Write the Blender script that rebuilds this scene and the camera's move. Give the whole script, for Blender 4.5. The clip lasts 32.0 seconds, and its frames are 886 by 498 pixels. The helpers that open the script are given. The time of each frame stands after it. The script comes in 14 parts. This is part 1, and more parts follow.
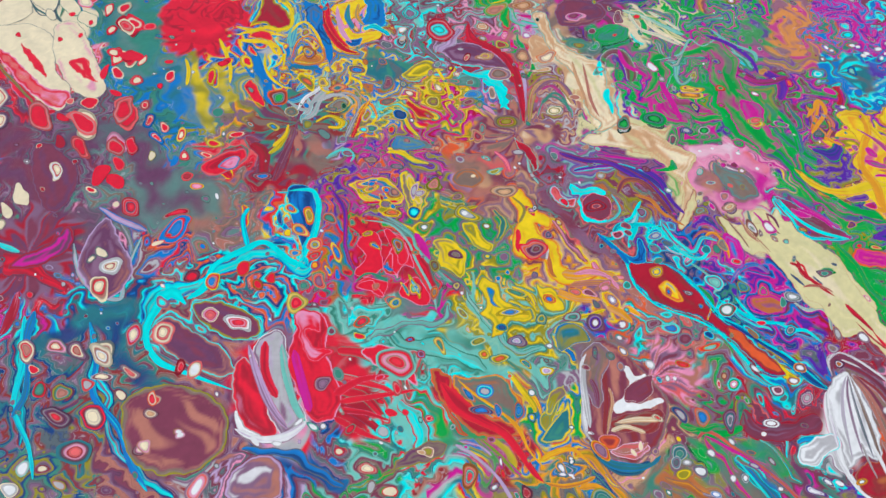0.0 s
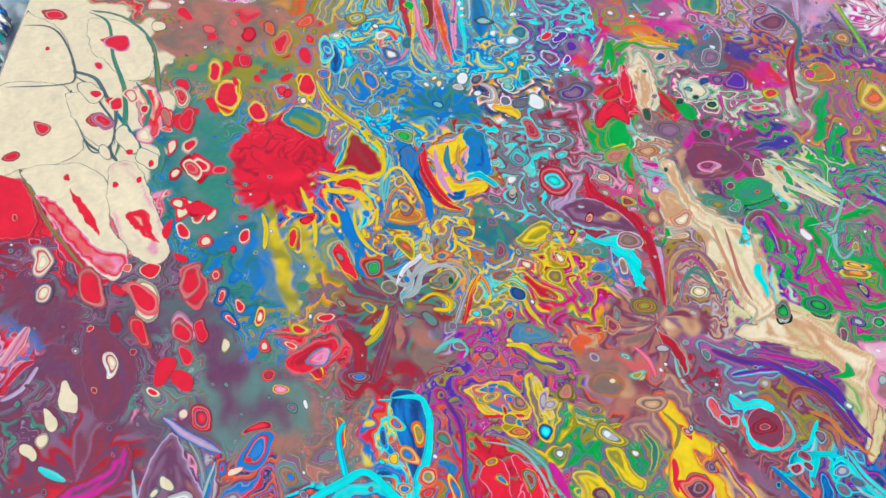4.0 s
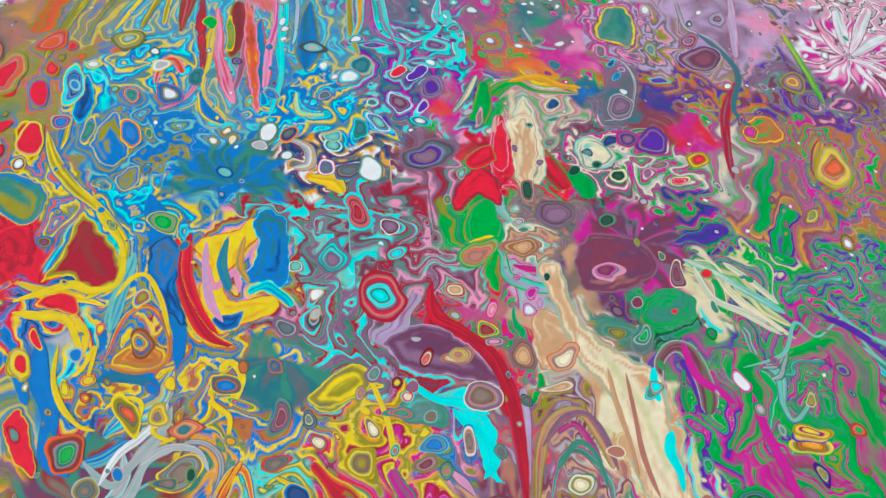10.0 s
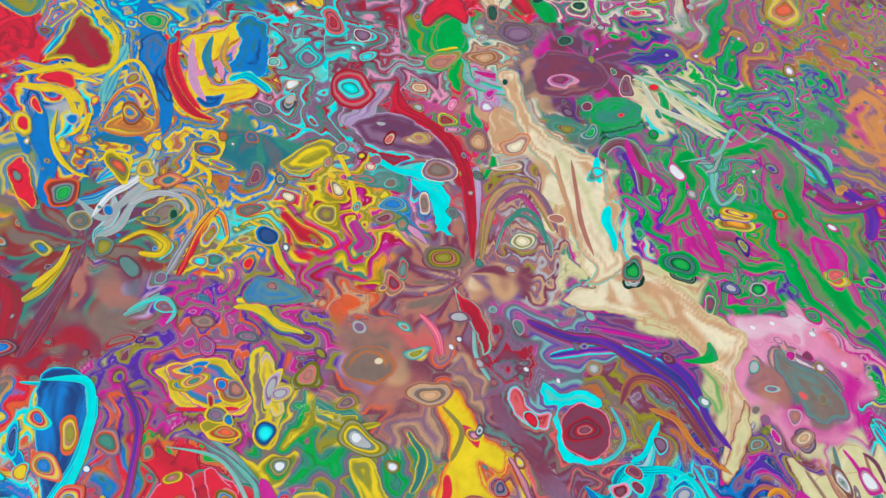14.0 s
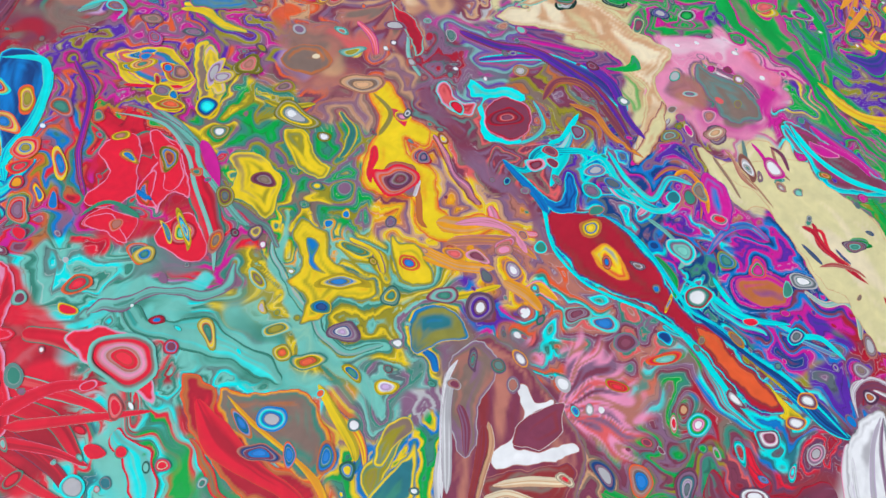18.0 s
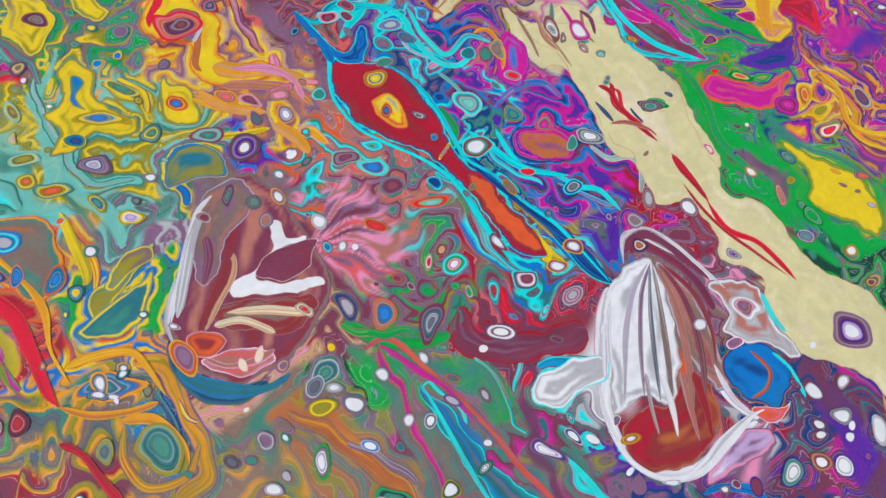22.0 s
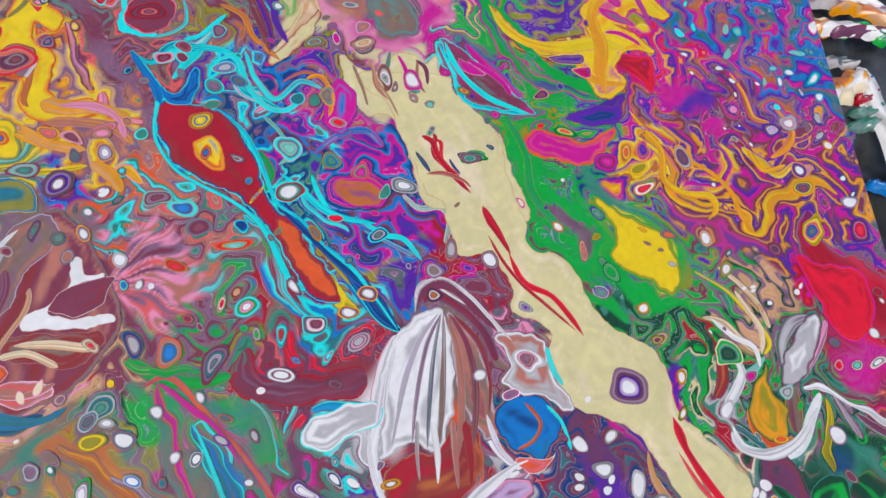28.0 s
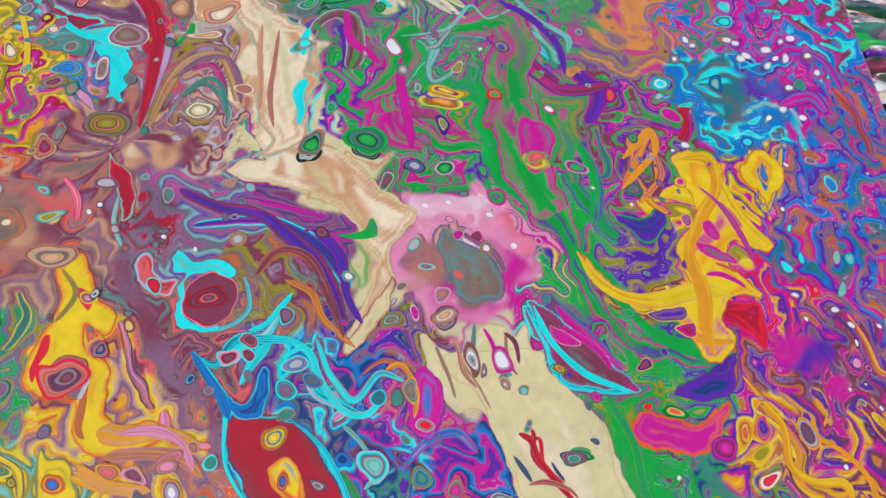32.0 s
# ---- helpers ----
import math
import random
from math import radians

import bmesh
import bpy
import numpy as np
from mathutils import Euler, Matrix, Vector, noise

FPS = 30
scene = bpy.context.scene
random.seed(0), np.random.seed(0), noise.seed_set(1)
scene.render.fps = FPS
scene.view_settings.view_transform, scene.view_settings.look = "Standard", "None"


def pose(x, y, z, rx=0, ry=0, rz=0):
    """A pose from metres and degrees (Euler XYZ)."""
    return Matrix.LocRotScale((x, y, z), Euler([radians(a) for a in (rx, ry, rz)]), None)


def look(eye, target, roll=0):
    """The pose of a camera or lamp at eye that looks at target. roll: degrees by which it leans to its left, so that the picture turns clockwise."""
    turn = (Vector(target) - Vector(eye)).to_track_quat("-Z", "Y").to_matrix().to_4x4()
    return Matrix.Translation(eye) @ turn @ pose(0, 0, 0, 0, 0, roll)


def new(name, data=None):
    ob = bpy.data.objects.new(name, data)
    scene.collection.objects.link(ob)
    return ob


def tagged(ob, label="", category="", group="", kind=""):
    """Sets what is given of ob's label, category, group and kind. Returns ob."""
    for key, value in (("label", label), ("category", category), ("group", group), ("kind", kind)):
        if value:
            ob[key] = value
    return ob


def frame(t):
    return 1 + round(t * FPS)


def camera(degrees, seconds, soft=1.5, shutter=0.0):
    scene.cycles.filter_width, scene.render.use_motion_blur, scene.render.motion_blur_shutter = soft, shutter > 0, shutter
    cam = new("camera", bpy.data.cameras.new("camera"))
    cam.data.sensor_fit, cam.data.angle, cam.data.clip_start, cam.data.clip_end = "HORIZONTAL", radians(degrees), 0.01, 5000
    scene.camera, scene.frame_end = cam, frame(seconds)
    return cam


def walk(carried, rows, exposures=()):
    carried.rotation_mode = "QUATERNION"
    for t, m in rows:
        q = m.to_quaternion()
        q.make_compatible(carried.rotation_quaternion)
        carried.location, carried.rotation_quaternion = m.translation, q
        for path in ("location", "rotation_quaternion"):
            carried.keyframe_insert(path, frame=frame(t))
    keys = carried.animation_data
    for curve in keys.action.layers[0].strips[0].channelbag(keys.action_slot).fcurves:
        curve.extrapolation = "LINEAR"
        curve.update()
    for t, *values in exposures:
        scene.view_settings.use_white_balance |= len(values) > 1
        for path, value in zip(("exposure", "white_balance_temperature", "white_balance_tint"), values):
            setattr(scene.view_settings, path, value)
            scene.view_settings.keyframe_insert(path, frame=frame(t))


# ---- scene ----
cam = camera(64.37, 32.0, soft=1.5)
PATH = [
    (0, (0.39022, -0.77629, 0.43812), (0.40697, -0.66568, 0.25992), 3.61),
    (0.5, (0.38783, -0.74201, 0.42588), (0.40608, -0.63373, 0.24640), 4.56),
    (1, (0.38279, -0.71830, 0.41943), (0.40250, -0.61000, 0.24012), 5.52),
    (1.5, (0.37898, -0.70383, 0.41561), (0.39837, -0.59313, 0.23774), 5.55),
    (2, (0.37237, -0.67956, 0.41490), (0.39254, -0.56797, 0.23768), 5.55),
    (2.5, (0.36512, -0.65822, 0.40519), (0.38577, -0.54603, 0.22840), 5.56),
    (3, (0.35274, -0.64254, 0.40560), (0.37346, -0.52984, 0.22914), 5.89),
    (3.5, (0.33570, -0.62642, 0.41360), (0.35472, -0.51173, 0.23824), 5.42),
    (4, (0.31803, -0.61642, 0.42160), (0.33483, -0.49871, 0.24802), 4.81),
    (4.5, (0.29682, -0.58773, 0.42246), (0.31488, -0.47017, 0.24890), 5.17),
    (6.5, (0.31281, -0.51254, 0.36302), (0.34045, -0.39433, 0.19117), 10.38),
    (7, (0.32300, -0.48697, 0.35031), (0.34915, -0.36878, 0.17822), 10.22),
    (7.5, (0.34151, -0.45661, 0.35301), (0.36132, -0.33929, 0.17948), 7.46),
    (8, (0.34854, -0.43248, 0.35736), (0.36989, -0.31263, 0.18575), 7.71),
    (8.5, (0.38052, -0.43512, 0.34343), (0.40578, -0.31372, 0.17345), 9.13),
    (9, (0.41194, -0.43441, 0.33541), (0.44090, -0.31473, 0.16480), 10.38),
    (9.5, (0.42626, -0.44387, 0.32656), (0.45616, -0.32562, 0.15513), 10.06),
    (10, (0.42968, -0.45760, 0.32389), (0.46031, -0.34174, 0.15096), 10.85),
    (10.5, (0.43354, -0.47357, 0.32533), (0.46307, -0.35902, 0.15133), 10.86),
    (11, (0.43414, -0.48059, 0.32187), (0.46460, -0.36813, 0.14667), 11.63),
    (11.5, (0.43729, -0.49701, 0.31309), (0.46795, -0.38564, 0.13724), 12.34),
    (12, (0.44000, -0.50904, 0.30396), (0.47125, -0.40023, 0.12661), 13.09),
    (12.5, (0.44160, -0.51768, 0.30569), (0.47234, -0.40921, 0.12804), 12.53),
    (13, (0.43923, -0.53377, 0.30135), (0.46969, -0.42497, 0.12386), 12.93),
    (13.5, (0.44530, -0.54509, 0.30220), (0.47506, -0.43705, 0.12414), 12.63),
    (14, (0.44650, -0.56396, 0.30261), (0.47565, -0.45520, 0.12487), 12.39),
    (14.5, (0.44245, -0.57821, 0.29693), (0.47069, -0.47089, 0.11817), 12.01),
    (16.5, (0.45668, -0.64155, 0.28109), (0.48539, -0.53847, 0.09994), 12.99),
    (17, (0.46251, -0.65502, 0.27736), (0.48965, -0.55476, 0.09438), 12.56),
    (17.5, (0.47063, -0.66933, 0.27349), (0.49685, -0.57288, 0.08834), 12.92),
    (18, (0.48110, -0.68096, 0.26945), (0.50614, -0.58695, 0.08289), 12.57),
    (18.5, (0.48701, -0.69251, 0.26475), (0.51228, -0.59904, 0.07795), 12.61),
    (19, (0.49624, -0.69729, 0.26760), (0.52053, -0.60515, 0.08002), 12.28),
    (19.5, (0.50959, -0.70351, 0.26420), (0.53586, -0.61317, 0.07600), 13.67),
    (20, (0.51777, -0.71371, 0.26123), (0.54355, -0.62390, 0.07272), 13.56),
    (20.5, (0.52646, -0.72320, 0.25753), (0.55230, -0.63342, 0.06901), 13.92),
    (21, (0.54618, -0.72637, 0.25400), (0.57113, -0.63622, 0.06554), 13.41),
    (21.5, (0.56115, -0.72906, 0.25246), (0.58744, -0.63782, 0.06470), 13.86),
    (22, (0.57470, -0.73491, 0.24955), (0.60143, -0.64654, 0.06049), 15.16),
    (22.5, (0.59625, -0.73982, 0.25195), (0.62182, -0.65024, 0.06329), 14.49),
    (23, (0.60582, -0.73916, 0.25582), (0.63163, -0.64984, 0.06708), 14.85),
    (23.5, (0.61799, -0.74026, 0.25451), (0.64546, -0.65015, 0.06638), 15.18),
    (24, (0.63214, -0.73838, 0.25638), (0.66003, -0.64868, 0.06811), 15.50),
    (24.5, (0.64183, -0.74698, 0.25051), (0.67153, -0.65481, 0.06372), 16.73),
    (25, (0.65382, -0.75314, 0.25168), (0.68108, -0.66435, 0.06289), 16.61),
    (25.5, (0.66673, -0.74899, 0.25154), (0.69372, -0.66216, 0.06180), 16.89),
    (27.5, (0.66752, -0.74934, 0.28068), (0.69760, -0.66086, 0.09217), 19.99),
    (28, (0.65427, -0.72531, 0.27949), (0.68209, -0.63702, 0.09055), 18.43),
    (28.5, (0.65226, -0.69420, 0.28342), (0.67898, -0.60872, 0.09303), 17.79),
    (29, (0.64278, -0.67593, 0.28127), (0.67061, -0.58952, 0.09146), 18.15),
    (29.5, (0.63554, -0.66382, 0.28093), (0.66224, -0.57605, 0.09159), 17.22),
    (30, (0.63094, -0.64455, 0.28596), (0.65618, -0.55952, 0.09517), 16.53),
    (30.5, (0.63099, -0.62657, 0.28952), (0.65464, -0.53935, 0.09951), 14.63),
    (31, (0.63354, -0.61746, 0.29291), (0.65702, -0.52950, 0.10322), 14.21),
    (31.5, (0.62758, -0.60413, 0.29515), (0.65149, -0.51488, 0.10612), 14.27),
    (32, (0.61913, -0.59227, 0.29762), (0.64334, -0.50192, 0.10915), 14.10),
]
walk(cam, [(t, look(eye, target, roll)) for t, eye, target, roll in PATH],
     exposures=[(0.0, -0.18, 6500, 4), (2.0, -0.07, 6500, 4), (4.0, -0.07, 6500, 4), (6.5, -0.25, 6500, 4), (7.0, -0.27, 6500, -2), (8.0, -0.17, 6500, -2), (9.0, -0.15, 6500, -2), (12.0, -0.18, 6500, -2), (17.0, -0.13, 6500, 5), (19.0, -0.13, 6500, 5), (22.0, -0.25, 6500, 7), (25.0, -0.29, 6500, 7), (29.0, -0.27, 6500, 11), (32.0, -0.25, 6500, 11)])

# ---- light: a bright, hazy day ----
world = bpy.data.worlds.new("sky")
scene.world = world
world.use_nodes = True
sky = world.node_tree.nodes.new("ShaderNodeTexSky")
sky.sky_type, sky.sun_disc = "NISHITA", False
sky.sun_elevation, sky.sun_rotation = radians(51), radians(215)
sky.dust_density = 3.0
backg = world.node_tree.nodes["Background"]
backg.inputs["Strength"].default_value = 0.15
world.node_tree.links.new(sky.outputs[0], backg.inputs["Color"])
sun_data = bpy.data.lights.new("sun", "SUN")
sun_data.energy, sun_data.angle, sun_data.color = 1.9, radians(25), (1.0, 0.95, 0.88)
sun = new("sun", sun_data)
sun.matrix_world = look((-1.1, -1.6, 2.4), (0.0, 0.0, 0.0))

# ---- pigments ----
WIDE, DEEP = 0.914, 0.762
PIGMENTS = {
    "R": (232, 16, 48), "K": (178, 16, 40), "C": (240, 224, 190), "L": (222, 212, 158), "Y": (240, 208, 8),
    "A": (238, 160, 16), "G": (2, 172, 60), "T": (58, 138, 118), "M": (118, 200, 186), "Q": (14, 234, 234),
    "B": (8, 122, 204), "D": (16, 62, 128), "P": (92, 34, 168), "X": (210, 16, 150), "O": (132, 56, 80),
    "V": (138, 98, 128), "U": (134, 110, 98), "N": (232, 92, 36), "W": (240, 240, 242), "S": (94, 106, 112),
    "I": (238, 148, 186), "E": (156, 146, 20), "H": (186, 184, 188), "Z": (40, 118, 130), "F": (214, 164, 120),
    "J": (18, 74, 46), "b": (150, 46, 44), "k": (186, 116, 100), "s": (232, 96, 96), "e": (100, 138, 132),
    "v": (112, 60, 96), "l": (196, 164, 206), "o": (196, 110, 50),
}


COLOUR = {
    "R": "red", "K": "crimson", "C": "cream", "L": "pale cream", "Y": "yellow", "A": "amber", "G": "green", "T": "sea green",
    "M": "mint", "Q": "cyan", "B": "blue", "D": "deep blue", "P": "purple", "X": "magenta", "O": "maroon", "V": "mauve",
    "U": "taupe", "N": "orange", "W": "white", "S": "slate", "I": "pink", "E": "olive", "H": "pale grey", "Z": "steel blue",
    "F": "tan", "J": "dark green", "b": "brick red", "k": "dusty rose", "s": "salmon", "e": "grey green", "v": "plum",
    "l": "lilac", "o": "rust",
}


def linear(v):
    v = v / 255.0
    return v / 12.92 if v <= 0.04045 else ((v + 0.055) / 1.055) ** 2.4


INK = {k: tuple(linear(c) for c in v) for k, v in PIGMENTS.items()}


# ---- materials ----
def material(name):
    m = bpy.data.materials.new(name)
    m.use_nodes = True
    return m, m.node_tree.nodes, m.node_tree.links, m.node_tree.nodes["Principled BSDF"]


def add(nodes, kind, **values):
    n = nodes.new(kind)
    for key, value in values.items():
        n.inputs[key].default_value = value
    return n


def paint_material(name, film):
    """Wet poured paint: the pigment of the mesh, drawn into fine threads, under a glossy skin."""
    m, nodes, links, bsdf = material(name)
    place = nodes.new("ShaderNodeTexCoord")
    here = nodes.new("ShaderNodeAttribute")
    here.attribute_name = "pigment"
    color = here.outputs["Color"]
    warp = add(nodes, "ShaderNodeTexNoise", Scale=90.0, Detail=3.0, Distortion=1.5)
    links.new(place.outputs["Object"], warp.inputs["Vector"])
    if film:
        # the sheet carries five pigments for each region and how deep in its folds a place lies
        depth = nodes.new("ShaderNodeAttribute")
        depth.attribute_name = "fold"
        fine = add(nodes, "ShaderNodeTexNoise", Scale=75.0, Detail=2.0, Roughness=0.4, Distortion=0.4)
        links.new(place.outputs["Object"], fine.inputs["Vector"])

        def math_node(kind, a, b=None, c=None):
            n = nodes.new("ShaderNodeMath")
            n.operation = kind
            for slot, value in zip(n.inputs, (a, b, c)):
                if value is None:
                    continue
                if isinstance(value, (int, float)):
                    slot.default_value = value
                else:
                    links.new(value, slot)
            return n.outputs[0]

        def mixed(factor, a, b):
            n = nodes.new("ShaderNodeMix")
            n.data_type = "RGBA"
            for slot, value in (("Factor", factor), ("A", a), ("B", b)):
                if isinstance(value, (int, float)):
                    n.inputs[slot].default_value = value
                elif isinstance(value, tuple):
                    n.inputs[slot].default_value = value
                else:
                    links.new(value, n.inputs[slot])
            return n.outputs["Result"]

        shades = []
        for n in range(5):
            a = nodes.new("ShaderNodeAttribute")
            a.attribute_name = "pigment_%d" % n
            shades.append(a.outputs["Color"])
        step = math_node("ADD", depth.outputs["Fac"], math_node("MULTIPLY", fine.outputs["Fac"], 0.5))
        turn = math_node("MODULO", step, 5.0)
        over = [math_node("GREATER_THAN", turn, float(n)) for n in range(1, 5)]
        here_color, next_color = shades[0], shades[1]
        for n in range(4):
            here_color = mixed(over[n], here_color, shades[n + 1])
            next_color = mixed(over[n], next_color, shades[(n + 2) % 5])
        inside = math_node("FRACT", step)
        soft = nodes.new("ShaderNodeMapRange")
        soft.interpolation_type = "SMOOTHSTEP"
        soft.inputs["From Min"].default_value, soft.inputs["From Max"].default_value = 0.45, 1.0
        soft.inputs["To Max"].default_value = 0.8
        links.new(inside, soft.inputs["Value"])
        color = mixed(soft.outputs["Result"], here_color, next_color)
        # each fold ends in a thin pale or dark line
        edge = math_node("MINIMUM", inside, math_node("SUBTRACT", 1.0, inside))
        rule = nodes.new("ShaderNodeMapRange")
        rule.inputs["From Min"].default_value, rule.inputs["From Max"].default_value = 0.02, 0.10
        rule.inputs["To Min"].default_value, rule.inputs["To Max"].default_value = 1.0, 0.0
        links.new(edge, rule.inputs["Value"])
        sort = add(nodes, "ShaderNodeTexNoise", Scale=32.0, Detail=1.0)
        links.new(place.outputs["Object"], sort.inputs["Vector"])
        pale = math_node("GREATER_THAN", sort.outputs["Fac"], 0.5)
        ruled = mixed(pale, mixed(0.5, color, (0.02, 0.015, 0.02, 1)), mixed(0.35, color, (0.75, 0.75, 0.75, 1)))
        busy = nodes.new("ShaderNodeAttribute")
        busy.attribute_name = "busy"
        color = mixed(math_node("MULTIPLY", rule.outputs["Result"], busy.outputs["Fac"]), color, ruled)
        smear = nodes.new("ShaderNodeAttribute")
        smear.attribute_name = "smear"
        color = mixed(smear.outputs["Alpha"], color, smear.outputs["Color"])
    # slight unevenness of the pigment
    tone = nodes.new("ShaderNodeHueSaturation")
    span = nodes.new("ShaderNodeMapRange")
    span.inputs["To Min"].default_value, span.inputs["To Max"].default_value = 0.82, 1.16
    links.new(warp.outputs["Fac"], span.inputs["Value"])
    links.new(span.outputs["Result"], tone.inputs["Value"])
    links.new(color, tone.inputs["Color"])
    links.new(tone.outputs["Color"], bsdf.inputs["Base Color"])
    bump = add(nodes, "ShaderNodeBump", Strength=0.05, Distance=0.0006)
    links.new(warp.outputs["Fac"], bump.inputs["Height"])
    links.new(bump.outputs["Normal"], bsdf.inputs["Normal"])
    bsdf.inputs["Roughness"].default_value = 0.26
    bsdf.inputs["Specular IOR Level"].default_value = 0.9
    return m


FILM_PAINT = paint_material("poured_paint_film", True)
WET_PAINT = paint_material("wet_paint", False)


def plain(name, rgb, rough, spots=None, scale=30.0, metal=0.0, spec=0.5, low=0.5, high=0.6, bump=0.2):
    """A surface of one colour with stains of another, rough at two scales."""
    m, nodes, links, bsdf = material(name)
    place = nodes.new("ShaderNodeTexCoord")
    grain = add(nodes, "ShaderNodeTexNoise", Scale=scale, Detail=6.0, Roughness=0.65, Distortion=0.6)
    links.new(place.outputs["Object"], grain.inputs["Vector"])
    ramp = nodes.new("ShaderNodeValToRGB")
    ramp.color_ramp.elements[0].position, ramp.color_ramp.elements[1].position = low, high
    ramp.color_ramp.elements[0].color = (*[linear(c) for c in rgb], 1)
    ramp.color_ramp.elements[1].color = (*[linear(c) for c in (spots or [min(255, c * 1.15) for c in rgb])], 1)
    links.new(grain.outputs["Fac"], ramp.inputs["Fac"])
    links.new(ramp.outputs["Color"], bsdf.inputs["Base Color"])
    fine = add(nodes, "ShaderNodeTexNoise", Scale=scale * 6, Detail=4.0)
    links.new(place.outputs["Object"], fine.inputs["Vector"])
    b = add(nodes, "ShaderNodeBump", Strength=bump, Distance=0.002)
    links.new(fine.outputs["Fac"], b.inputs["Height"])
    links.new(b.outputs["Normal"], bsdf.inputs["Normal"])
    bsdf.inputs["Roughness"].default_value, bsdf.inputs["Metallic"].default_value = rough, metal
    bsdf.inputs["Specular IOR Level"].default_value = spec
    return m


# ---- building ----
def link_mesh(name, verts, faces, mat, parent=None, label="", pigment=None, smooth=True):
    me = bpy.data.meshes.new(name)
    me.from_pydata(verts, [], faces)
    if pigment is not None:
        layer = me.attributes.new("pigment", "FLOAT_COLOR", "POINT")
        flat = np.ones((len(verts), 4), np.float32)
        flat[:, :3] = pigment
        layer.data.foreach_set("color", flat.ravel())
    if smooth:
        me.polygons.foreach_set("use_smooth", [True] * len(me.polygons))
    me.materials.append(mat)
    ob = new(name, me)
    if parent is not None:
        ob.parent = parent
    if label:
        tagged(ob, label)
    return ob


def part(name, bm, mat, parent, label="", smooth=True):
    me = bpy.data.meshes.new(name)
    bm.to_mesh(me)
    bm.free()
    me.materials.append(mat)
    if smooth:
        me.polygons.foreach_set("use_smooth", [True] * len(me.polygons))
    ob = new(name, me)
    ob.parent = parent
    if label:
        tagged(ob, label)
    return ob


painting = tagged(new("painting"), "large wet acrylic pour painting on a stretched canvas, swirling many-coloured cells", "painting")

rng = np.random.default_rng(7)
TURNS = rng.random((64, 128, 128)).astype(np.float32) * 2 * math.pi
GRAD_X, GRAD_Y = np.cos(TURNS), np.sin(TURNS)


def smooth_noise(x, y, layer):
    """Smooth values round 0.5 over the plane, one lattice step to the unit."""
    x, y = np.asarray(x, np.float32), np.asarray(y, np.float32)
    xi, yi = np.floor(x).astype(np.int32), np.floor(y).astype(np.int32)
    fx, fy = x - xi, y - yi
    u, v = fx * fx * fx * (fx * (fx * 6 - 15) + 10), fy * fy * fy * (fy * (fy * 6 - 15) + 10)
    gx, gy = GRAD_X[layer % 64], GRAD_Y[layer % 64]
    x0, x1, y0, y1 = xi % 128, (xi + 1) % 128, yi % 128, (yi + 1) % 128
    a = gx[y0, x0] * fx + gy[y0, x0] * fy
    b = gx[y0, x1] * (fx - 1) + gy[y0, x1] * fy
    c = gx[y1, x0] * fx + gy[y1, x0] * (fy - 1)
    d = gx[y1, x1] * (fx - 1) + gy[y1, x1] * (fy - 1)
    top = a + (b - a) * u
    return 0.5 + 0.75 * (top + (c + (d - c) * u - top) * v)


# ---- where the paints were poured ----
ZONES, STREAMS, SMEARS, BLOOMS, CELLS = [], [], [], [], []
POOLS, RUNS, DROPS, ORDER = [], [], [], []


def zone(x, y, reach, pigments, way=None):
    ZONES.append((x, y, reach, pigments, way))


def stream(kind, pigments, rim, *nodes):
    STREAMS.append((kind, pigments, rim, nodes))


def smear(pigments, feather, *nodes):
    SMEARS.append((pigments, feather, nodes))


def bloom(kind, x, y, reach, start, end, streaks, pigments):
    BLOOMS.append((kind, x, y, reach, start, end, streaks, pigments))


def cell(x, y, a, b, way, pigments):
    CELLS.append((x, y, a, b, way, pigments))


def pool(pigments, rim, *nodes):
    """A pool with a closed outline: two rims from the edge inward, then the fill and its streaks."""
    POOLS.append((len(ORDER), (pigments + pigments[-1] * 5)[:5], rim, nodes))
    ORDER.append("pool")


def run(pigments, rim, *nodes):
    """A thin run over the pools: fill, streaks, rim."""
    RUNS.append((len(ORDER), pigments, rim, nodes))
    ORDER.append("run")


def drop(x, y, a, b, way, pigments):
    """A ringed drop that floats on the pools."""
    DROPS.append((x, y, a, b, way, pigments))


# the colours of the poured paint, region by region: x, y, reach, pigments, way of the streaks
zone(0.109, -0.016, 0.029, "UUFRU")
zone(0.246, -0.037, 0.024, "EBoYe", 75)
zone(0.278, -0.036, 0.022, "BEeYo", 84)
zone(0.310, -0.035, 0.025, "BQBYe", 89)
zone(0.330, -0.035, 0.015, "BQBYe", 89)
zone(0.364, -0.028, 0.020, "BYBQB", 87)
zone(0.392, -0.040, 0.020, "BQBYe", 85)
zone(0.421, -0.045, 0.023, "BQBYe", 84)
zone(0.452, -0.039, 0.021, "PXVZQ", 80)
zone(0.478, -0.038, 0.026, "ZVQXP")
zone(0.577, -0.030, 0.027, "GXVNe")
zone(0.722, -0.040, 0.033, "VlSIE", 81)
zone(0.787, -0.049, 0.025, "VlSIE")
zone(0.826, -0.048, 0.026, "IHOWI")
zone(-0.009, -0.087, 0.024, "CC")
zone(0.022, -0.117, 0.041, "CC")
zone(0.076, -0.103, 0.033, "CC")
zone(0.101, -0.096, 0.021, "CC")
zone(0.117, -0.118, 0.015, "CC")
zone(0.141, -0.089, 0.031, "UkEeN")
zone(0.157, -0.134, 0.023, "kUEkT")
zone(0.195, -0.134, 0.029, "kUEkT")
zone(0.211, -0.090, 0.025, "UkEeN")
zone(0.245, -0.113, 0.035, "EBNEE", 77)
zone(0.272, -0.113, 0.019, "BYBQB")
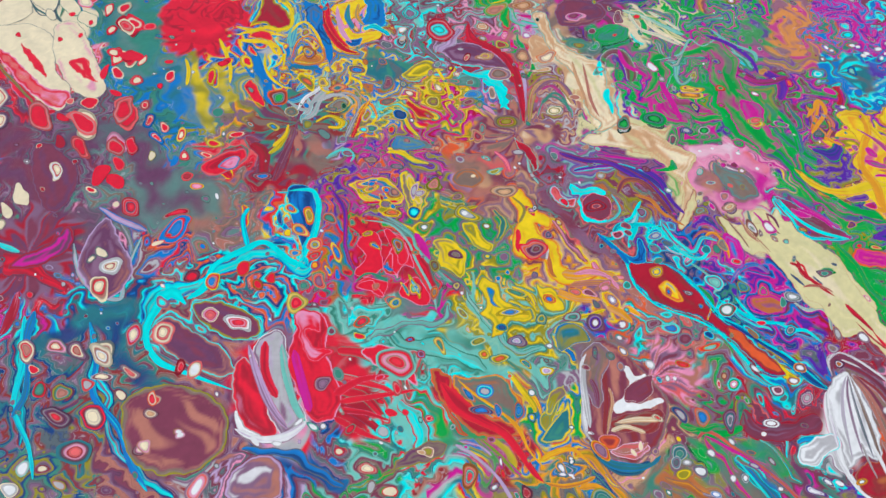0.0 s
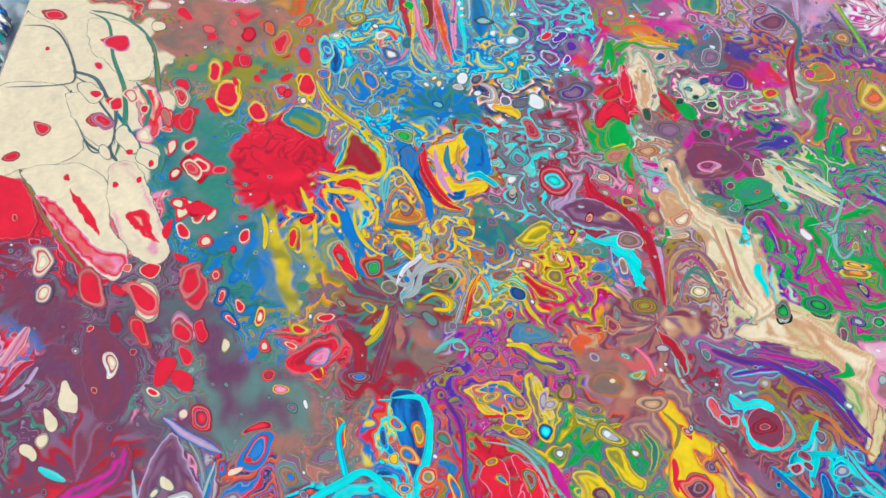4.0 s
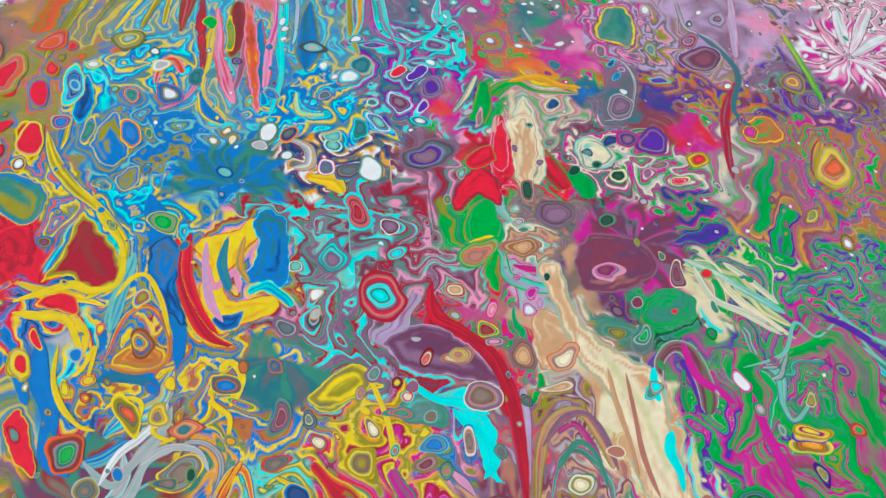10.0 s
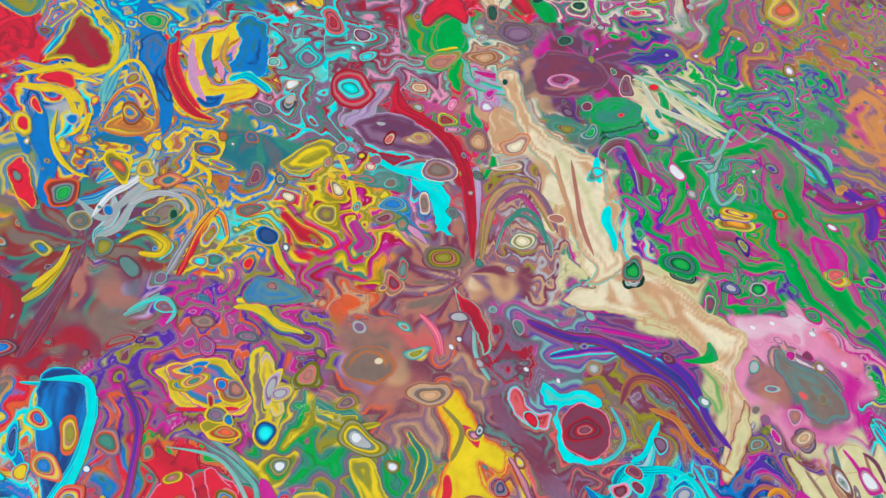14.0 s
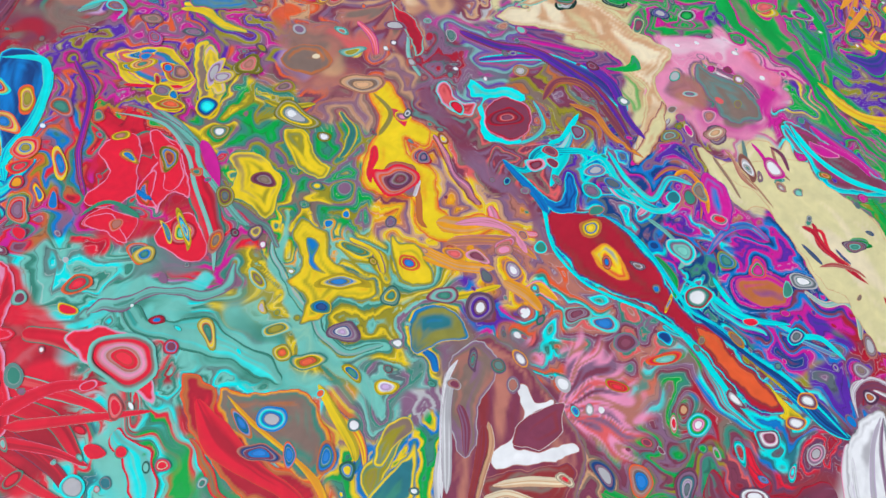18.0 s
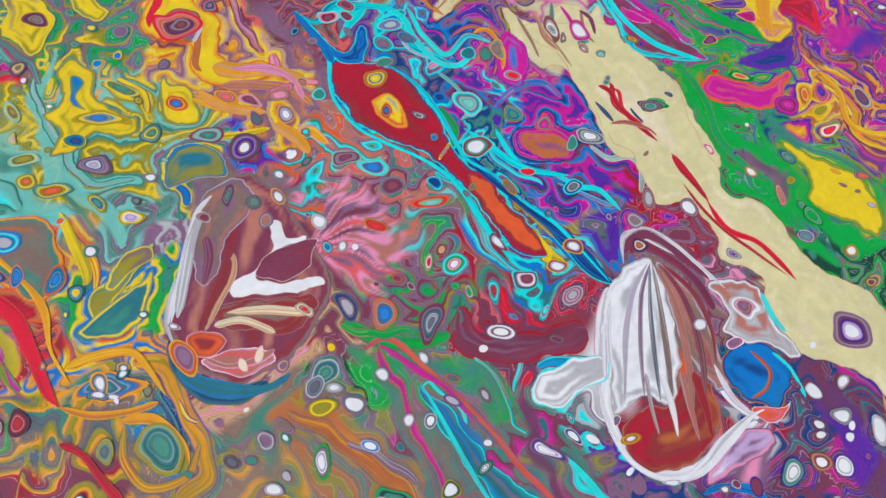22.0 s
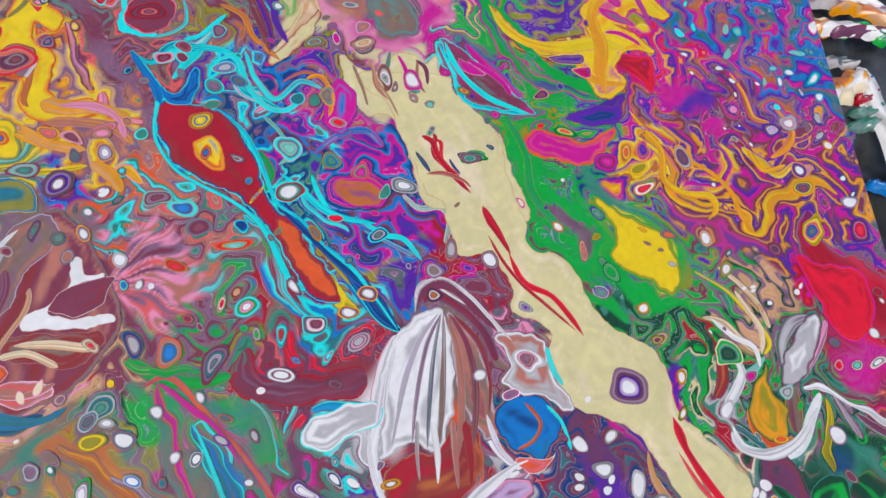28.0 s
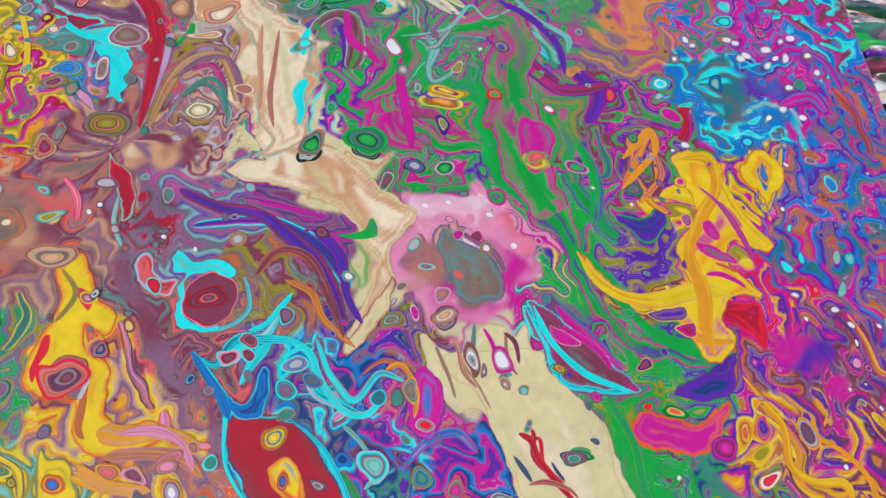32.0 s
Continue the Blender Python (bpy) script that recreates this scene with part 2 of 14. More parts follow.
zone(0.292, -0.141, 0.016, "BBEBM", 90)
zone(0.312, -0.097, 0.020, "BQBYe")
zone(0.350, -0.117, 0.020, "BQBYe", 88)
zone(0.377, -0.107, 0.020, "BBEBM", 86)
zone(0.404, -0.117, 0.020, "BYBQB")
zone(0.429, -0.132, 0.020, "BQBYe")
zone(0.472, -0.107, 0.021, "ZVQXP")
zone(0.492, -0.127, 0.020, "ZVQXP")
zone(0.508, -0.062, 0.025, "PXVZQ")
zone(0.520, -0.127, 0.018, "ZVQXP")
zone(0.534, -0.061, 0.023, "XVNEG", 93)
zone(0.555, -0.132, 0.023, "CkIGH", 61)
zone(0.586, -0.078, 0.022, "XVNEG")
zone(0.621, -0.117, 0.021, "SVZSV")
zone(0.631, -0.060, 0.023, "lVIXV")
zone(0.663, -0.072, 0.023, "VlSIE")
zone(0.664, -0.117, 0.024, "PENVO")
zone(0.766, -0.099, 0.021, "VeOPV")
zone(0.786, -0.117, 0.023, "VPOIe")
zone(0.807, -0.128, 0.020, "PVUOE")
zone(0.043, -0.204, 0.036, "CC")
zone(0.090, -0.199, 0.029, "CC")
zone(0.120, -0.196, 0.015, "CC")
zone(0.128, -0.187, 0.012, "CC")
zone(0.133, -0.239, 0.013, "CC")
zone(0.161, -0.207, 0.026, "ZTTeB")
zone(0.224, -0.249, 0.023, "RRKRR")
zone(0.264, -0.194, 0.014, "BYEBN")
zone(0.320, -0.200, 0.016, "BQBYe")
zone(0.329, -0.160, 0.024, "BBEBM")
zone(0.393, -0.249, 0.014, "KYIBE")
zone(0.431, -0.245, 0.021, "OeVMQ")
zone(0.435, -0.179, 0.018, "SAWOD")
zone(0.444, -0.211, 0.022, "VQKTV")
zone(0.473, -0.248, 0.016, "KVIeO")
zone(0.479, -0.201, 0.017, "KVIeO")
zone(0.502, -0.175, 0.018, "VeGUI")
zone(0.510, -0.222, 0.015, "GGTGE")
zone(0.532, -0.175, 0.017, "RRKRI")
zone(0.532, -0.245, 0.016, "FkMCU")
zone(0.558, -0.218, 0.015, "UVUkS")
zone(0.564, -0.184, 0.016, "RKGTR")
zone(0.586, -0.176, 0.021, "TOVCX")
zone(0.589, -0.223, 0.015, "bOTJO")
zone(0.625, -0.185, 0.021, "CVXGH")
zone(0.639, -0.236, 0.017, "PDVGX")
zone(0.664, -0.157, 0.022, "CVXGH")
zone(0.681, -0.177, 0.022, "CVXGH", 93)
zone(0.706, -0.236, 0.023, "AOVXE", 58)
zone(0.712, -0.185, 0.021, "VoEZX", 60)
zone(0.742, -0.216, 0.016, "VoEZX")
zone(0.761, -0.176, 0.022, "oVEXG")
zone(0.052, -0.288, 0.018, "RK")
zone(0.065, -0.323, 0.017, "OKvOV")
zone(0.084, -0.252, 0.022, "CC")
zone(0.101, -0.334, 0.017, "RvSvK")
zone(0.102, -0.300, 0.018, "sIRKs")
zone(0.140, -0.291, 0.016, "sICRI")
zone(0.177, -0.266, 0.024, "TZTBT")
zone(0.199, -0.314, 0.022, "BTZBT")
zone(0.219, -0.267, 0.022, "TBEZT")
zone(0.236, -0.268, 0.015, "RRKRR")
zone(0.252, -0.340, 0.017, "BEYZT", 93)
zone(0.268, -0.326, 0.018, "ETBYe", 92)
zone(0.274, -0.288, 0.018, "BYRBD")
zone(0.294, -0.297, 0.015, "BBQYB")
zone(0.299, -0.339, 0.011, "BYRBD")
zone(0.316, -0.320, 0.013, "BYoBE")
zone(0.328, -0.284, 0.014, "BYoBE")
zone(0.332, -0.254, 0.015, "BYBBE")
zone(0.338, -0.348, 0.011, "BHWUB")
zone(0.339, -0.324, 0.013, "BYoBE")
zone(0.353, -0.257, 0.013, "KYIBE")
zone(0.356, -0.340, 0.011, "oYUOE")
zone(0.365, -0.301, 0.014, "BYoBE")
zone(0.370, -0.257, 0.013, "KYIBE")
zone(0.379, -0.331, 0.012, "YBoEB")
zone(0.402, -0.321, 0.015, "YBoEB")
zone(0.403, -0.283, 0.013, "KVIeO")
zone(0.428, -0.289, 0.023, "VQKTV")
zone(0.452, -0.335, 0.012, "YKXAE")
zone(0.467, -0.296, 0.016, "OVlOS")
zone(0.475, -0.325, 0.012, "OVkQK")
zone(0.484, -0.290, 0.016, "RKRVO")
zone(0.492, -0.255, 0.014, "OVMUI")
zone(0.496, -0.342, 0.012, "QVOBX")
zone(0.504, -0.290, 0.015, "XRkVG")
zone(0.516, -0.349, 0.012, "RVlSk", 83)
zone(0.526, -0.336, 0.012, "VkEOH")
zone(0.530, -0.278, 0.015, "lHMXI")
zone(0.542, -0.292, 0.016, "CMFHk", 130)
zone(0.554, -0.350, 0.012, "kHOFV")
zone(0.563, -0.257, 0.014, "FUVUk", 81)
zone(0.572, -0.349, 0.019, "LLFL")
zone(0.576, -0.299, 0.015, "TSCkE")
zone(0.581, -0.337, 0.015, "CFkCL", 102)
zone(0.590, -0.251, 0.026, "vOVvP")
zone(0.606, -0.284, 0.015, "GTGJT")
zone(0.610, -0.323, 0.016, "GGPXV", 87)
zone(0.619, -0.350, 0.022, "GGPXV")
zone(0.630, -0.267, 0.018, "CLFTC", 104)
zone(0.636, -0.339, 0.020, "GVGXS")
zone(0.647, -0.324, 0.018, "GXGPe", 88)
zone(0.655, -0.318, 0.018, "GXGPe")
zone(0.656, -0.270, 0.026, "GXGPe")
zone(0.669, -0.286, 0.017, "GGPXV")
zone(0.673, -0.262, 0.018, "GPLGG")
zone(0.677, -0.317, 0.022, "GGPXV", 133)
zone(0.682, -0.332, 0.019, "GVGXS")
zone(0.685, -0.348, 0.017, "GGPGe")
zone(0.690, -0.311, 0.024, "GVGXS")
zone(0.710, -0.315, 0.022, "GXGPe")
zone(0.715, -0.263, 0.022, "GXGPe")
zone(0.723, -0.319, 0.020, "GGPXV", 122)
zone(0.749, -0.312, 0.022, "GGPXV", 108)
zone(0.755, -0.323, 0.020, "AVEPU", 137)
zone(0.780, -0.311, 0.023, "XAVEX", 107)
zone(0.813, -0.349, 0.025, "BQSBB")
zone(0.818, -0.308, 0.019, "TXBNT")
zone(0.845, -0.340, 0.019, "PSBQP")
zone(0.850, -0.306, 0.024, "XBXPX")
zone(0.879, -0.305, 0.024, "BXOQB")
zone(0.080, -0.398, 0.017, "KIVBR")
zone(0.084, -0.373, 0.016, "vOVSO")
zone(0.107, -0.411, 0.018, "vOvVS")
zone(0.141, -0.409, 0.022, "vVOvS")
zone(0.151, -0.359, 0.020, "SVvSO")
zone(0.183, -0.378, 0.024, "SVeSv")
zone(0.197, -0.427, 0.022, "eSVeU")
zone(0.219, -0.366, 0.018, "ZTBEB")
zone(0.232, -0.437, 0.022, "eVSeT")
zone(0.241, -0.406, 0.015, "eTVBe")
zone(0.264, -0.438, 0.022, "UeUVk")
zone(0.270, -0.403, 0.016, "RKTsR")
zone(0.277, -0.373, 0.016, "UEAVU")
zone(0.300, -0.403, 0.016, "OKVDO", 64)
zone(0.303, -0.378, 0.012, "oUEQT")
zone(0.308, -0.432, 0.015, "KOUKK")
zone(0.313, -0.393, 0.012, "UQYeO", 72)
zone(0.315, -0.356, 0.010, "BEYBN")
zone(0.333, -0.394, 0.013, "kUTeO")
zone(0.333, -0.427, 0.016, "UOUKU")
zone(0.351, -0.390, 0.011, "VeUlP")
zone(0.352, -0.442, 0.015, "XVPEO")
zone(0.359, -0.357, 0.011, "YETAB")
zone(0.374, -0.383, 0.010, "YUEBN")
zone(0.380, -0.401, 0.012, "XVPXU")
zone(0.397, -0.423, 0.016, "VXUPN")
zone(0.399, -0.358, 0.012, "TYEQM")
zone(0.400, -0.381, 0.010, "YETAB")
zone(0.411, -0.402, 0.011, "XOPEV")
zone(0.420, -0.382, 0.010, "KXVYR")
zone(0.427, -0.365, 0.011, "RYEOX")
zone(0.428, -0.429, 0.014, "XOPEV")
zone(0.430, -0.393, 0.012, "XVKXE")
zone(0.446, -0.377, 0.011, "EYTRX")
zone(0.451, -0.354, 0.011, "YKXAE")
zone(0.453, -0.404, 0.013, "kNFVO")
zone(0.453, -0.447, 0.016, "UkVNO")
zone(0.461, -0.383, 0.012, "YKXAE")
zone(0.469, -0.440, 0.016, "UkVNO")
zone(0.478, -0.360, 0.011, "ETBVI")
zone(0.479, -0.420, 0.016, "UkVNO")
zone(0.481, -0.400, 0.013, "kUOVs")
zone(0.493, -0.384, 0.011, "EUoTV")
zone(0.496, -0.437, 0.011, "UkVNO")
zone(0.514, -0.388, 0.012, "kVOFV")
zone(0.518, -0.438, 0.011, "VKOSV")
zone(0.530, -0.385, 0.013, "VkEOH")
zone(0.534, -0.362, 0.013, "kHOFV", 81)
zone(0.546, -0.389, 0.011, "kHOFV")
zone(0.561, -0.429, 0.015, "XVPMS", 144)
zone(0.563, -0.375, 0.012, "CFkXC")
zone(0.573, -0.374, 0.016, "LFLL")
zone(0.574, -0.407, 0.016, "LLXTL")
zone(0.583, -0.365, 0.014, "LQLL", 91)
zone(0.586, -0.421, 0.018, "PXDVO", 156)
zone(0.589, -0.356, 0.013, "LQLFL")
zone(0.599, -0.443, 0.018, "PXDVO", 124)
zone(0.602, -0.380, 0.017, "LPXQL")
zone(0.605, -0.404, 0.023, "LLLF")
zone(0.613, -0.366, 0.016, "GGPXV")
zone(0.622, -0.443, 0.012, "LLFGL", 105)
zone(0.634, -0.412, 0.016, "GVGXS")
zone(0.636, -0.361, 0.016, "GVGXS")
zone(0.641, -0.389, 0.016, "GVGXS")
zone(0.649, -0.441, 0.015, "IIFVI")
zone(0.653, -0.361, 0.018, "GXGPe")
zone(0.656, -0.402, 0.017, "GVGXS")
zone(0.659, -0.371, 0.020, "GXGTE")
zone(0.676, -0.402, 0.017, "GXGPe")
zone(0.677, -0.432, 0.016, "IWIXI")
zone(0.681, -0.369, 0.025, "GXGTE")
zone(0.691, -0.421, 0.015, "GXGTE")
zone(0.694, -0.380, 0.020, "GXGTE", 134)
zone(0.703, -0.445, 0.019, "IXIVI")
zone(0.704, -0.408, 0.016, "GGTXG")
zone(0.712, -0.443, 0.015, "GGTXG")
zone(0.723, -0.365, 0.020, "GXGTE", 121)
zone(0.725, -0.430, 0.015, "GGPGe", 123)
zone(0.743, -0.379, 0.017, "PXGOV")
zone(0.750, -0.416, 0.016, "PXGOV")
zone(0.758, -0.442, 0.015, "PPVEP")
zone(0.766, -0.355, 0.018, "PXGOV")
zone(0.767, -0.403, 0.016, "XPVGO")
zone(0.781, -0.359, 0.021, "XPVGO")
zone(0.787, -0.443, 0.015, "YAXEE")
zone(0.817, -0.414, 0.016, "YAXPE")
zone(0.830, -0.447, 0.014, "XPBZV")
zone(0.845, -0.438, 0.014, "PBXoV")
zone(0.861, -0.410, 0.017, "PBXoV")
zone(0.866, -0.351, 0.022, "XXBPX")
zone(0.883, -0.416, 0.017, "XPBZV")
zone(0.888, -0.370, 0.018, "BPVXS")
zone(0.120, -0.466, 0.017, "vTOVv")
zone(0.131, -0.487, 0.016, "KOvRV")
zone(0.138, -0.536, 0.016, "KBQOX")
zone(0.142, -0.501, 0.025, "KROBV")
zone(0.151, -0.461, 0.017, "TSvVe")
zone(0.172, -0.489, 0.013, "VlOSB")
zone(0.185, -0.470, 0.015, "vIOVe")
zone(0.202, -0.545, 0.020, "DBQZO")
zone(0.207, -0.488, 0.013, "BVHOU")
zone(0.229, -0.483, 0.015, "BRDNO")
zone(0.241, -0.459, 0.017, "UeEVU")
zone(0.246, -0.536, 0.016, "OUVQk")
zone(0.272, -0.475, 0.017, "UkUeV")
zone(0.283, -0.512, 0.017, "QDNZO")
zone(0.315, -0.523, 0.019, "BOQDN")
zone(0.322, -0.460, 0.014, "BYQNR")
zone(0.326, -0.495, 0.013, "QBRYN")
zone(0.334, -0.527, 0.012, "RVOTX")
zone(0.339, -0.492, 0.018, "RVNEB")
zone(0.349, -0.495, 0.011, "oRVBT")
zone(0.353, -0.460, 0.012, "VXUPN")
zone(0.355, -0.532, 0.009, "oRVBT")
zone(0.376, -0.509, 0.022, "RKXVT")
zone(0.379, -0.537, 0.014, "RKRVT")
zone(0.379, -0.469, 0.012, "XVPEO")
zone(0.380, -0.493, 0.015, "RRKNG")
zone(0.389, -0.451, 0.015, "XVPEO")
zone(0.403, -0.505, 0.013, "RRKEB")
zone(0.407, -0.531, 0.022, "RVTXU")
zone(0.418, -0.452, 0.010, "XOPEV")
zone(0.424, -0.478, 0.012, "TGEYU")
zone(0.438, -0.523, 0.012, "TEUGY")
zone(0.444, -0.492, 0.013, "GTEVT")
zone(0.450, -0.471, 0.013, "TYETT")
zone(0.460, -0.523, 0.013, "TGEYU")
zone(0.471, -0.499, 0.014, "GTEVT")
zone(0.473, -0.518, 0.013, "GTEVT")
zone(0.496, -0.461, 0.014, "VkOUF", 98)
zone(0.501, -0.546, 0.010, "YEMTE")
zone(0.501, -0.501, 0.013, "AYNoO")
zone(0.518, -0.481, 0.012, "OVkOe")
zone(0.518, -0.529, 0.012, "kAYFV")
zone(0.533, -0.546, 0.013, "kAYFV")
zone(0.537, -0.495, 0.012, "VOsUO")
zone(0.539, -0.529, 0.012, "kAYFV")
zone(0.554, -0.514, 0.012, "VOsUO")
zone(0.582, -0.457, 0.013, "OVoUE")
zone(0.598, -0.491, 0.013, "BSPVQ")
zone(0.599, -0.472, 0.013, "OVoUE")
zone(0.601, -0.532, 0.010, "DVQBS")
zone(0.606, -0.469, 0.014, "KVOeU")
zone(0.612, -0.511, 0.011, "PXDBV")
zone(0.619, -0.491, 0.013, "PDVPP")
zone(0.620, -0.483, 0.010, "PDOVP")
zone(0.626, -0.495, 0.011, "PDoVX")
zone(0.627, -0.464, 0.009, "LLL", 64)
zone(0.629, -0.550, 0.010, "XPDOB")
zone(0.640, -0.487, 0.014, "OEPVO")
zone(0.643, -0.538, 0.010, "BXPVQ")
zone(0.647, -0.497, 0.011, "XVPkI")
zone(0.647, -0.518, 0.012, "XPVXk")
zone(0.658, -0.549, 0.012, "PXDBX")
zone(0.669, -0.485, 0.017, "LLHXL", 102)
zone(0.669, -0.454, 0.018, "TUTVT")
zone(0.695, -0.478, 0.014, "XVQOX")
zone(0.715, -0.466, 0.014, "GVYPG")
zone(0.724, -0.478, 0.014, "VOPTV", 124)
zone(0.726, -0.486, 0.012, "OVXPG")
zone(0.738, -0.454, 0.015, "GPVEG")
zone(0.743, -0.519, 0.012, "GTVGE")
zone(0.745, -0.494, 0.014, "GVGTX")
zone(0.749, -0.478, 0.014, "YAOEE")
zone(0.758, -0.506, 0.012, "GTPGE")
zone(0.791, -0.532, 0.012, "AYPXo")
zone(0.794, -0.549, 0.011, "PXAYo")
zone(0.806, -0.510, 0.012, "OVPXo")
zone(0.815, -0.540, 0.012, "XOAPv")
zone(0.817, -0.466, 0.015, "XAPXR")
zone(0.826, -0.499, 0.016, "OVPXo")
zone(0.831, -0.545, 0.012, "AXPOY")
zone(0.836, -0.524, 0.014, "XOVPv")
zone(0.844, -0.498, 0.013, "OVPXo")
zone(0.854, -0.535, 0.012, "XOAPv")
zone(0.860, -0.456, 0.014, "XPBZV")
zone(0.861, -0.504, 0.013, "XOVPv")
zone(0.879, -0.496, 0.013, "PBXoV")
zone(0.880, -0.469, 0.014, "PBXoV")
zone(0.881, -0.520, 0.018, "XOAPv")
zone(0.906, -0.487, 0.019, "XPBZV")
zone(0.164, -0.613, 0.021, "ZDSbV")
zone(0.171, -0.576, 0.023, "DZSVb")
zone(0.198, -0.630, 0.017, "bOUEZ")
zone(0.223, -0.592, 0.019, "bTOZU")
zone(0.251, -0.624, 0.032, "kOvVk")
zone(0.339, -0.646, 0.014, "BDVSO")
zone(0.370, -0.555, 0.021, "TMeQM")
zone(0.385, -0.611, 0.010, "MQHRM")
zone(0.387, -0.588, 0.011, "MTeMT")
zone(0.390, -0.556, 0.013, "MTeMT")
zone(0.391, -0.598, 0.019, "TKMRU")
zone(0.395, -0.644, 0.018, "QMRTZ")
zone(0.395, -0.636, 0.012, "MQTHM", 108)
zone(0.411, -0.627, 0.017, "GTQMR")
zone(0.415, -0.584, 0.018, "TMeQM")
zone(0.424, -0.650, 0.010, "GTeMX", 132)
zone(0.430, -0.621, 0.009, "KRbNO", 122)
zone(0.431, -0.569, 0.012, "YEMTE", 112)
zone(0.435, -0.603, 0.011, "TMeQM")
zone(0.439, -0.562, 0.010, "YEMTE")
zone(0.446, -0.617, 0.010, "BNQZU")
zone(0.452, -0.635, 0.009, "RKNYO", 122)
zone(0.471, -0.554, 0.011, "TYEMA")
zone(0.471, -0.623, 0.010, "NYVTA", 111)
zone(0.474, -0.580, 0.012, "YEMTE")
zone(0.490, -0.605, 0.010, "eTVSM")
zone(0.493, -0.636, 0.009, "TBYGT")
zone(0.512, -0.586, 0.010, "MEYTV")
zone(0.512, -0.615, 0.011, "VHVH")
zone(0.528, -0.625, 0.011, "OVOFO")
zone(0.531, -0.576, 0.010, "OVXBP")
zone(0.538, -0.598, 0.012, "UTVOU")
zone(0.551, -0.623, 0.013, "OOUO")
zone(0.553, -0.592, 0.014, "kVQTN")
zone(0.554, -0.643, 0.013, "OFUOO")
zone(0.558, -0.571, 0.010, "kVQTN")
zone(0.561, -0.589, 0.014, "OVeIs")
zone(0.571, -0.592, 0.015, "kVQTN")
zone(0.572, -0.577, 0.010, "kVQTN")
zone(0.577, -0.630, 0.011, "TGUVO")
zone(0.578, -0.596, 0.009, "OVeIs")
zone(0.580, -0.610, 0.014, "kVQTN", 164)
zone(0.585, -0.644, 0.011, "TGUVO")
zone(0.586, -0.586, 0.010, "VTskO")
zone(0.594, -0.620, 0.012, "TGUVO")
zone(0.607, -0.648, 0.011, "GTVEO")
zone(0.616, -0.630, 0.009, "KVOTU")
zone(0.630, -0.617, 0.010, "KOQBK")
zone(0.630, -0.575, 0.010, "PVQDT")
zone(0.633, -0.644, 0.009, "OKVsO")
zone(0.649, -0.635, 0.012, "QSOBZ")
zone(0.653, -0.570, 0.010, "PXDBX")
zone(0.654, -0.649, 0.014, "KOvRO")
zone(0.658, -0.610, 0.012, "EPQOE")
zone(0.663, -0.585, 0.010, "XPDOB")
zone(0.668, -0.559, 0.011, "PXDBX")
zone(0.672, -0.615, 0.010, "PSVBP")
zone(0.702, -0.635, 0.014, "OUVOO")
zone(0.704, -0.607, 0.010, "KXPOK")
zone(0.712, -0.617, 0.013, "OKOVO")
zone(0.714, -0.649, 0.014, "OUOVO")
zone(0.729, -0.645, 0.012, "OIVSO")
zone(0.739, -0.557, 0.013, "GTGvG")
zone(0.746, -0.588, 0.011, "GTGvG")
zone(0.758, -0.572, 0.012, "GGPGe")
zone(0.759, -0.650, 0.012, "LLLF")
zone(0.763, -0.577, 0.012, "GGTVG", 114)
zone(0.774, -0.556, 0.011, "GPVTD")
zone(0.787, -0.587, 0.016, "GGPGe", 125)
zone(0.791, -0.632, 0.014, "JTUGJ")
zone(0.811, -0.576, 0.011, "GEPTO")
zone(0.812, -0.640, 0.011, "JGKJJ")
zone(0.814, -0.610, 0.010, "GTVGO")
zone(0.824, -0.614, 0.012, "VGJFV")
zone(0.831, -0.571, 0.014, "PvAOX", 65)
zone(0.837, -0.622, 0.014, "FJVFF")
zone(0.838, -0.557, 0.013, "PvAOX")
zone(0.853, -0.638, 0.017, "JTOGV")
zone(0.860, -0.565, 0.016, "PvAOX")
zone(0.881, -0.642, 0.017, "TJVGO")
zone(0.886, -0.572, 0.016, "XOAPv")
zone(0.897, -0.551, 0.017, "PvAOX")
zone(0.897, -0.600, 0.019, "KRRXK")
zone(0.902, -0.581, 0.016, "PXSVP")
zone(0.904, -0.641, 0.014, "XKNKX")
zone(0.917, -0.618, 0.015, "KKRXK")
zone(0.172, -0.652, 0.020, "TSVED")
zone(0.261, -0.656, 0.013, "OTVHb")
zone(0.295, -0.662, 0.013, "VlOSI")
zone(0.312, -0.654, 0.017, "BDOVl")
zone(0.359, -0.665, 0.015, "TGUOM")
zone(0.399, -0.656, 0.009, "UkbUM")
zone(0.407, -0.664, 0.007, "QMXHM")
zone(0.431, -0.665, 0.007, "RYTEB")
zone(0.449, -0.655, 0.010, "XEVGS", 122)
zone(0.467, -0.656, 0.009, "RKbNO")
zone(0.483, -0.662, 0.009, "NYBAV")
zone(0.487, -0.676, 0.009, "SEATS")
zone(0.489, -0.704, 0.009, "OKAEO")
zone(0.495, -0.691, 0.011, "AESUU")
zone(0.510, -0.704, 0.011, "AEUUU")
zone(0.511, -0.692, 0.009, "STBTS")
zone(0.522, -0.675, 0.008, "DZDTD")
zone(0.529, -0.688, 0.011, "UESTU")
zone(0.535, -0.652, 0.012, "FOFKF")
zone(0.536, -0.665, 0.010, "FVFIF")
zone(0.540, -0.704, 0.011, "UVEAU", 132)
zone(0.546, -0.681, 0.009, "UoEVT", 138)
zone(0.549, -0.696, 0.008, "TUVEo", 130)
zone(0.550, -0.715, 0.008, "oUTEA", 131)
zone(0.554, -0.664, 0.008, "GETVJ")
zone(0.563, -0.681, 0.008, "TUVEo")
zone(0.565, -0.715, 0.009, "UoEVT", 130)
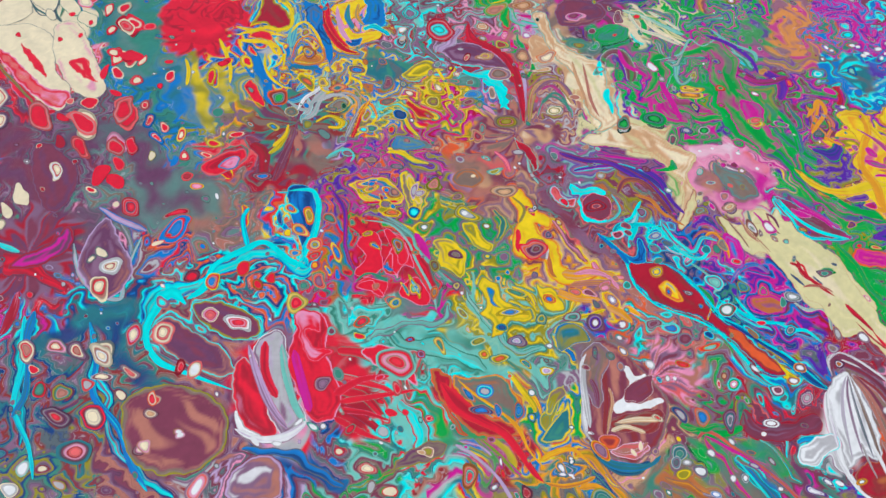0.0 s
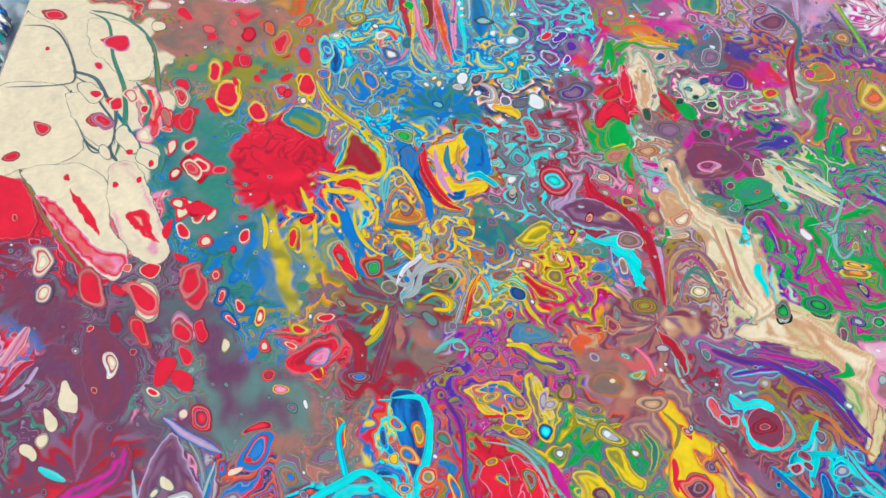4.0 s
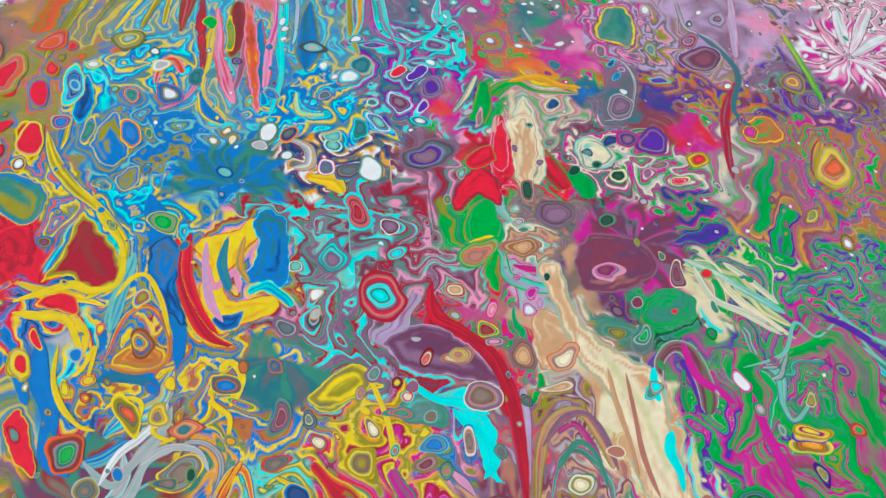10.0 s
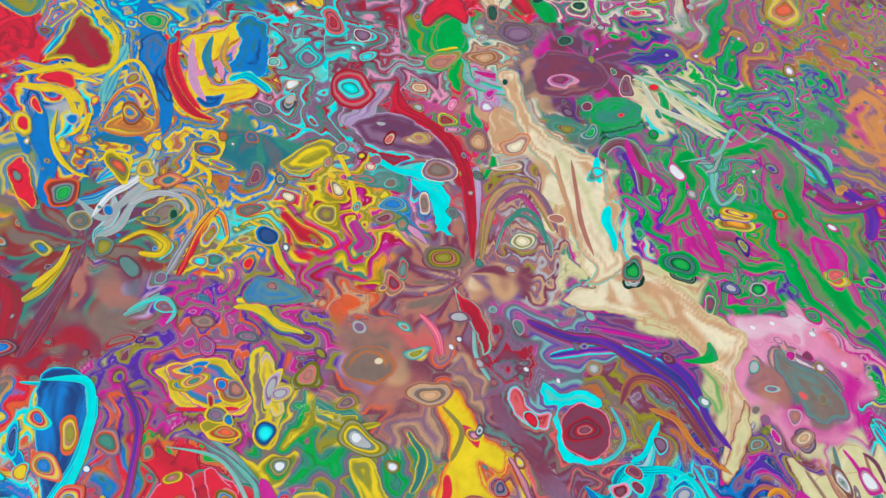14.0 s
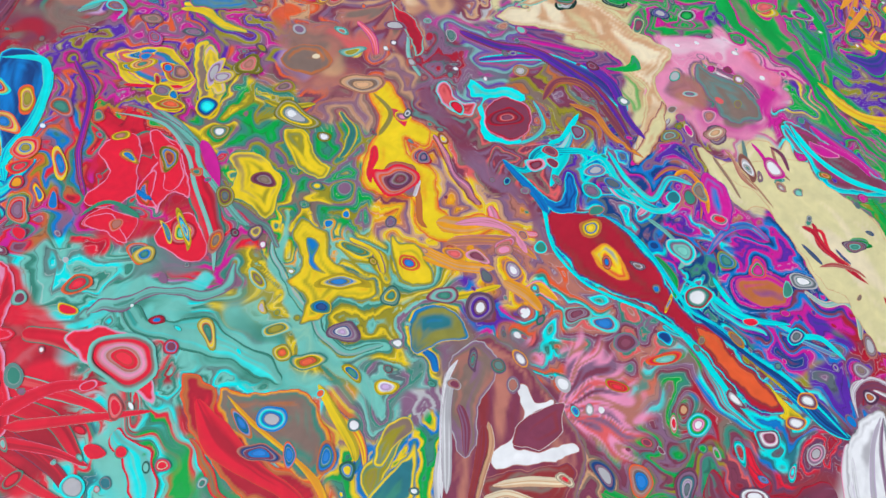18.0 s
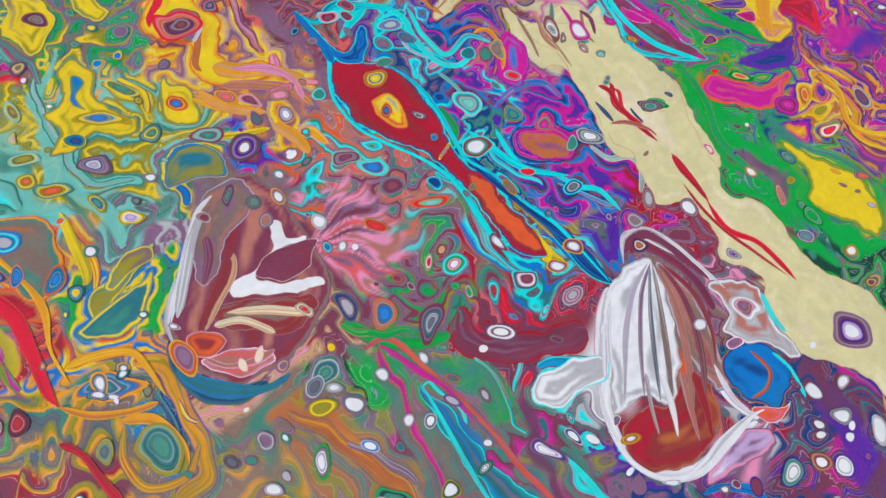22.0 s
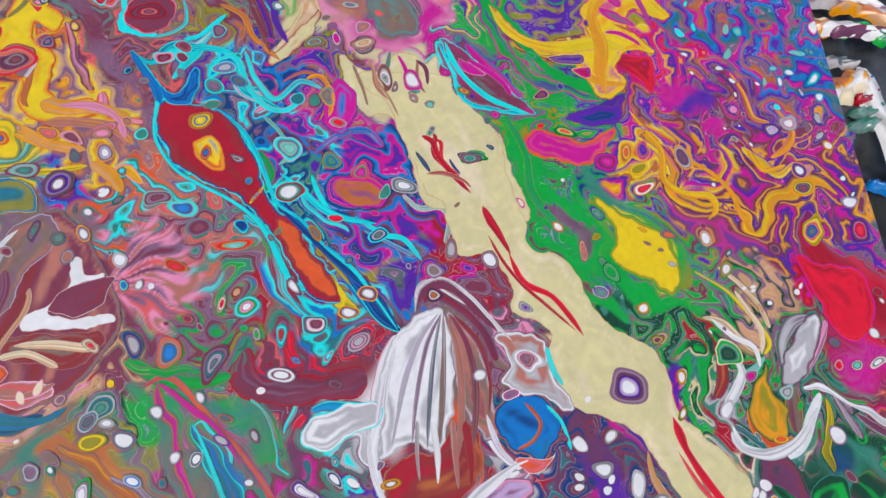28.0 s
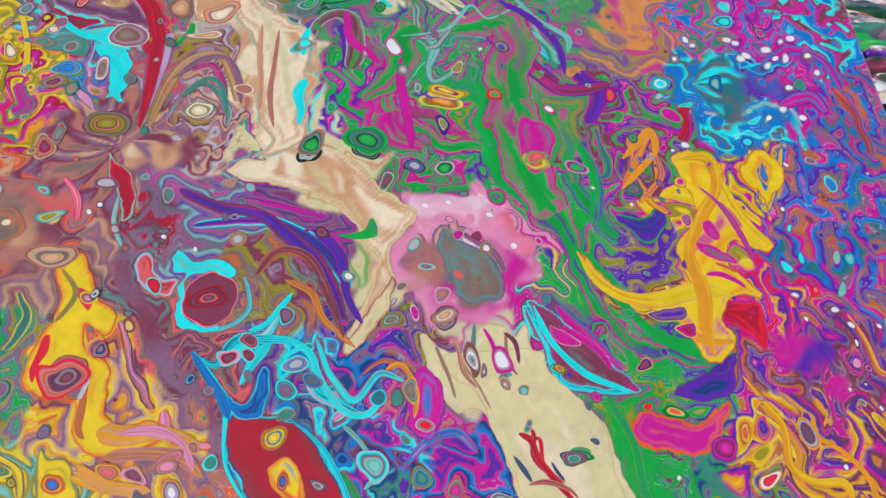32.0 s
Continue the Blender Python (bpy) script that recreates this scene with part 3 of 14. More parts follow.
zone(0.566, -0.667, 0.010, "GTEJG")
zone(0.573, -0.689, 0.009, "UoEVT", 129)
zone(0.581, -0.677, 0.008, "UZTVE", 124)
zone(0.585, -0.704, 0.007, "UoEVT", 133)
zone(0.587, -0.664, 0.008, "TGVZU", 123)
zone(0.594, -0.689, 0.008, "ZUTOX", 124)
zone(0.600, -0.708, 0.008, "ZUTOX", 124)
zone(0.612, -0.693, 0.008, "ZUTOX", 127)
zone(0.615, -0.664, 0.011, "GUXTZ", 122)
zone(0.623, -0.712, 0.009, "ZUTOX", 128)
zone(0.626, -0.681, 0.009, "ZUTOX", 126)
zone(0.635, -0.697, 0.008, "ZUTOX")
zone(0.640, -0.662, 0.013, "KOvRO")
zone(0.642, -0.713, 0.009, "UZTVE", 127)
zone(0.644, -0.724, 0.008, "ZUTOX", 127)
zone(0.657, -0.671, 0.011, "SHQOS")
zone(0.659, -0.703, 0.008, "OvQPV")
zone(0.676, -0.672, 0.011, "HHWVH")
zone(0.679, -0.695, 0.012, "KOKUK")
zone(0.681, -0.712, 0.012, "VSPDV")
zone(0.694, -0.685, 0.013, "OKUNO")
zone(0.701, -0.668, 0.013, "UNOVU")
zone(0.702, -0.713, 0.012, "DTVDD")
zone(0.703, -0.720, 0.010, "VTPDV", 114)
zone(0.715, -0.722, 0.010, "vOvDv", 113)
zone(0.716, -0.685, 0.011, "VHDKV")
zone(0.721, -0.712, 0.012, "vPvXO", 112)
zone(0.726, -0.668, 0.011, "DZDND")
zone(0.731, -0.714, 0.009, "vOvDv")
zone(0.736, -0.689, 0.009, "OvDvZ")
zone(0.743, -0.724, 0.009, "vOvDv")
zone(0.753, -0.681, 0.011, "vOvDv")
zone(0.754, -0.702, 0.011, "vPvXO")
zone(0.768, -0.725, 0.010, "OvDvZ")
zone(0.775, -0.655, 0.012, "PVXPP")
zone(0.776, -0.707, 0.009, "OvDvZ")
zone(0.784, -0.721, 0.009, "vPvXO")
zone(0.806, -0.705, 0.011, "LLFKL", 112)
zone(0.814, -0.658, 0.011, "GTLJG")
zone(0.820, -0.671, 0.010, "KOHTK")
zone(0.825, -0.720, 0.011, "LLFEL", 111)
zone(0.826, -0.697, 0.010, "OJTeC")
zone(0.833, -0.706, 0.011, "OJTeC")
zone(0.834, -0.665, 0.016, "TJVGO")
zone(0.845, -0.728, 0.013, "OJXJO")
zone(0.847, -0.680, 0.013, "OJTeC")
zone(0.847, -0.704, 0.015, "JTOGV")
zone(0.857, -0.702, 0.018, "OJTeC")
zone(0.862, -0.684, 0.014, "JTOGV")
zone(0.864, -0.664, 0.013, "TJVGO")
zone(0.872, -0.679, 0.013, "JGJJ")
zone(0.880, -0.708, 0.017, "JGJKJ")
zone(0.892, -0.684, 0.016, "OJGKO")
zone(0.892, -0.663, 0.014, "ONXKO")

# runs and pools of one paint: pigment, streaks, rims; width of the rim; points of the run with its half width
stream("navy_rim", "DB", 0.0007, (0.651, -0.604, 0.0025), (0.662, -0.620, 0.0029), (0.674, -0.632, 0.0024))
stream("maroon_shade", "OVK", 0.0007, (0.611, -0.644, 0.0036), (0.625, -0.660, 0.0065), (0.645, -0.658, 0.0066), (0.663, -0.654, 0.0045))
stream("cyan_tear", "QO", 0.0004, (0.638, -0.665, 0.0009), (0.635, -0.672, 0.0017), (0.633, -0.677, 0.0008))
stream("orange_stream", "AEV", 0.0006, (0.517, -0.708, 0.0035), (0.527, -0.696, 0.0033), (0.521, -0.680, 0.0038), (0.505, -0.664, 0.0035), (0.498, -0.664, 0.0020))
stream("cyan_puff", "QBO", 0.0004, (0.642, -0.669, 0.0017), (0.653, -0.665, 0.0026), (0.666, -0.665, 0.0018))
stream("amber_loop", "AEU", 0.0004, (0.499, -0.684, 0.0009), (0.500, -0.695, 0.0016), (0.508, -0.704, 0.0018), (0.520, -0.701, 0.0016), (0.524, -0.690, 0.0009))
stream("yellow_tail", "YAP", 0.0004, (0.504, -0.662, 0.0008), (0.509, -0.672, 0.0017), (0.519, -0.678, 0.0013), (0.525, -0.681, 0.0006))
stream("green_stripe", "GTU", 0.0004, (0.571, -0.648, 0.0026), (0.584, -0.655, 0.0030), (0.598, -0.657, 0.0030), (0.611, -0.653, 0.0022))
stream("red_tongue", "RKO", 0.0004, (0.631, -0.635, 0.0018), (0.636, -0.647, 0.0027), (0.631, -0.641, 0.0011))
stream("navy_rim", "DBQ", 0.0005, (0.642, -0.594, 0.0015), (0.654, -0.607, 0.0025), (0.668, -0.627, 0.0026), (0.677, -0.633, 0.0012))
stream("cyan_river", "QDV", 0.0005, (0.610, -0.581, 0.0015), (0.617, -0.591, 0.0020), (0.625, -0.607, 0.0020), (0.632, -0.622, 0.0024), (0.641, -0.628, 0.0012))
stream("amber_flow", "AYO", 0.0009, (0.795, -0.526, 0.0027), (0.808, -0.542, 0.0039), (0.812, -0.558, 0.0044), (0.826, -0.567, 0.0038), (0.844, -0.566, 0.0032), (0.845, -0.579, 0.0031), (0.854, -0.575, 0.0032), (0.861, -0.558, 0.0039), (0.882, -0.549, 0.0047), (0.896, -0.555, 0.0027))
stream("crimson_pool", "KRV", 0.0012, (0.875, -0.563, 0.0033), (0.876, -0.586, 0.0075), (0.890, -0.604, 0.0184), (0.911, -0.618, 0.0151))
stream("green_dark_pool", "JGO", 0.0007, (0.868, -0.694, 0.0101), (0.878, -0.708, 0.0124), (0.894, -0.715, 0.0099))
stream("cream_thread", "CFJ", 0.0003, (0.824, -0.597, 0.0012), (0.834, -0.607, 0.0018), (0.841, -0.616, 0.0017), (0.844, -0.627, 0.0014))
stream("wine_edge", "OKN", 0.0003, (0.890, -0.664, 0.0022), (0.900, -0.676, 0.0027), (0.905, -0.694, 0.0026))
stream("dark_rim", "DTO", 0.0006, (0.695, -0.712, 0.0012), (0.703, -0.721, 0.0015), (0.708, -0.731, 0.0015))
stream("yellow_flow", "YO", 0.0009, (0.775, -0.472, 0.0057), (0.746, -0.478, 0.0039), (0.731, -0.466, 0.0028), (0.722, -0.449, 0.0029))
stream("amber_flow", "AO", 0.0009, (0.765, -0.381, 0.0027), (0.755, -0.403, 0.0026), (0.765, -0.416, 0.0025), (0.773, -0.388, 0.0020))
stream("green_field", "GPX", 0.0008, (0.691, -0.391, 0.0064), (0.706, -0.417, 0.0123), (0.719, -0.449, 0.0047), (0.731, -0.483, 0.0038), (0.750, -0.500, 0.0043), (0.779, -0.505, 0.0027))
stream("green_field", "GX", 0.0009, (0.636, -0.335, 0.0048), (0.633, -0.361, 0.0039), (0.653, -0.389, 0.0044), (0.679, -0.391, 0.0044))
stream("purple_tongue", "PDG", 0.0009, (0.745, -0.430, 0.0031), (0.759, -0.436, 0.0067), (0.772, -0.429, 0.0031))
stream("violet_band", "PDQ", 0.0008, (0.542, -0.439, 0.0022), (0.564, -0.436, 0.0028), (0.582, -0.438, 0.0033), (0.604, -0.453, 0.0044), (0.614, -0.470, 0.0026))
stream("magenta_band", "XPV", 0.0008, (0.561, -0.424, 0.0017), (0.577, -0.427, 0.0025), (0.598, -0.432, 0.0023))
stream("mint_trickle", "MT", 0.0007, (0.652, -0.318, 0.0021), (0.664, -0.325, 0.0028), (0.671, -0.321, 0.0021), (0.710, -0.315, 0.0029), (0.727, -0.336, 0.0029))
stream("red_patch", "KR", 0.0007, (0.794, -0.362, 0.0028), (0.789, -0.384, 0.0034))
stream("green_mass", "GTM", 0.0007, (0.636, -0.354, 0.0040), (0.645, -0.330, 0.0104), (0.633, -0.320, 0.0063))
stream("green_mass", "GGT", 0.0006, (0.684, -0.359, 0.0047), (0.686, -0.381, 0.0078), (0.693, -0.405, 0.0112), (0.709, -0.424, 0.0109))
stream("mint_thread", "MHP", 0.0003, (0.650, -0.318, 0.0018), (0.658, -0.326, 0.0032), (0.654, -0.342, 0.0021), (0.657, -0.351, 0.0017), (0.674, -0.337, 0.0014))
stream("mint_thread", "QZP", 0.0004, (0.702, -0.294, 0.0026), (0.710, -0.315, 0.0033), (0.721, -0.330, 0.0029), (0.731, -0.334, 0.0032))
stream("magenta_field", "XXG", 0.0006, (0.633, -0.369, 0.0071), (0.636, -0.386, 0.0082), (0.647, -0.396, 0.0031))
stream("amber_thread", "ANX", 0.0003, (0.771, -0.381, 0.0017), (0.760, -0.399, 0.0023), (0.753, -0.413, 0.0022), (0.765, -0.418, 0.0019))
stream("amber_thread", "ANO", 0.0003, (0.772, -0.392, 0.0013), (0.773, -0.406, 0.0019), (0.764, -0.419, 0.0019), (0.772, -0.429, 0.0012))
stream("orange_patch", "NOB", 0.0007, (0.888, -0.342, 0.0027), (0.889, -0.354, 0.0045), (0.897, -0.373, 0.0036), (0.897, -0.392, 0.0021))
stream("lilac_arc", "XPB", 0.0008, (0.847, -0.332, 0.0023), (0.868, -0.318, 0.0035), (0.887, -0.326, 0.0035), (0.892, -0.346, 0.0023))
stream("magenta_arc", "XBP", 0.0007, (0.850, -0.360, 0.0029), (0.870, -0.351, 0.0052), (0.877, -0.362, 0.0029))
stream("green_strip", "GPX", 0.0006, (0.743, -0.379, 0.0023), (0.743, -0.400, 0.0029), (0.736, -0.413, 0.0022))
stream("green_strip", "GTP", 0.0006, (0.725, -0.404, 0.0038), (0.731, -0.427, 0.0037), (0.743, -0.442, 0.0024))
stream("purple_arc", "POX", 0.0007, (0.736, -0.341, 0.0050), (0.746, -0.356, 0.0056), (0.738, -0.375, 0.0034))
stream("maroon_arc", "OXP", 0.0007, (0.687, -0.316, 0.0036), (0.708, -0.335, 0.0050), (0.728, -0.353, 0.0049), (0.754, -0.348, 0.0028))
stream("violet_band", "PDO", 0.0009, (0.534, -0.420, 0.0024), (0.553, -0.429, 0.0030), (0.572, -0.433, 0.0030), (0.593, -0.451, 0.0040), (0.604, -0.466, 0.0039), (0.613, -0.491, 0.0032))
stream("green_pool", "GX", 0.0011, (0.667, -0.316, 0.0079), (0.699, -0.306, 0.0123), (0.697, -0.361, 0.0133), (0.701, -0.395, 0.0138), (0.713, -0.430, 0.0117))
stream("yellow_ribbon", "YT", 0.0006, (0.396, -0.405, 0.0023), (0.412, -0.414, 0.0034), (0.428, -0.424, 0.0022))
stream("crimson_pool", "RK", 0.0007, (0.368, -0.476, 0.0047), (0.378, -0.488, 0.0055), (0.384, -0.476, 0.0038))
stream("maroon_fold", "OVK", 0.0005, (0.321, -0.378, 0.0020), (0.317, -0.401, 0.0038), (0.311, -0.421, 0.0042), (0.306, -0.433, 0.0023))
stream("brick_fold", "KbO", 0.0005, (0.288, -0.394, 0.0038), (0.298, -0.406, 0.0048), (0.298, -0.432, 0.0030))
stream("mint_line", "MTS", 0.0002, (0.390, -0.471, 0.0010), (0.403, -0.482, 0.0017), (0.413, -0.497, 0.0018), (0.416, -0.511, 0.0016))
stream("teal_strip", "TZY", 0.0005, (0.476, -0.472, 0.0013), (0.477, -0.485, 0.0025), (0.475, -0.498, 0.0017))
stream("green_tongue", "GT", 0.0012, (0.712, -0.175, 0.0043), (0.695, -0.206, 0.0057), (0.682, -0.235, 0.0038))
stream("green_tongue", "GP", 0.0011, (0.707, -0.215, 0.0064), (0.688, -0.251, 0.0067))
stream("cream_patch", "LGT", 0.0010, (0.628, -0.260, 0.0049), (0.648, -0.261, 0.0071), (0.664, -0.283, 0.0055), (0.675, -0.297, 0.0027))
stream("mint_trickle", "MT", 0.0007, (0.682, -0.280, 0.0021), (0.704, -0.270, 0.0021), (0.720, -0.267, 0.0022))
stream("mint_trickle", "HT", 0.0006, (0.645, -0.295, 0.0026), (0.652, -0.318, 0.0025), (0.667, -0.316, 0.0019), (0.654, -0.330, 0.0018))
stream("amber_curl", "AEO", 0.0009, (0.755, -0.161, 0.0036), (0.740, -0.185, 0.0043), (0.750, -0.199, 0.0034))
stream("green_pool", "GX", 0.0008, (0.646, -0.309, 0.0073), (0.638, -0.341, 0.0084), (0.621, -0.363, 0.0044))
stream("red_lobe", "RRR", 0.0004, (0.224, -0.253, 0.0188), (0.238, -0.257, 0.0188), (0.251, -0.249, 0.0154))
stream("red_lobe", "RKK", 0.0004, (0.247, -0.240, 0.0078), (0.260, -0.226, 0.0081), (0.267, -0.240, 0.0055))
stream("white_petal", "WIH", 0.0005, (0.194, -0.041, 0.0014), (0.187, -0.023, 0.0044), (0.187, -0.011, 0.0025))
stream("white_petal", "WIH", 0.0005, (0.195, -0.041, 0.0014), (0.198, -0.023, 0.0044), (0.199, -0.012, 0.0025))
stream("white_petal", "WI", 0.0005, (0.193, -0.042, 0.0014), (0.179, -0.026, 0.0039), (0.174, -0.016, 0.0025))
stream("white_petal", "HTW", 0.0005, (0.197, -0.044, 0.0014), (0.207, -0.038, 0.0029), (0.214, -0.036, 0.0019))
stream("magenta_petal", "XIV", 0.0005, (0.184, -0.044, 0.0028), (0.175, -0.029, 0.0067), (0.176, -0.011, 0.0049))
stream("pink_petal", "IXV", 0.0005, (0.201, -0.038, 0.0029), (0.208, -0.023, 0.0069), (0.213, -0.013, 0.0040))
stream("slate_vein", "SST", 0.0005, (0.056, -0.135, 0.0017), (0.079, -0.146, 0.0017), (0.092, -0.167, 0.0016), (0.103, -0.186, 0.0016), (0.105, -0.223, 0.0015), (0.113, -0.239, 0.0015))
stream("slate_vein", "SDT", 0.0005, (0.062, -0.159, 0.0011), (0.069, -0.186, 0.0011), (0.085, -0.217, 0.0010), (0.105, -0.233, 0.0010))
stream("olive_vein", "EKT", 0.0005, (0.043, -0.245, 0.0014), (0.057, -0.267, 0.0014), (0.070, -0.289, 0.0014), (0.089, -0.314, 0.0013), (0.111, -0.340, 0.0008))
stream("teal_vein", "TEZ", 0.0006, (0.057, -0.056, 0.0013), (0.088, -0.065, 0.0013), (0.115, -0.096, 0.0018), (0.125, -0.126, 0.0023), (0.134, -0.162, 0.0022))
stream("teal_vein", "ZTB", 0.0005, (0.103, -0.186, 0.0016), (0.124, -0.218, 0.0020), (0.132, -0.237, 0.0020))
stream("red_lobe", "RKI", 0.0004, (0.083, -0.308, 0.0026), (0.100, -0.329, 0.0043), (0.116, -0.344, 0.0033), (0.129, -0.347, 0.0017))
stream("red_lobe", "RKY", 0.0008, (0.250, -0.421, 0.0026), (0.259, -0.417, 0.0064), (0.275, -0.424, 0.0023))
stream("cyan_petal", "QMV", 0.0006, (0.112, -0.475, 0.0016), (0.121, -0.480, 0.0029), (0.129, -0.484, 0.0013))
stream("lilac_fold", "lHB", 0.0007, (0.178, -0.448, 0.0014), (0.194, -0.460, 0.0027), (0.208, -0.468, 0.0027), (0.216, -0.472, 0.0010))
stream("slate_fold", "eHU", 0.0003, (0.193, -0.459, 0.0014), (0.205, -0.481, 0.0020), (0.208, -0.498, 0.0013))
stream("red_drop", "RNY", 0.0007, (0.285, -0.452, 0.0014), (0.285, -0.465, 0.0031), (0.284, -0.477, 0.0014))
stream("rose_fold", "IRC", 0.0004, (0.073, -0.409, 0.0033), (0.079, -0.394, 0.0042), (0.083, -0.381, 0.0019))
stream("lilac_rim", "lHV", 0.0007, (0.079, -0.432, 0.0018), (0.090, -0.425, 0.0021), (0.096, -0.410, 0.0018))
stream("red_fold", "RKI", 0.0004, (0.079, -0.422, 0.0025), (0.086, -0.410, 0.0029), (0.093, -0.406, 0.0015))
stream("amber_run", "oAU", 0.0004, (0.554, -0.682, 0.0010), (0.566, -0.689, 0.0029), (0.580, -0.699, 0.0032), (0.597, -0.712, 0.0027), (0.604, -0.725, 0.0020))
stream("olive_run", "EAY", 0.0003, (0.543, -0.709, 0.0014), (0.554, -0.713, 0.0023), (0.564, -0.720, 0.0024), (0.569, -0.726, 0.0017))
stream("magenta_run", "XVo", 0.0004, (0.583, -0.657, 0.0010), (0.586, -0.666, 0.0018), (0.593, -0.677, 0.0014), (0.598, -0.691, 0.0014), (0.605, -0.705, 0.0015), (0.618, -0.722, 0.0013))
stream("salmon_line", "NkX", 0.0002, (0.579, -0.658, 0.0008), (0.588, -0.655, 0.0011), (0.603, -0.668, 0.0012), (0.623, -0.689, 0.0012), (0.635, -0.705, 0.0012), (0.652, -0.723, 0.0009))
stream("teal_run", "ZBQ", 0.0004, (0.599, -0.672, 0.0008), (0.607, -0.685, 0.0026), (0.620, -0.701, 0.0042), (0.628, -0.712, 0.0045), (0.641, -0.726, 0.0044))
stream("cyan_run", "QMV", 0.0002, (0.600, -0.673, 0.0006), (0.604, -0.672, 0.0010), (0.615, -0.687, 0.0008))
stream("deep_run", "DZQ", 0.0004, (0.615, -0.712, 0.0013), (0.623, -0.722, 0.0033), (0.630, -0.727, 0.0033))
stream("mauve_run", "VHU", 0.0002, (0.574, -0.693, 0.0009), (0.586, -0.697, 0.0015), (0.595, -0.705, 0.0011))
stream("green_run", "GTU", 0.0002, (0.569, -0.649, 0.0013), (0.582, -0.653, 0.0017), (0.596, -0.655, 0.0011))
stream("cyan_run", "QTE", 0.0002, (0.621, -0.663, 0.0008), (0.628, -0.672, 0.0010), (0.630, -0.685, 0.0010), (0.635, -0.692, 0.0006))
stream("cyan_run", "QMX", 0.0002, (0.648, -0.699, 0.0008), (0.655, -0.709, 0.0015), (0.666, -0.719, 0.0013))
stream("tan_edge", "FoC", 0.0002, (0.780, -0.691, 0.0007), (0.787, -0.703, 0.0011), (0.798, -0.715, 0.0013), (0.800, -0.728, 0.0010))
stream("white_petal", "WHI", 0.0006, (0.816, -0.071, 0.0017), (0.821, -0.048, 0.0052), (0.829, -0.020, 0.0048))
stream("white_petal", "WIO", 0.0006, (0.818, -0.071, 0.0017), (0.836, -0.047, 0.0052), (0.859, -0.015, 0.0043))
stream("white_petal", "WHI", 0.0006, (0.818, -0.074, 0.0017), (0.840, -0.060, 0.0051), (0.858, -0.050, 0.0035))
stream("white_petal", "WIX", 0.0005, (0.813, -0.077, 0.0016), (0.824, -0.083, 0.0044), (0.834, -0.091, 0.0027))
stream("pink_petal", "IWO", 0.0006, (0.812, -0.074, 0.0016), (0.807, -0.065, 0.0039), (0.804, -0.048, 0.0028))
stream("cyan_lake", "QQV", 0.0005, (0.561, -0.499, 0.0019), (0.568, -0.494, 0.0030), (0.578, -0.495, 0.0036), (0.573, -0.506, 0.0024), (0.569, -0.514, 0.0013))
stream("pink_band", "IOQ", 0.0005, (0.597, -0.508, 0.0019), (0.602, -0.518, 0.0035), (0.613, -0.523, 0.0029), (0.608, -0.529, 0.0016))
stream("cyan_arc", "QMV", 0.0005, (0.600, -0.493, 0.0014), (0.607, -0.511, 0.0019), (0.617, -0.521, 0.0019), (0.627, -0.510, 0.0019), (0.638, -0.513, 0.0014))
stream("cream_spike", "HCV", 0.0006, (0.611, -0.501, 0.0014), (0.621, -0.488, 0.0020), (0.634, -0.473, 0.0015))
stream("orange_line", "oAP", 0.0006, (0.619, -0.511, 0.0011), (0.629, -0.504, 0.0017), (0.640, -0.510, 0.0017), (0.640, -0.524, 0.0013), (0.638, -0.532, 0.0008))
stream("blue_curl", "BQX", 0.0003, (0.636, -0.550, 0.0010), (0.648, -0.538, 0.0021), (0.660, -0.535, 0.0021), (0.668, -0.543, 0.0013))
stream("cyan_tail", "QMP", 0.0005, (0.632, -0.567, 0.0010), (0.637, -0.578, 0.0019), (0.649, -0.584, 0.0019), (0.652, -0.588, 0.0007))
stream("cyan_line", "QHP", 0.0002, (0.660, -0.587, 0.0007), (0.673, -0.594, 0.0012), (0.682, -0.599, 0.0012))
stream("green_vein", "GTV", 0.0005, (0.612, -0.550, 0.0015), (0.618, -0.561, 0.0020), (0.616, -0.571, 0.0012))
stream("mint_edge", "MHC", 0.0003, (0.677, -0.569, 0.0010), (0.685, -0.575, 0.0015), (0.695, -0.574, 0.0015), (0.699, -0.581, 0.0015), (0.696, -0.592, 0.0010))
stream("cyan_petal", "QBV", 0.0006, (0.695, -0.479, 0.0015), (0.703, -0.497, 0.0026), (0.708, -0.512, 0.0043), (0.724, -0.516, 0.0037), (0.742, -0.519, 0.0012))
stream("magenta_petal", "XVB", 0.0006, (0.709, -0.478, 0.0021), (0.720, -0.492, 0.0039), (0.730, -0.504, 0.0032), (0.740, -0.517, 0.0014))
stream("purple_petal", "PDG", 0.0006, (0.759, -0.518, 0.0020), (0.774, -0.516, 0.0038), (0.783, -0.508, 0.0033), (0.792, -0.502, 0.0015))
stream("yellow_mass", "YAX", 0.0007, (0.771, -0.418, 0.0045), (0.784, -0.417, 0.0064), (0.808, -0.426, 0.0049), (0.821, -0.434, 0.0021))
stream("yellow_line", "YAB", 0.0007, (0.825, -0.389, 0.0026), (0.826, -0.409, 0.0022), (0.825, -0.425, 0.0021), (0.838, -0.404, 0.0019), (0.844, -0.387, 0.0015))
stream("amber_arc", "AYX", 0.0006, (0.853, -0.482, 0.0013), (0.858, -0.497, 0.0022), (0.860, -0.510, 0.0025), (0.869, -0.513, 0.0016))
stream("amber_arc", "YAP", 0.0006, (0.850, -0.530, 0.0024), (0.859, -0.538, 0.0036), (0.867, -0.545, 0.0027), (0.878, -0.537, 0.0015))
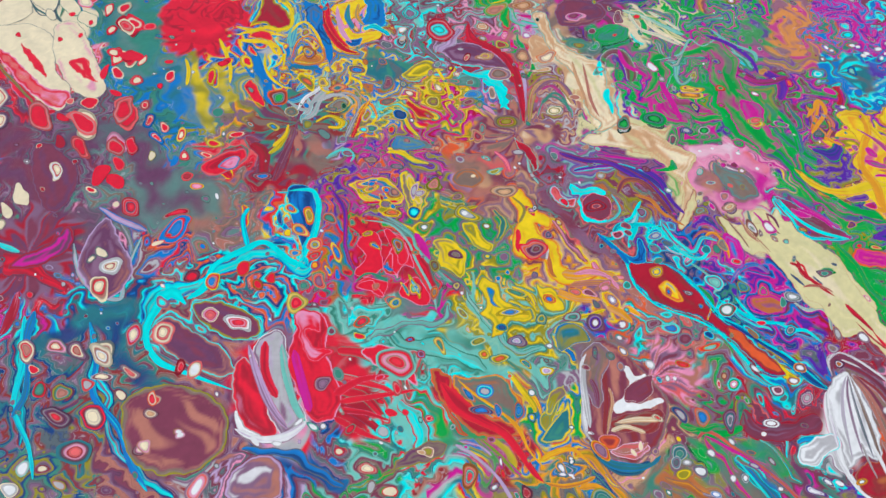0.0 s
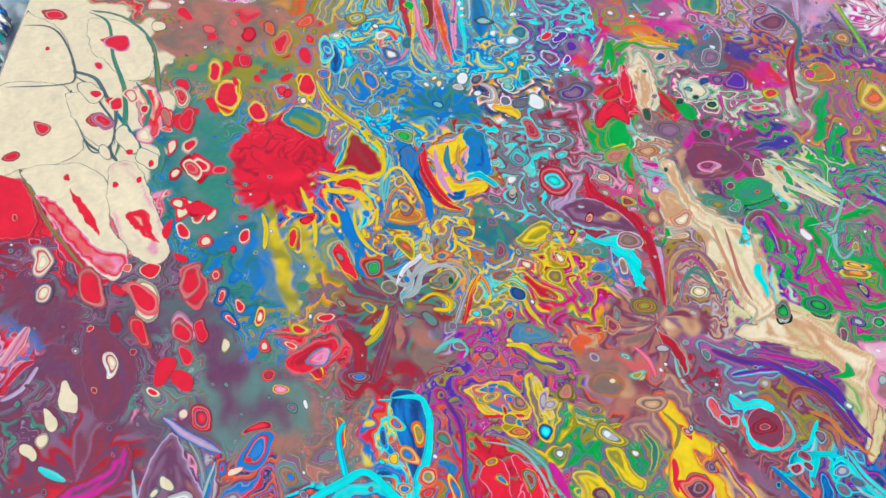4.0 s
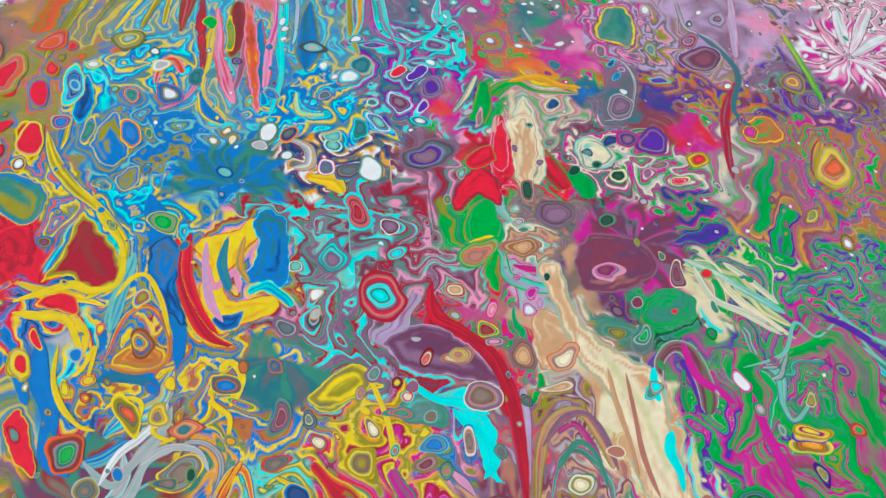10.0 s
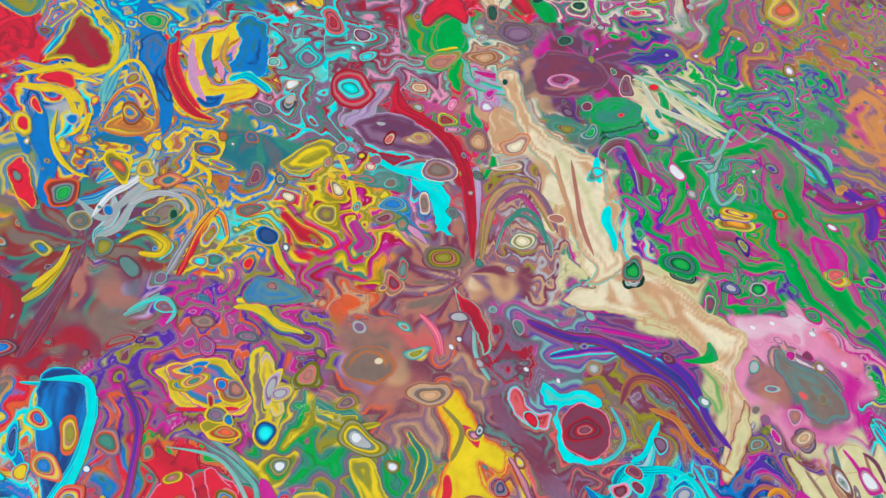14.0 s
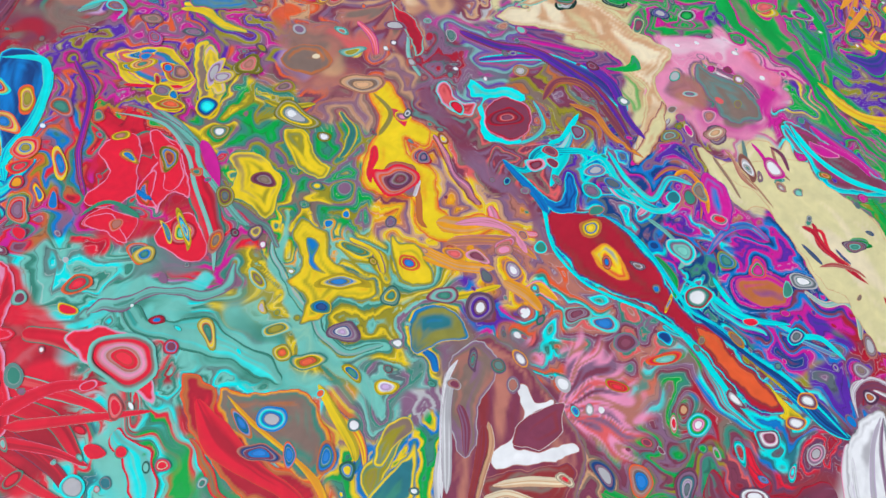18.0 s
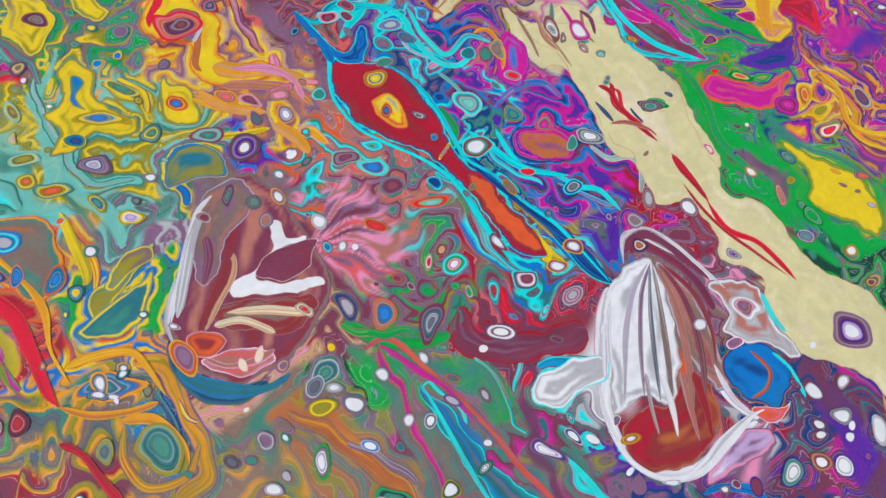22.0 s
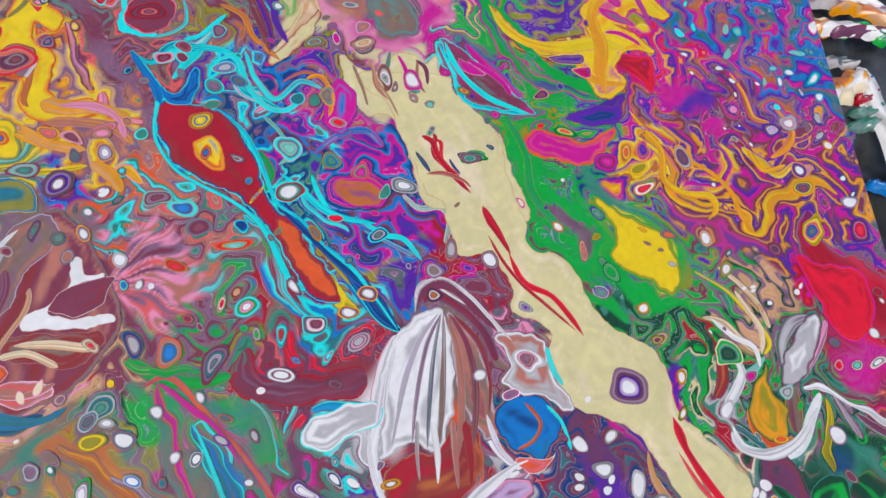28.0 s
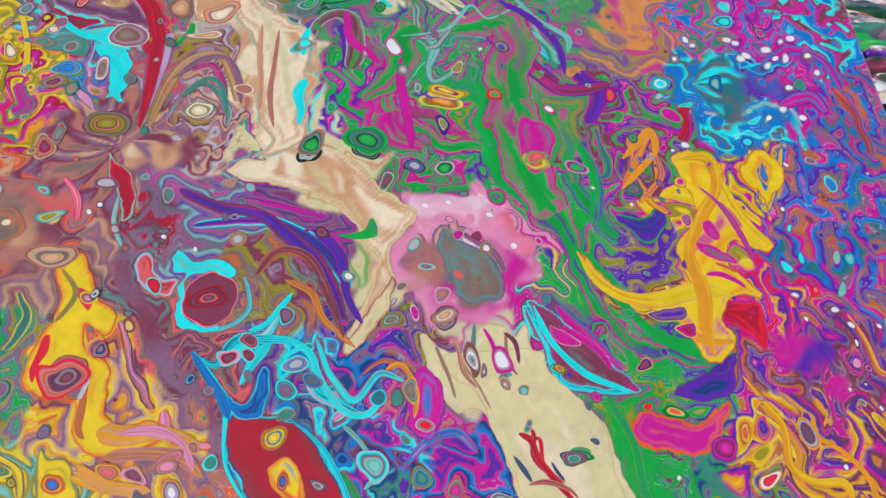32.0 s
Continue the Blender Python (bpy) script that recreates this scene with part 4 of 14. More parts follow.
stream("amber_arc", "AoX", 0.0003, (0.874, -0.502, 0.0016), (0.880, -0.516, 0.0022), (0.876, -0.528, 0.0025), (0.865, -0.535, 0.0012))
stream("yellow_line", "YAP", 0.0003, (0.794, -0.528, 0.0012), (0.804, -0.537, 0.0014), (0.808, -0.549, 0.0014))
stream("blue_run", "BQY", 0.0006, (0.321, -0.339, 0.0033), (0.332, -0.330, 0.0050), (0.344, -0.321, 0.0052), (0.348, -0.307, 0.0027))
stream("white_claw", "HWS", 0.0003, (0.350, -0.323, 0.0011), (0.350, -0.333, 0.0020), (0.343, -0.345, 0.0024), (0.339, -0.357, 0.0018))
stream("white_claw", "HWQ", 0.0003, (0.330, -0.344, 0.0011), (0.334, -0.357, 0.0024), (0.332, -0.365, 0.0021), (0.327, -0.374, 0.0010))
stream("mint_claw", "MHZ", 0.0003, (0.352, -0.357, 0.0008), (0.340, -0.362, 0.0016), (0.331, -0.368, 0.0018), (0.329, -0.378, 0.0010))
stream("white_line", "HSV", 0.0003, (0.349, -0.347, 0.0008), (0.362, -0.343, 0.0014), (0.373, -0.349, 0.0016), (0.375, -0.361, 0.0016), (0.370, -0.374, 0.0021), (0.365, -0.388, 0.0020), (0.363, -0.393, 0.0007))
stream("yellow_line", "YEV", 0.0003, (0.346, -0.343, 0.0011), (0.359, -0.337, 0.0014), (0.368, -0.330, 0.0014), (0.369, -0.314, 0.0018), (0.377, -0.306, 0.0009))
stream("yellow_arc", "YAE", 0.0005, (0.339, -0.374, 0.0013), (0.350, -0.368, 0.0015), (0.361, -0.374, 0.0021), (0.359, -0.381, 0.0020), (0.349, -0.380, 0.0018))
stream("cyan_arc", "QZV", 0.0005, (0.359, -0.369, 0.0008), (0.364, -0.377, 0.0015), (0.359, -0.384, 0.0010))
stream("mint_run", "MHV", 0.0005, (0.347, -0.412, 0.0012), (0.355, -0.406, 0.0019), (0.362, -0.404, 0.0012))
stream("maroon_streak", "OvV", 0.0005, (0.324, -0.372, 0.0008), (0.321, -0.389, 0.0017), (0.315, -0.403, 0.0025), (0.310, -0.415, 0.0022))
stream("yellow_streak", "YET", 0.0005, (0.318, -0.380, 0.0010), (0.311, -0.396, 0.0026), (0.302, -0.405, 0.0018))
stream("yellow_arc", "YRB", 0.0005, (0.372, -0.370, 0.0013), (0.379, -0.358, 0.0022), (0.386, -0.358, 0.0022), (0.390, -0.373, 0.0011))
stream("red_arc", "RYK", 0.0005, (0.368, -0.393, 0.0015), (0.373, -0.380, 0.0018), (0.377, -0.366, 0.0019), (0.384, -0.353, 0.0014))
stream("red_run", "RKY", 0.0005, (0.414, -0.358, 0.0022), (0.425, -0.368, 0.0038), (0.436, -0.377, 0.0030))
stream("yellow_arc", "YAT", 0.0005, (0.399, -0.361, 0.0014), (0.410, -0.370, 0.0019), (0.415, -0.384, 0.0021), (0.423, -0.396, 0.0010))
stream("pink_wedge", "IlV", 0.0006, (0.477, -0.363, 0.0011), (0.483, -0.369, 0.0025), (0.488, -0.376, 0.0008))
stream("magenta_mass", "XVT", 0.0006, (0.451, -0.362, 0.0025), (0.456, -0.372, 0.0036), (0.450, -0.378, 0.0024))
stream("red_stripe", "RKV", 0.0006, (0.510, -0.308, 0.0026), (0.511, -0.329, 0.0028), (0.512, -0.355, 0.0027), (0.511, -0.373, 0.0023), (0.510, -0.385, 0.0011))
stream("lilac_stripe", "lHV", 0.0003, (0.519, -0.325, 0.0022), (0.517, -0.349, 0.0024), (0.513, -0.374, 0.0011))
stream("tan_arch", "FkE", 0.0006, (0.515, -0.386, 0.0014), (0.521, -0.361, 0.0024), (0.531, -0.343, 0.0028), (0.546, -0.340, 0.0028), (0.553, -0.353, 0.0025), (0.556, -0.369, 0.0018))
stream("magenta_arch", "XkV", 0.0003, (0.532, -0.350, 0.0012), (0.542, -0.346, 0.0019), (0.549, -0.359, 0.0018), (0.549, -0.375, 0.0012))
stream("green_arch", "TMX", 0.0003, (0.523, -0.380, 0.0011), (0.531, -0.362, 0.0015), (0.543, -0.359, 0.0018), (0.552, -0.374, 0.0020), (0.552, -0.384, 0.0011))
stream("green_lobe", "GTF", 0.0003, (0.528, -0.315, 0.0013), (0.529, -0.326, 0.0022), (0.523, -0.333, 0.0013))
stream("yellow_outline", "YEB", 0.0007, (0.263, -0.151, 0.0019), (0.272, -0.175, 0.0041), (0.288, -0.197, 0.0040), (0.306, -0.214, 0.0028), (0.318, -0.234, 0.0024), (0.315, -0.254, 0.0026), (0.303, -0.266, 0.0025))
stream("yellow_outline", "YAB", 0.0006, (0.269, -0.255, 0.0019), (0.281, -0.259, 0.0029), (0.298, -0.264, 0.0032), (0.313, -0.270, 0.0013))
stream("yellow_drip", "YAR", 0.0006, (0.297, -0.269, 0.0013), (0.304, -0.284, 0.0024), (0.308, -0.295, 0.0012))
stream("red_vein", "RKY", 0.0006, (0.343, -0.229, 0.0025), (0.347, -0.250, 0.0044), (0.354, -0.272, 0.0042), (0.364, -0.289, 0.0034), (0.377, -0.295, 0.0012))
stream("blue_mass", "QBY", 0.0007, (0.381, -0.265, 0.0023), (0.391, -0.263, 0.0044), (0.404, -0.273, 0.0020))
stream("orange_line", "NYB", 0.0006, (0.317, -0.301, 0.0012), (0.324, -0.276, 0.0019), (0.337, -0.273, 0.0019), (0.352, -0.298, 0.0021), (0.342, -0.305, 0.0012))
stream("cyan_line", "QMV", 0.0003, (0.540, -0.479, 0.0017), (0.545, -0.488, 0.0014), (0.560, -0.489, 0.0014), (0.570, -0.480, 0.0014), (0.567, -0.464, 0.0009))
stream("cyan_lake", "QHB", 0.0005, (0.559, -0.506, 0.0021), (0.568, -0.496, 0.0035), (0.578, -0.492, 0.0025), (0.584, -0.479, 0.0014))
stream("orange_run", "NNE", 0.0010, (0.239, -0.063, 0.0074), (0.246, -0.037, 0.0073), (0.256, -0.009, 0.0066))
stream("olive_streak", "EYZ", 0.0005, (0.250, -0.090, 0.0018), (0.253, -0.068, 0.0028), (0.262, -0.036, 0.0034), (0.272, -0.009, 0.0026))
stream("olive_streak", "EEB", 0.0005, (0.271, -0.072, 0.0014), (0.275, -0.048, 0.0019), (0.285, -0.019, 0.0025), (0.293, -0.005, 0.0021))
stream("olive_streak", "YEB", 0.0005, (0.287, -0.062, 0.0014), (0.295, -0.039, 0.0024), (0.305, -0.010, 0.0021))
stream("olive_streak", "EYB", 0.0005, (0.303, -0.059, 0.0019), (0.310, -0.029, 0.0030), (0.320, -0.003, 0.0031))
stream("olive_streak", "YEB", 0.0005, (0.317, -0.054, 0.0019), (0.318, -0.029, 0.0025), (0.322, -0.004, 0.0021))
stream("brick_petal", "bsE", 0.0005, (0.328, -0.061, 0.0014), (0.330, -0.035, 0.0050), (0.333, -0.004, 0.0068))
stream("pink_streak", "IRs", 0.0005, (0.351, -0.035, 0.0015), (0.353, -0.058, 0.0029), (0.355, -0.086, 0.0037), (0.362, -0.112, 0.0040), (0.367, -0.128, 0.0021))
stream("brick_petal", "bKE", 0.0009, (0.364, -0.027, 0.0036), (0.366, -0.051, 0.0073), (0.365, -0.072, 0.0057), (0.362, -0.085, 0.0018))
stream("yellow_streak", "YEs", 0.0005, (0.347, -0.058, 0.0014), (0.347, -0.072, 0.0033), (0.347, -0.084, 0.0014))
stream("rose_streak", "VsI", 0.0005, (0.373, -0.031, 0.0020), (0.372, -0.064, 0.0024), (0.369, -0.097, 0.0023), (0.367, -0.117, 0.0013))
stream("blue_petal", "BZN", 0.0009, (0.380, -0.045, 0.0015), (0.380, -0.064, 0.0039), (0.381, -0.083, 0.0056), (0.381, -0.102, 0.0081), (0.380, -0.121, 0.0035))
stream("pink_streak", "IXI", 0.0005, (0.393, -0.021, 0.0047), (0.390, -0.052, 0.0025), (0.386, -0.086, 0.0028), (0.385, -0.115, 0.0018))
stream("cyan_streak", "QMV", 0.0005, (0.397, -0.015, 0.0016), (0.397, -0.046, 0.0025), (0.393, -0.080, 0.0024), (0.395, -0.107, 0.0022), (0.390, -0.133, 0.0021))
stream("pale_streak", "HQB", 0.0005, (0.403, -0.007, 0.0016), (0.405, -0.034, 0.0020), (0.402, -0.072, 0.0014))
stream("blue_petal", "BZE", 0.0009, (0.414, -0.026, 0.0021), (0.412, -0.051, 0.0064), (0.412, -0.079, 0.0085), (0.410, -0.097, 0.0023))
stream("olive_streak", "EAQ", 0.0005, (0.441, -0.001, 0.0022), (0.441, -0.033, 0.0026), (0.441, -0.057, 0.0025), (0.446, -0.081, 0.0019))
stream("amber_streak", "AEQ", 0.0010, (0.455, 0.003, 0.0022), (0.449, -0.020, 0.0032), (0.448, -0.045, 0.0025), (0.443, -0.064, 0.0020))
stream("cyan_streak", "QTX", 0.0010, (0.459, 0.001, 0.0038), (0.460, -0.026, 0.0042), (0.464, -0.057, 0.0035), (0.480, -0.068, 0.0025))
stream("cyan_arc", "QMW", 0.0005, (0.507, -0.017, 0.0016), (0.503, -0.041, 0.0041), (0.513, -0.047, 0.0046), (0.517, -0.059, 0.0040), (0.515, -0.073, 0.0049), (0.517, -0.086, 0.0015))
stream("cyan_arc", "QWV", 0.0005, (0.475, -0.058, 0.0015), (0.484, -0.065, 0.0025), (0.500, -0.059, 0.0025), (0.513, -0.065, 0.0025))
stream("cyan_arc", "QMX", 0.0005, (0.471, -0.095, 0.0023), (0.476, -0.077, 0.0024), (0.470, -0.062, 0.0020), (0.465, -0.038, 0.0031), (0.464, -0.008, 0.0022))
stream("white_arc", "HQX", 0.0005, (0.481, -0.088, 0.0014), (0.495, -0.089, 0.0019), (0.514, -0.081, 0.0019))
stream("white_arc", "HQV", 0.0005, (0.565, -0.049, 0.0016), (0.572, -0.068, 0.0020), (0.586, -0.072, 0.0015))
stream("yellow_streak", "YAG", 0.0005, (0.555, -0.093, 0.0014), (0.564, -0.106, 0.0024), (0.582, -0.109, 0.0024), (0.593, -0.115, 0.0014))
stream("green_streak", "GEI", 0.0009, (0.522, -0.133, 0.0022), (0.534, -0.117, 0.0064), (0.549, -0.106, 0.0042), (0.564, -0.114, 0.0028), (0.593, -0.117, 0.0019))
stream("slate_outline", "HVS", 0.0005, (0.620, -0.081, 0.0010), (0.632, -0.084, 0.0015), (0.636, -0.106, 0.0015), (0.623, -0.135, 0.0014), (0.605, -0.142, 0.0009))
stream("lilac_stripe", "lHI", 0.0006, (0.742, -0.005, 0.0018), (0.732, -0.040, 0.0033), (0.721, -0.078, 0.0021))
stream("lilac_line", "HlV", 0.0005, (0.694, -0.014, 0.0017), (0.692, -0.044, 0.0022), (0.709, -0.059, 0.0021), (0.718, -0.084, 0.0021))
stream("green_line", "GTI", 0.0004, (0.614, -0.161, 0.0013), (0.623, -0.151, 0.0018), (0.635, -0.150, 0.0013))
stream("red_fall", "RRI", 0.0008, (0.535, -0.137, 0.0036), (0.530, -0.166, 0.0059), (0.527, -0.189, 0.0044))
stream("crimson_fall", "KRG", 0.0008, (0.555, -0.162, 0.0039), (0.559, -0.180, 0.0083), (0.568, -0.199, 0.0064))
stream("green_wedge", "GGT", 0.0008, (0.571, -0.185, 0.0050), (0.579, -0.196, 0.0073), (0.580, -0.207, 0.0036))
stream("green_wedge", "GGE", 0.0009, (0.529, -0.106, 0.0037), (0.525, -0.127, 0.0063), (0.518, -0.143, 0.0061))
stream("pink_arc", "CIT", 0.0009, (0.504, -0.135, 0.0013), (0.516, -0.117, 0.0027), (0.524, -0.100, 0.0019))
stream("amber_arch", "RAI", 0.0009, (0.318, -0.111, 0.0013), (0.320, -0.092, 0.0032), (0.327, -0.089, 0.0036), (0.334, -0.101, 0.0022))
stream("yellow_arc", "YNB", 0.0009, (0.324, -0.105, 0.0013), (0.327, -0.102, 0.0022), (0.332, -0.113, 0.0017))
stream("pink_arc", "IRB", 0.0004, (0.323, -0.133, 0.0013), (0.333, -0.127, 0.0017), (0.343, -0.112, 0.0022), (0.345, -0.086, 0.0018))
stream("blue_wedge", "BBY", 0.0013, (0.346, -0.117, 0.0022), (0.352, -0.134, 0.0051), (0.362, -0.144, 0.0029))
stream("yellow_outline", "YEB", 0.0008, (0.274, -0.139, 0.0016), (0.274, -0.155, 0.0024), (0.273, -0.165, 0.0012))
stream("yellow_run", "YAS", 0.0008, (0.414, -0.187, 0.0035), (0.428, -0.191, 0.0054), (0.433, -0.201, 0.0027))
stream("white_arc", "HWS", 0.0004, (0.391, -0.167, 0.0016), (0.400, -0.158, 0.0020), (0.413, -0.165, 0.0032), (0.413, -0.178, 0.0036), (0.404, -0.181, 0.0020))
stream("yellow_arc", "YQB", 0.0004, (0.405, -0.117, 0.0013), (0.407, -0.135, 0.0026), (0.422, -0.137, 0.0017))
stream("green_lobe", "GEs", 0.0007, (0.517, -0.241, 0.0025), (0.512, -0.256, 0.0046), (0.515, -0.271, 0.0020))
stream("cyan_arc", "MQG", 0.0007, (0.512, -0.233, 0.0015), (0.520, -0.245, 0.0022), (0.521, -0.260, 0.0035), (0.533, -0.267, 0.0041), (0.550, -0.270, 0.0021))
stream("mint_run", "MHT", 0.0004, (0.524, -0.199, 0.0020), (0.525, -0.212, 0.0031), (0.529, -0.223, 0.0023))
stream("purple_lobe", "PDG", 0.0008, (0.627, -0.240, 0.0026), (0.639, -0.236, 0.0065), (0.652, -0.233, 0.0066), (0.661, -0.231, 0.0027))
stream("green_lobe", "GTC", 0.0007, (0.641, -0.267, 0.0032), (0.641, -0.281, 0.0045), (0.642, -0.285, 0.0024))
stream("cyan_arc", "QMC", 0.0007, (0.626, -0.284, 0.0010), (0.629, -0.295, 0.0027), (0.635, -0.300, 0.0023))
stream("maroon_arch", "OUH", 0.0006, (0.589, -0.335, 0.0015), (0.594, -0.316, 0.0029), (0.603, -0.307, 0.0033), (0.612, -0.310, 0.0049), (0.615, -0.329, 0.0056), (0.612, -0.345, 0.0045))
stream("purple_streak", "PDO", 0.0003, (0.607, -0.314, 0.0029), (0.611, -0.327, 0.0038), (0.610, -0.345, 0.0030))
stream("green_streak", "GTO", 0.0003, (0.606, -0.320, 0.0013), (0.601, -0.335, 0.0018), (0.601, -0.344, 0.0012))
stream("green_lobe", "GTM", 0.0003, (0.521, -0.281, 0.0010), (0.521, -0.291, 0.0026), (0.521, -0.299, 0.0016))
stream("red_arc", "RKV", 0.0006, (0.478, -0.276, 0.0030), (0.477, -0.293, 0.0048), (0.492, -0.298, 0.0054), (0.504, -0.313, 0.0053), (0.508, -0.328, 0.0045), (0.510, -0.340, 0.0035))
stream("magenta_streak", "XRH", 0.0004, (0.525, -0.253, 0.0011), (0.534, -0.256, 0.0028), (0.545, -0.257, 0.0011))
stream("lilac_run", "lSH", 0.0006, (0.469, -0.269, 0.0030), (0.460, -0.286, 0.0055), (0.448, -0.298, 0.0031))
stream("red_arm", "RKO", 0.0009, (0.118, -0.494, 0.0102), (0.137, -0.496, 0.0077), (0.167, -0.518, 0.0021))
stream("crimson_petal", "KIB", 0.0004, (0.135, -0.517, 0.0021), (0.134, -0.536, 0.0044), (0.131, -0.549, 0.0023))
stream("cyan_river", "QMB", 0.0009, (0.225, -0.562, 0.0023), (0.224, -0.539, 0.0045), (0.234, -0.524, 0.0063), (0.253, -0.521, 0.0046), (0.275, -0.511, 0.0047), (0.291, -0.498, 0.0049), (0.311, -0.500, 0.0035), (0.327, -0.515, 0.0035), (0.342, -0.501, 0.0018))
stream("cyan_river", "QZD", 0.0007, (0.149, -0.537, 0.0020), (0.147, -0.562, 0.0031), (0.149, -0.589, 0.0029), (0.157, -0.609, 0.0025), (0.157, -0.628, 0.0014))
stream("cyan_river", "QBD", 0.0007, (0.189, -0.553, 0.0016), (0.195, -0.578, 0.0023), (0.205, -0.598, 0.0029), (0.209, -0.617, 0.0028), (0.221, -0.635, 0.0024), (0.235, -0.654, 0.0027), (0.252, -0.665, 0.0013))
stream("grey_line", "HQZ", 0.0004, (0.165, -0.479, 0.0013), (0.178, -0.513, 0.0021), (0.204, -0.528, 0.0021), (0.205, -0.506, 0.0017), (0.213, -0.477, 0.0013))
stream("red_petal", "RsT", 0.0004, (0.353, -0.579, 0.0031), (0.373, -0.584, 0.0035), (0.388, -0.598, 0.0019))
stream("red_petal", "RKT", 0.0004, (0.350, -0.606, 0.0030), (0.368, -0.612, 0.0034), (0.382, -0.629, 0.0018))
stream("red_petal", "RsM", 0.0004, (0.354, -0.598, 0.0030), (0.376, -0.605, 0.0026), (0.391, -0.614, 0.0015))
stream("red_petal", "KRO", 0.0004, (0.353, -0.616, 0.0026), (0.371, -0.629, 0.0025), (0.384, -0.643, 0.0014))
stream("white_lip", "WWV", 0.0004, (0.288, -0.615, 0.0015), (0.293, -0.628, 0.0025), (0.306, -0.635, 0.0025), (0.321, -0.635, 0.0021), (0.333, -0.625, 0.0014))
stream("mint_river", "MQT", 0.0008, (0.389, -0.565, 0.0028), (0.400, -0.577, 0.0036), (0.422, -0.584, 0.0067), (0.440, -0.594, 0.0043), (0.451, -0.601, 0.0023))
stream("mint_river", "QMR", 0.0007, (0.390, -0.617, 0.0033), (0.400, -0.629, 0.0047), (0.406, -0.645, 0.0046), (0.401, -0.659, 0.0021))
stream("red_patch", "RKT", 0.0009, (0.371, -0.515, 0.0039), (0.389, -0.491, 0.0059), (0.409, -0.502, 0.0068), (0.419, -0.542, 0.0047))
stream("blue_run", "BDS", 0.0007, (0.291, -0.642, 0.0017), (0.318, -0.644, 0.0031), (0.339, -0.656, 0.0031), (0.353, -0.668, 0.0017))
stream("mint_river", "MeV", 0.0005, (0.372, -0.573, 0.0016), (0.384, -0.567, 0.0021), (0.400, -0.563, 0.0019), (0.422, -0.564, 0.0021), (0.432, -0.550, 0.0015))
stream("mint_river", "MHT", 0.0005, (0.444, -0.537, 0.0010), (0.450, -0.551, 0.0017), (0.452, -0.564, 0.0017), (0.463, -0.578, 0.0019), (0.476, -0.590, 0.0021), (0.490, -0.586, 0.0014))
stream("slate_river", "eMV", 0.0005, (0.379, -0.471, 0.0011), (0.403, -0.483, 0.0017), (0.418, -0.508, 0.0019), (0.431, -0.526, 0.0018), (0.449, -0.541, 0.0015))
stream("yellow_mass", "YEV", 0.0005, (0.479, -0.540, 0.0016), (0.487, -0.544, 0.0021), (0.491, -0.555, 0.0015))
stream("pink_run", "Iks", 0.0005, (0.538, -0.522, 0.0014), (0.548, -0.535, 0.0022), (0.561, -0.541, 0.0014))
stream("mauve_run", "IVO", 0.0006, (0.516, -0.487, 0.0015), (0.527, -0.510, 0.0023), (0.534, -0.523, 0.0014))
stream("amber_flame", "AYI", 0.0005, (0.546, -0.566, 0.0018), (0.556, -0.566, 0.0028), (0.563, -0.572, 0.0015))
stream("blue_mass", "BDY", 0.0005, (0.505, -0.590, 0.0019), (0.510, -0.596, 0.0021), (0.512, -0.598, 0.0009))
stream("yellow_line", "YNV", 0.0004, (0.466, -0.604, 0.0009), (0.471, -0.614, 0.0018), (0.480, -0.623, 0.0019), (0.483, -0.636, 0.0010))
stream("mauve_river", "VHX", 0.0004, (0.424, -0.654, 0.0010), (0.435, -0.660, 0.0015), (0.445, -0.668, 0.0011))
stream("magenta_streak", "XVG", 0.0004, (0.449, -0.655, 0.0010), (0.458, -0.665, 0.0015), (0.464, -0.671, 0.0011))
stream("olive_streak", "EGX", 0.0004, (0.442, -0.647, 0.0010), (0.454, -0.661, 0.0017), (0.460, -0.669, 0.0011))
stream("orange_drip", "oNR", 0.0004, (0.418, -0.622, 0.0008), (0.424, -0.631, 0.0016), (0.430, -0.640, 0.0014), (0.436, -0.645, 0.0008))
stream("cyan_outline", "QBN", 0.0003, (0.309, -0.444, 0.0011), (0.324, -0.446, 0.0014), (0.337, -0.450, 0.0014), (0.341, -0.469, 0.0013), (0.337, -0.481, 0.0013), (0.330, -0.492, 0.0015), (0.330, -0.506, 0.0012), (0.323, -0.514, 0.0012))
stream("blue_mass", "BDQ", 0.0005, (0.313, -0.468, 0.0024), (0.321, -0.481, 0.0018))
stream("purple_arc", "PXO", 0.0005, (0.351, -0.444, 0.0014), (0.361, -0.466, 0.0019), (0.360, -0.495, 0.0015), (0.366, -0.518, 0.0012))
stream("white_plume", "HWH", 0.0002, (0.511, -0.630, 0.0021), (0.510, -0.643, 0.0029), (0.513, -0.654, 0.0026), (0.519, -0.665, 0.0014))
stream("teal_bowl", "DZS", 0.0004, (0.510, -0.654, 0.0010), (0.514, -0.664, 0.0026), (0.524, -0.672, 0.0037), (0.535, -0.674, 0.0033), (0.545, -0.670, 0.0016))
stream("white_plume", "WHI", 0.0004, (0.675, -0.635, 0.0014), (0.671, -0.649, 0.0034), (0.669, -0.663, 0.0038), (0.669, -0.672, 0.0022))
stream("white_bowl", "WWH", 0.0002, (0.670, -0.667, 0.0020), (0.667, -0.680, 0.0023), (0.668, -0.690, 0.0019), (0.672, -0.698, 0.0014), (0.680, -0.705, 0.0014), (0.693, -0.706, 0.0014), (0.704, -0.701, 0.0017), (0.714, -0.694, 0.0017), (0.724, -0.689, 0.0013))
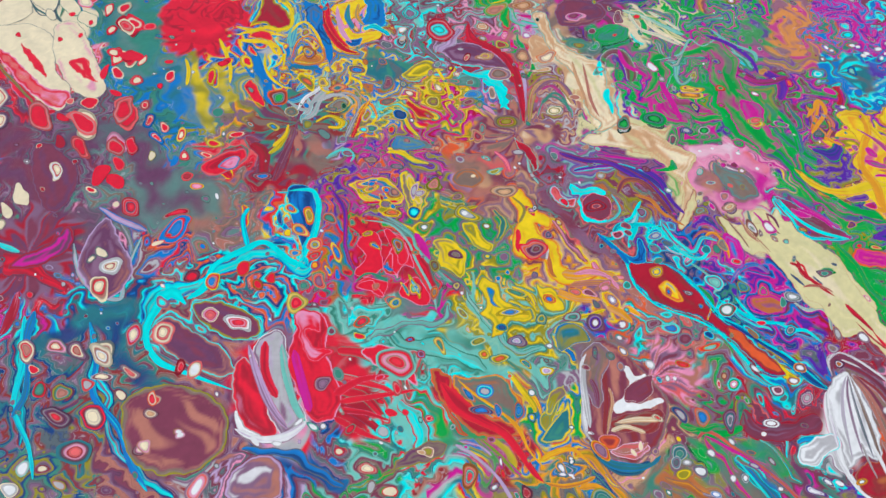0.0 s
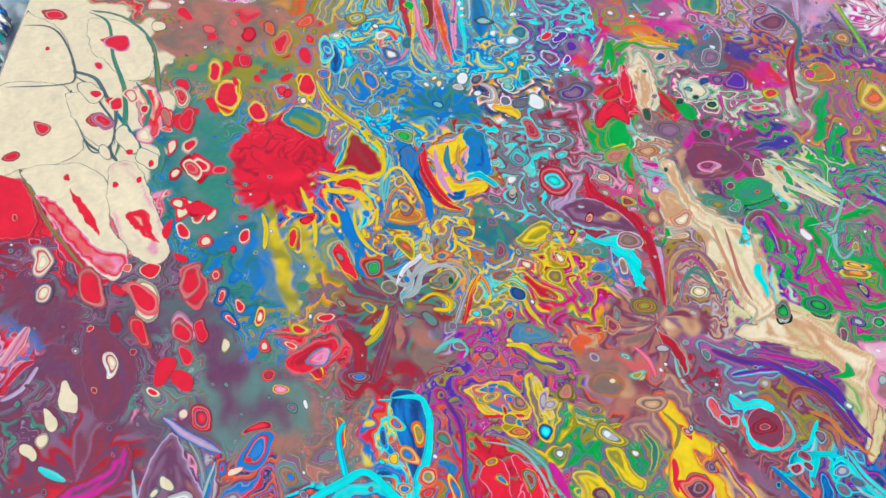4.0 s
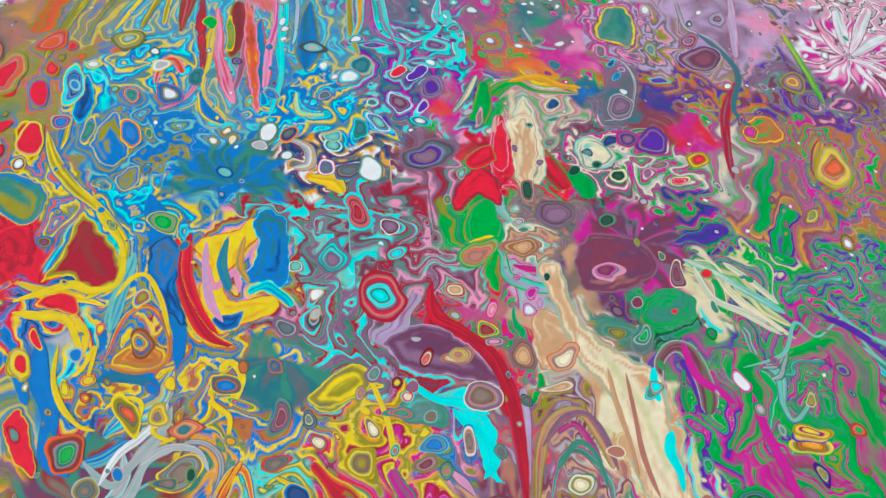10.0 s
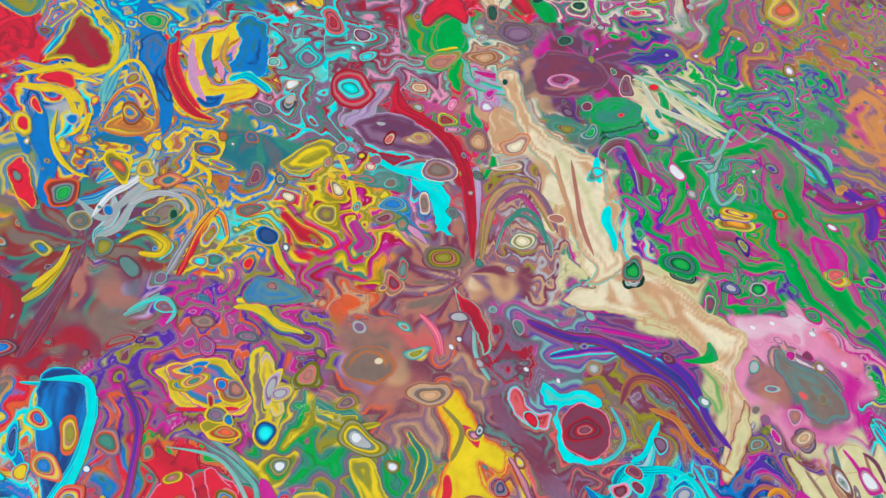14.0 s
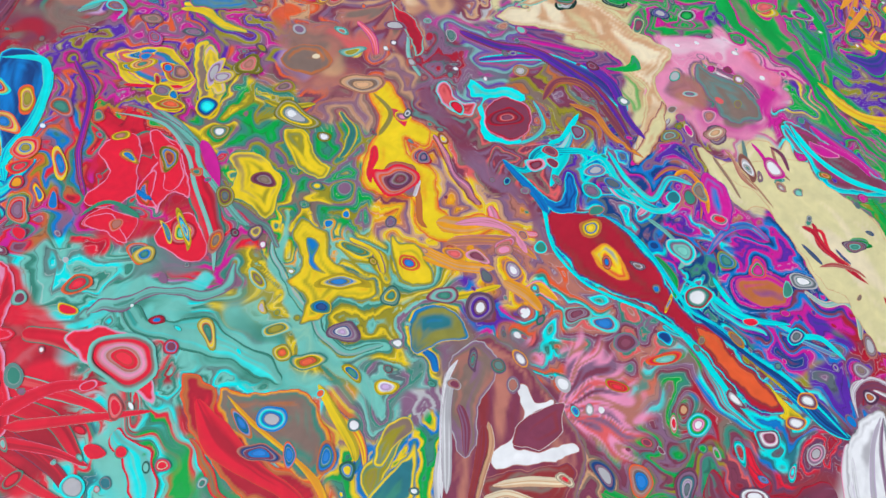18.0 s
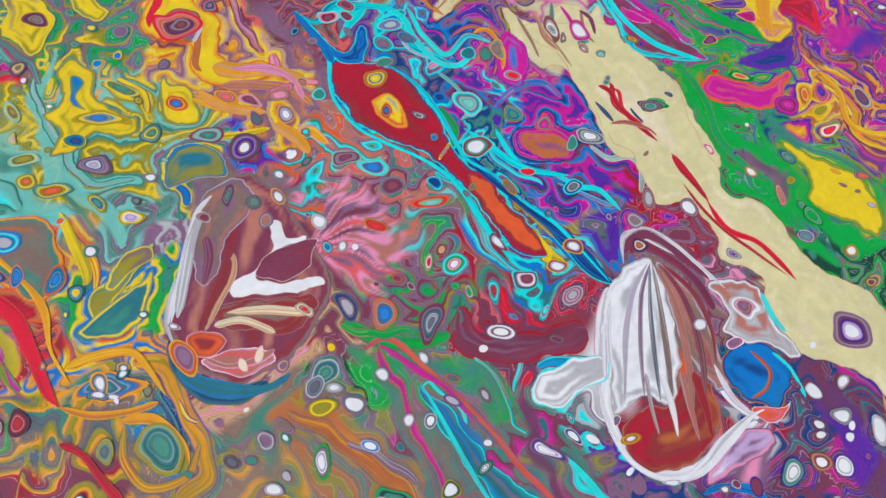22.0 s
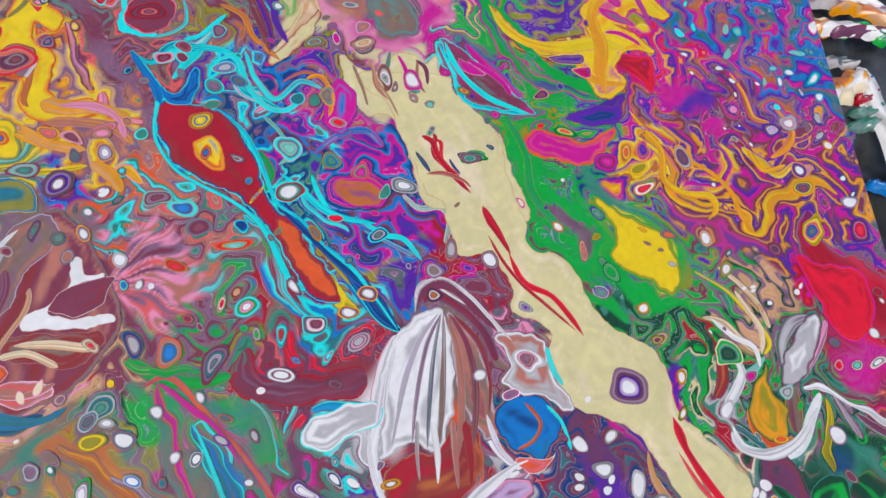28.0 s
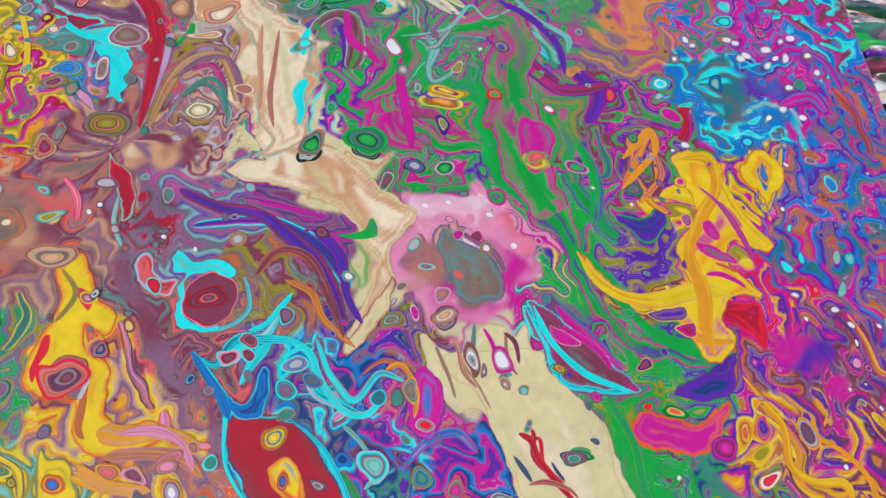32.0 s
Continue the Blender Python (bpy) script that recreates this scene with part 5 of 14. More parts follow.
stream("white_bowl", "WWV", 0.0002, (0.711, -0.668, 0.0009), (0.713, -0.677, 0.0011), (0.718, -0.684, 0.0015), (0.725, -0.688, 0.0015))
stream("plum_arch", "OKV", 0.0005, (0.687, -0.620, 0.0017), (0.691, -0.616, 0.0027), (0.702, -0.622, 0.0022), (0.712, -0.632, 0.0022), (0.717, -0.645, 0.0024))
stream("white_arch", "WHV", 0.0003, (0.683, -0.621, 0.0010), (0.685, -0.613, 0.0015), (0.691, -0.611, 0.0015), (0.700, -0.617, 0.0013), (0.711, -0.624, 0.0010), (0.719, -0.632, 0.0010), (0.723, -0.640, 0.0010))
stream("crimson_curl", "KQV", 0.0005, (0.734, -0.632, 0.0017), (0.739, -0.637, 0.0027), (0.740, -0.645, 0.0017))
stream("mint_streak", "MTU", 0.0003, (0.661, -0.439, 0.0009), (0.672, -0.453, 0.0017), (0.684, -0.466, 0.0017))
stream("plum_streak", "VOI", 0.0003, (0.667, -0.441, 0.0015), (0.681, -0.451, 0.0020), (0.686, -0.461, 0.0014))
stream("mint_vein", "MHV", 0.0003, (0.507, -0.422, 0.0009), (0.507, -0.437, 0.0014), (0.512, -0.450, 0.0011))
stream("pink_vein", "sIX", 0.0003, (0.482, -0.415, 0.0012), (0.489, -0.425, 0.0020), (0.491, -0.437, 0.0014))
stream("brown_stripe", "boO", 0.0005, (0.817, -0.634, 0.0019), (0.817, -0.650, 0.0029), (0.812, -0.659, 0.0016))
stream("cream_petal", "CFE", 0.0003, (0.812, -0.623, 0.0008), (0.822, -0.625, 0.0020), (0.832, -0.636, 0.0017), (0.837, -0.637, 0.0008))
stream("olive_line", "YCE", 0.0003, (0.812, -0.600, 0.0009), (0.825, -0.608, 0.0012), (0.837, -0.622, 0.0017), (0.842, -0.633, 0.0014), (0.838, -0.639, 0.0008))
stream("mint_petal", "MHT", 0.0003, (0.821, -0.653, 0.0013), (0.830, -0.647, 0.0022), (0.838, -0.640, 0.0008))
stream("grey_petal", "HVS", 0.0006, (0.846, -0.649, 0.0011), (0.848, -0.635, 0.0025), (0.855, -0.624, 0.0032), (0.864, -0.620, 0.0018))
stream("pink_petal", "IVH", 0.0003, (0.855, -0.649, 0.0011), (0.861, -0.640, 0.0025), (0.868, -0.629, 0.0023), (0.872, -0.622, 0.0012))
stream("amber_bowl", "NoA", 0.0005, (0.826, -0.663, 0.0013), (0.828, -0.673, 0.0028), (0.837, -0.678, 0.0033), (0.844, -0.675, 0.0013))
stream("brown_plume", "UOE", 0.0005, (0.848, -0.652, 0.0016), (0.847, -0.662, 0.0040), (0.846, -0.673, 0.0026))
stream("slate_fill", "ZeH", 0.0003, (0.818, -0.674, 0.0015), (0.824, -0.678, 0.0020), (0.830, -0.679, 0.0015))
stream("white_bowl", "WWM", 0.0003, (0.817, -0.671, 0.0010), (0.821, -0.680, 0.0018), (0.834, -0.682, 0.0028), (0.846, -0.678, 0.0028), (0.855, -0.665, 0.0024), (0.861, -0.656, 0.0016))
stream("white_wing", "WHV", 0.0003, (0.854, -0.654, 0.0011), (0.864, -0.655, 0.0016), (0.877, -0.659, 0.0014), (0.885, -0.664, 0.0025), (0.893, -0.671, 0.0019), (0.895, -0.676, 0.0008))
stream("lilac_wing", "VHO", 0.0003, (0.869, -0.657, 0.0011), (0.872, -0.667, 0.0024), (0.874, -0.675, 0.0011))
stream("plum_wing", "vOH", 0.0003, (0.876, -0.662, 0.0011), (0.883, -0.669, 0.0024), (0.893, -0.675, 0.0013))
stream("olive_drop", "EYJ", 0.0003, (0.864, -0.659, 0.0011), (0.863, -0.670, 0.0019), (0.859, -0.680, 0.0021), (0.860, -0.690, 0.0013))

# soft hazes of paint sunk into the film: two pigments, width of the soft edge, points with the half width
smear("Sv", 0.0095, (0.154, -0.377, 0.0143), (0.191, -0.378, 0.0144), (0.213, -0.412, 0.0136))
smear("vO", 0.0089, (0.106, -0.407, 0.0133), (0.139, -0.432, 0.0107))
smear("eS", 0.0087, (0.215, -0.436, 0.0108), (0.242, -0.430, 0.0111))
smear("Uk", 0.0079, (0.264, -0.446, 0.0129), (0.251, -0.467, 0.0124))
smear("kU", 0.0111, (0.146, -0.089, 0.0185), (0.181, -0.089, 0.0161))
smear("EU", 0.0094, (0.151, -0.126, 0.0106), (0.197, -0.155, 0.0091))
smear("ZB", 0.0072, (0.172, -0.225, 0.0072), (0.190, -0.272, 0.0076), (0.186, -0.303, 0.0064))
smear("TZ", 0.0092, (0.155, -0.225, 0.0071), (0.170, -0.276, 0.0104), (0.198, -0.261, 0.0107))
smear("BZ", 0.0063, (0.199, -0.314, 0.0107), (0.220, -0.324, 0.0088))
smear("KR", 0.0057, (0.124, -0.486, 0.0108), (0.103, -0.488, 0.0082))
smear("vK", 0.0052, (0.138, -0.477, 0.0085), (0.139, -0.478, 0.0085))
smear("RI", 0.0037, (0.076, -0.398, 0.0060), (0.077, -0.398, 0.0060))
smear("VB", 0.0046, (0.088, -0.390, 0.0046), (0.067, -0.377, 0.0047))
smear("UT", 0.0034, (0.547, -0.683, 0.0049), (0.547, -0.700, 0.0040))
smear("TG", 0.0034, (0.615, -0.664, 0.0063), (0.626, -0.681, 0.0037))
smear("vP", 0.0040, (0.758, -0.681, 0.0067), (0.759, -0.698, 0.0065), (0.770, -0.715, 0.0063))
smear("VO", 0.0073, (0.795, -0.105, 0.0125), (0.813, -0.116, 0.0103))
smear("lV", 0.0081, (0.798, -0.035, 0.0151), (0.769, -0.081, 0.0107))
smear("GG", 0.0033, (0.726, -0.539, 0.0030), (0.733, -0.562, 0.0045), (0.747, -0.578, 0.0036), (0.761, -0.593, 0.0051), (0.778, -0.610, 0.0040), (0.796, -0.613, 0.0027))
smear("GG", 0.0036, (0.744, -0.504, 0.0059), (0.760, -0.512, 0.0041))
smear("GG", 0.0037, (0.719, -0.470, 0.0037), (0.735, -0.485, 0.0040))
smear("GT", 0.0033, (0.762, -0.545, 0.0033), (0.773, -0.561, 0.0033), (0.789, -0.577, 0.0021))
smear("RK", 0.0032, (0.793, -0.483, 0.0048), (0.801, -0.489, 0.0054))
smear("PX", 0.0044, (0.820, -0.499, 0.0094), (0.831, -0.505, 0.0093))
smear("Xo", 0.0037, (0.839, -0.521, 0.0055), (0.840, -0.521, 0.0055))
smear("QH", 0.0031, (0.308, -0.356, 0.0036), (0.316, -0.363, 0.0031), (0.302, -0.339, 0.0021))
smear("kU", 0.0038, (0.334, -0.399, 0.0085), (0.341, -0.389, 0.0054))
smear("lV", 0.0034, (0.350, -0.392, 0.0049), (0.350, -0.393, 0.0049))
smear("UT", 0.0036, (0.326, -0.415, 0.0058), (0.326, -0.416, 0.0058))
smear("kF", 0.0038, (0.513, -0.393, 0.0060), (0.518, -0.399, 0.0043))
smear("VO", 0.0039, (0.532, -0.394, 0.0088), (0.533, -0.402, 0.0059))
smear("BH", 0.0041, (0.288, -0.294, 0.0059), (0.299, -0.285, 0.0036))
smear("EG", 0.0032, (0.786, -0.580, 0.0069), (0.796, -0.592, 0.0104), (0.801, -0.607, 0.0055))
smear("YY", 0.0024, (0.781, -0.570, 0.0019), (0.786, -0.580, 0.0040), (0.795, -0.590, 0.0081), (0.798, -0.600, 0.0074), (0.802, -0.610, 0.0028))
smear("YY", 0.0021, (0.772, -0.567, 0.0011), (0.776, -0.578, 0.0016))
smear("kU", 0.0124, (0.103, -0.022, 0.0143), (0.150, -0.044, 0.0278), (0.195, -0.082, 0.0264), (0.220, -0.049, 0.0235))
smear("kU", 0.0083, (0.131, -0.101, 0.0108), (0.159, -0.115, 0.0139))
smear("TE", 0.0094, (0.153, -0.136, 0.0157), (0.176, -0.132, 0.0199), (0.205, -0.141, 0.0198), (0.224, -0.132, 0.0162))
smear("XI", 0.0108, (0.169, -0.014, 0.0118), (0.186, -0.008, 0.0180), (0.214, -0.007, 0.0141))
smear("Rs", 0.0073, (0.199, -0.061, 0.0119), (0.199, -0.061, 0.0119))
smear("UA", 0.0078, (0.219, -0.025, 0.0117), (0.228, -0.049, 0.0075))
smear("Is", 0.0063, (0.364, -0.009, 0.0136), (0.385, -0.022, 0.0114))
smear("kX", 0.0083, (0.503, -0.112, 0.0083), (0.495, -0.132, 0.0115), (0.501, -0.142, 0.0096))
smear("NR", 0.0053, (0.494, -0.132, 0.0062), (0.495, -0.133, 0.0062))
smear("XR", 0.0059, (0.530, -0.079, 0.0049), (0.520, -0.106, 0.0047))
smear("VZ", 0.0115, (0.474, -0.032, 0.0156), (0.492, -0.032, 0.0136), (0.519, -0.050, 0.0082))
smear("XV", 0.0086, (0.512, -0.019, 0.0054), (0.546, -0.005, 0.0122), (0.529, -0.043, 0.0104))
smear("eZ", 0.0108, (0.582, -0.027, 0.0195), (0.569, -0.043, 0.0158))
smear("GT", 0.0053, (0.580, -0.043, 0.0063), (0.581, -0.043, 0.0063))
smear("XV", 0.0105, (0.599, -0.048, 0.0116), (0.578, -0.084, 0.0128), (0.597, -0.078, 0.0140))
smear("NA", 0.0058, (0.555, -0.090, 0.0078), (0.569, -0.093, 0.0097), (0.573, -0.103, 0.0057))
smear("SV", 0.0060, (0.626, -0.089, 0.0079), (0.625, -0.111, 0.0124), (0.616, -0.132, 0.0110))
smear("DB", 0.0037, (0.594, -0.122, 0.0065), (0.601, -0.109, 0.0067))
smear("lV", 0.0102, (0.701, -0.021, 0.0203), (0.737, -0.027, 0.0238), (0.707, -0.053, 0.0140), (0.732, -0.065, 0.0170))
smear("Ob", 0.0073, (0.656, -0.148, 0.0163), (0.637, -0.142, 0.0164))
smear("XR", 0.0072, (0.662, -0.153, 0.0153), (0.671, -0.162, 0.0115))
smear("DP", 0.0057, (0.649, -0.122, 0.0114), (0.650, -0.122, 0.0114))
smear("CF", 0.0028, (0.544, -0.109, 0.0014), (0.545, -0.132, 0.0027), (0.541, -0.161, 0.0030), (0.539, -0.184, 0.0025))
smear("CF", 0.0027, (0.551, -0.132, 0.0041), (0.551, -0.157, 0.0056), (0.548, -0.180, 0.0070), (0.543, -0.199, 0.0052))
smear("RK", 0.0042, (0.510, -0.170, 0.0083), (0.527, -0.166, 0.0076))
smear("VO", 0.0058, (0.481, -0.168, 0.0165), (0.481, -0.168, 0.0165))
smear("UF", 0.0055, (0.565, -0.242, 0.0059), (0.561, -0.265, 0.0063), (0.566, -0.282, 0.0041))
smear("vO", 0.0080, (0.587, -0.251, 0.0201), (0.612, -0.240, 0.0135), (0.578, -0.265, 0.0092))
smear("XP", 0.0030, (0.639, -0.238, 0.0038), (0.639, -0.239, 0.0038))
smear("CL", 0.0022, (0.623, -0.251, 0.0022), (0.623, -0.266, 0.0061), (0.626, -0.284, 0.0066), (0.633, -0.302, 0.0047))
smear("CF", 0.0022, (0.639, -0.247, 0.0026), (0.646, -0.256, 0.0044), (0.646, -0.275, 0.0035))
smear("TS", 0.0049, (0.574, -0.296, 0.0092), (0.588, -0.303, 0.0085))
smear("CF", 0.0020, (0.513, -0.281, 0.0027), (0.535, -0.295, 0.0046), (0.551, -0.314, 0.0069), (0.567, -0.333, 0.0139), (0.577, -0.343, 0.0160))
smear("Xk", 0.0033, (0.496, -0.280, 0.0046), (0.513, -0.281, 0.0053))
smear("lS", 0.0032, (0.455, -0.295, 0.0076), (0.469, -0.289, 0.0058))
smear("vk", 0.0092, (0.248, -0.626, 0.0254), (0.260, -0.625, 0.0234))
smear("sk", 0.0055, (0.239, -0.634, 0.0069), (0.266, -0.632, 0.0077), (0.250, -0.613, 0.0058))
smear("bU", 0.0043, (0.222, -0.616, 0.0050), (0.229, -0.636, 0.0041))
smear("KR", 0.0077, (0.129, -0.493, 0.0145), (0.142, -0.482, 0.0114))
smear("OV", 0.0062, (0.149, -0.478, 0.0114), (0.150, -0.478, 0.0114))
smear("DZ", 0.0073, (0.202, -0.541, 0.0145), (0.202, -0.542, 0.0145))
smear("BD", 0.0042, (0.315, -0.645, 0.0069), (0.335, -0.652, 0.0062))
smear("RK", 0.0040, (0.339, -0.561, 0.0105), (0.354, -0.583, 0.0133), (0.369, -0.592, 0.0077))
smear("RK", 0.0036, (0.372, -0.502, 0.0071), (0.405, -0.497, 0.0091))
smear("TM", 0.0040, (0.416, -0.589, 0.0058), (0.436, -0.594, 0.0049), (0.464, -0.604, 0.0049))
smear("eM", 0.0038, (0.431, -0.569, 0.0033), (0.443, -0.585, 0.0041))
smear("MQ", 0.0038, (0.390, -0.604, 0.0047), (0.393, -0.632, 0.0055), (0.402, -0.641, 0.0035))
smear("TG", 0.0037, (0.408, -0.620, 0.0029), (0.418, -0.637, 0.0036), (0.428, -0.648, 0.0031))
smear("Ve", 0.0043, (0.394, -0.551, 0.0063), (0.411, -0.551, 0.0049))
smear("RK", 0.0037, (0.378, -0.506, 0.0095), (0.393, -0.499, 0.0097), (0.407, -0.534, 0.0065), (0.378, -0.534, 0.0054))
smear("kR", 0.0026, (0.427, -0.610, 0.0043), (0.432, -0.621, 0.0034))
smear("VU", 0.0047, (0.522, -0.593, 0.0109), (0.531, -0.611, 0.0105), (0.544, -0.593, 0.0086))
smear("VO", 0.0043, (0.527, -0.639, 0.0128), (0.548, -0.648, 0.0106))
smear("bO", 0.0031, (0.654, -0.656, 0.0089), (0.665, -0.654, 0.0068))
smear("II", 0.0024, (0.534, -0.661, 0.0065), (0.528, -0.665, 0.0048))
smear("bO", 0.0025, (0.689, -0.689, 0.0116), (0.695, -0.693, 0.0094))
smear("bU", 0.0030, (0.694, -0.685, 0.0077), (0.694, -0.685, 0.0077))
smear("IH", 0.0024, (0.728, -0.645, 0.0062), (0.728, -0.645, 0.0062))
smear("XI", 0.0036, (0.646, -0.428, 0.0054), (0.659, -0.428, 0.0073), (0.673, -0.429, 0.0067), (0.684, -0.435, 0.0084), (0.689, -0.445, 0.0089), (0.694, -0.460, 0.0081))
smear("WI", 0.0030, (0.657, -0.428, 0.0045), (0.672, -0.431, 0.0048))
smear("Xs", 0.0036, (0.689, -0.435, 0.0048), (0.689, -0.436, 0.0048))
smear("kX", 0.0035, (0.637, -0.440, 0.0053), (0.635, -0.452, 0.0051))
smear("XI", 0.0033, (0.653, -0.476, 0.0088), (0.671, -0.481, 0.0072))
smear("kV", 0.0040, (0.648, -0.458, 0.0102), (0.649, -0.459, 0.0102))
smear("eU", 0.0023, (0.659, -0.446, 0.0035), (0.667, -0.455, 0.0087), (0.672, -0.467, 0.0108), (0.669, -0.476, 0.0072))
smear("kO", 0.0060, (0.464, -0.442, 0.0180), (0.470, -0.430, 0.0157))
smear("FU", 0.0049, (0.461, -0.439, 0.0126), (0.462, -0.439, 0.0126))
smear("Vl", 0.0044, (0.448, -0.439, 0.0071), (0.451, -0.447, 0.0059))
smear("sk", 0.0040, (0.475, -0.425, 0.0069), (0.491, -0.431, 0.0063))
smear("oN", 0.0034, (0.444, -0.421, 0.0034), (0.449, -0.412, 0.0052))
smear("VO", 0.0046, (0.517, -0.400, 0.0136), (0.528, -0.400, 0.0062))
smear("kF", 0.0043, (0.514, -0.400, 0.0074), (0.514, -0.400, 0.0074))
smear("FC", 0.0031, (0.514, -0.397, 0.0047), (0.515, -0.397, 0.0047))
smear("VU", 0.0042, (0.501, -0.413, 0.0077), (0.502, -0.413, 0.0077))
smear("OU", 0.0052, (0.325, -0.421, 0.0142), (0.342, -0.401, 0.0122))
smear("bO", 0.0041, (0.328, -0.427, 0.0078), (0.329, -0.428, 0.0078))
smear("eU", 0.0045, (0.341, -0.398, 0.0101), (0.342, -0.398, 0.0101))
smear("vO", 0.0038, (0.315, -0.407, 0.0043), (0.324, -0.385, 0.0029))
smear("RI", 0.0042, (0.099, -0.310, 0.0084), (0.120, -0.333, 0.0105))
smear("ev", 0.0097, (0.215, -0.429, 0.0181), (0.253, -0.446, 0.0177), (0.200, -0.453, 0.0146))
smear("Sv", 0.0084, (0.169, -0.461, 0.0142), (0.169, -0.461, 0.0142))
smear("vO", 0.0108, (0.068, -0.352, 0.0124), (0.102, -0.378, 0.0149))
smear("Te", 0.0102, (0.168, -0.196, 0.0205), (0.181, -0.248, 0.0190), (0.186, -0.299, 0.0175))
smear("eB", 0.0080, (0.214, -0.296, 0.0115), (0.227, -0.334, 0.0125), (0.244, -0.361, 0.0096))
smear("EY", 0.0045, (0.233, -0.292, 0.0036), (0.243, -0.335, 0.0042), (0.251, -0.370, 0.0039))
smear("EY", 0.0045, (0.258, -0.298, 0.0045), (0.262, -0.326, 0.0051), (0.270, -0.345, 0.0033))
smear("KX", 0.0052, (0.878, -0.631, 0.0133), (0.890, -0.642, 0.0131))
smear("RK", 0.0048, (0.893, -0.616, 0.0138), (0.894, -0.616, 0.0138))
smear("JT", 0.0050, (0.844, -0.695, 0.0134), (0.871, -0.694, 0.0152), (0.880, -0.708, 0.0134))
smear("JD", 0.0036, (0.865, -0.686, 0.0067), (0.865, -0.686, 0.0067))

# blown blooms: centre, reach, from and to which way
bloom("teal", 0.3696, -0.1915, 0.0382, -34, 206, 12, "ZBZTBZ")
bloom("taupe", 0.3223, -0.3735, 0.0438, -46, 294, 12, "kOvTbU")
bloom("brown", 0.5042, -0.3965, 0.0402, 59, 299, 16, "kFVOkU")
bloom("brownside", 0.5089, -0.3932, 0.0281, -52, 28, 6, "kVFO")
bloom("crimson", 0.3335, -0.6010, 0.0565, -264, -84, 10, "KVRHI")
bloom("crimsonright", 0.3426, -0.6095, 0.0409, -65, 55, 8, "RRKR")
bloom("tealblob", 0.4017, -0.3044, 0.0301, -192, -12, 8, "ZSZT")
bloom("bluecurl", 0.8017, -0.3461, 0.0363, -68, 62, 9, "BQSZQ")
bloom("whitetop", 0.8157, -0.0726, 0.0485, -359, 1, 14, "WWIOWXIW")
bloom("leftrose", 0.1351, -0.4861, 0.0476, -318, 72, 12, "KOvKVO")
bloom("plum", 0.5993, -0.2408, 0.0397, -2, 358, 12, "OvVXOv")
bloom("rosemoon", 0.2515, -0.6240, 0.0336, -5, 355, 9, "OVOUO")
bloom("whitepuff", 0.6588, -0.6712, 0.0172, 119, 239, 7, "WHQW")
bloom("red", 0.2352, -0.2570, 0.0391, -0, 360, 12, "RRRKRRR")
bloom("redcore", 0.2470, -0.2442, 0.0201, -52, 128, 10, "RKR")
bloom("whitefan", 0.6878, -0.6228, 0.0663, -128, -60, 12, "WWWHWSHUNUO")
bloom("violetfan", 0.7296, -0.6888, 0.0325, -169, -104, 10, "IVWVIV")
bloom("pinkburst", 0.5571, -0.6165, 0.0401, -46, 70, 22, "OVsIkIVO")
bloom("pinkflower", 0.1956, -0.0465, 0.0431, 24, 174, 13, "IWXIWIl")

# ringed drops: place, half length, half width, turn, pigments from the rim inward
cell(0.7525, -0.1849, 0.0217, 0.0118, 51, "YNEN")
cell(0.2710, -0.1125, 0.0189, 0.0066, 92, "Y|QBDB")
cell(0.1171, -0.2178, 0.0184, 0.0068, 118, "T|CC")
cell(0.6938, -0.0801, 0.0169, 0.0137, 46, "H|P|OVO")
cell(0.3612, -0.0638, 0.0158, 0.0036, 94, "Y|E|GE")
cell(0.0782, -0.1630, 0.0147, 0.0085, 137, "S|CC")
cell(0.2367, -0.4728, 0.0146, 0.0083, 41, "N|BBRB")
cell(0.6344, -0.1611, 0.0138, 0.0097, 32, "O|POP")
cell(0.1360, -0.2361, 0.0135, 0.0071, 127, "T|CC")
cell(0.6190, -0.1297, 0.0130, 0.0092, 79, "H|VSV")
cell(0.2858, -0.1506, 0.0127, 0.0032, 91, "Y|BT")
cell(0.5568, -0.2185, 0.0126, 0.0112, 51, "U|S|VUV")
cell(0.2509, -0.0736, 0.0126, 0.0079, 90, "NsN")
cell(0.2522, -0.1200, 0.0118, 0.0057, 103, "B|RR")
cell(0.3089, -0.1530, 0.0118, 0.0060, 99, "Y|N|BB")
cell(0.1401, -0.0612, 0.0115, 0.0051, 123, "s|R")
cell(0.1292, -0.2121, 0.0113, 0.0059, 111, "s|IC")
cell(0.3586, -0.3573, 0.0111, 0.0068, 8, "Y|UeU")
cell(0.5210, -0.1397, 0.0107, 0.0024, 84, "T|IU")
cell(0.4466, -0.0918, 0.0103, 0.0077, 84, "A|MZZ")
cell(0.3278, -0.1198, 0.0099, 0.0082, 93, "R|BSHW")
cell(0.4977, -0.3290, 0.0098, 0.0081, 152, "C|VkU")
cell(0.8771, -0.5764, 0.0097, 0.0057, 82, "YNPBS")
cell(0.5434, -0.3111, 0.0096, 0.0066, 15, "N|FkC")
cell(0.5113, -0.6907, 0.0095, 0.0078, 151, "ETZT")
cell(0.6192, -0.2633, 0.0094, 0.0049, 63, "C|OvO")
cell(0.1156, -0.0487, 0.0093, 0.0073, 164, "C|IC")
cell(0.6539, -0.1030, 0.0093, 0.0041, 13, "E|MPP")
cell(0.4705, -0.1262, 0.0093, 0.0065, 113, "W|P|VOV")
cell(0.1999, -0.6112, 0.0093, 0.0073, 139, "D|ROC")
cell(0.2345, -0.1628, 0.0089, 0.0060, 105, "Y|BRR")
cell(0.6117, -0.0043, 0.0087, 0.0046, 9, "HW")
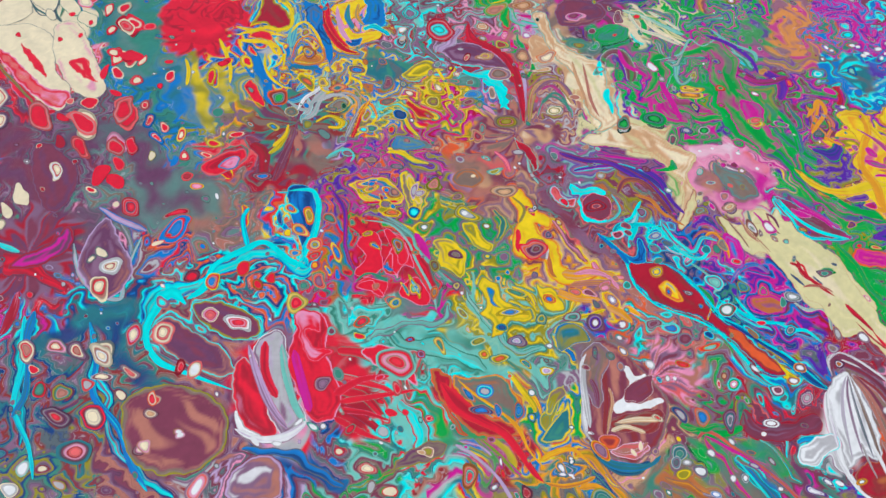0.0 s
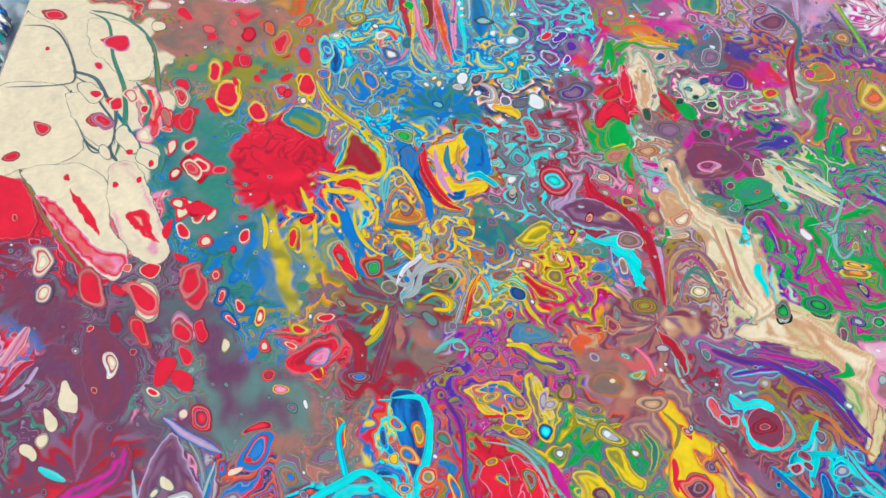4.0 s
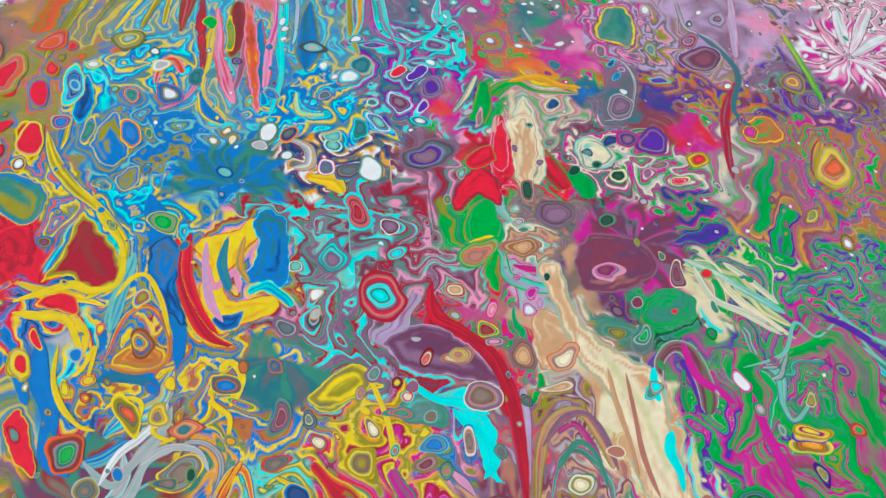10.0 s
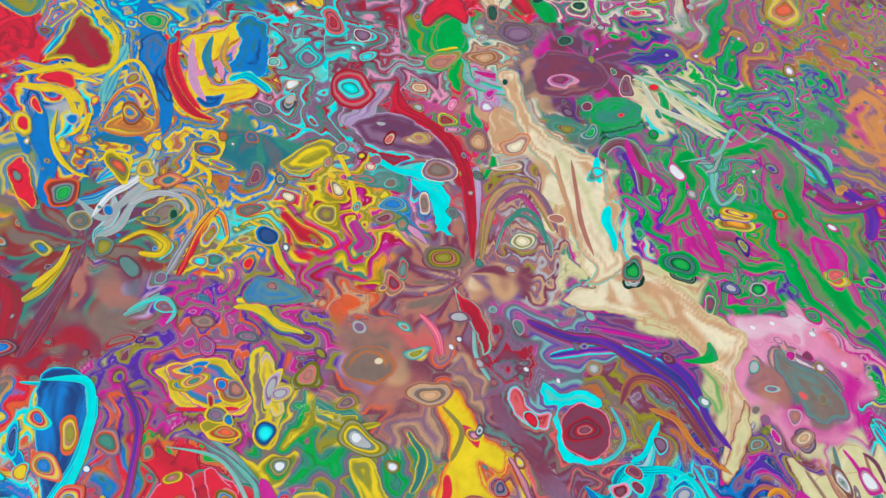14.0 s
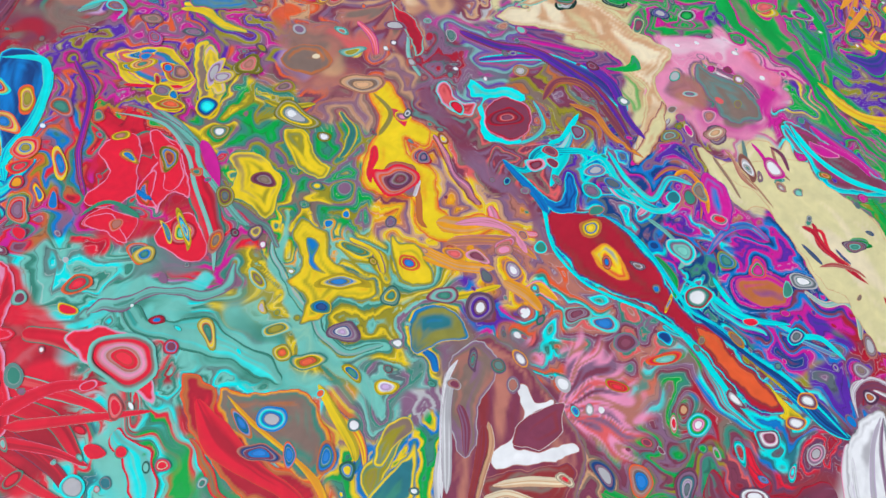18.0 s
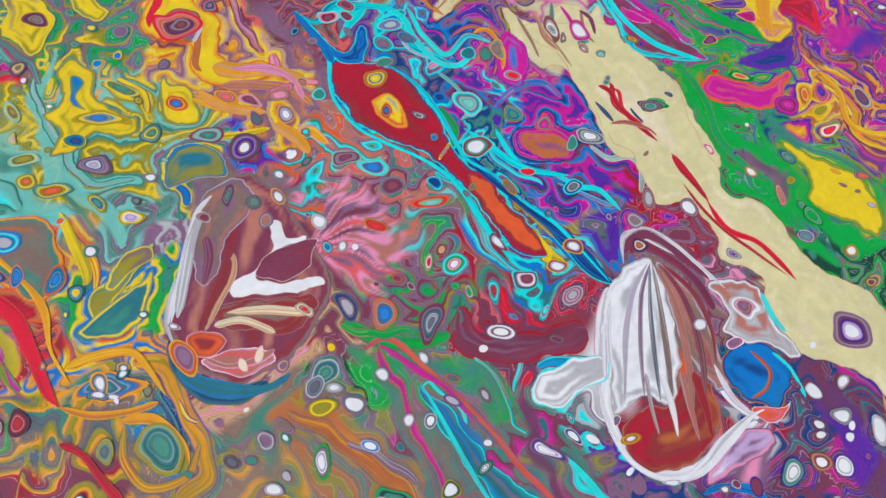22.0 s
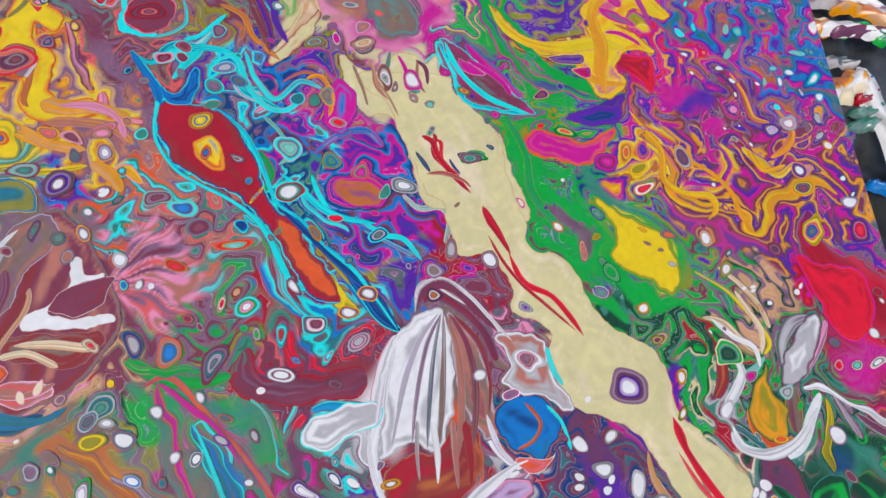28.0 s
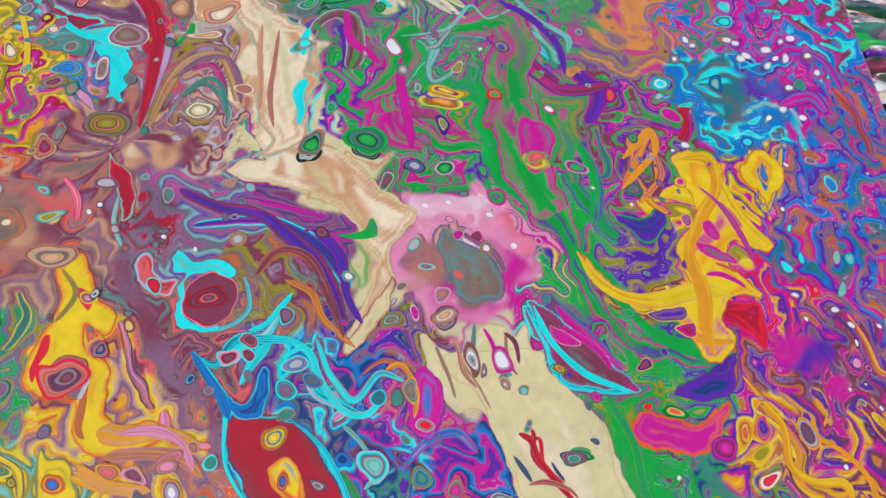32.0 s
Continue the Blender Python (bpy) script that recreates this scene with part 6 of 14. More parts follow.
cell(0.1659, -0.0836, 0.0087, 0.0056, 110, "ss")
cell(0.4442, -0.1491, 0.0086, 0.0050, 105, "Q|Z|TZ")
cell(0.5223, -0.3085, 0.0085, 0.0074, 58, "V|UkF")
cell(0.4390, -0.1025, 0.0084, 0.0075, 43, "A|BQW")
cell(0.1034, -0.4652, 0.0084, 0.0035, 122, "O|C")
cell(0.3347, -0.2185, 0.0083, 0.0075, 125, "Y|TEG")
cell(0.4362, -0.1830, 0.0083, 0.0074, 39, "B|SOS")
cell(0.3419, -0.1046, 0.0083, 0.0050, 90, "E|BTZ")
cell(0.9034, -0.5745, 0.0082, 0.0057, 53, "POXR")
cell(0.4562, -0.1443, 0.0081, 0.0054, 118, "W|BSM")
cell(0.1384, -0.3822, 0.0081, 0.0041, 128, "v|K")
cell(0.1536, -0.3408, 0.0080, 0.0056, 137, "C|RR")
cell(0.2981, -0.4278, 0.0080, 0.0048, 146, "ONB")
cell(0.4850, -0.0985, 0.0080, 0.0054, 28, "W|PP")
cell(0.8783, -0.5522, 0.0080, 0.0047, 15, "AYDO")
cell(0.5427, -0.1995, 0.0077, 0.0049, 64, "F|OJ")
cell(0.8795, -0.5132, 0.0076, 0.0042, 59, "HIW")
cell(0.5872, -0.2231, 0.0076, 0.0047, 11, "b|TJ")
cell(0.1202, -0.0793, 0.0076, 0.0064, 134, "O|CC")
cell(0.1870, -0.4071, 0.0075, 0.0038, 128, "s|R")
cell(0.6264, -0.5705, 0.0075, 0.0053, 168, "Q|KTW")
cell(0.1780, -0.5944, 0.0075, 0.0054, 155, "O|ETk")
cell(0.3121, -0.4689, 0.0074, 0.0025, 107, "Q|BD")
cell(0.1021, -0.2292, 0.0074, 0.0049, 112, "S|C")
cell(0.6025, -0.1894, 0.0073, 0.0052, 41, "G|CJJ")
cell(0.8214, -0.6393, 0.0073, 0.0057, 58, "C|GTJ")
cell(0.5380, -0.3261, 0.0073, 0.0038, 2, "V|CF")
cell(0.2553, -0.0984, 0.0073, 0.0044, 99, "E|NR")
cell(0.6414, -0.1944, 0.0072, 0.0047, 47, "G|C|RIR")
cell(0.3749, -0.3161, 0.0071, 0.0061, 161, "Y|SoB")
cell(0.3955, -0.0226, 0.0069, 0.0047, 83, "S|HW")
cell(0.6524, -0.0033, 0.0069, 0.0033, 8, "HW")
cell(0.3057, -0.1214, 0.0069, 0.0051, 96, "R|A|BTT")
cell(0.5377, -0.3746, 0.0069, 0.0055, 14, "T|CEC")
cell(0.2758, -0.3835, 0.0068, 0.0026, 177, "C|R")
cell(0.7828, -0.3470, 0.0068, 0.0046, 15, "QWQ")
cell(0.6251, -0.5471, 0.0067, 0.0062, 99, "H|QVM")
cell(0.3987, -0.3554, 0.0067, 0.0038, 176, "R|UeU")
cell(0.4574, -0.3350, 0.0067, 0.0039, 180, "e|TRT")
cell(0.1347, -0.3560, 0.0067, 0.0032, 116, "K|R")
cell(0.7767, -0.5442, 0.0066, 0.0052, 61, "P|XvX")
cell(0.4089, -0.3707, 0.0066, 0.0056, 168, "Y|BD")
cell(0.4231, -0.1807, 0.0066, 0.0059, 27, "R|WPS")
cell(0.5831, -0.5815, 0.0066, 0.0041, 178, "M|QVB")
cell(0.1861, -0.0744, 0.0066, 0.0043, 108, "ss")
cell(0.7652, -0.1224, 0.0066, 0.0053, 44, "E|PV")
cell(0.4718, -0.0970, 0.0066, 0.0043, 53, "W|RR")
cell(0.4008, -0.1535, 0.0066, 0.0058, 70, "A|N|DS")
cell(0.6330, -0.1808, 0.0066, 0.0031, 27, "H|VU")
cell(0.7708, -0.7207, 0.0066, 0.0048, 11, "H|WSW")
cell(0.7893, -0.1278, 0.0065, 0.0041, 35, "O|VI")
cell(0.3826, -0.4171, 0.0064, 0.0033, 174, "O|UkU")
cell(0.3472, -0.0508, 0.0064, 0.0049, 88, "Y|GG")
cell(0.2695, -0.1437, 0.0064, 0.0055, 164, "Y|BRB")
cell(0.5887, -0.7122, 0.0064, 0.0054, 150, "G|TJT")
cell(0.3194, -0.3619, 0.0064, 0.0052, 133, "H|E|UeU")
cell(0.6049, -0.1595, 0.0064, 0.0043, 53, "G|PD")
cell(0.8306, -0.2988, 0.0063, 0.0047, 36, "QSQ")
cell(0.5811, -0.0885, 0.0063, 0.0054, 83, "X|VZZ")
cell(0.4885, -0.3514, 0.0062, 0.0048, 86, "B|CkU")
cell(0.4796, -0.5450, 0.0062, 0.0031, 173, "Y|TET")
cell(0.5422, -0.0199, 0.0062, 0.0043, 64, "I|TM")
cell(0.6067, -0.5976, 0.0062, 0.0035, 179, "N|RAM")
cell(0.4856, -0.1297, 0.0061, 0.0031, 77, "W|PP")
cell(0.4909, -0.2679, 0.0061, 0.0047, 17, "F|KCF")
cell(0.5899, -0.2999, 0.0061, 0.0042, 22, "H|TMG")
cell(0.5047, -0.2927, 0.0061, 0.0045, 97, "Y|GRb")
cell(0.4719, -0.3511, 0.0061, 0.0053, 5, "M|BTB")
cell(0.5724, -0.1272, 0.0061, 0.0044, 21, "C|ZD")
cell(0.4179, -0.3468, 0.0060, 0.0029, 116, "R|UC")
cell(0.4276, -0.1629, 0.0060, 0.0053, 25, "Q|W|ZM")
cell(0.5648, -0.6673, 0.0060, 0.0041, 67, "H|ZeT")
cell(0.4585, -0.2245, 0.0060, 0.0050, 18, "W|OV")
cell(0.7207, -0.2230, 0.0060, 0.0038, 43, "YTE")
cell(0.8658, -0.4094, 0.0060, 0.0039, 66, "o|QB")
cell(0.4673, -0.3601, 0.0060, 0.0045, 0, "E|UkO")
cell(0.6777, -0.5639, 0.0059, 0.0044, 135, "H|SHeW")
cell(0.7937, -0.5577, 0.0059, 0.0031, 25, "A|WR")
cell(0.1589, -0.6529, 0.0059, 0.0040, 157, "C|HW")
cell(0.6403, -0.5169, 0.0058, 0.0033, 95, "A|eU")
cell(0.2398, -0.1673, 0.0058, 0.0041, 95, "R")
cell(0.3325, -0.3765, 0.0058, 0.0047, 132, "U|eE")
cell(0.1567, -0.1336, 0.0058, 0.0037, 103, "s")
cell(0.3921, -0.4614, 0.0058, 0.0046, 167, "YOTV")
cell(0.6182, -0.0733, 0.0058, 0.0036, 59, "H|OV")
cell(0.1634, -0.5905, 0.0058, 0.0039, 117, "R|bT")
cell(0.7960, -0.5361, 0.0057, 0.0039, 74, "A|XKP")
cell(0.5716, -0.5769, 0.0057, 0.0041, 175, "M|OVO")
cell(0.5907, -0.5901, 0.0057, 0.0044, 173, "e|VO")
cell(0.4226, -0.1197, 0.0057, 0.0049, 66, "V|BHS")
cell(0.5865, -0.6455, 0.0057, 0.0054, 109, "N|kUB")
cell(0.3824, -0.3265, 0.0057, 0.0030, 152, "Y|GRB")
cell(0.2838, -0.2872, 0.0057, 0.0025, 105, "Y|R")
cell(0.8815, -0.5421, 0.0056, 0.0039, 27, "AIHP")
cell(0.8787, -0.5418, 0.0056, 0.0041, 42, "A|PVW")
cell(0.3377, -0.5033, 0.0056, 0.0034, 16, "N|RTR")
cell(0.7528, -0.3560, 0.0056, 0.0043, 64, "XXN")
cell(0.2402, -0.4236, 0.0056, 0.0045, 108, "T|RK")
cell(0.3698, -0.6589, 0.0055, 0.0048, 167, "O|kRC")
cell(0.2714, -0.1130, 0.0055, 0.0040, 100, "V|QHB")
cell(0.7723, -0.6940, 0.0055, 0.0037, 89, "HW")
cell(0.5728, -0.6424, 0.0055, 0.0042, 116, "S|DVH")
cell(0.4272, -0.1560, 0.0054, 0.0049, 38, "A|QZM")
cell(0.5751, -0.2978, 0.0054, 0.0039, 39, "T|EOE")
cell(0.3541, -0.5208, 0.0054, 0.0019, 108, "N|B")
cell(0.3019, -0.3139, 0.0053, 0.0019, 109, "Y|EY")
cell(0.8332, -0.2871, 0.0053, 0.0035, 18, "QHQ")
cell(0.5734, -0.0644, 0.0053, 0.0039, 49, "H|SGS")
cell(0.7042, -0.1083, 0.0053, 0.0033, 45, "N|UW")
cell(0.2010, -0.5849, 0.0052, 0.0037, 159, "H|OC")
cell(0.6652, -0.0256, 0.0052, 0.0041, 73, "HW")
cell(0.3515, -0.1009, 0.0052, 0.0031, 89, "E|BT")
cell(0.4444, -0.0655, 0.0052, 0.0045, 28, "Q|SW")
cell(0.4159, -0.2821, 0.0052, 0.0042, 66, "SHS")
cell(0.6312, -0.4127, 0.0052, 0.0039, 87, "LTO")
cell(0.9110, -0.4443, 0.0051, 0.0028, 82, "I|W")
cell(0.1634, -0.6407, 0.0051, 0.0037, 148, "M|HW")
cell(0.1930, -0.5900, 0.0051, 0.0039, 127, "k|RH")
cell(0.6554, -0.6261, 0.0051, 0.0025, 2, "A|OHW")
cell(0.3303, -0.5278, 0.0050, 0.0040, 150, "R|TOT")
cell(0.5007, -0.4174, 0.0050, 0.0037, 5, "V|OH")
cell(0.4434, -0.3427, 0.0050, 0.0038, 90, "Y|UC")
cell(0.2485, -0.4337, 0.0050, 0.0034, 171, "Y|RI")
cell(0.9114, -0.6474, 0.0050, 0.0032, 17, "b|TJ")
cell(0.7586, -0.6885, 0.0050, 0.0032, 6, "HW")
cell(0.2625, -0.2992, 0.0049, 0.0040, 96, "R")
cell(0.3479, -0.5167, 0.0049, 0.0019, 122, "N|YB")
cell(0.3845, -0.3844, 0.0049, 0.0034, 171, "M|VT")
cell(0.0786, -0.1300, 0.0048, 0.0034, 165, "I|R")
cell(0.5326, -0.2709, 0.0048, 0.0029, 66, "X|lX")
cell(0.6581, -0.5580, 0.0048, 0.0039, 88, "N|XGX")
cell(0.3828, -0.6736, 0.0048, 0.0030, 174, "R|C")
cell(0.4192, -0.4845, 0.0048, 0.0043, 156, "ETSW")
cell(0.0706, -0.3136, 0.0047, 0.0032, 119, "I|K")
cell(0.8155, -0.6638, 0.0047, 0.0031, 72, "HWW")
cell(0.6287, -0.6358, 0.0047, 0.0027, 95, "QSK")
cell(0.5175, -0.0172, 0.0047, 0.0030, 70, "Q|HW")
cell(0.6667, -0.5895, 0.0047, 0.0034, 2, "Q|DHS")
cell(0.2600, -0.3012, 0.0047, 0.0043, 131, "R")
cell(0.2114, -0.4010, 0.0047, 0.0031, 114, "E|CC")
cell(0.4937, -0.6920, 0.0046, 0.0034, 115, "ETS")
cell(0.7912, -0.0618, 0.0046, 0.0028, 48, "I|W")
cell(0.5637, -0.6798, 0.0046, 0.0036, 164, "E|YE")
cell(0.1944, -0.1103, 0.0046, 0.0031, 109, "E|RR")
cell(0.5753, -0.1846, 0.0046, 0.0034, 45, "T|J")
cell(0.5295, -0.2818, 0.0046, 0.0035, 43, "X|lW")
cell(0.7467, -0.5067, 0.0045, 0.0025, 7, "A|PO")
cell(0.3529, -0.3609, 0.0045, 0.0036, 161, "E|ZU")
cell(0.1368, -0.1249, 0.0045, 0.0032, 120, "CC")
cell(0.6909, -0.6054, 0.0045, 0.0037, 19, "VHVU")
cell(0.6226, -0.1874, 0.0045, 0.0028, 55, "H|XV")
cell(0.0830, -0.1644, 0.0045, 0.0036, 140, "K|R")
cell(0.5469, -0.5561, 0.0045, 0.0041, 22, "A|VHlW")
cell(0.5093, -0.2805, 0.0045, 0.0036, 45, "X|IsI")
cell(0.5836, -0.6084, 0.0045, 0.0028, 13, "E|RNR")
cell(0.3763, -0.1262, 0.0044, 0.0026, 86, "Y|TM")
cell(0.8206, -0.5830, 0.0044, 0.0032, 34, "FFW")
cell(0.8562, -0.4523, 0.0044, 0.0020, 81, "X|M")
cell(0.6228, -0.0865, 0.0044, 0.0028, 57, "Q|BD")
cell(0.2245, -0.4839, 0.0044, 0.0024, 15, "R|C")
cell(0.2642, -0.0773, 0.0044, 0.0034, 102, "NR")
cell(0.6694, -0.3415, 0.0044, 0.0030, 31, "YPE")
cell(0.6447, -0.5531, 0.0044, 0.0043, 10, "E|TBT")
cell(0.8280, -0.5986, 0.0044, 0.0034, 31, "EFW")
cell(0.8521, -0.3191, 0.0043, 0.0031, 49, "SHW")
cell(0.4754, -0.5145, 0.0043, 0.0039, 84, "TVV")
cell(0.5588, -0.3609, 0.0043, 0.0036, 27, "C|k")
cell(0.5752, -0.6788, 0.0043, 0.0036, 158, "V|SW")
cell(0.7836, -0.7109, 0.0043, 0.0034, 180, "HW")
cell(0.2127, -0.1488, 0.0043, 0.0037, 113, "RR")
cell(0.6599, -0.6383, 0.0043, 0.0039, 42, "H|VIOH")
cell(0.5912, -0.2797, 0.0043, 0.0031, 33, "H|OO")
cell(0.1870, -0.6528, 0.0042, 0.0031, 152, "E|kH")
cell(0.4075, -0.6518, 0.0042, 0.0032, 175, "C|kE")
cell(0.1458, -0.2064, 0.0042, 0.0035, 147, "C|s")
cell(0.6632, -0.6173, 0.0042, 0.0037, 63, "A|OHW")
cell(0.6375, -0.2623, 0.0042, 0.0028, 33, "G|R")
cell(0.3644, -0.1510, 0.0042, 0.0033, 86, "E|UC")
cell(0.5041, -0.1860, 0.0042, 0.0032, 60, "H|TOM")
cell(0.2134, -0.2965, 0.0041, 0.0031, 169, "T|R")
cell(0.7812, -0.7004, 0.0041, 0.0031, 14, "HW")
cell(0.7873, -0.5379, 0.0041, 0.0017, 83, "Y|AN")
cell(0.8280, -0.4580, 0.0041, 0.0023, 130, "X|Q")
cell(0.6691, -0.5681, 0.0041, 0.0024, 98, "M|T")
cell(0.3195, -0.1531, 0.0041, 0.0021, 92, "Y|T")
cell(0.5894, -0.0666, 0.0041, 0.0030, 42, "S|HW")
cell(0.6325, -0.4847, 0.0041, 0.0039, 1, "E|UMU")
cell(0.2534, -0.4031, 0.0041, 0.0029, 172, "N|CR")
cell(0.6349, -0.5201, 0.0041, 0.0030, 91, "O|T")
cell(0.5869, -0.4830, 0.0040, 0.0037, 175, "Q|OV")
cell(0.7928, -0.5470, 0.0040, 0.0030, 20, "Y|E")
cell(0.5615, -0.6720, 0.0040, 0.0033, 99, "H|ZVS")
cell(0.4184, -0.0047, 0.0040, 0.0034, 67, "HW")
cell(0.6237, -0.0993, 0.0040, 0.0029, 37, "Q|DB")
cell(0.3487, -0.3136, 0.0040, 0.0026, 103, "o|Y")
cell(0.4061, -0.2495, 0.0040, 0.0032, 77, "W|TM")
cell(0.4605, -0.3269, 0.0040, 0.0026, 0, "Q|RC")
cell(0.5718, -0.4942, 0.0040, 0.0036, 169, "Q|KO")
cell(0.1379, -0.3378, 0.0039, 0.0029, 116, "C|s")
cell(0.4713, -0.3375, 0.0039, 0.0029, 2, "M|U")
cell(0.5386, -0.0643, 0.0039, 0.0031, 44, "S|HW")
cell(0.1473, -0.0026, 0.0039, 0.0030, 118, "W")
cell(0.8771, -0.3219, 0.0039, 0.0028, 46, "UFW")
cell(0.2154, -0.5987, 0.0039, 0.0031, 139, "O|C")
cell(0.5288, -0.4687, 0.0039, 0.0034, 115, "Q|KR")
cell(0.4107, -0.0197, 0.0038, 0.0030, 77, "Q|W")
cell(0.6348, -0.2845, 0.0038, 0.0026, 81, "C|TT")
cell(0.6436, -0.4475, 0.0038, 0.0028, 154, "T|MH")
cell(0.2175, -0.1398, 0.0038, 0.0030, 115, "RR")
cell(0.5295, -0.4232, 0.0038, 0.0030, 69, "H|STe")
cell(0.4172, -0.2674, 0.0038, 0.0031, 73, "A|W")
cell(0.5296, -0.0310, 0.0038, 0.0030, 28, "Q|W")
cell(0.1695, -0.4314, 0.0038, 0.0031, 138, "C|CR")
cell(0.7847, -0.6195, 0.0038, 0.0026, 16, "EAW")
cell(0.7537, -0.7064, 0.0038, 0.0032, 66, "W|HW")
cell(0.7223, -0.6589, 0.0038, 0.0023, 6, "W|XV")
cell(0.4529, -0.1262, 0.0038, 0.0033, 43, "C|QS")
cell(0.7473, -0.7212, 0.0038, 0.0033, 38, "H|WK")
cell(0.8376, -0.6757, 0.0038, 0.0017, 5, "o|YN")
cell(0.8927, -0.6412, 0.0038, 0.0026, 23, "C|HSW")
cell(0.5142, -0.1347, 0.0037, 0.0029, 54, "S|H")
cell(0.8629, -0.3248, 0.0037, 0.0025, 55, "HW")
cell(0.6867, -0.7097, 0.0037, 0.0010, 178, "HW")
cell(0.7873, -0.0869, 0.0037, 0.0023, 45, "I|W")
cell(0.2901, -0.0206, 0.0037, 0.0029, 96, "S|HW")
cell(0.3624, -0.3580, 0.0037, 0.0032, 137, "E|TJ")
cell(0.1751, -0.6418, 0.0037, 0.0028, 144, "b|OC")
cell(0.3606, -0.3939, 0.0037, 0.0027, 109, "M|V")
cell(0.1571, -0.5765, 0.0037, 0.0028, 138, "C|R")
cell(0.5334, -0.2233, 0.0037, 0.0023, 9, "C|SH")
cell(0.3678, -0.1579, 0.0036, 0.0025, 87, "E|C")
cell(0.3381, -0.5113, 0.0036, 0.0026, 166, "R|OA")
cell(0.8451, -0.6558, 0.0036, 0.0029, 38, "M|HSH")
cell(0.4891, -0.2832, 0.0036, 0.0030, 46, "E|UH")
cell(0.5456, -0.6906, 0.0036, 0.0029, 135, "V|HSV")
cell(0.6016, -0.2394, 0.0036, 0.0025, 45, "O|TE")
cell(0.5958, -0.0245, 0.0036, 0.0025, 54, "HW")
cell(0.5078, -0.2993, 0.0036, 0.0029, 41, "H|VI")
cell(0.6075, -0.7088, 0.0036, 0.0032, 133, "E|JWW")
cell(0.7906, -0.6333, 0.0035, 0.0030, 48, "EFO")
cell(0.0792, -0.2542, 0.0035, 0.0023, 115, "R")
cell(0.3965, -0.0564, 0.0035, 0.0029, 78, "S|HW")
cell(0.3528, -0.6470, 0.0035, 0.0031, 160, "O|RC")
cell(0.6466, -0.5319, 0.0035, 0.0034, 18, "I|TR")
cell(0.6269, -0.5200, 0.0035, 0.0035, 9, "Q|Z")
cell(0.4086, -0.5863, 0.0035, 0.0028, 159, "O|RBO")
cell(0.8295, -0.7002, 0.0035, 0.0025, 19, "S|VCA")
cell(0.5455, -0.5957, 0.0034, 0.0032, 125, "A|VHW")
cell(0.4635, -0.3219, 0.0034, 0.0027, 2, "R|V")
cell(0.8264, -0.6943, 0.0034, 0.0023, 14, "V|W")
cell(0.7499, -0.6786, 0.0034, 0.0028, 157, "H|W")
cell(0.4221, -0.0925, 0.0034, 0.0031, 47, "HW")
cell(0.6395, -0.5900, 0.0034, 0.0027, 94, "E|oU")
cell(0.2575, -0.4891, 0.0034, 0.0029, 156, "G|RB")
cell(0.8297, -0.6492, 0.0034, 0.0023, 67, "H|OX")
cell(0.5615, -0.6065, 0.0034, 0.0032, 134, "H|HW")
cell(0.6082, -0.5881, 0.0034, 0.0027, 101, "Q|BD")
cell(0.5887, -0.5268, 0.0034, 0.0028, 176, "k|T")
cell(0.3803, -0.6007, 0.0033, 0.0026, 156, "R|IR")
cell(0.4165, -0.2792, 0.0033, 0.0028, 73, "A|H")
cell(0.4294, -0.1031, 0.0033, 0.0030, 43, "HW")
cell(0.5416, -0.6602, 0.0033, 0.0016, 88, "I|C")
cell(0.6433, -0.4817, 0.0033, 0.0021, 114, "C|X")
cell(0.8974, -0.5083, 0.0033, 0.0022, 53, "D|H")
cell(0.8387, -0.3240, 0.0033, 0.0025, 47, "HW")
cell(0.8502, -0.3308, 0.0033, 0.0024, 46, "QHW")
cell(0.8348, -0.3263, 0.0033, 0.0025, 47, "HW")
cell(0.8897, -0.5135, 0.0033, 0.0018, 74, "S|V")
cell(0.3436, -0.5356, 0.0033, 0.0027, 140, "V|R")
cell(0.7893, -0.3871, 0.0033, 0.0024, 19, "THW")
cell(0.3119, -0.3101, 0.0033, 0.0027, 144, "Y|RY")
cell(0.5898, -0.7158, 0.0033, 0.0025, 167, "HW")
cell(0.7890, -0.6339, 0.0033, 0.0024, 25, "EFO")
cell(0.4594, -0.0198, 0.0033, 0.0026, 68, "HW")
cell(0.1213, -0.2298, 0.0033, 0.0027, 139, "R")
cell(0.7977, -0.6502, 0.0033, 0.0025, 66, "EAW")
cell(0.6527, -0.6922, 0.0033, 0.0022, 120, "H|DW")
cell(0.6478, -0.5825, 0.0033, 0.0022, 1, "Q|R")
cell(0.7629, -0.6752, 0.0033, 0.0025, 13, "U|HW")
cell(0.4233, -0.0143, 0.0033, 0.0026, 74, "HW")
cell(0.4004, -0.3863, 0.0032, 0.0024, 100, "A|R")
cell(0.5359, -0.2779, 0.0032, 0.0016, 69, "X|l")
cell(0.7098, -0.6513, 0.0032, 0.0026, 56, "V|HW")
cell(0.3601, -0.6334, 0.0032, 0.0029, 161, "T|KR")
cell(0.8949, -0.6275, 0.0032, 0.0022, 22, "HW")
cell(0.7104, -0.7253, 0.0032, 0.0029, 11, "THW")
cell(0.3146, -0.6388, 0.0032, 0.0021, 170, "HW")
cell(0.7081, -0.0273, 0.0031, 0.0020, 45, "W")
cell(0.6093, -0.6188, 0.0031, 0.0025, 2, "UKF")
cell(0.7957, -0.6658, 0.0031, 0.0022, 21, "EAW")
cell(0.6105, -0.7204, 0.0031, 0.0023, 170, "HW")
cell(0.1904, -0.4466, 0.0031, 0.0025, 126, "I|C")
cell(0.9054, -0.6322, 0.0031, 0.0022, 39, "E|C")
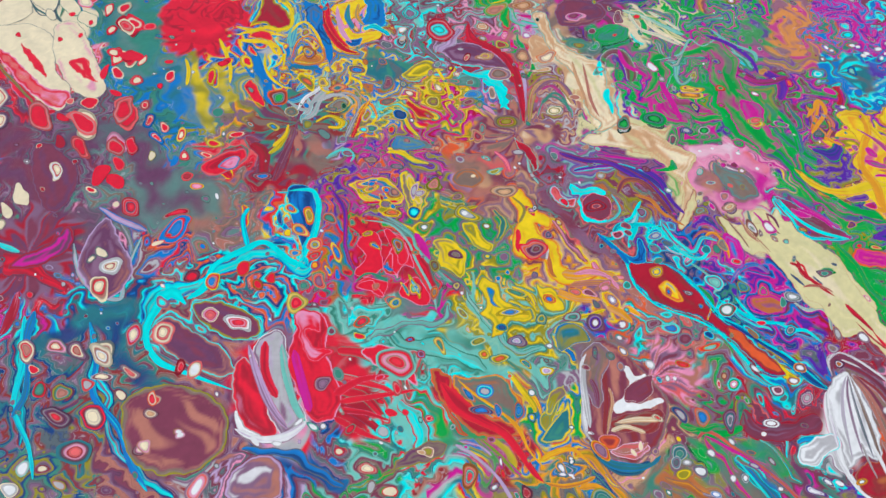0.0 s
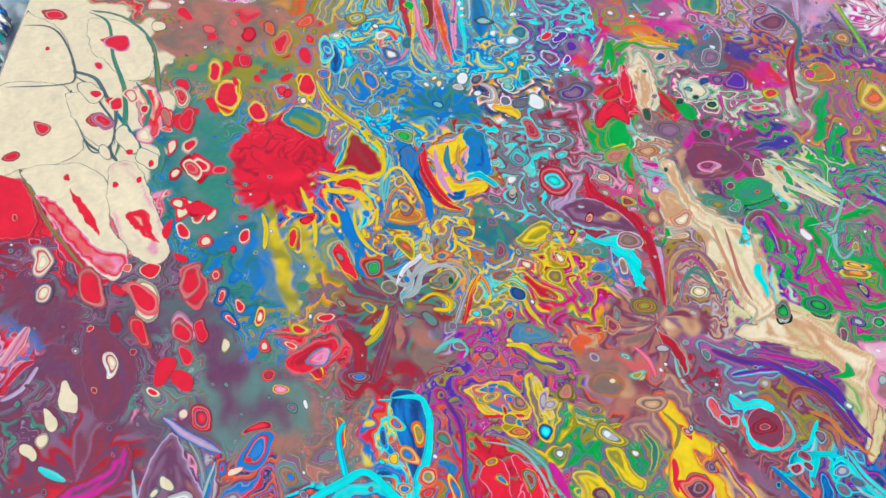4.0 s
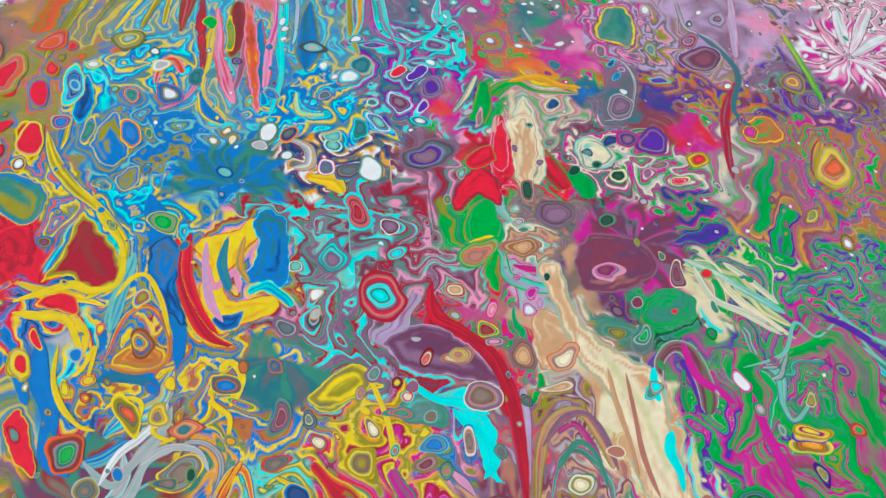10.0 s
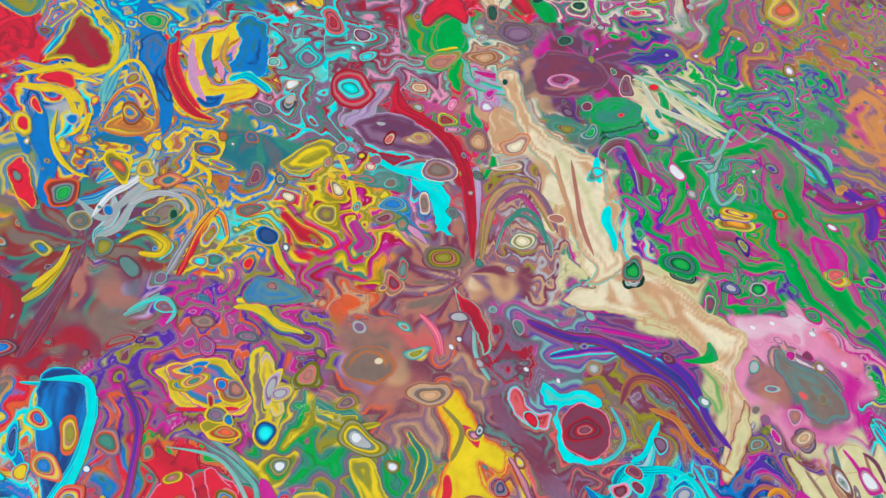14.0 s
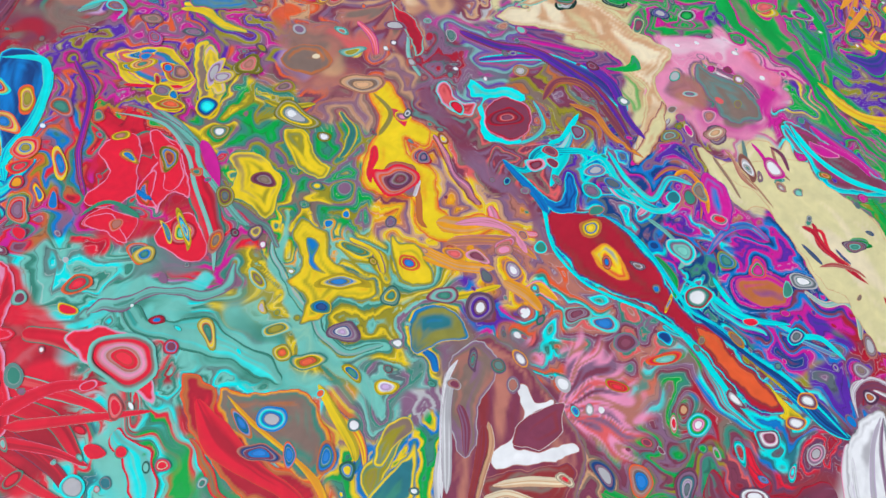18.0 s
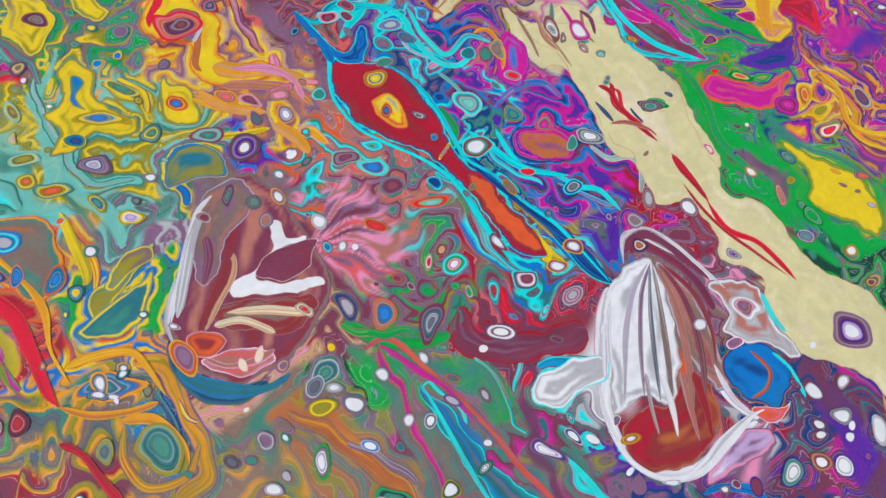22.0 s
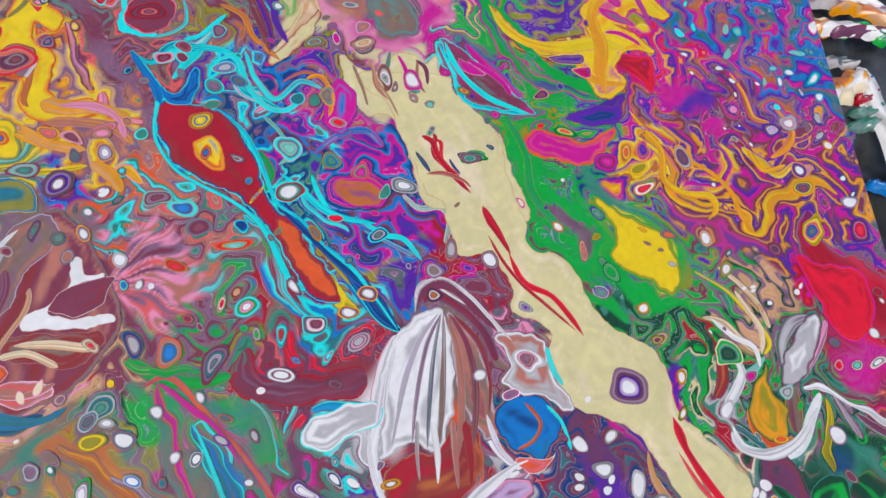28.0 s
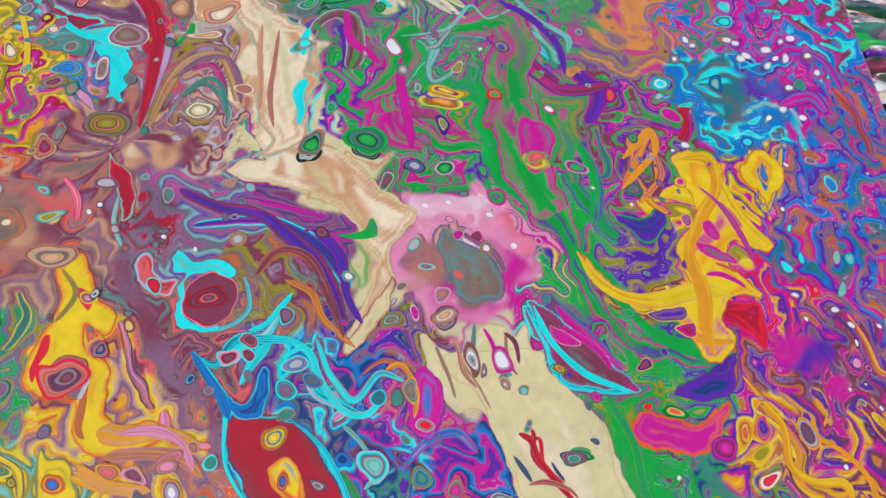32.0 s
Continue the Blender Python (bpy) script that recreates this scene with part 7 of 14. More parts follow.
cell(0.6019, -0.6853, 0.0031, 0.0021, 105, "H|SW")
cell(0.5487, -0.7061, 0.0031, 0.0025, 140, "V|HW")
cell(0.0316, -0.1076, 0.0031, 0.0018, 111, "R")
cell(0.6781, -0.4491, 0.0031, 0.0028, 22, "E|UIW")
cell(0.7787, -0.0748, 0.0031, 0.0019, 44, "W")
cell(0.7802, -0.3556, 0.0030, 0.0022, 19, "QH")
cell(0.1395, -0.2420, 0.0030, 0.0024, 121, "K|R")
cell(0.8698, -0.3095, 0.0030, 0.0022, 45, "W")
cell(0.6398, -0.0170, 0.0030, 0.0021, 49, "W")
cell(0.5361, -0.6637, 0.0030, 0.0015, 122, "I|C")
cell(0.8730, -0.6431, 0.0030, 0.0021, 20, "k|IR")
cell(0.8073, -0.3182, 0.0030, 0.0023, 34, "HW")
cell(0.5355, -0.2289, 0.0030, 0.0025, 169, "C|ST")
cell(0.8819, -0.6428, 0.0030, 0.0019, 14, "C|TM")
cell(0.8242, -0.6984, 0.0030, 0.0024, 55, "VHW")
cell(0.1332, -0.2582, 0.0030, 0.0024, 123, "R")
cell(0.7889, -0.0990, 0.0030, 0.0018, 41, "W")
cell(0.1166, -0.2626, 0.0030, 0.0023, 125, "K|R")
cell(0.8515, -0.3614, 0.0029, 0.0021, 28, "W")
cell(0.8500, -0.5068, 0.0029, 0.0022, 48, "P|I")
cell(0.5682, -0.6726, 0.0029, 0.0025, 134, "HW")
cell(0.5491, -0.5748, 0.0029, 0.0023, 9, "VIW")
cell(0.5806, -0.6932, 0.0029, 0.0024, 153, "H|BW")
cell(0.3362, -0.1472, 0.0029, 0.0023, 178, "Q|TH")
cell(0.4102, -0.6309, 0.0029, 0.0024, 149, "V|RCR")
cell(0.8310, -0.3634, 0.0029, 0.0021, 28, "QH")
cell(0.6737, -0.4429, 0.0029, 0.0025, 77, "X|O")
cell(0.8957, -0.5196, 0.0029, 0.0019, 53, "D|H")
cell(0.8628, -0.3121, 0.0029, 0.0019, 56, "HW")
cell(0.4879, -0.7073, 0.0028, 0.0020, 163, "SW")
cell(0.5181, -0.4245, 0.0028, 0.0024, 63, "V|K")
cell(0.3955, -0.6255, 0.0028, 0.0019, 109, "T|R")
cell(0.5432, -0.2612, 0.0028, 0.0021, 46, "H|J")
cell(0.5852, -0.6683, 0.0028, 0.0025, 151, "S|HW")
cell(0.5500, -0.5758, 0.0028, 0.0027, 128, "VW")
cell(0.6646, -0.4422, 0.0028, 0.0025, 17, "I|OX")
cell(0.5345, -0.6970, 0.0028, 0.0024, 134, "SOS")
cell(0.0515, -0.2910, 0.0028, 0.0018, 119, "C|K")
cell(0.5768, -0.0217, 0.0028, 0.0017, 65, "W")
cell(0.4786, -0.6195, 0.0027, 0.0025, 115, "T|SW")
cell(0.4036, -0.6520, 0.0027, 0.0020, 159, "k|CF")
cell(0.3570, -0.1592, 0.0027, 0.0025, 85, "E|CW")
cell(0.8312, -0.7018, 0.0027, 0.0022, 30, "EAW")
cell(0.4631, -0.5134, 0.0027, 0.0024, 90, "TY")
cell(0.8292, -0.3127, 0.0027, 0.0020, 30, "W")
cell(0.1227, -0.3848, 0.0027, 0.0020, 156, "C|R")
cell(0.8981, -0.6471, 0.0027, 0.0019, 37, "U|M")
cell(0.7738, -0.7231, 0.0026, 0.0021, 63, "W|V")
cell(0.8755, -0.5029, 0.0026, 0.0019, 47, "o|Q")
cell(0.6407, -0.4737, 0.0026, 0.0023, 87, "X|V")
cell(0.5851, -0.7118, 0.0026, 0.0021, 158, "HW")
cell(0.8371, -0.7164, 0.0026, 0.0019, 17, "HW")
cell(0.3620, -0.0055, 0.0026, 0.0017, 87, "W")
cell(0.1531, -0.4030, 0.0026, 0.0020, 122, "H|K")
cell(0.6099, -0.6783, 0.0026, 0.0023, 120, "P|VH")
cell(0.8618, -0.3668, 0.0026, 0.0018, 24, "W")
cell(0.6220, -0.6766, 0.0025, 0.0020, 100, "O|VH")
cell(0.5942, -0.6849, 0.0025, 0.0022, 124, "V|HW")
cell(0.7566, -0.7291, 0.0025, 0.0013, 2, "W|V")
cell(0.3432, -0.6301, 0.0025, 0.0022, 161, "HW")
cell(0.9085, -0.6156, 0.0025, 0.0018, 41, "R|U")
cell(0.7321, -0.5695, 0.0025, 0.0022, 52, "I|XC")
cell(0.7448, -0.5256, 0.0025, 0.0015, 7, "E|R")
cell(0.8796, -0.3343, 0.0025, 0.0018, 40, "W")
cell(0.5707, -0.6172, 0.0025, 0.0019, 96, "HW")
cell(0.5649, -0.6177, 0.0025, 0.0019, 97, "b|QDB")
cell(0.8339, -0.3150, 0.0024, 0.0018, 44, "W")
cell(0.1911, -0.0260, 0.0024, 0.0015, 105, "W")
cell(0.5546, -0.7139, 0.0024, 0.0020, 144, "V|HW")
cell(0.5733, -0.0320, 0.0024, 0.0018, 25, "W")
cell(0.6734, -0.4651, 0.0024, 0.0021, 75, "E|U")
cell(0.6640, -0.4629, 0.0024, 0.0021, 79, "k|s")
cell(0.6106, -0.6703, 0.0024, 0.0017, 175, "N|S")
cell(0.8370, -0.7148, 0.0024, 0.0018, 40, "C|W")
cell(0.2321, -0.4776, 0.0024, 0.0020, 157, "T|R")
cell(0.8037, -0.3142, 0.0024, 0.0018, 46, "W")
cell(0.6375, -0.4688, 0.0024, 0.0021, 88, "H|U")
cell(0.8469, -0.4801, 0.0023, 0.0016, 22, "HW")
cell(0.8565, -0.3251, 0.0023, 0.0016, 56, "W")
cell(0.6004, -0.6624, 0.0023, 0.0021, 137, "S|HW")
cell(0.8216, -0.6973, 0.0023, 0.0018, 59, "V|W")
cell(0.4673, -0.2962, 0.0023, 0.0019, 20, "V|H")
cell(0.6597, -0.6937, 0.0022, 0.0022, 118, "HW")
cell(0.7592, -0.6964, 0.0022, 0.0017, 11, "W")
cell(0.1338, -0.4284, 0.0022, 0.0017, 146, "C|K")
cell(0.7482, -0.6913, 0.0022, 0.0017, 10, "U|W")
cell(0.5853, -0.0156, 0.0022, 0.0016, 48, "W")
cell(0.7887, -0.7230, 0.0022, 0.0015, 10, "W|V")
cell(0.7479, -0.6951, 0.0022, 0.0015, 6, "U|W")
cell(0.5707, -0.0225, 0.0022, 0.0016, 48, "W")
cell(0.4684, -0.5324, 0.0022, 0.0020, 163, "Y|B")
cell(0.5916, -0.6309, 0.0022, 0.0019, 178, "O|sO")
cell(0.7898, -0.5803, 0.0022, 0.0013, 8, "E|A")
cell(0.7668, -0.5851, 0.0021, 0.0017, 22, "A|E")
cell(0.5919, -0.0168, 0.0021, 0.0013, 64, "W")
cell(0.8416, -0.3676, 0.0021, 0.0015, 53, "W")
cell(0.5709, -0.7231, 0.0021, 0.0017, 136, "HW")
cell(0.4615, -0.4390, 0.0021, 0.0017, 0, "F|C")
cell(0.6699, -0.6873, 0.0021, 0.0013, 80, "W|SV")
cell(0.7896, -0.7191, 0.0020, 0.0014, 9, "W|S")
cell(0.8499, -0.6616, 0.0020, 0.0015, 54, "E|G")
cell(0.6914, -0.4478, 0.0019, 0.0016, 72, "I|W")
cell(0.8018, -0.5973, 0.0019, 0.0015, 20, "U|H")
cell(0.8611, -0.6087, 0.0019, 0.0014, 27, "HW")
cell(0.7913, -0.5873, 0.0019, 0.0013, 11, "A|U")
cell(0.6228, -0.6593, 0.0019, 0.0018, 151, "K|W")
cell(0.6718, -0.7053, 0.0019, 0.0012, 2, "HW")
cell(0.7227, -0.7179, 0.0019, 0.0014, 4, "H|V")
cell(0.7381, -0.7277, 0.0019, 0.0011, 2, "W|V")
cell(0.7614, -0.6922, 0.0018, 0.0015, 18, "W")
cell(0.5669, -0.6578, 0.0018, 0.0013, 175, "A|Y")
cell(0.5527, -0.7021, 0.0018, 0.0015, 131, "V|H")
cell(0.5453, -0.5854, 0.0018, 0.0016, 168, "HW")
cell(0.5609, -0.7246, 0.0017, 0.0012, 168, "HW")
cell(0.6497, -0.4266, 0.0017, 0.0016, 35, "I|W")
cell(0.6609, -0.4246, 0.0017, 0.0014, 81, "I|W")
cell(0.7973, -0.5903, 0.0016, 0.0012, 19, "A|U")
cell(0.7549, -0.6605, 0.0016, 0.0013, 38, "W")
cell(0.8638, -0.6055, 0.0016, 0.0011, 24, "HW")
cell(0.6217, -0.6936, 0.0016, 0.0012, 173, "HW")
cell(0.8393, -0.6088, 0.0015, 0.0011, 24, "HW")
cell(0.8462, -0.6146, 0.0015, 0.0011, 23, "HW")
cell(0.8351, -0.6078, 0.0015, 0.0011, 24, "HW")
cell(0.7022, -0.5724, 0.0015, 0.0013, 14, "F|U")
cell(0.8396, -0.6070, 0.0015, 0.0009, 11, "W")
cell(0.5755, -0.6176, 0.0015, 0.0013, 98, "W")
cell(0.7859, -0.7263, 0.0014, 0.0011, 26, "W|V")
cell(0.5713, -0.6413, 0.0009, 0.0008, 105, "W")

# closed pools, the runs over them and the drops that float on them: pigments from the rim inward, width of the rim, points
# ---- poured shapes ----
run("BBZ", 0.0006, (0.3260, -0.1990, 0.0052), (0.3340, -0.2260, 0.0064), (0.3410, -0.2570, 0.0043), (0.3500, -0.2850, 0.0037), (0.3510, -0.3070, 0.0024))
run("MBB", 0.0006, (0.3230, -0.2380, 0.0028), (0.3180, -0.2700, 0.0043), (0.3170, -0.2850, 0.0024))
run("BBD", 0.0006, (0.2860, -0.2860, 0.0034), (0.2900, -0.3080, 0.0046), (0.2980, -0.3250, 0.0040), (0.3000, -0.3450, 0.0035), (0.3110, -0.3550, 0.0028))
run("BMB", 0.0006, (0.3140, -0.3500, 0.0018), (0.3240, -0.3480, 0.0031), (0.3340, -0.3400, 0.0018))
run("BZB", 0.0006, (0.3150, -0.3110, 0.0018), (0.3250, -0.3080, 0.0037), (0.3390, -0.3120, 0.0031), (0.3440, -0.3200, 0.0015))
pool("koUoUk", 0.0008, (0.4460, -0.4380), (0.4520, -0.4320), (0.4630, -0.4320), (0.4700, -0.4390), (0.4680, -0.4450), (0.4600, -0.4500), (0.4520, -0.4490), (0.4460, -0.4440))
pool("FkFCF", 0.0006, (0.5340, -0.2810), (0.5560, -0.2930), (0.5700, -0.3050), (0.5650, -0.3170), (0.5510, -0.3050), (0.5330, -0.3170), (0.5280, -0.3050))
pool("vJvOJ", 0.0008, (0.8260, -0.6850), (0.8390, -0.6830), (0.8470, -0.6990), (0.8570, -0.7100), (0.8520, -0.7330), (0.8410, -0.7320), (0.8320, -0.7180), (0.8260, -0.7030))
smear("TM", 0.0021, (0.401, -0.564, 0.0065), (0.416, -0.578, 0.0075), (0.434, -0.587, 0.0049), (0.451, -0.593, 0.0039))
smear("MT", 0.0023, (0.433, -0.574, 0.0040), (0.451, -0.586, 0.0028))
pool("XYYUT", 0.0010, (0.3650, -0.4390), (0.3870, -0.4360), (0.3980, -0.4440), (0.4060, -0.4540), (0.4030, -0.4620), (0.3890, -0.4580), (0.3770, -0.4580), (0.3690, -0.4480))
pool("TYYUV", 0.0010, (0.4040, -0.4330), (0.4110, -0.4310), (0.4110, -0.4430), (0.4200, -0.4570), (0.4160, -0.4740), (0.4100, -0.4700), (0.4060, -0.4540))
pool("IRRRR", 0.0010, (0.3660, -0.5190), (0.3740, -0.5070), (0.3690, -0.4930), (0.3800, -0.4850), (0.3860, -0.4910), (0.3860, -0.5050), (0.3870, -0.5160), (0.3780, -0.5230), (0.3690, -0.5230))
pool("IRRRR", 0.0012, (0.3900, -0.4850), (0.4000, -0.4890), (0.4060, -0.5020), (0.4090, -0.5190), (0.4030, -0.5170), (0.3970, -0.5220), (0.3960, -0.5270), (0.3930, -0.5220), (0.3890, -0.5170), (0.3920, -0.5040), (0.3950, -0.4960))
pool("IRRRR", 0.0010, (0.3990, -0.5330), (0.4090, -0.5260), (0.4150, -0.5330), (0.4180, -0.5440), (0.4140, -0.5500), (0.4040, -0.5460), (0.3970, -0.5390))
pool("IRRRs", 0.0007, (0.3670, -0.5320), (0.3740, -0.5240), (0.3830, -0.5270), (0.3890, -0.5290), (0.3880, -0.5350), (0.3840, -0.5400), (0.3780, -0.5350))
pool("MIRRK", 0.0009, (0.3690, -0.5820), (0.3750, -0.5770), (0.3860, -0.5780), (0.3950, -0.5830), (0.4010, -0.5920), (0.4050, -0.6090), (0.3970, -0.6030), (0.3880, -0.5960), (0.3770, -0.5910))
pool("NoKKR", 0.0015, (0.4140, -0.6010), (0.4160, -0.5960), (0.4260, -0.6040), (0.4280, -0.6150), (0.4380, -0.6250), (0.4480, -0.6320), (0.4610, -0.6380), (0.4670, -0.6470), (0.4430, -0.6450), (0.4310, -0.6350), (0.4210, -0.6230), (0.4150, -0.6100))
pool("NAUTo", 0.0010, (0.4280, -0.6040), (0.4390, -0.6060), (0.4560, -0.6050), (0.4640, -0.6120), (0.4710, -0.6290), (0.4650, -0.6390), (0.4530, -0.6340), (0.4400, -0.6250), (0.4310, -0.6160))
pool("eEYEA", 0.0010, (0.4550, -0.5290), (0.4630, -0.5330), (0.4700, -0.5390), (0.4680, -0.5470), (0.4730, -0.5520), (0.4820, -0.5580), (0.4880, -0.5600), (0.4870, -0.5680), (0.4730, -0.5680), (0.4640, -0.5770), (0.4570, -0.5780), (0.4590, -0.5670), (0.4520, -0.5600), (0.4570, -0.5520), (0.4540, -0.5410))
pool("YEBTB", 0.0008, (0.4590, -0.5390), (0.4650, -0.5420), (0.4630, -0.5500), (0.4680, -0.5560), (0.4610, -0.5530))
pool("eEYYE", 0.0010, (0.4950, -0.5390), (0.4990, -0.5420), (0.5080, -0.5450), (0.5120, -0.5610), (0.5010, -0.5610), (0.4950, -0.5500))
pool("TYEYZ", 0.0010, (0.4470, -0.4840), (0.4570, -0.4830), (0.4630, -0.4980), (0.4700, -0.5040), (0.4630, -0.5100), (0.4530, -0.5010))
pool("TYYEU", 0.0009, (0.4250, -0.4980), (0.4350, -0.4950), (0.4470, -0.5070), (0.4470, -0.5190), (0.4420, -0.5300), (0.4340, -0.5220), (0.4250, -0.5180), (0.4280, -0.5070))
pool("NAYYA", 0.0013, (0.4860, -0.4560), (0.4970, -0.4540), (0.5050, -0.4720), (0.5150, -0.4840), (0.5120, -0.4920), (0.5040, -0.4870), (0.5060, -0.4980), (0.5160, -0.5040), (0.5170, -0.5190), (0.5220, -0.5300), (0.5380, -0.5280), (0.5420, -0.5340), (0.5290, -0.5400), (0.5160, -0.5420), (0.5070, -0.5340), (0.5050, -0.5190), (0.4950, -0.5190), (0.4850, -0.5150), (0.4840, -0.4980), (0.4910, -0.4790))
run("AFk", 0.0005, (0.5150, -0.5320, 0.0043), (0.5270, -0.5340, 0.0040), (0.5400, -0.5330, 0.0031), (0.5550, -0.5370, 0.0015))
run("kAI", 0.0005, (0.5190, -0.5420, 0.0025), (0.5340, -0.5410, 0.0025), (0.5490, -0.5430, 0.0028), (0.5580, -0.5510, 0.0015))
run("AYk", 0.0006, (0.5080, -0.5490, 0.0015), (0.5210, -0.5530, 0.0025), (0.5350, -0.5550, 0.0024))
run("AFk", 0.0005, (0.5420, -0.5610, 0.0024), (0.5510, -0.5670, 0.0030), (0.5570, -0.5750, 0.0018))
drop(0.5440, -0.5440, 0.0059, 0.0040, 52, "kIsk")
drop(0.5330, -0.5490, 0.0040, 0.0035, 70, "AkOV")
drop(0.5210, -0.5470, 0.0033, 0.0030, 0, "NsV")
pool("eYEUT", 0.0007, (0.4810, -0.6390), (0.4880, -0.6280), (0.5000, -0.6160), (0.4980, -0.6240), (0.4920, -0.6340), (0.4850, -0.6460))
pool("QBDBB", 0.0007, (0.3170, -0.4420), (0.3360, -0.4420), (0.3400, -0.4620), (0.3410, -0.4780), (0.3340, -0.4900), (0.3270, -0.4900))
run("QMH", 0.0004, (0.3360, -0.4420, 0.0010), (0.3410, -0.4620, 0.0013), (0.3400, -0.4810, 0.0010), (0.3320, -0.4940, 0.0012))
smear("MM", 0.0011, (0.449, -0.525, 0.0013), (0.450, -0.539, 0.0020), (0.449, -0.554, 0.0031), (0.455, -0.575, 0.0033), (0.464, -0.589, 0.0043), (0.477, -0.599, 0.0033), (0.490, -0.613, 0.0028))
smear("MQ", 0.0011, (0.367, -0.579, 0.0008), (0.377, -0.573, 0.0023), (0.384, -0.563, 0.0030), (0.396, -0.559, 0.0028), (0.412, -0.564, 0.0028), (0.422, -0.554, 0.0020))
run("MHV", 0.0003, (0.4220, -0.5540, 0.0013), (0.4200, -0.5380, 0.0010), (0.4110, -0.5130, 0.0010), (0.4060, -0.4960, 0.0009), (0.3940, -0.4800, 0.0008), (0.3720, -0.4740, 0.0005))
run("YEN", 0.0003, (0.4650, -0.6030, 0.0015), (0.4710, -0.6140, 0.0020), (0.4780, -0.6270, 0.0020), (0.4790, -0.6330, 0.0009))
smear("RR", 0.0013, (0.349, -0.599, 0.0023), (0.361, -0.599, 0.0020), (0.372, -0.597, 0.0009), (0.382, -0.600, 0.0010))
smear("RK", 0.0013, (0.351, -0.607, 0.0014), (0.366, -0.605, 0.0015), (0.382, -0.607, 0.0008))
smear("RR", 0.0006, (0.352, -0.613, 0.0025), (0.365, -0.611, 0.0015), (0.377, -0.614, 0.0008))
smear("RR", 0.0009, (0.354, -0.622, 0.0015), (0.365, -0.623, 0.0030), (0.376, -0.629, 0.0009))
smear("RK", 0.0013, (0.347, -0.590, 0.0030), (0.356, -0.584, 0.0025), (0.365, -0.582, 0.0010))
smear("RR", 0.0013, (0.343, -0.567, 0.0027), (0.349, -0.568, 0.0021), (0.355, -0.571, 0.0007))
drop(0.3800, -0.4400, 0.0075, 0.0030, 0, "YBTB")
drop(0.3980, -0.4510, 0.0097, 0.0049, 164, "YoVB")
drop(0.4080, -0.5360, 0.0065, 0.0060, 90, "RYGM")
drop(0.3990, -0.4990, 0.0090, 0.0045, 90, "RNEk")
drop(0.3900, -0.5170, 0.0074, 0.0020, 84, "NBDB")
drop(0.3910, -0.5890, 0.0088, 0.0036, 128, "KRkD")
drop(0.4370, -0.6170, 0.0059, 0.0028, 117, "oBZB")
drop(0.4480, -0.6160, 0.0060, 0.0055, 60, "BQBH")
drop(0.4550, -0.6290, 0.0050, 0.0028, 90, "NBZB")
drop(0.4680, -0.6310, 0.0055, 0.0045, 70, "oBTB")
drop(0.4440, -0.6280, 0.0088, 0.0035, 170, "kDOB")
drop(0.4730, -0.5600, 0.0115, 0.0040, 5, "YBEB")
drop(0.5020, -0.5520, 0.0045, 0.0045, 150, "NYRB")
drop(0.4520, -0.4750, 0.0113, 0.0073, 159, "EYeH")
drop(0.4400, -0.5100, 0.0065, 0.0050, 160, "YOvU")
drop(0.4990, -0.5110, 0.0110, 0.0085, 165, "RNOvO")
drop(0.3800, -0.6170, 0.0028, 0.0014, 162, "RR")
drop(0.3860, -0.6250, 0.0038, 0.0030, 0, "RR")
drop(0.3910, -0.6090, 0.0045, 0.0035, 90, "sR")
drop(0.4740, -0.5820, 0.0065, 0.0055, 0, "VDWHl")
drop(0.3700, -0.5590, 0.0060, 0.0045, 10, "NTR")
drop(0.4020, -0.5750, 0.0039, 0.0018, 155, "KRB")
drop(0.3680, -0.5700, 0.0043, 0.0025, 135, "YRR")
pool("VUOkb", 0.0010, (0.5110, -0.6500), (0.5120, -0.6200), (0.5180, -0.5950), (0.5330, -0.5850), (0.5460, -0.5960), (0.5550, -0.6080), (0.5660, -0.6300), (0.5640, -0.6430), (0.5510, -0.6620), (0.5360, -0.6700), (0.5200, -0.6650))
pool("HVUVk", 0.0010, (0.5130, -0.6130), (0.5170, -0.5950), (0.5260, -0.5880), (0.5350, -0.5920), (0.5340, -0.6030), (0.5270, -0.6130), (0.5250, -0.6240), (0.5220, -0.6330), (0.5180, -0.6310), (0.5150, -0.6220))
pool("kWWWW", 0.0006, (0.5420, -0.6080), (0.5460, -0.6060), (0.5500, -0.6140), (0.5560, -0.6120), (0.5560, -0.6160), (0.5480, -0.6180), (0.5410, -0.6250), (0.5400, -0.6300), (0.5470, -0.6320), (0.5550, -0.6310), (0.5640, -0.6310), (0.5620, -0.6340), (0.5470, -0.6370), (0.5310, -0.6380), (0.5320, -0.6310), (0.5380, -0.6270), (0.5440, -0.6180))
pool("WbOOb", 0.0004, (0.5390, -0.6280), (0.5430, -0.6200), (0.5510, -0.6170), (0.5600, -0.6140), (0.5580, -0.6250), (0.5510, -0.6310), (0.5450, -0.6310))
pool("IobNb", 0.0008, (0.5160, -0.6530), (0.5250, -0.6510), (0.5300, -0.6550), (0.5250, -0.6600), (0.5190, -0.6600))
pool("WIkIs", 0.0005, (0.5220, -0.6620), (0.5310, -0.6580), (0.5430, -0.6580), (0.5470, -0.6620), (0.5390, -0.6670), (0.5300, -0.6670))
run("ZBT", 0.0004, (0.5130, -0.6630, 0.0020), (0.5220, -0.6700, 0.0030), (0.5340, -0.6730, 0.0030), (0.5450, -0.6720, 0.0013), (0.5530, -0.6670, 0.0015))
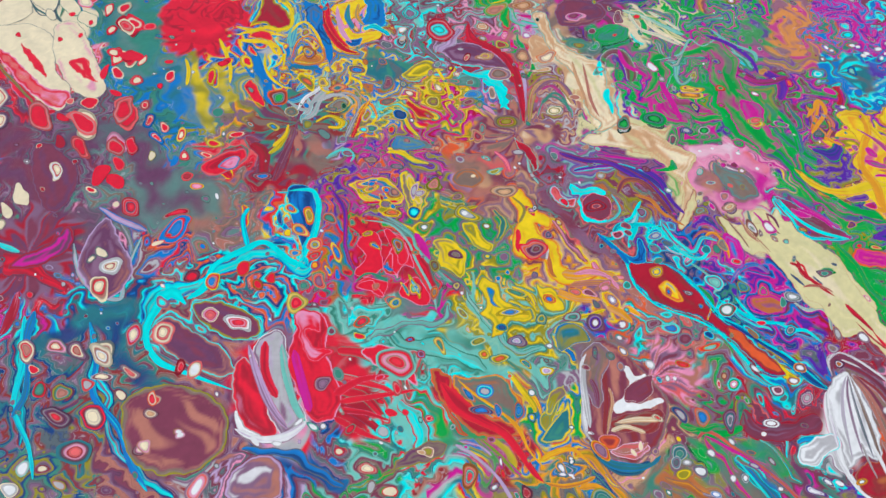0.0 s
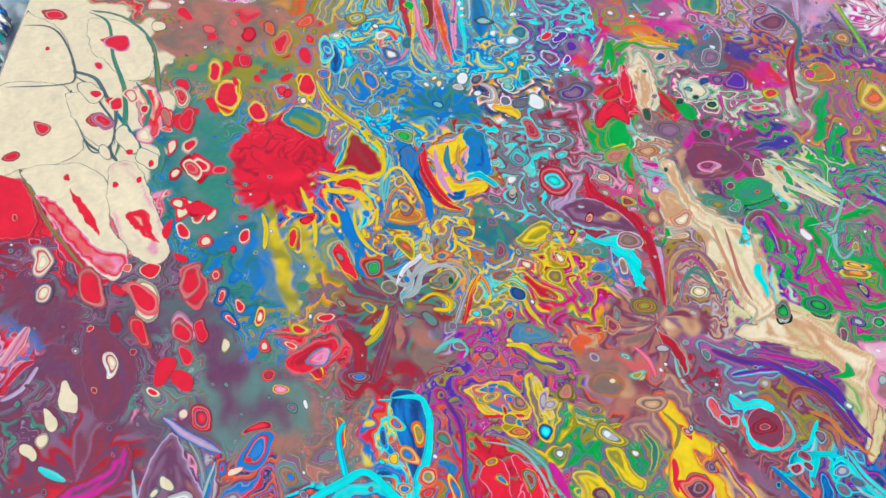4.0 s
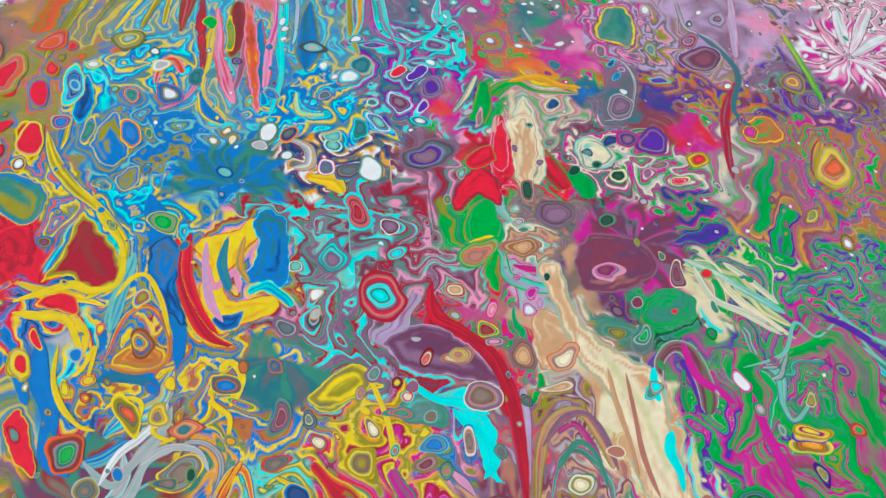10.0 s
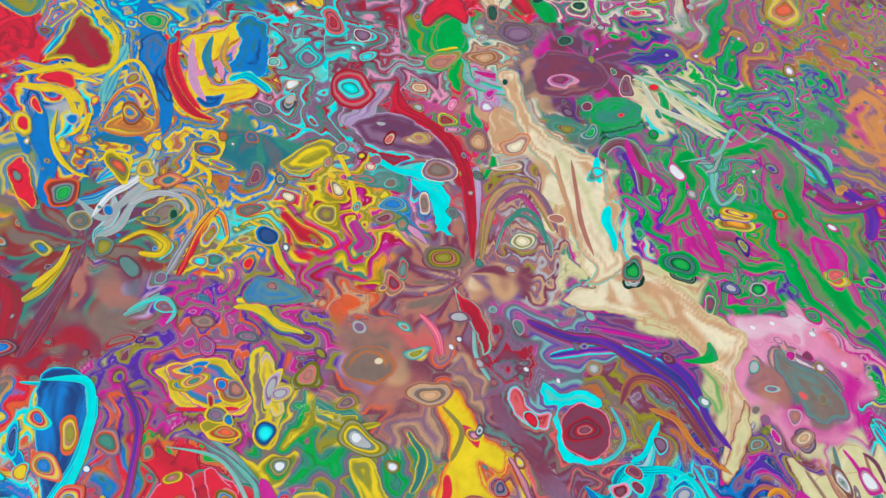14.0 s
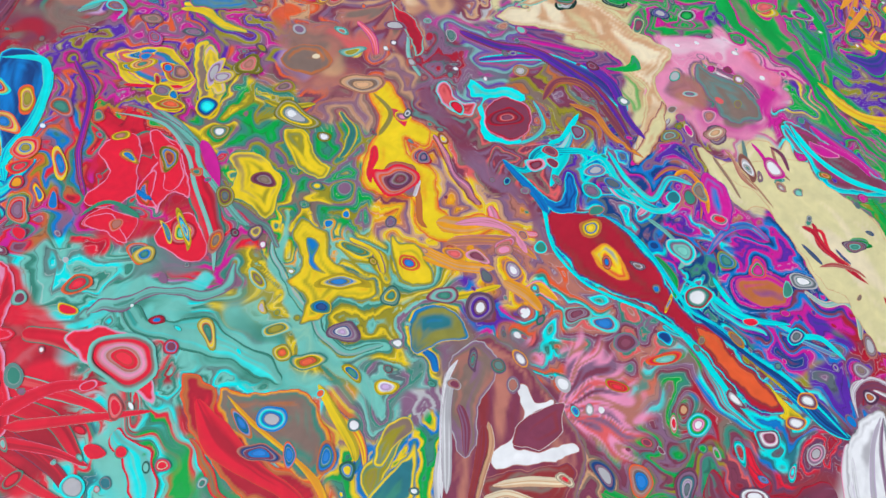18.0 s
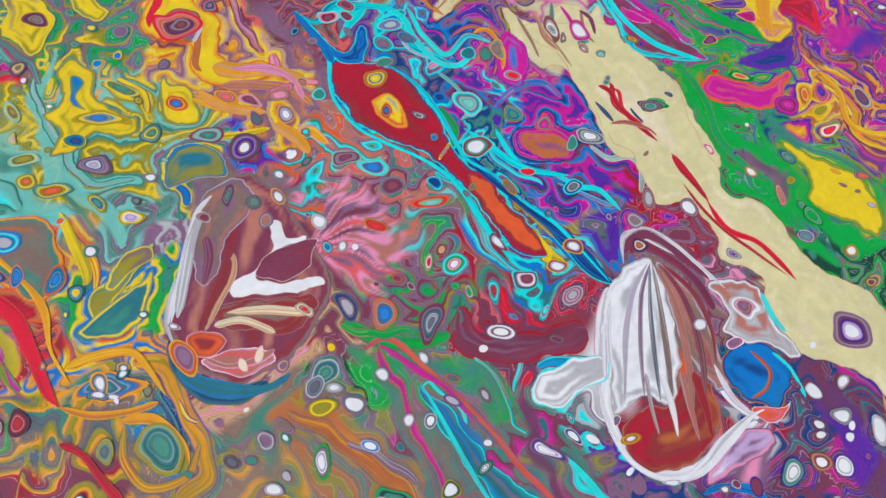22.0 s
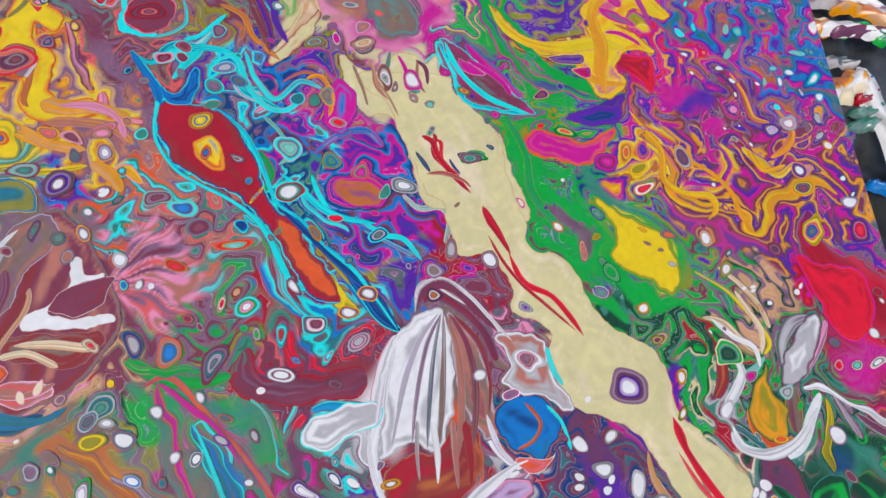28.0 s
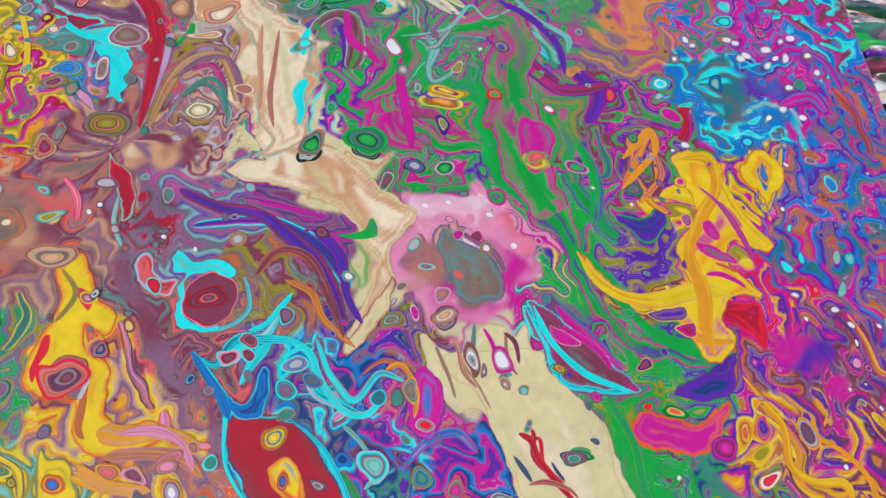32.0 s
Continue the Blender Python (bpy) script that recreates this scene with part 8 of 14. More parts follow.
run("WHl", 0.0003, (0.5100, -0.6480, 0.0008), (0.5110, -0.6330, 0.0010), (0.5120, -0.6170, 0.0007), (0.5150, -0.6030, 0.0010), (0.5200, -0.5950, 0.0008))
pool("eYTZT", 0.0013, (0.4790, -0.6510), (0.4870, -0.6410), (0.4960, -0.6330), (0.5020, -0.6270), (0.5010, -0.6400), (0.4970, -0.6500), (0.4900, -0.6530))
pool("eYEUe", 0.0007, (0.4850, -0.6330), (0.4900, -0.6210), (0.4990, -0.6170), (0.5010, -0.6220), (0.4930, -0.6290), (0.4880, -0.6350))
pool("QDKKb", 0.0010, (0.5650, -0.5290), (0.5690, -0.5230), (0.5780, -0.5270), (0.5890, -0.5280), (0.5990, -0.5350), (0.6050, -0.5440), (0.6110, -0.5540), (0.6150, -0.5660), (0.6200, -0.5770), (0.6310, -0.5850), (0.6360, -0.5960), (0.6440, -0.6040), (0.6510, -0.6140), (0.6530, -0.6210), (0.6450, -0.6220), (0.6370, -0.6170), (0.6320, -0.6080), (0.6250, -0.5990), (0.6200, -0.5890), (0.6120, -0.5810), (0.6030, -0.5730), (0.5880, -0.5670), (0.5770, -0.5590), (0.5690, -0.5470), (0.5650, -0.5370))
pool("KbNoN", 0.0013, (0.6220, -0.5830), (0.6310, -0.5880), (0.6380, -0.5990), (0.6460, -0.6080), (0.6520, -0.6180), (0.6460, -0.6200), (0.6380, -0.6140), (0.6310, -0.6050), (0.6250, -0.5960))
pool("EYEYo", 0.0005, (0.6470, -0.6090), (0.6550, -0.6190), (0.6590, -0.6250), (0.6540, -0.6260), (0.6490, -0.6230), (0.6520, -0.6200))
pool("QBDBB", 0.0008, (0.5570, -0.5110), (0.5640, -0.5240), (0.5780, -0.5280), (0.5810, -0.5120), (0.5780, -0.5060), (0.5750, -0.5180), (0.5690, -0.5220), (0.5610, -0.5130))
run("QQD", 0.0004, (0.5490, -0.4990, 0.0012), (0.5590, -0.5120, 0.0015), (0.5640, -0.5240, 0.0012), (0.5650, -0.5400, 0.0008), (0.5680, -0.5500, 0.0008), (0.5770, -0.5620, 0.0007), (0.5880, -0.5690, 0.0008), (0.6020, -0.5760, 0.0008), (0.6130, -0.5840, 0.0010), (0.6200, -0.5930, 0.0013), (0.6250, -0.6030, 0.0015), (0.6310, -0.6140, 0.0013), (0.6360, -0.6220, 0.0010))
run("QBQ", 0.0004, (0.5900, -0.5280, 0.0009), (0.6020, -0.5380, 0.0011), (0.6100, -0.5500, 0.0012), (0.6160, -0.5630, 0.0010), (0.6220, -0.5760, 0.0008), (0.6330, -0.5840, 0.0008), (0.6440, -0.5960, 0.0008), (0.6570, -0.6070, 0.0010), (0.6670, -0.6200, 0.0007), (0.6760, -0.6330, 0.0010))
run("DBP", 0.0008, (0.6200, -0.5690, 0.0018), (0.6270, -0.5800, 0.0020), (0.6390, -0.5920, 0.0023), (0.6520, -0.6050, 0.0023), (0.6650, -0.6170, 0.0020), (0.6760, -0.6320, 0.0013))
run("EYA", 0.0003, (0.6340, -0.5880, 0.0006), (0.6450, -0.6010, 0.0009), (0.6560, -0.6140, 0.0005))
drop(0.5850, -0.5360, 0.0060, 0.0050, 90, "oYBY")
pool("NAYNB", 0.0008, (0.5830, -0.5470), (0.5910, -0.5440), (0.5960, -0.5510), (0.5980, -0.5610), (0.5940, -0.5620), (0.5890, -0.5590), (0.5840, -0.5540))
drop(0.5890, -0.5530, 0.0038, 0.0023, 70, "NvB")
drop(0.6030, -0.5550, 0.0030, 0.0028, 0, "vWHU")
drop(0.6090, -0.5660, 0.0025, 0.0023, 90, "bTB")
drop(0.6130, -0.5730, 0.0048, 0.0009, 73, "YoAB")
drop(0.6240, -0.5900, 0.0029, 0.0015, 62, "oEU")
drop(0.4130, -0.4540, 0.0067, 0.0030, 85, "YTUB")
drop(0.4120, -0.4690, 0.0034, 0.0023, 90, "YDB")
drop(0.3960, -0.4690, 0.0071, 0.0037, 1, "YREN")
drop(0.3760, -0.4480, 0.0063, 0.0029, 158, "YTB")
drop(0.3770, -0.4870, 0.0045, 0.0035, 10, "RYEk")
drop(0.3810, -0.4970, 0.0040, 0.0035, 0, "RNVB")
drop(0.3540, -0.5020, 0.0088, 0.0033, 112, "YNBB")
drop(0.3810, -0.5320, 0.0038, 0.0025, 90, "sNk")
drop(0.3660, -0.4760, 0.0035, 0.0035, 0, "NVET")
drop(0.3490, -0.4710, 0.0075, 0.0049, 126, "VNUT")
drop(0.3380, -0.4940, 0.0071, 0.0062, 58, "NRYBE")
drop(0.3410, -0.5250, 0.0080, 0.0050, 133, "TNRV")
drop(0.3920, -0.5450, 0.0065, 0.0040, 125, "NVTZ")
drop(0.4760, -0.5280, 0.0028, 0.0025, 90, "EYBB")
drop(0.4950, -0.5320, 0.0030, 0.0030, 0, "SVDV")
drop(0.4660, -0.4870, 0.0035, 0.0030, 0, "EHW")
drop(0.4840, -0.4560, 0.0113, 0.0075, 0, "kFUF")
drop(0.4270, -0.4460, 0.0060, 0.0045, 90, "EskT")
drop(0.4140, -0.4500, 0.0089, 0.0038, 85, "YlVH")
drop(0.4810, -0.4360, 0.0045, 0.0034, 0, "FYL")
drop(0.5090, -0.4970, 0.0060, 0.0037, 124, "ANDVk")
drop(0.5020, -0.4750, 0.0040, 0.0030, 160, "YkVI")
drop(0.4380, -0.5360, 0.0040, 0.0035, 90, "VYEU")
drop(0.4110, -0.5060, 0.0038, 0.0023, 142, "RENT")
drop(0.4220, -0.5400, 0.0050, 0.0040, 90, "kNAU")
drop(0.4400, -0.5580, 0.0050, 0.0033, 90, "MYEVE")
drop(0.4420, -0.5710, 0.0037, 0.0015, 123, "YlH")
drop(0.4480, -0.5800, 0.0055, 0.0035, 0, "MYTE")
drop(0.4220, -0.5800, 0.0060, 0.0040, 100, "EYoT")
drop(0.4510, -0.5900, 0.0050, 0.0030, 0, "EYEN")
drop(0.4610, -0.5940, 0.0085, 0.0035, 175, "TYEN")
drop(0.4780, -0.5990, 0.0050, 0.0025, 110, "EYBT")
drop(0.4940, -0.5670, 0.0055, 0.0040, 110, "TYET")
drop(0.4660, -0.5710, 0.0050, 0.0035, 0, "YTBD")
pool("FLLLC", 0.0008, (0.6450, -0.4910), (0.6610, -0.5020), (0.6680, -0.4960), (0.6710, -0.4890), (0.6820, -0.4870), (0.6870, -0.4930), (0.6930, -0.4870), (0.6960, -0.4990), (0.7010, -0.5120), (0.7100, -0.5240), (0.7230, -0.5310), (0.7270, -0.5440), (0.7320, -0.5610), (0.7360, -0.5780), (0.7150, -0.5800), (0.6970, -0.5750), (0.6890, -0.5730), (0.6850, -0.5660), (0.6810, -0.5510), (0.6770, -0.5360), (0.6700, -0.5260), (0.6580, -0.5250), (0.6490, -0.5100))
pool("FLFCL", 0.0009, (0.5550, -0.4090), (0.5620, -0.4020), (0.5730, -0.4030), (0.5670, -0.3890), (0.5680, -0.3750), (0.5610, -0.3530), (0.5950, -0.3500), (0.5880, -0.3730), (0.5860, -0.3880), (0.5980, -0.3930), (0.6150, -0.4010), (0.6290, -0.4170), (0.6400, -0.4250), (0.6460, -0.4320), (0.6380, -0.4430), (0.6320, -0.4530), (0.6350, -0.4650), (0.6300, -0.4740), (0.6200, -0.4910), (0.6140, -0.5010), (0.6120, -0.5000), (0.6170, -0.4830), (0.6220, -0.4740), (0.6260, -0.4560), (0.6190, -0.4440), (0.6160, -0.4380), (0.6070, -0.4280), (0.5910, -0.4190), (0.5740, -0.4160), (0.5610, -0.4140))
pool("GGGGT", 0.0006, (0.6080, -0.4430), (0.6190, -0.4410), (0.6240, -0.4340), (0.6260, -0.4430), (0.6170, -0.4450))
pool("QVOXe", 0.0010, (0.6960, -0.4750), (0.7060, -0.4810), (0.7190, -0.4930), (0.7330, -0.5070), (0.7430, -0.5180), (0.7270, -0.5180), (0.7110, -0.5150), (0.7040, -0.5040), (0.7000, -0.4900))
pool("GXXVX", 0.0012, (0.7000, -0.3740), (0.7140, -0.3760), (0.7190, -0.3880), (0.7080, -0.4070), (0.7000, -0.4000))
run("GGT", 0.0008, (0.7180, -0.4450, 0.0035), (0.7300, -0.4610, 0.0045), (0.7400, -0.4760, 0.0023), (0.7540, -0.4920, 0.0025), (0.7720, -0.5000, 0.0040), (0.7840, -0.5030, 0.0028))
run("GPG", 0.0009, (0.7310, -0.3870, 0.0024), (0.7370, -0.4120, 0.0034), (0.7330, -0.4360, 0.0031))
pool("NNXXs", 0.0012, (0.7350, -0.5360), (0.7410, -0.5280), (0.7540, -0.5300), (0.7670, -0.5340), (0.7830, -0.5240), (0.7750, -0.5390), (0.7640, -0.5470), (0.7520, -0.5450), (0.7390, -0.5430))
pool("vPPDP", 0.0009, (0.7580, -0.5190), (0.7730, -0.5120), (0.7840, -0.5100), (0.7910, -0.5020), (0.7870, -0.5170), (0.7780, -0.5230), (0.7660, -0.5230))
pool("oAYYA", 0.0009, (0.8170, -0.4000), (0.8300, -0.3880), (0.8400, -0.3970), (0.8400, -0.4080), (0.8310, -0.4170), (0.8260, -0.4260), (0.8240, -0.4160), (0.8180, -0.4090))
drop(0.8290, -0.4040, 0.0091, 0.0025, 88, "AoBB")
pool("XRKRX", 0.0015, (0.7850, -0.4770), (0.8000, -0.4750), (0.8100, -0.4790), (0.8070, -0.5000), (0.7990, -0.4910), (0.7890, -0.4850))
run("AYO", 0.0006, (0.7920, -0.5120, 0.0015), (0.8000, -0.5250, 0.0015), (0.8060, -0.5360, 0.0018), (0.8050, -0.5520, 0.0020), (0.8140, -0.5590, 0.0020), (0.8270, -0.5600, 0.0023), (0.8290, -0.5670, 0.0015), (0.8240, -0.5730, 0.0013))
run("AAo", 0.0005, (0.8100, -0.5330, 0.0015), (0.8210, -0.5410, 0.0010), (0.8310, -0.5470, 0.0013), (0.8390, -0.5570, 0.0013), (0.8410, -0.5670, 0.0015), (0.8440, -0.5770, 0.0010))
run("AYb", 0.0008, (0.8530, -0.5310, 0.0015), (0.8590, -0.5430, 0.0015), (0.8720, -0.5390, 0.0013))
run("AAX", 0.0006, (0.7530, -0.3970, 0.0015), (0.7620, -0.3880, 0.0021), (0.7710, -0.3790, 0.0024), (0.7720, -0.3910, 0.0019), (0.7590, -0.4060, 0.0018), (0.7500, -0.4150, 0.0015))
pool("VQQQM", 0.0006, (0.5350, -0.4560), (0.5380, -0.4510), (0.5440, -0.4570), (0.5550, -0.4560), (0.5640, -0.4610), (0.5610, -0.4650), (0.5510, -0.4630), (0.5430, -0.4650), (0.5420, -0.4730), (0.5430, -0.4820), (0.5470, -0.4870), (0.5590, -0.4880), (0.5560, -0.4910), (0.5430, -0.4890), (0.5390, -0.4820), (0.5390, -0.4700), (0.5420, -0.4630), (0.5370, -0.4630))
pool("IKOOK", 0.0010, (0.5410, -0.4770), (0.5440, -0.4680), (0.5510, -0.4630), (0.5610, -0.4650), (0.5650, -0.4700), (0.5620, -0.4840), (0.5530, -0.4880), (0.5450, -0.4850))
pool("QIsKR", 0.0009, (0.5190, -0.4590), (0.5250, -0.4530), (0.5300, -0.4650), (0.5390, -0.4660), (0.5340, -0.4740), (0.5250, -0.4700))
run("QDB", 0.0005, (0.5480, -0.4990, 0.0009), (0.5580, -0.5050, 0.0018), (0.5660, -0.4950, 0.0018), (0.5780, -0.4940, 0.0020), (0.5900, -0.4950, 0.0018), (0.5990, -0.5030, 0.0018), (0.6010, -0.5160, 0.0020), (0.6110, -0.5220, 0.0018), (0.6210, -0.5270, 0.0010))
run("QQD", 0.0004, (0.5710, -0.4900, 0.0012), (0.5780, -0.4870, 0.0013), (0.5840, -0.4790, 0.0015), (0.5890, -0.4720, 0.0008))
run("BDQ", 0.0005, (0.5480, -0.4990, 0.0012), (0.5550, -0.5090, 0.0018), (0.5620, -0.5190, 0.0022), (0.5660, -0.5280, 0.0018))
drop(0.5640, -0.5020, 0.0055, 0.0040, 161, "QIKO")
drop(0.5720, -0.5010, 0.0040, 0.0035, 0, "QKO")
drop(0.5920, -0.5050, 0.0060, 0.0045, 170, "QVBH")
drop(0.5880, -0.5160, 0.0050, 0.0045, 0, "QeDV")
smear("IW", 0.0031, (0.647, -0.429, 0.0055), (0.658, -0.427, 0.0061), (0.671, -0.428, 0.0055), (0.681, -0.433, 0.0049))
smear("sI", 0.0030, (0.687, -0.439, 0.0073), (0.695, -0.448, 0.0061))
smear("XI", 0.0037, (0.691, -0.460, 0.0067), (0.688, -0.467, 0.0060))
smear("kI", 0.0037, (0.638, -0.443, 0.0061), (0.635, -0.459, 0.0045), (0.643, -0.474, 0.0040))
smear("IX", 0.0031, (0.656, -0.482, 0.0037), (0.672, -0.481, 0.0035), (0.685, -0.473, 0.0030))
pool("VeUeV", 0.0020, (0.6570, -0.4390), (0.6650, -0.4450), (0.6760, -0.4510), (0.6830, -0.4610), (0.6840, -0.4730), (0.6740, -0.4770), (0.6640, -0.4750), (0.6590, -0.4610), (0.6550, -0.4490))
drop(0.6490, -0.4590, 0.0045, 0.0030, 0, "kHMV")
drop(0.6560, -0.4730, 0.0049, 0.0038, 90, "IVk")
drop(0.6570, -0.4840, 0.0068, 0.0054, 149, "VFkF")
drop(0.7100, -0.5460, 0.0059, 0.0039, 23, "GTvK")
drop(0.7570, -0.5280, 0.0065, 0.0030, 0, "GYsN")
drop(0.7060, -0.4000, 0.0083, 0.0049, 160, "YNRs")
drop(0.6600, -0.3630, 0.0113, 0.0056, 0, "YEoA")
drop(0.6200, -0.3940, 0.0075, 0.0075, 0, "JGTJG")
drop(0.5920, -0.3990, 0.0068, 0.0049, 21, "JWGM")
run("KRO", 0.0004, (0.6860, -0.5350, 0.0008), (0.6920, -0.5360, 0.0013), (0.6920, -0.5460, 0.0013), (0.6990, -0.5540, 0.0010), (0.7060, -0.5600, 0.0005))
run("RKF", 0.0003, (0.6900, -0.5390, 0.0008), (0.6950, -0.5390, 0.0010), (0.6960, -0.5490, 0.0008), (0.7040, -0.5570, 0.0005))
pool("FLLLC", 0.0005, (0.6540, -0.5030), (0.6690, -0.5190), (0.6760, -0.5350), (0.6830, -0.5540), (0.6880, -0.5660), (0.6960, -0.5730), (0.6980, -0.5850), (0.7030, -0.5970), (0.7150, -0.5970), (0.7250, -0.6090), (0.7260, -0.6230), (0.7350, -0.6260), (0.7410, -0.6330), (0.7410, -0.6460), (0.7480, -0.6630), (0.7600, -0.6670), (0.7730, -0.6740), (0.7820, -0.6850), (0.7900, -0.7030), (0.7990, -0.7130), (0.8010, -0.7210), (0.8020, -0.7330), (0.8340, -0.7340), (0.8310, -0.7260), (0.8280, -0.7160), (0.8230, -0.6990), (0.8140, -0.6850), (0.8010, -0.6720), (0.7940, -0.6650), (0.7910, -0.6470), (0.7840, -0.6360), (0.7700, -0.6290), (0.7600, -0.6170), (0.7560, -0.6030), (0.7470, -0.5950), (0.7350, -0.5920), (0.7330, -0.5760), (0.7270, -0.5580), (0.7240, -0.5350), (0.7150, -0.5220), (0.7020, -0.5100), (0.6970, -0.4990))
run("KRF", 0.0003, (0.6860, -0.5360, 0.0015), (0.6910, -0.5390, 0.0015), (0.6940, -0.5470, 0.0015), (0.7020, -0.5580, 0.0015), (0.7090, -0.5660, 0.0006))
run("KRF", 0.0004, (0.7140, -0.5720, 0.0008), (0.7170, -0.5790, 0.0021), (0.7210, -0.5860, 0.0017), (0.7260, -0.5960, 0.0008))
run("RKF", 0.0003, (0.7250, -0.5950, 0.0008), (0.7310, -0.6090, 0.0015), (0.7430, -0.6150, 0.0013), (0.7510, -0.6250, 0.0013), (0.7560, -0.6330, 0.0005))
run("KsF", 0.0003, (0.7160, -0.5870, 0.0005), (0.7220, -0.5990, 0.0008), (0.7300, -0.6100, 0.0008), (0.7400, -0.6190, 0.0008), (0.7530, -0.6310, 0.0005))
run("RKF", 0.0003, (0.7910, -0.6670, 0.0008), (0.7930, -0.6740, 0.0020), (0.7950, -0.6810, 0.0014), (0.8010, -0.6920, 0.0018), (0.8100, -0.7050, 0.0015), (0.8150, -0.7140, 0.0005))
run("sRS", 0.0002, (0.7910, -0.6810, 0.0005), (0.7980, -0.6940, 0.0010), (0.8060, -0.7030, 0.0010), (0.8180, -0.7150, 0.0004), (0.8280, -0.7240, 0.0004))
run("SVF", 0.0002, (0.7730, -0.6810, 0.0004), (0.7850, -0.6940, 0.0008), (0.7950, -0.7090, 0.0008), (0.8030, -0.7250, 0.0004))
run("SFV", 0.0002, (0.7990, -0.6920, 0.0005), (0.8070, -0.7080, 0.0005), (0.8150, -0.7220, 0.0004))
run("GTE", 0.0006, (0.7270, -0.5210, 0.0018), (0.7360, -0.5410, 0.0018), (0.7380, -0.5630, 0.0022), (0.7470, -0.5780, 0.0020), (0.7560, -0.5860, 0.0015))
pool("GEYYY", 0.0015, (0.7680, -0.5630), (0.7770, -0.5690), (0.7870, -0.5740), (0.7990, -0.5800), (0.8040, -0.5900), (0.8050, -0.6050), (0.7990, -0.6140), (0.7890, -0.6060), (0.7770, -0.6010), (0.7720, -0.5940), (0.7760, -0.5840), (0.7720, -0.5740))
pool("XRRKR", 0.0015, (0.8650, -0.5900), (0.8760, -0.5930), (0.8970, -0.5970), (0.8980, -0.6190), (0.8850, -0.6330), (0.8760, -0.6270), (0.8720, -0.6140), (0.8680, -0.6020))
pool("VHkUO", 0.0010, (0.6970, -0.6240), (0.7050, -0.6320), (0.7130, -0.6460), (0.7150, -0.6610), (0.7170, -0.6720), (0.7110, -0.6770), (0.7030, -0.6650), (0.7000, -0.6540), (0.6980, -0.6370))
pool("VobKo", 0.0005, (0.6710, -0.6970), (0.6730, -0.6890), (0.6820, -0.6820), (0.6920, -0.6810), (0.6990, -0.6720), (0.7050, -0.6700), (0.7100, -0.6810), (0.7100, -0.6880), (0.7040, -0.6960), (0.6950, -0.7040), (0.6850, -0.7060), (0.6760, -0.7050))
pool("HWWHW", 0.0013, (0.6850, -0.6250), (0.6940, -0.6230), (0.6980, -0.6370), (0.6990, -0.6540), (0.6970, -0.6720), (0.6920, -0.6810), (0.6830, -0.6790), (0.6750, -0.6810), (0.6690, -0.6860), (0.6710, -0.6700), (0.6690, -0.6590), (0.6710, -0.6450), (0.6760, -0.6350))
run("HlW", 0.0003, (0.6930, -0.6250, 0.0008), (0.6850, -0.6370, 0.0010), (0.6790, -0.6540, 0.0013), (0.6760, -0.6700, 0.0007), (0.6740, -0.6810, 0.0005))
run("VHW", 0.0002, (0.6940, -0.6250, 0.0004), (0.6880, -0.6390, 0.0010), (0.6840, -0.6590, 0.0009), (0.6820, -0.6790, 0.0005))
run("SHl", 0.0003, (0.6940, -0.6250, 0.0005), (0.6910, -0.6420, 0.0008), (0.6890, -0.6610, 0.0010), (0.6880, -0.6810, 0.0005))
run("UHV", 0.0003, (0.6950, -0.6250, 0.0005), (0.6950, -0.6420, 0.0010), (0.6940, -0.6630, 0.0013), (0.6920, -0.6830, 0.0008))
run("kUH", 0.0003, (0.6960, -0.6250, 0.0005), (0.7010, -0.6420, 0.0013), (0.7020, -0.6630, 0.0015), (0.7000, -0.6850, 0.0010))
run("OUk", 0.0003, (0.6980, -0.6250, 0.0008), (0.7050, -0.6390, 0.0013), (0.7080, -0.6580, 0.0015), (0.7060, -0.6810, 0.0010))
run("bVk", 0.0003, (0.6990, -0.6250, 0.0008), (0.7100, -0.6380, 0.0013), (0.7140, -0.6530, 0.0008), (0.7130, -0.6670, 0.0005))
run("WHl", 0.0004, (0.6650, -0.6740, 0.0013), (0.6660, -0.6850, 0.0011), (0.6690, -0.6950, 0.0012), (0.6740, -0.7030, 0.0011), (0.6830, -0.7080, 0.0012), (0.6930, -0.7080, 0.0014), (0.7010, -0.7040, 0.0023), (0.7090, -0.6970, 0.0025), (0.7170, -0.6910, 0.0018), (0.7230, -0.6870, 0.0009), (0.7280, -0.6850, 0.0010))
run("WlV", 0.0005, (0.7230, -0.6870, 0.0009), (0.7170, -0.6810, 0.0012), (0.7140, -0.6740, 0.0013), (0.7120, -0.6670, 0.0005))
pool("QWHWW", 0.0011, (0.6390, -0.6770), (0.6420, -0.6700), (0.6500, -0.6670), (0.6580, -0.6630), (0.6690, -0.6640), (0.6690, -0.6720), (0.6580, -0.6770), (0.6500, -0.6820), (0.6420, -0.6810))
run("OvK", 0.0005, (0.6840, -0.6210, 0.0015), (0.6880, -0.6140, 0.0020), (0.6950, -0.6120, 0.0020), (0.7020, -0.6150, 0.0020), (0.7080, -0.6210, 0.0020), (0.7180, -0.6320, 0.0015))
run("WVW", 0.0002, (0.6830, -0.6250, 0.0005), (0.6850, -0.6140, 0.0008), (0.6950, -0.6090, 0.0008), (0.7060, -0.6160, 0.0009), (0.7150, -0.6260, 0.0008), (0.7240, -0.6360, 0.0008))
pool("oDBZD", 0.0010, (0.7150, -0.6670), (0.7220, -0.6600), (0.7320, -0.6590), (0.7400, -0.6640), (0.7430, -0.6720), (0.7380, -0.6810), (0.7320, -0.6860), (0.7290, -0.6830), (0.7220, -0.6810), (0.7160, -0.6740))
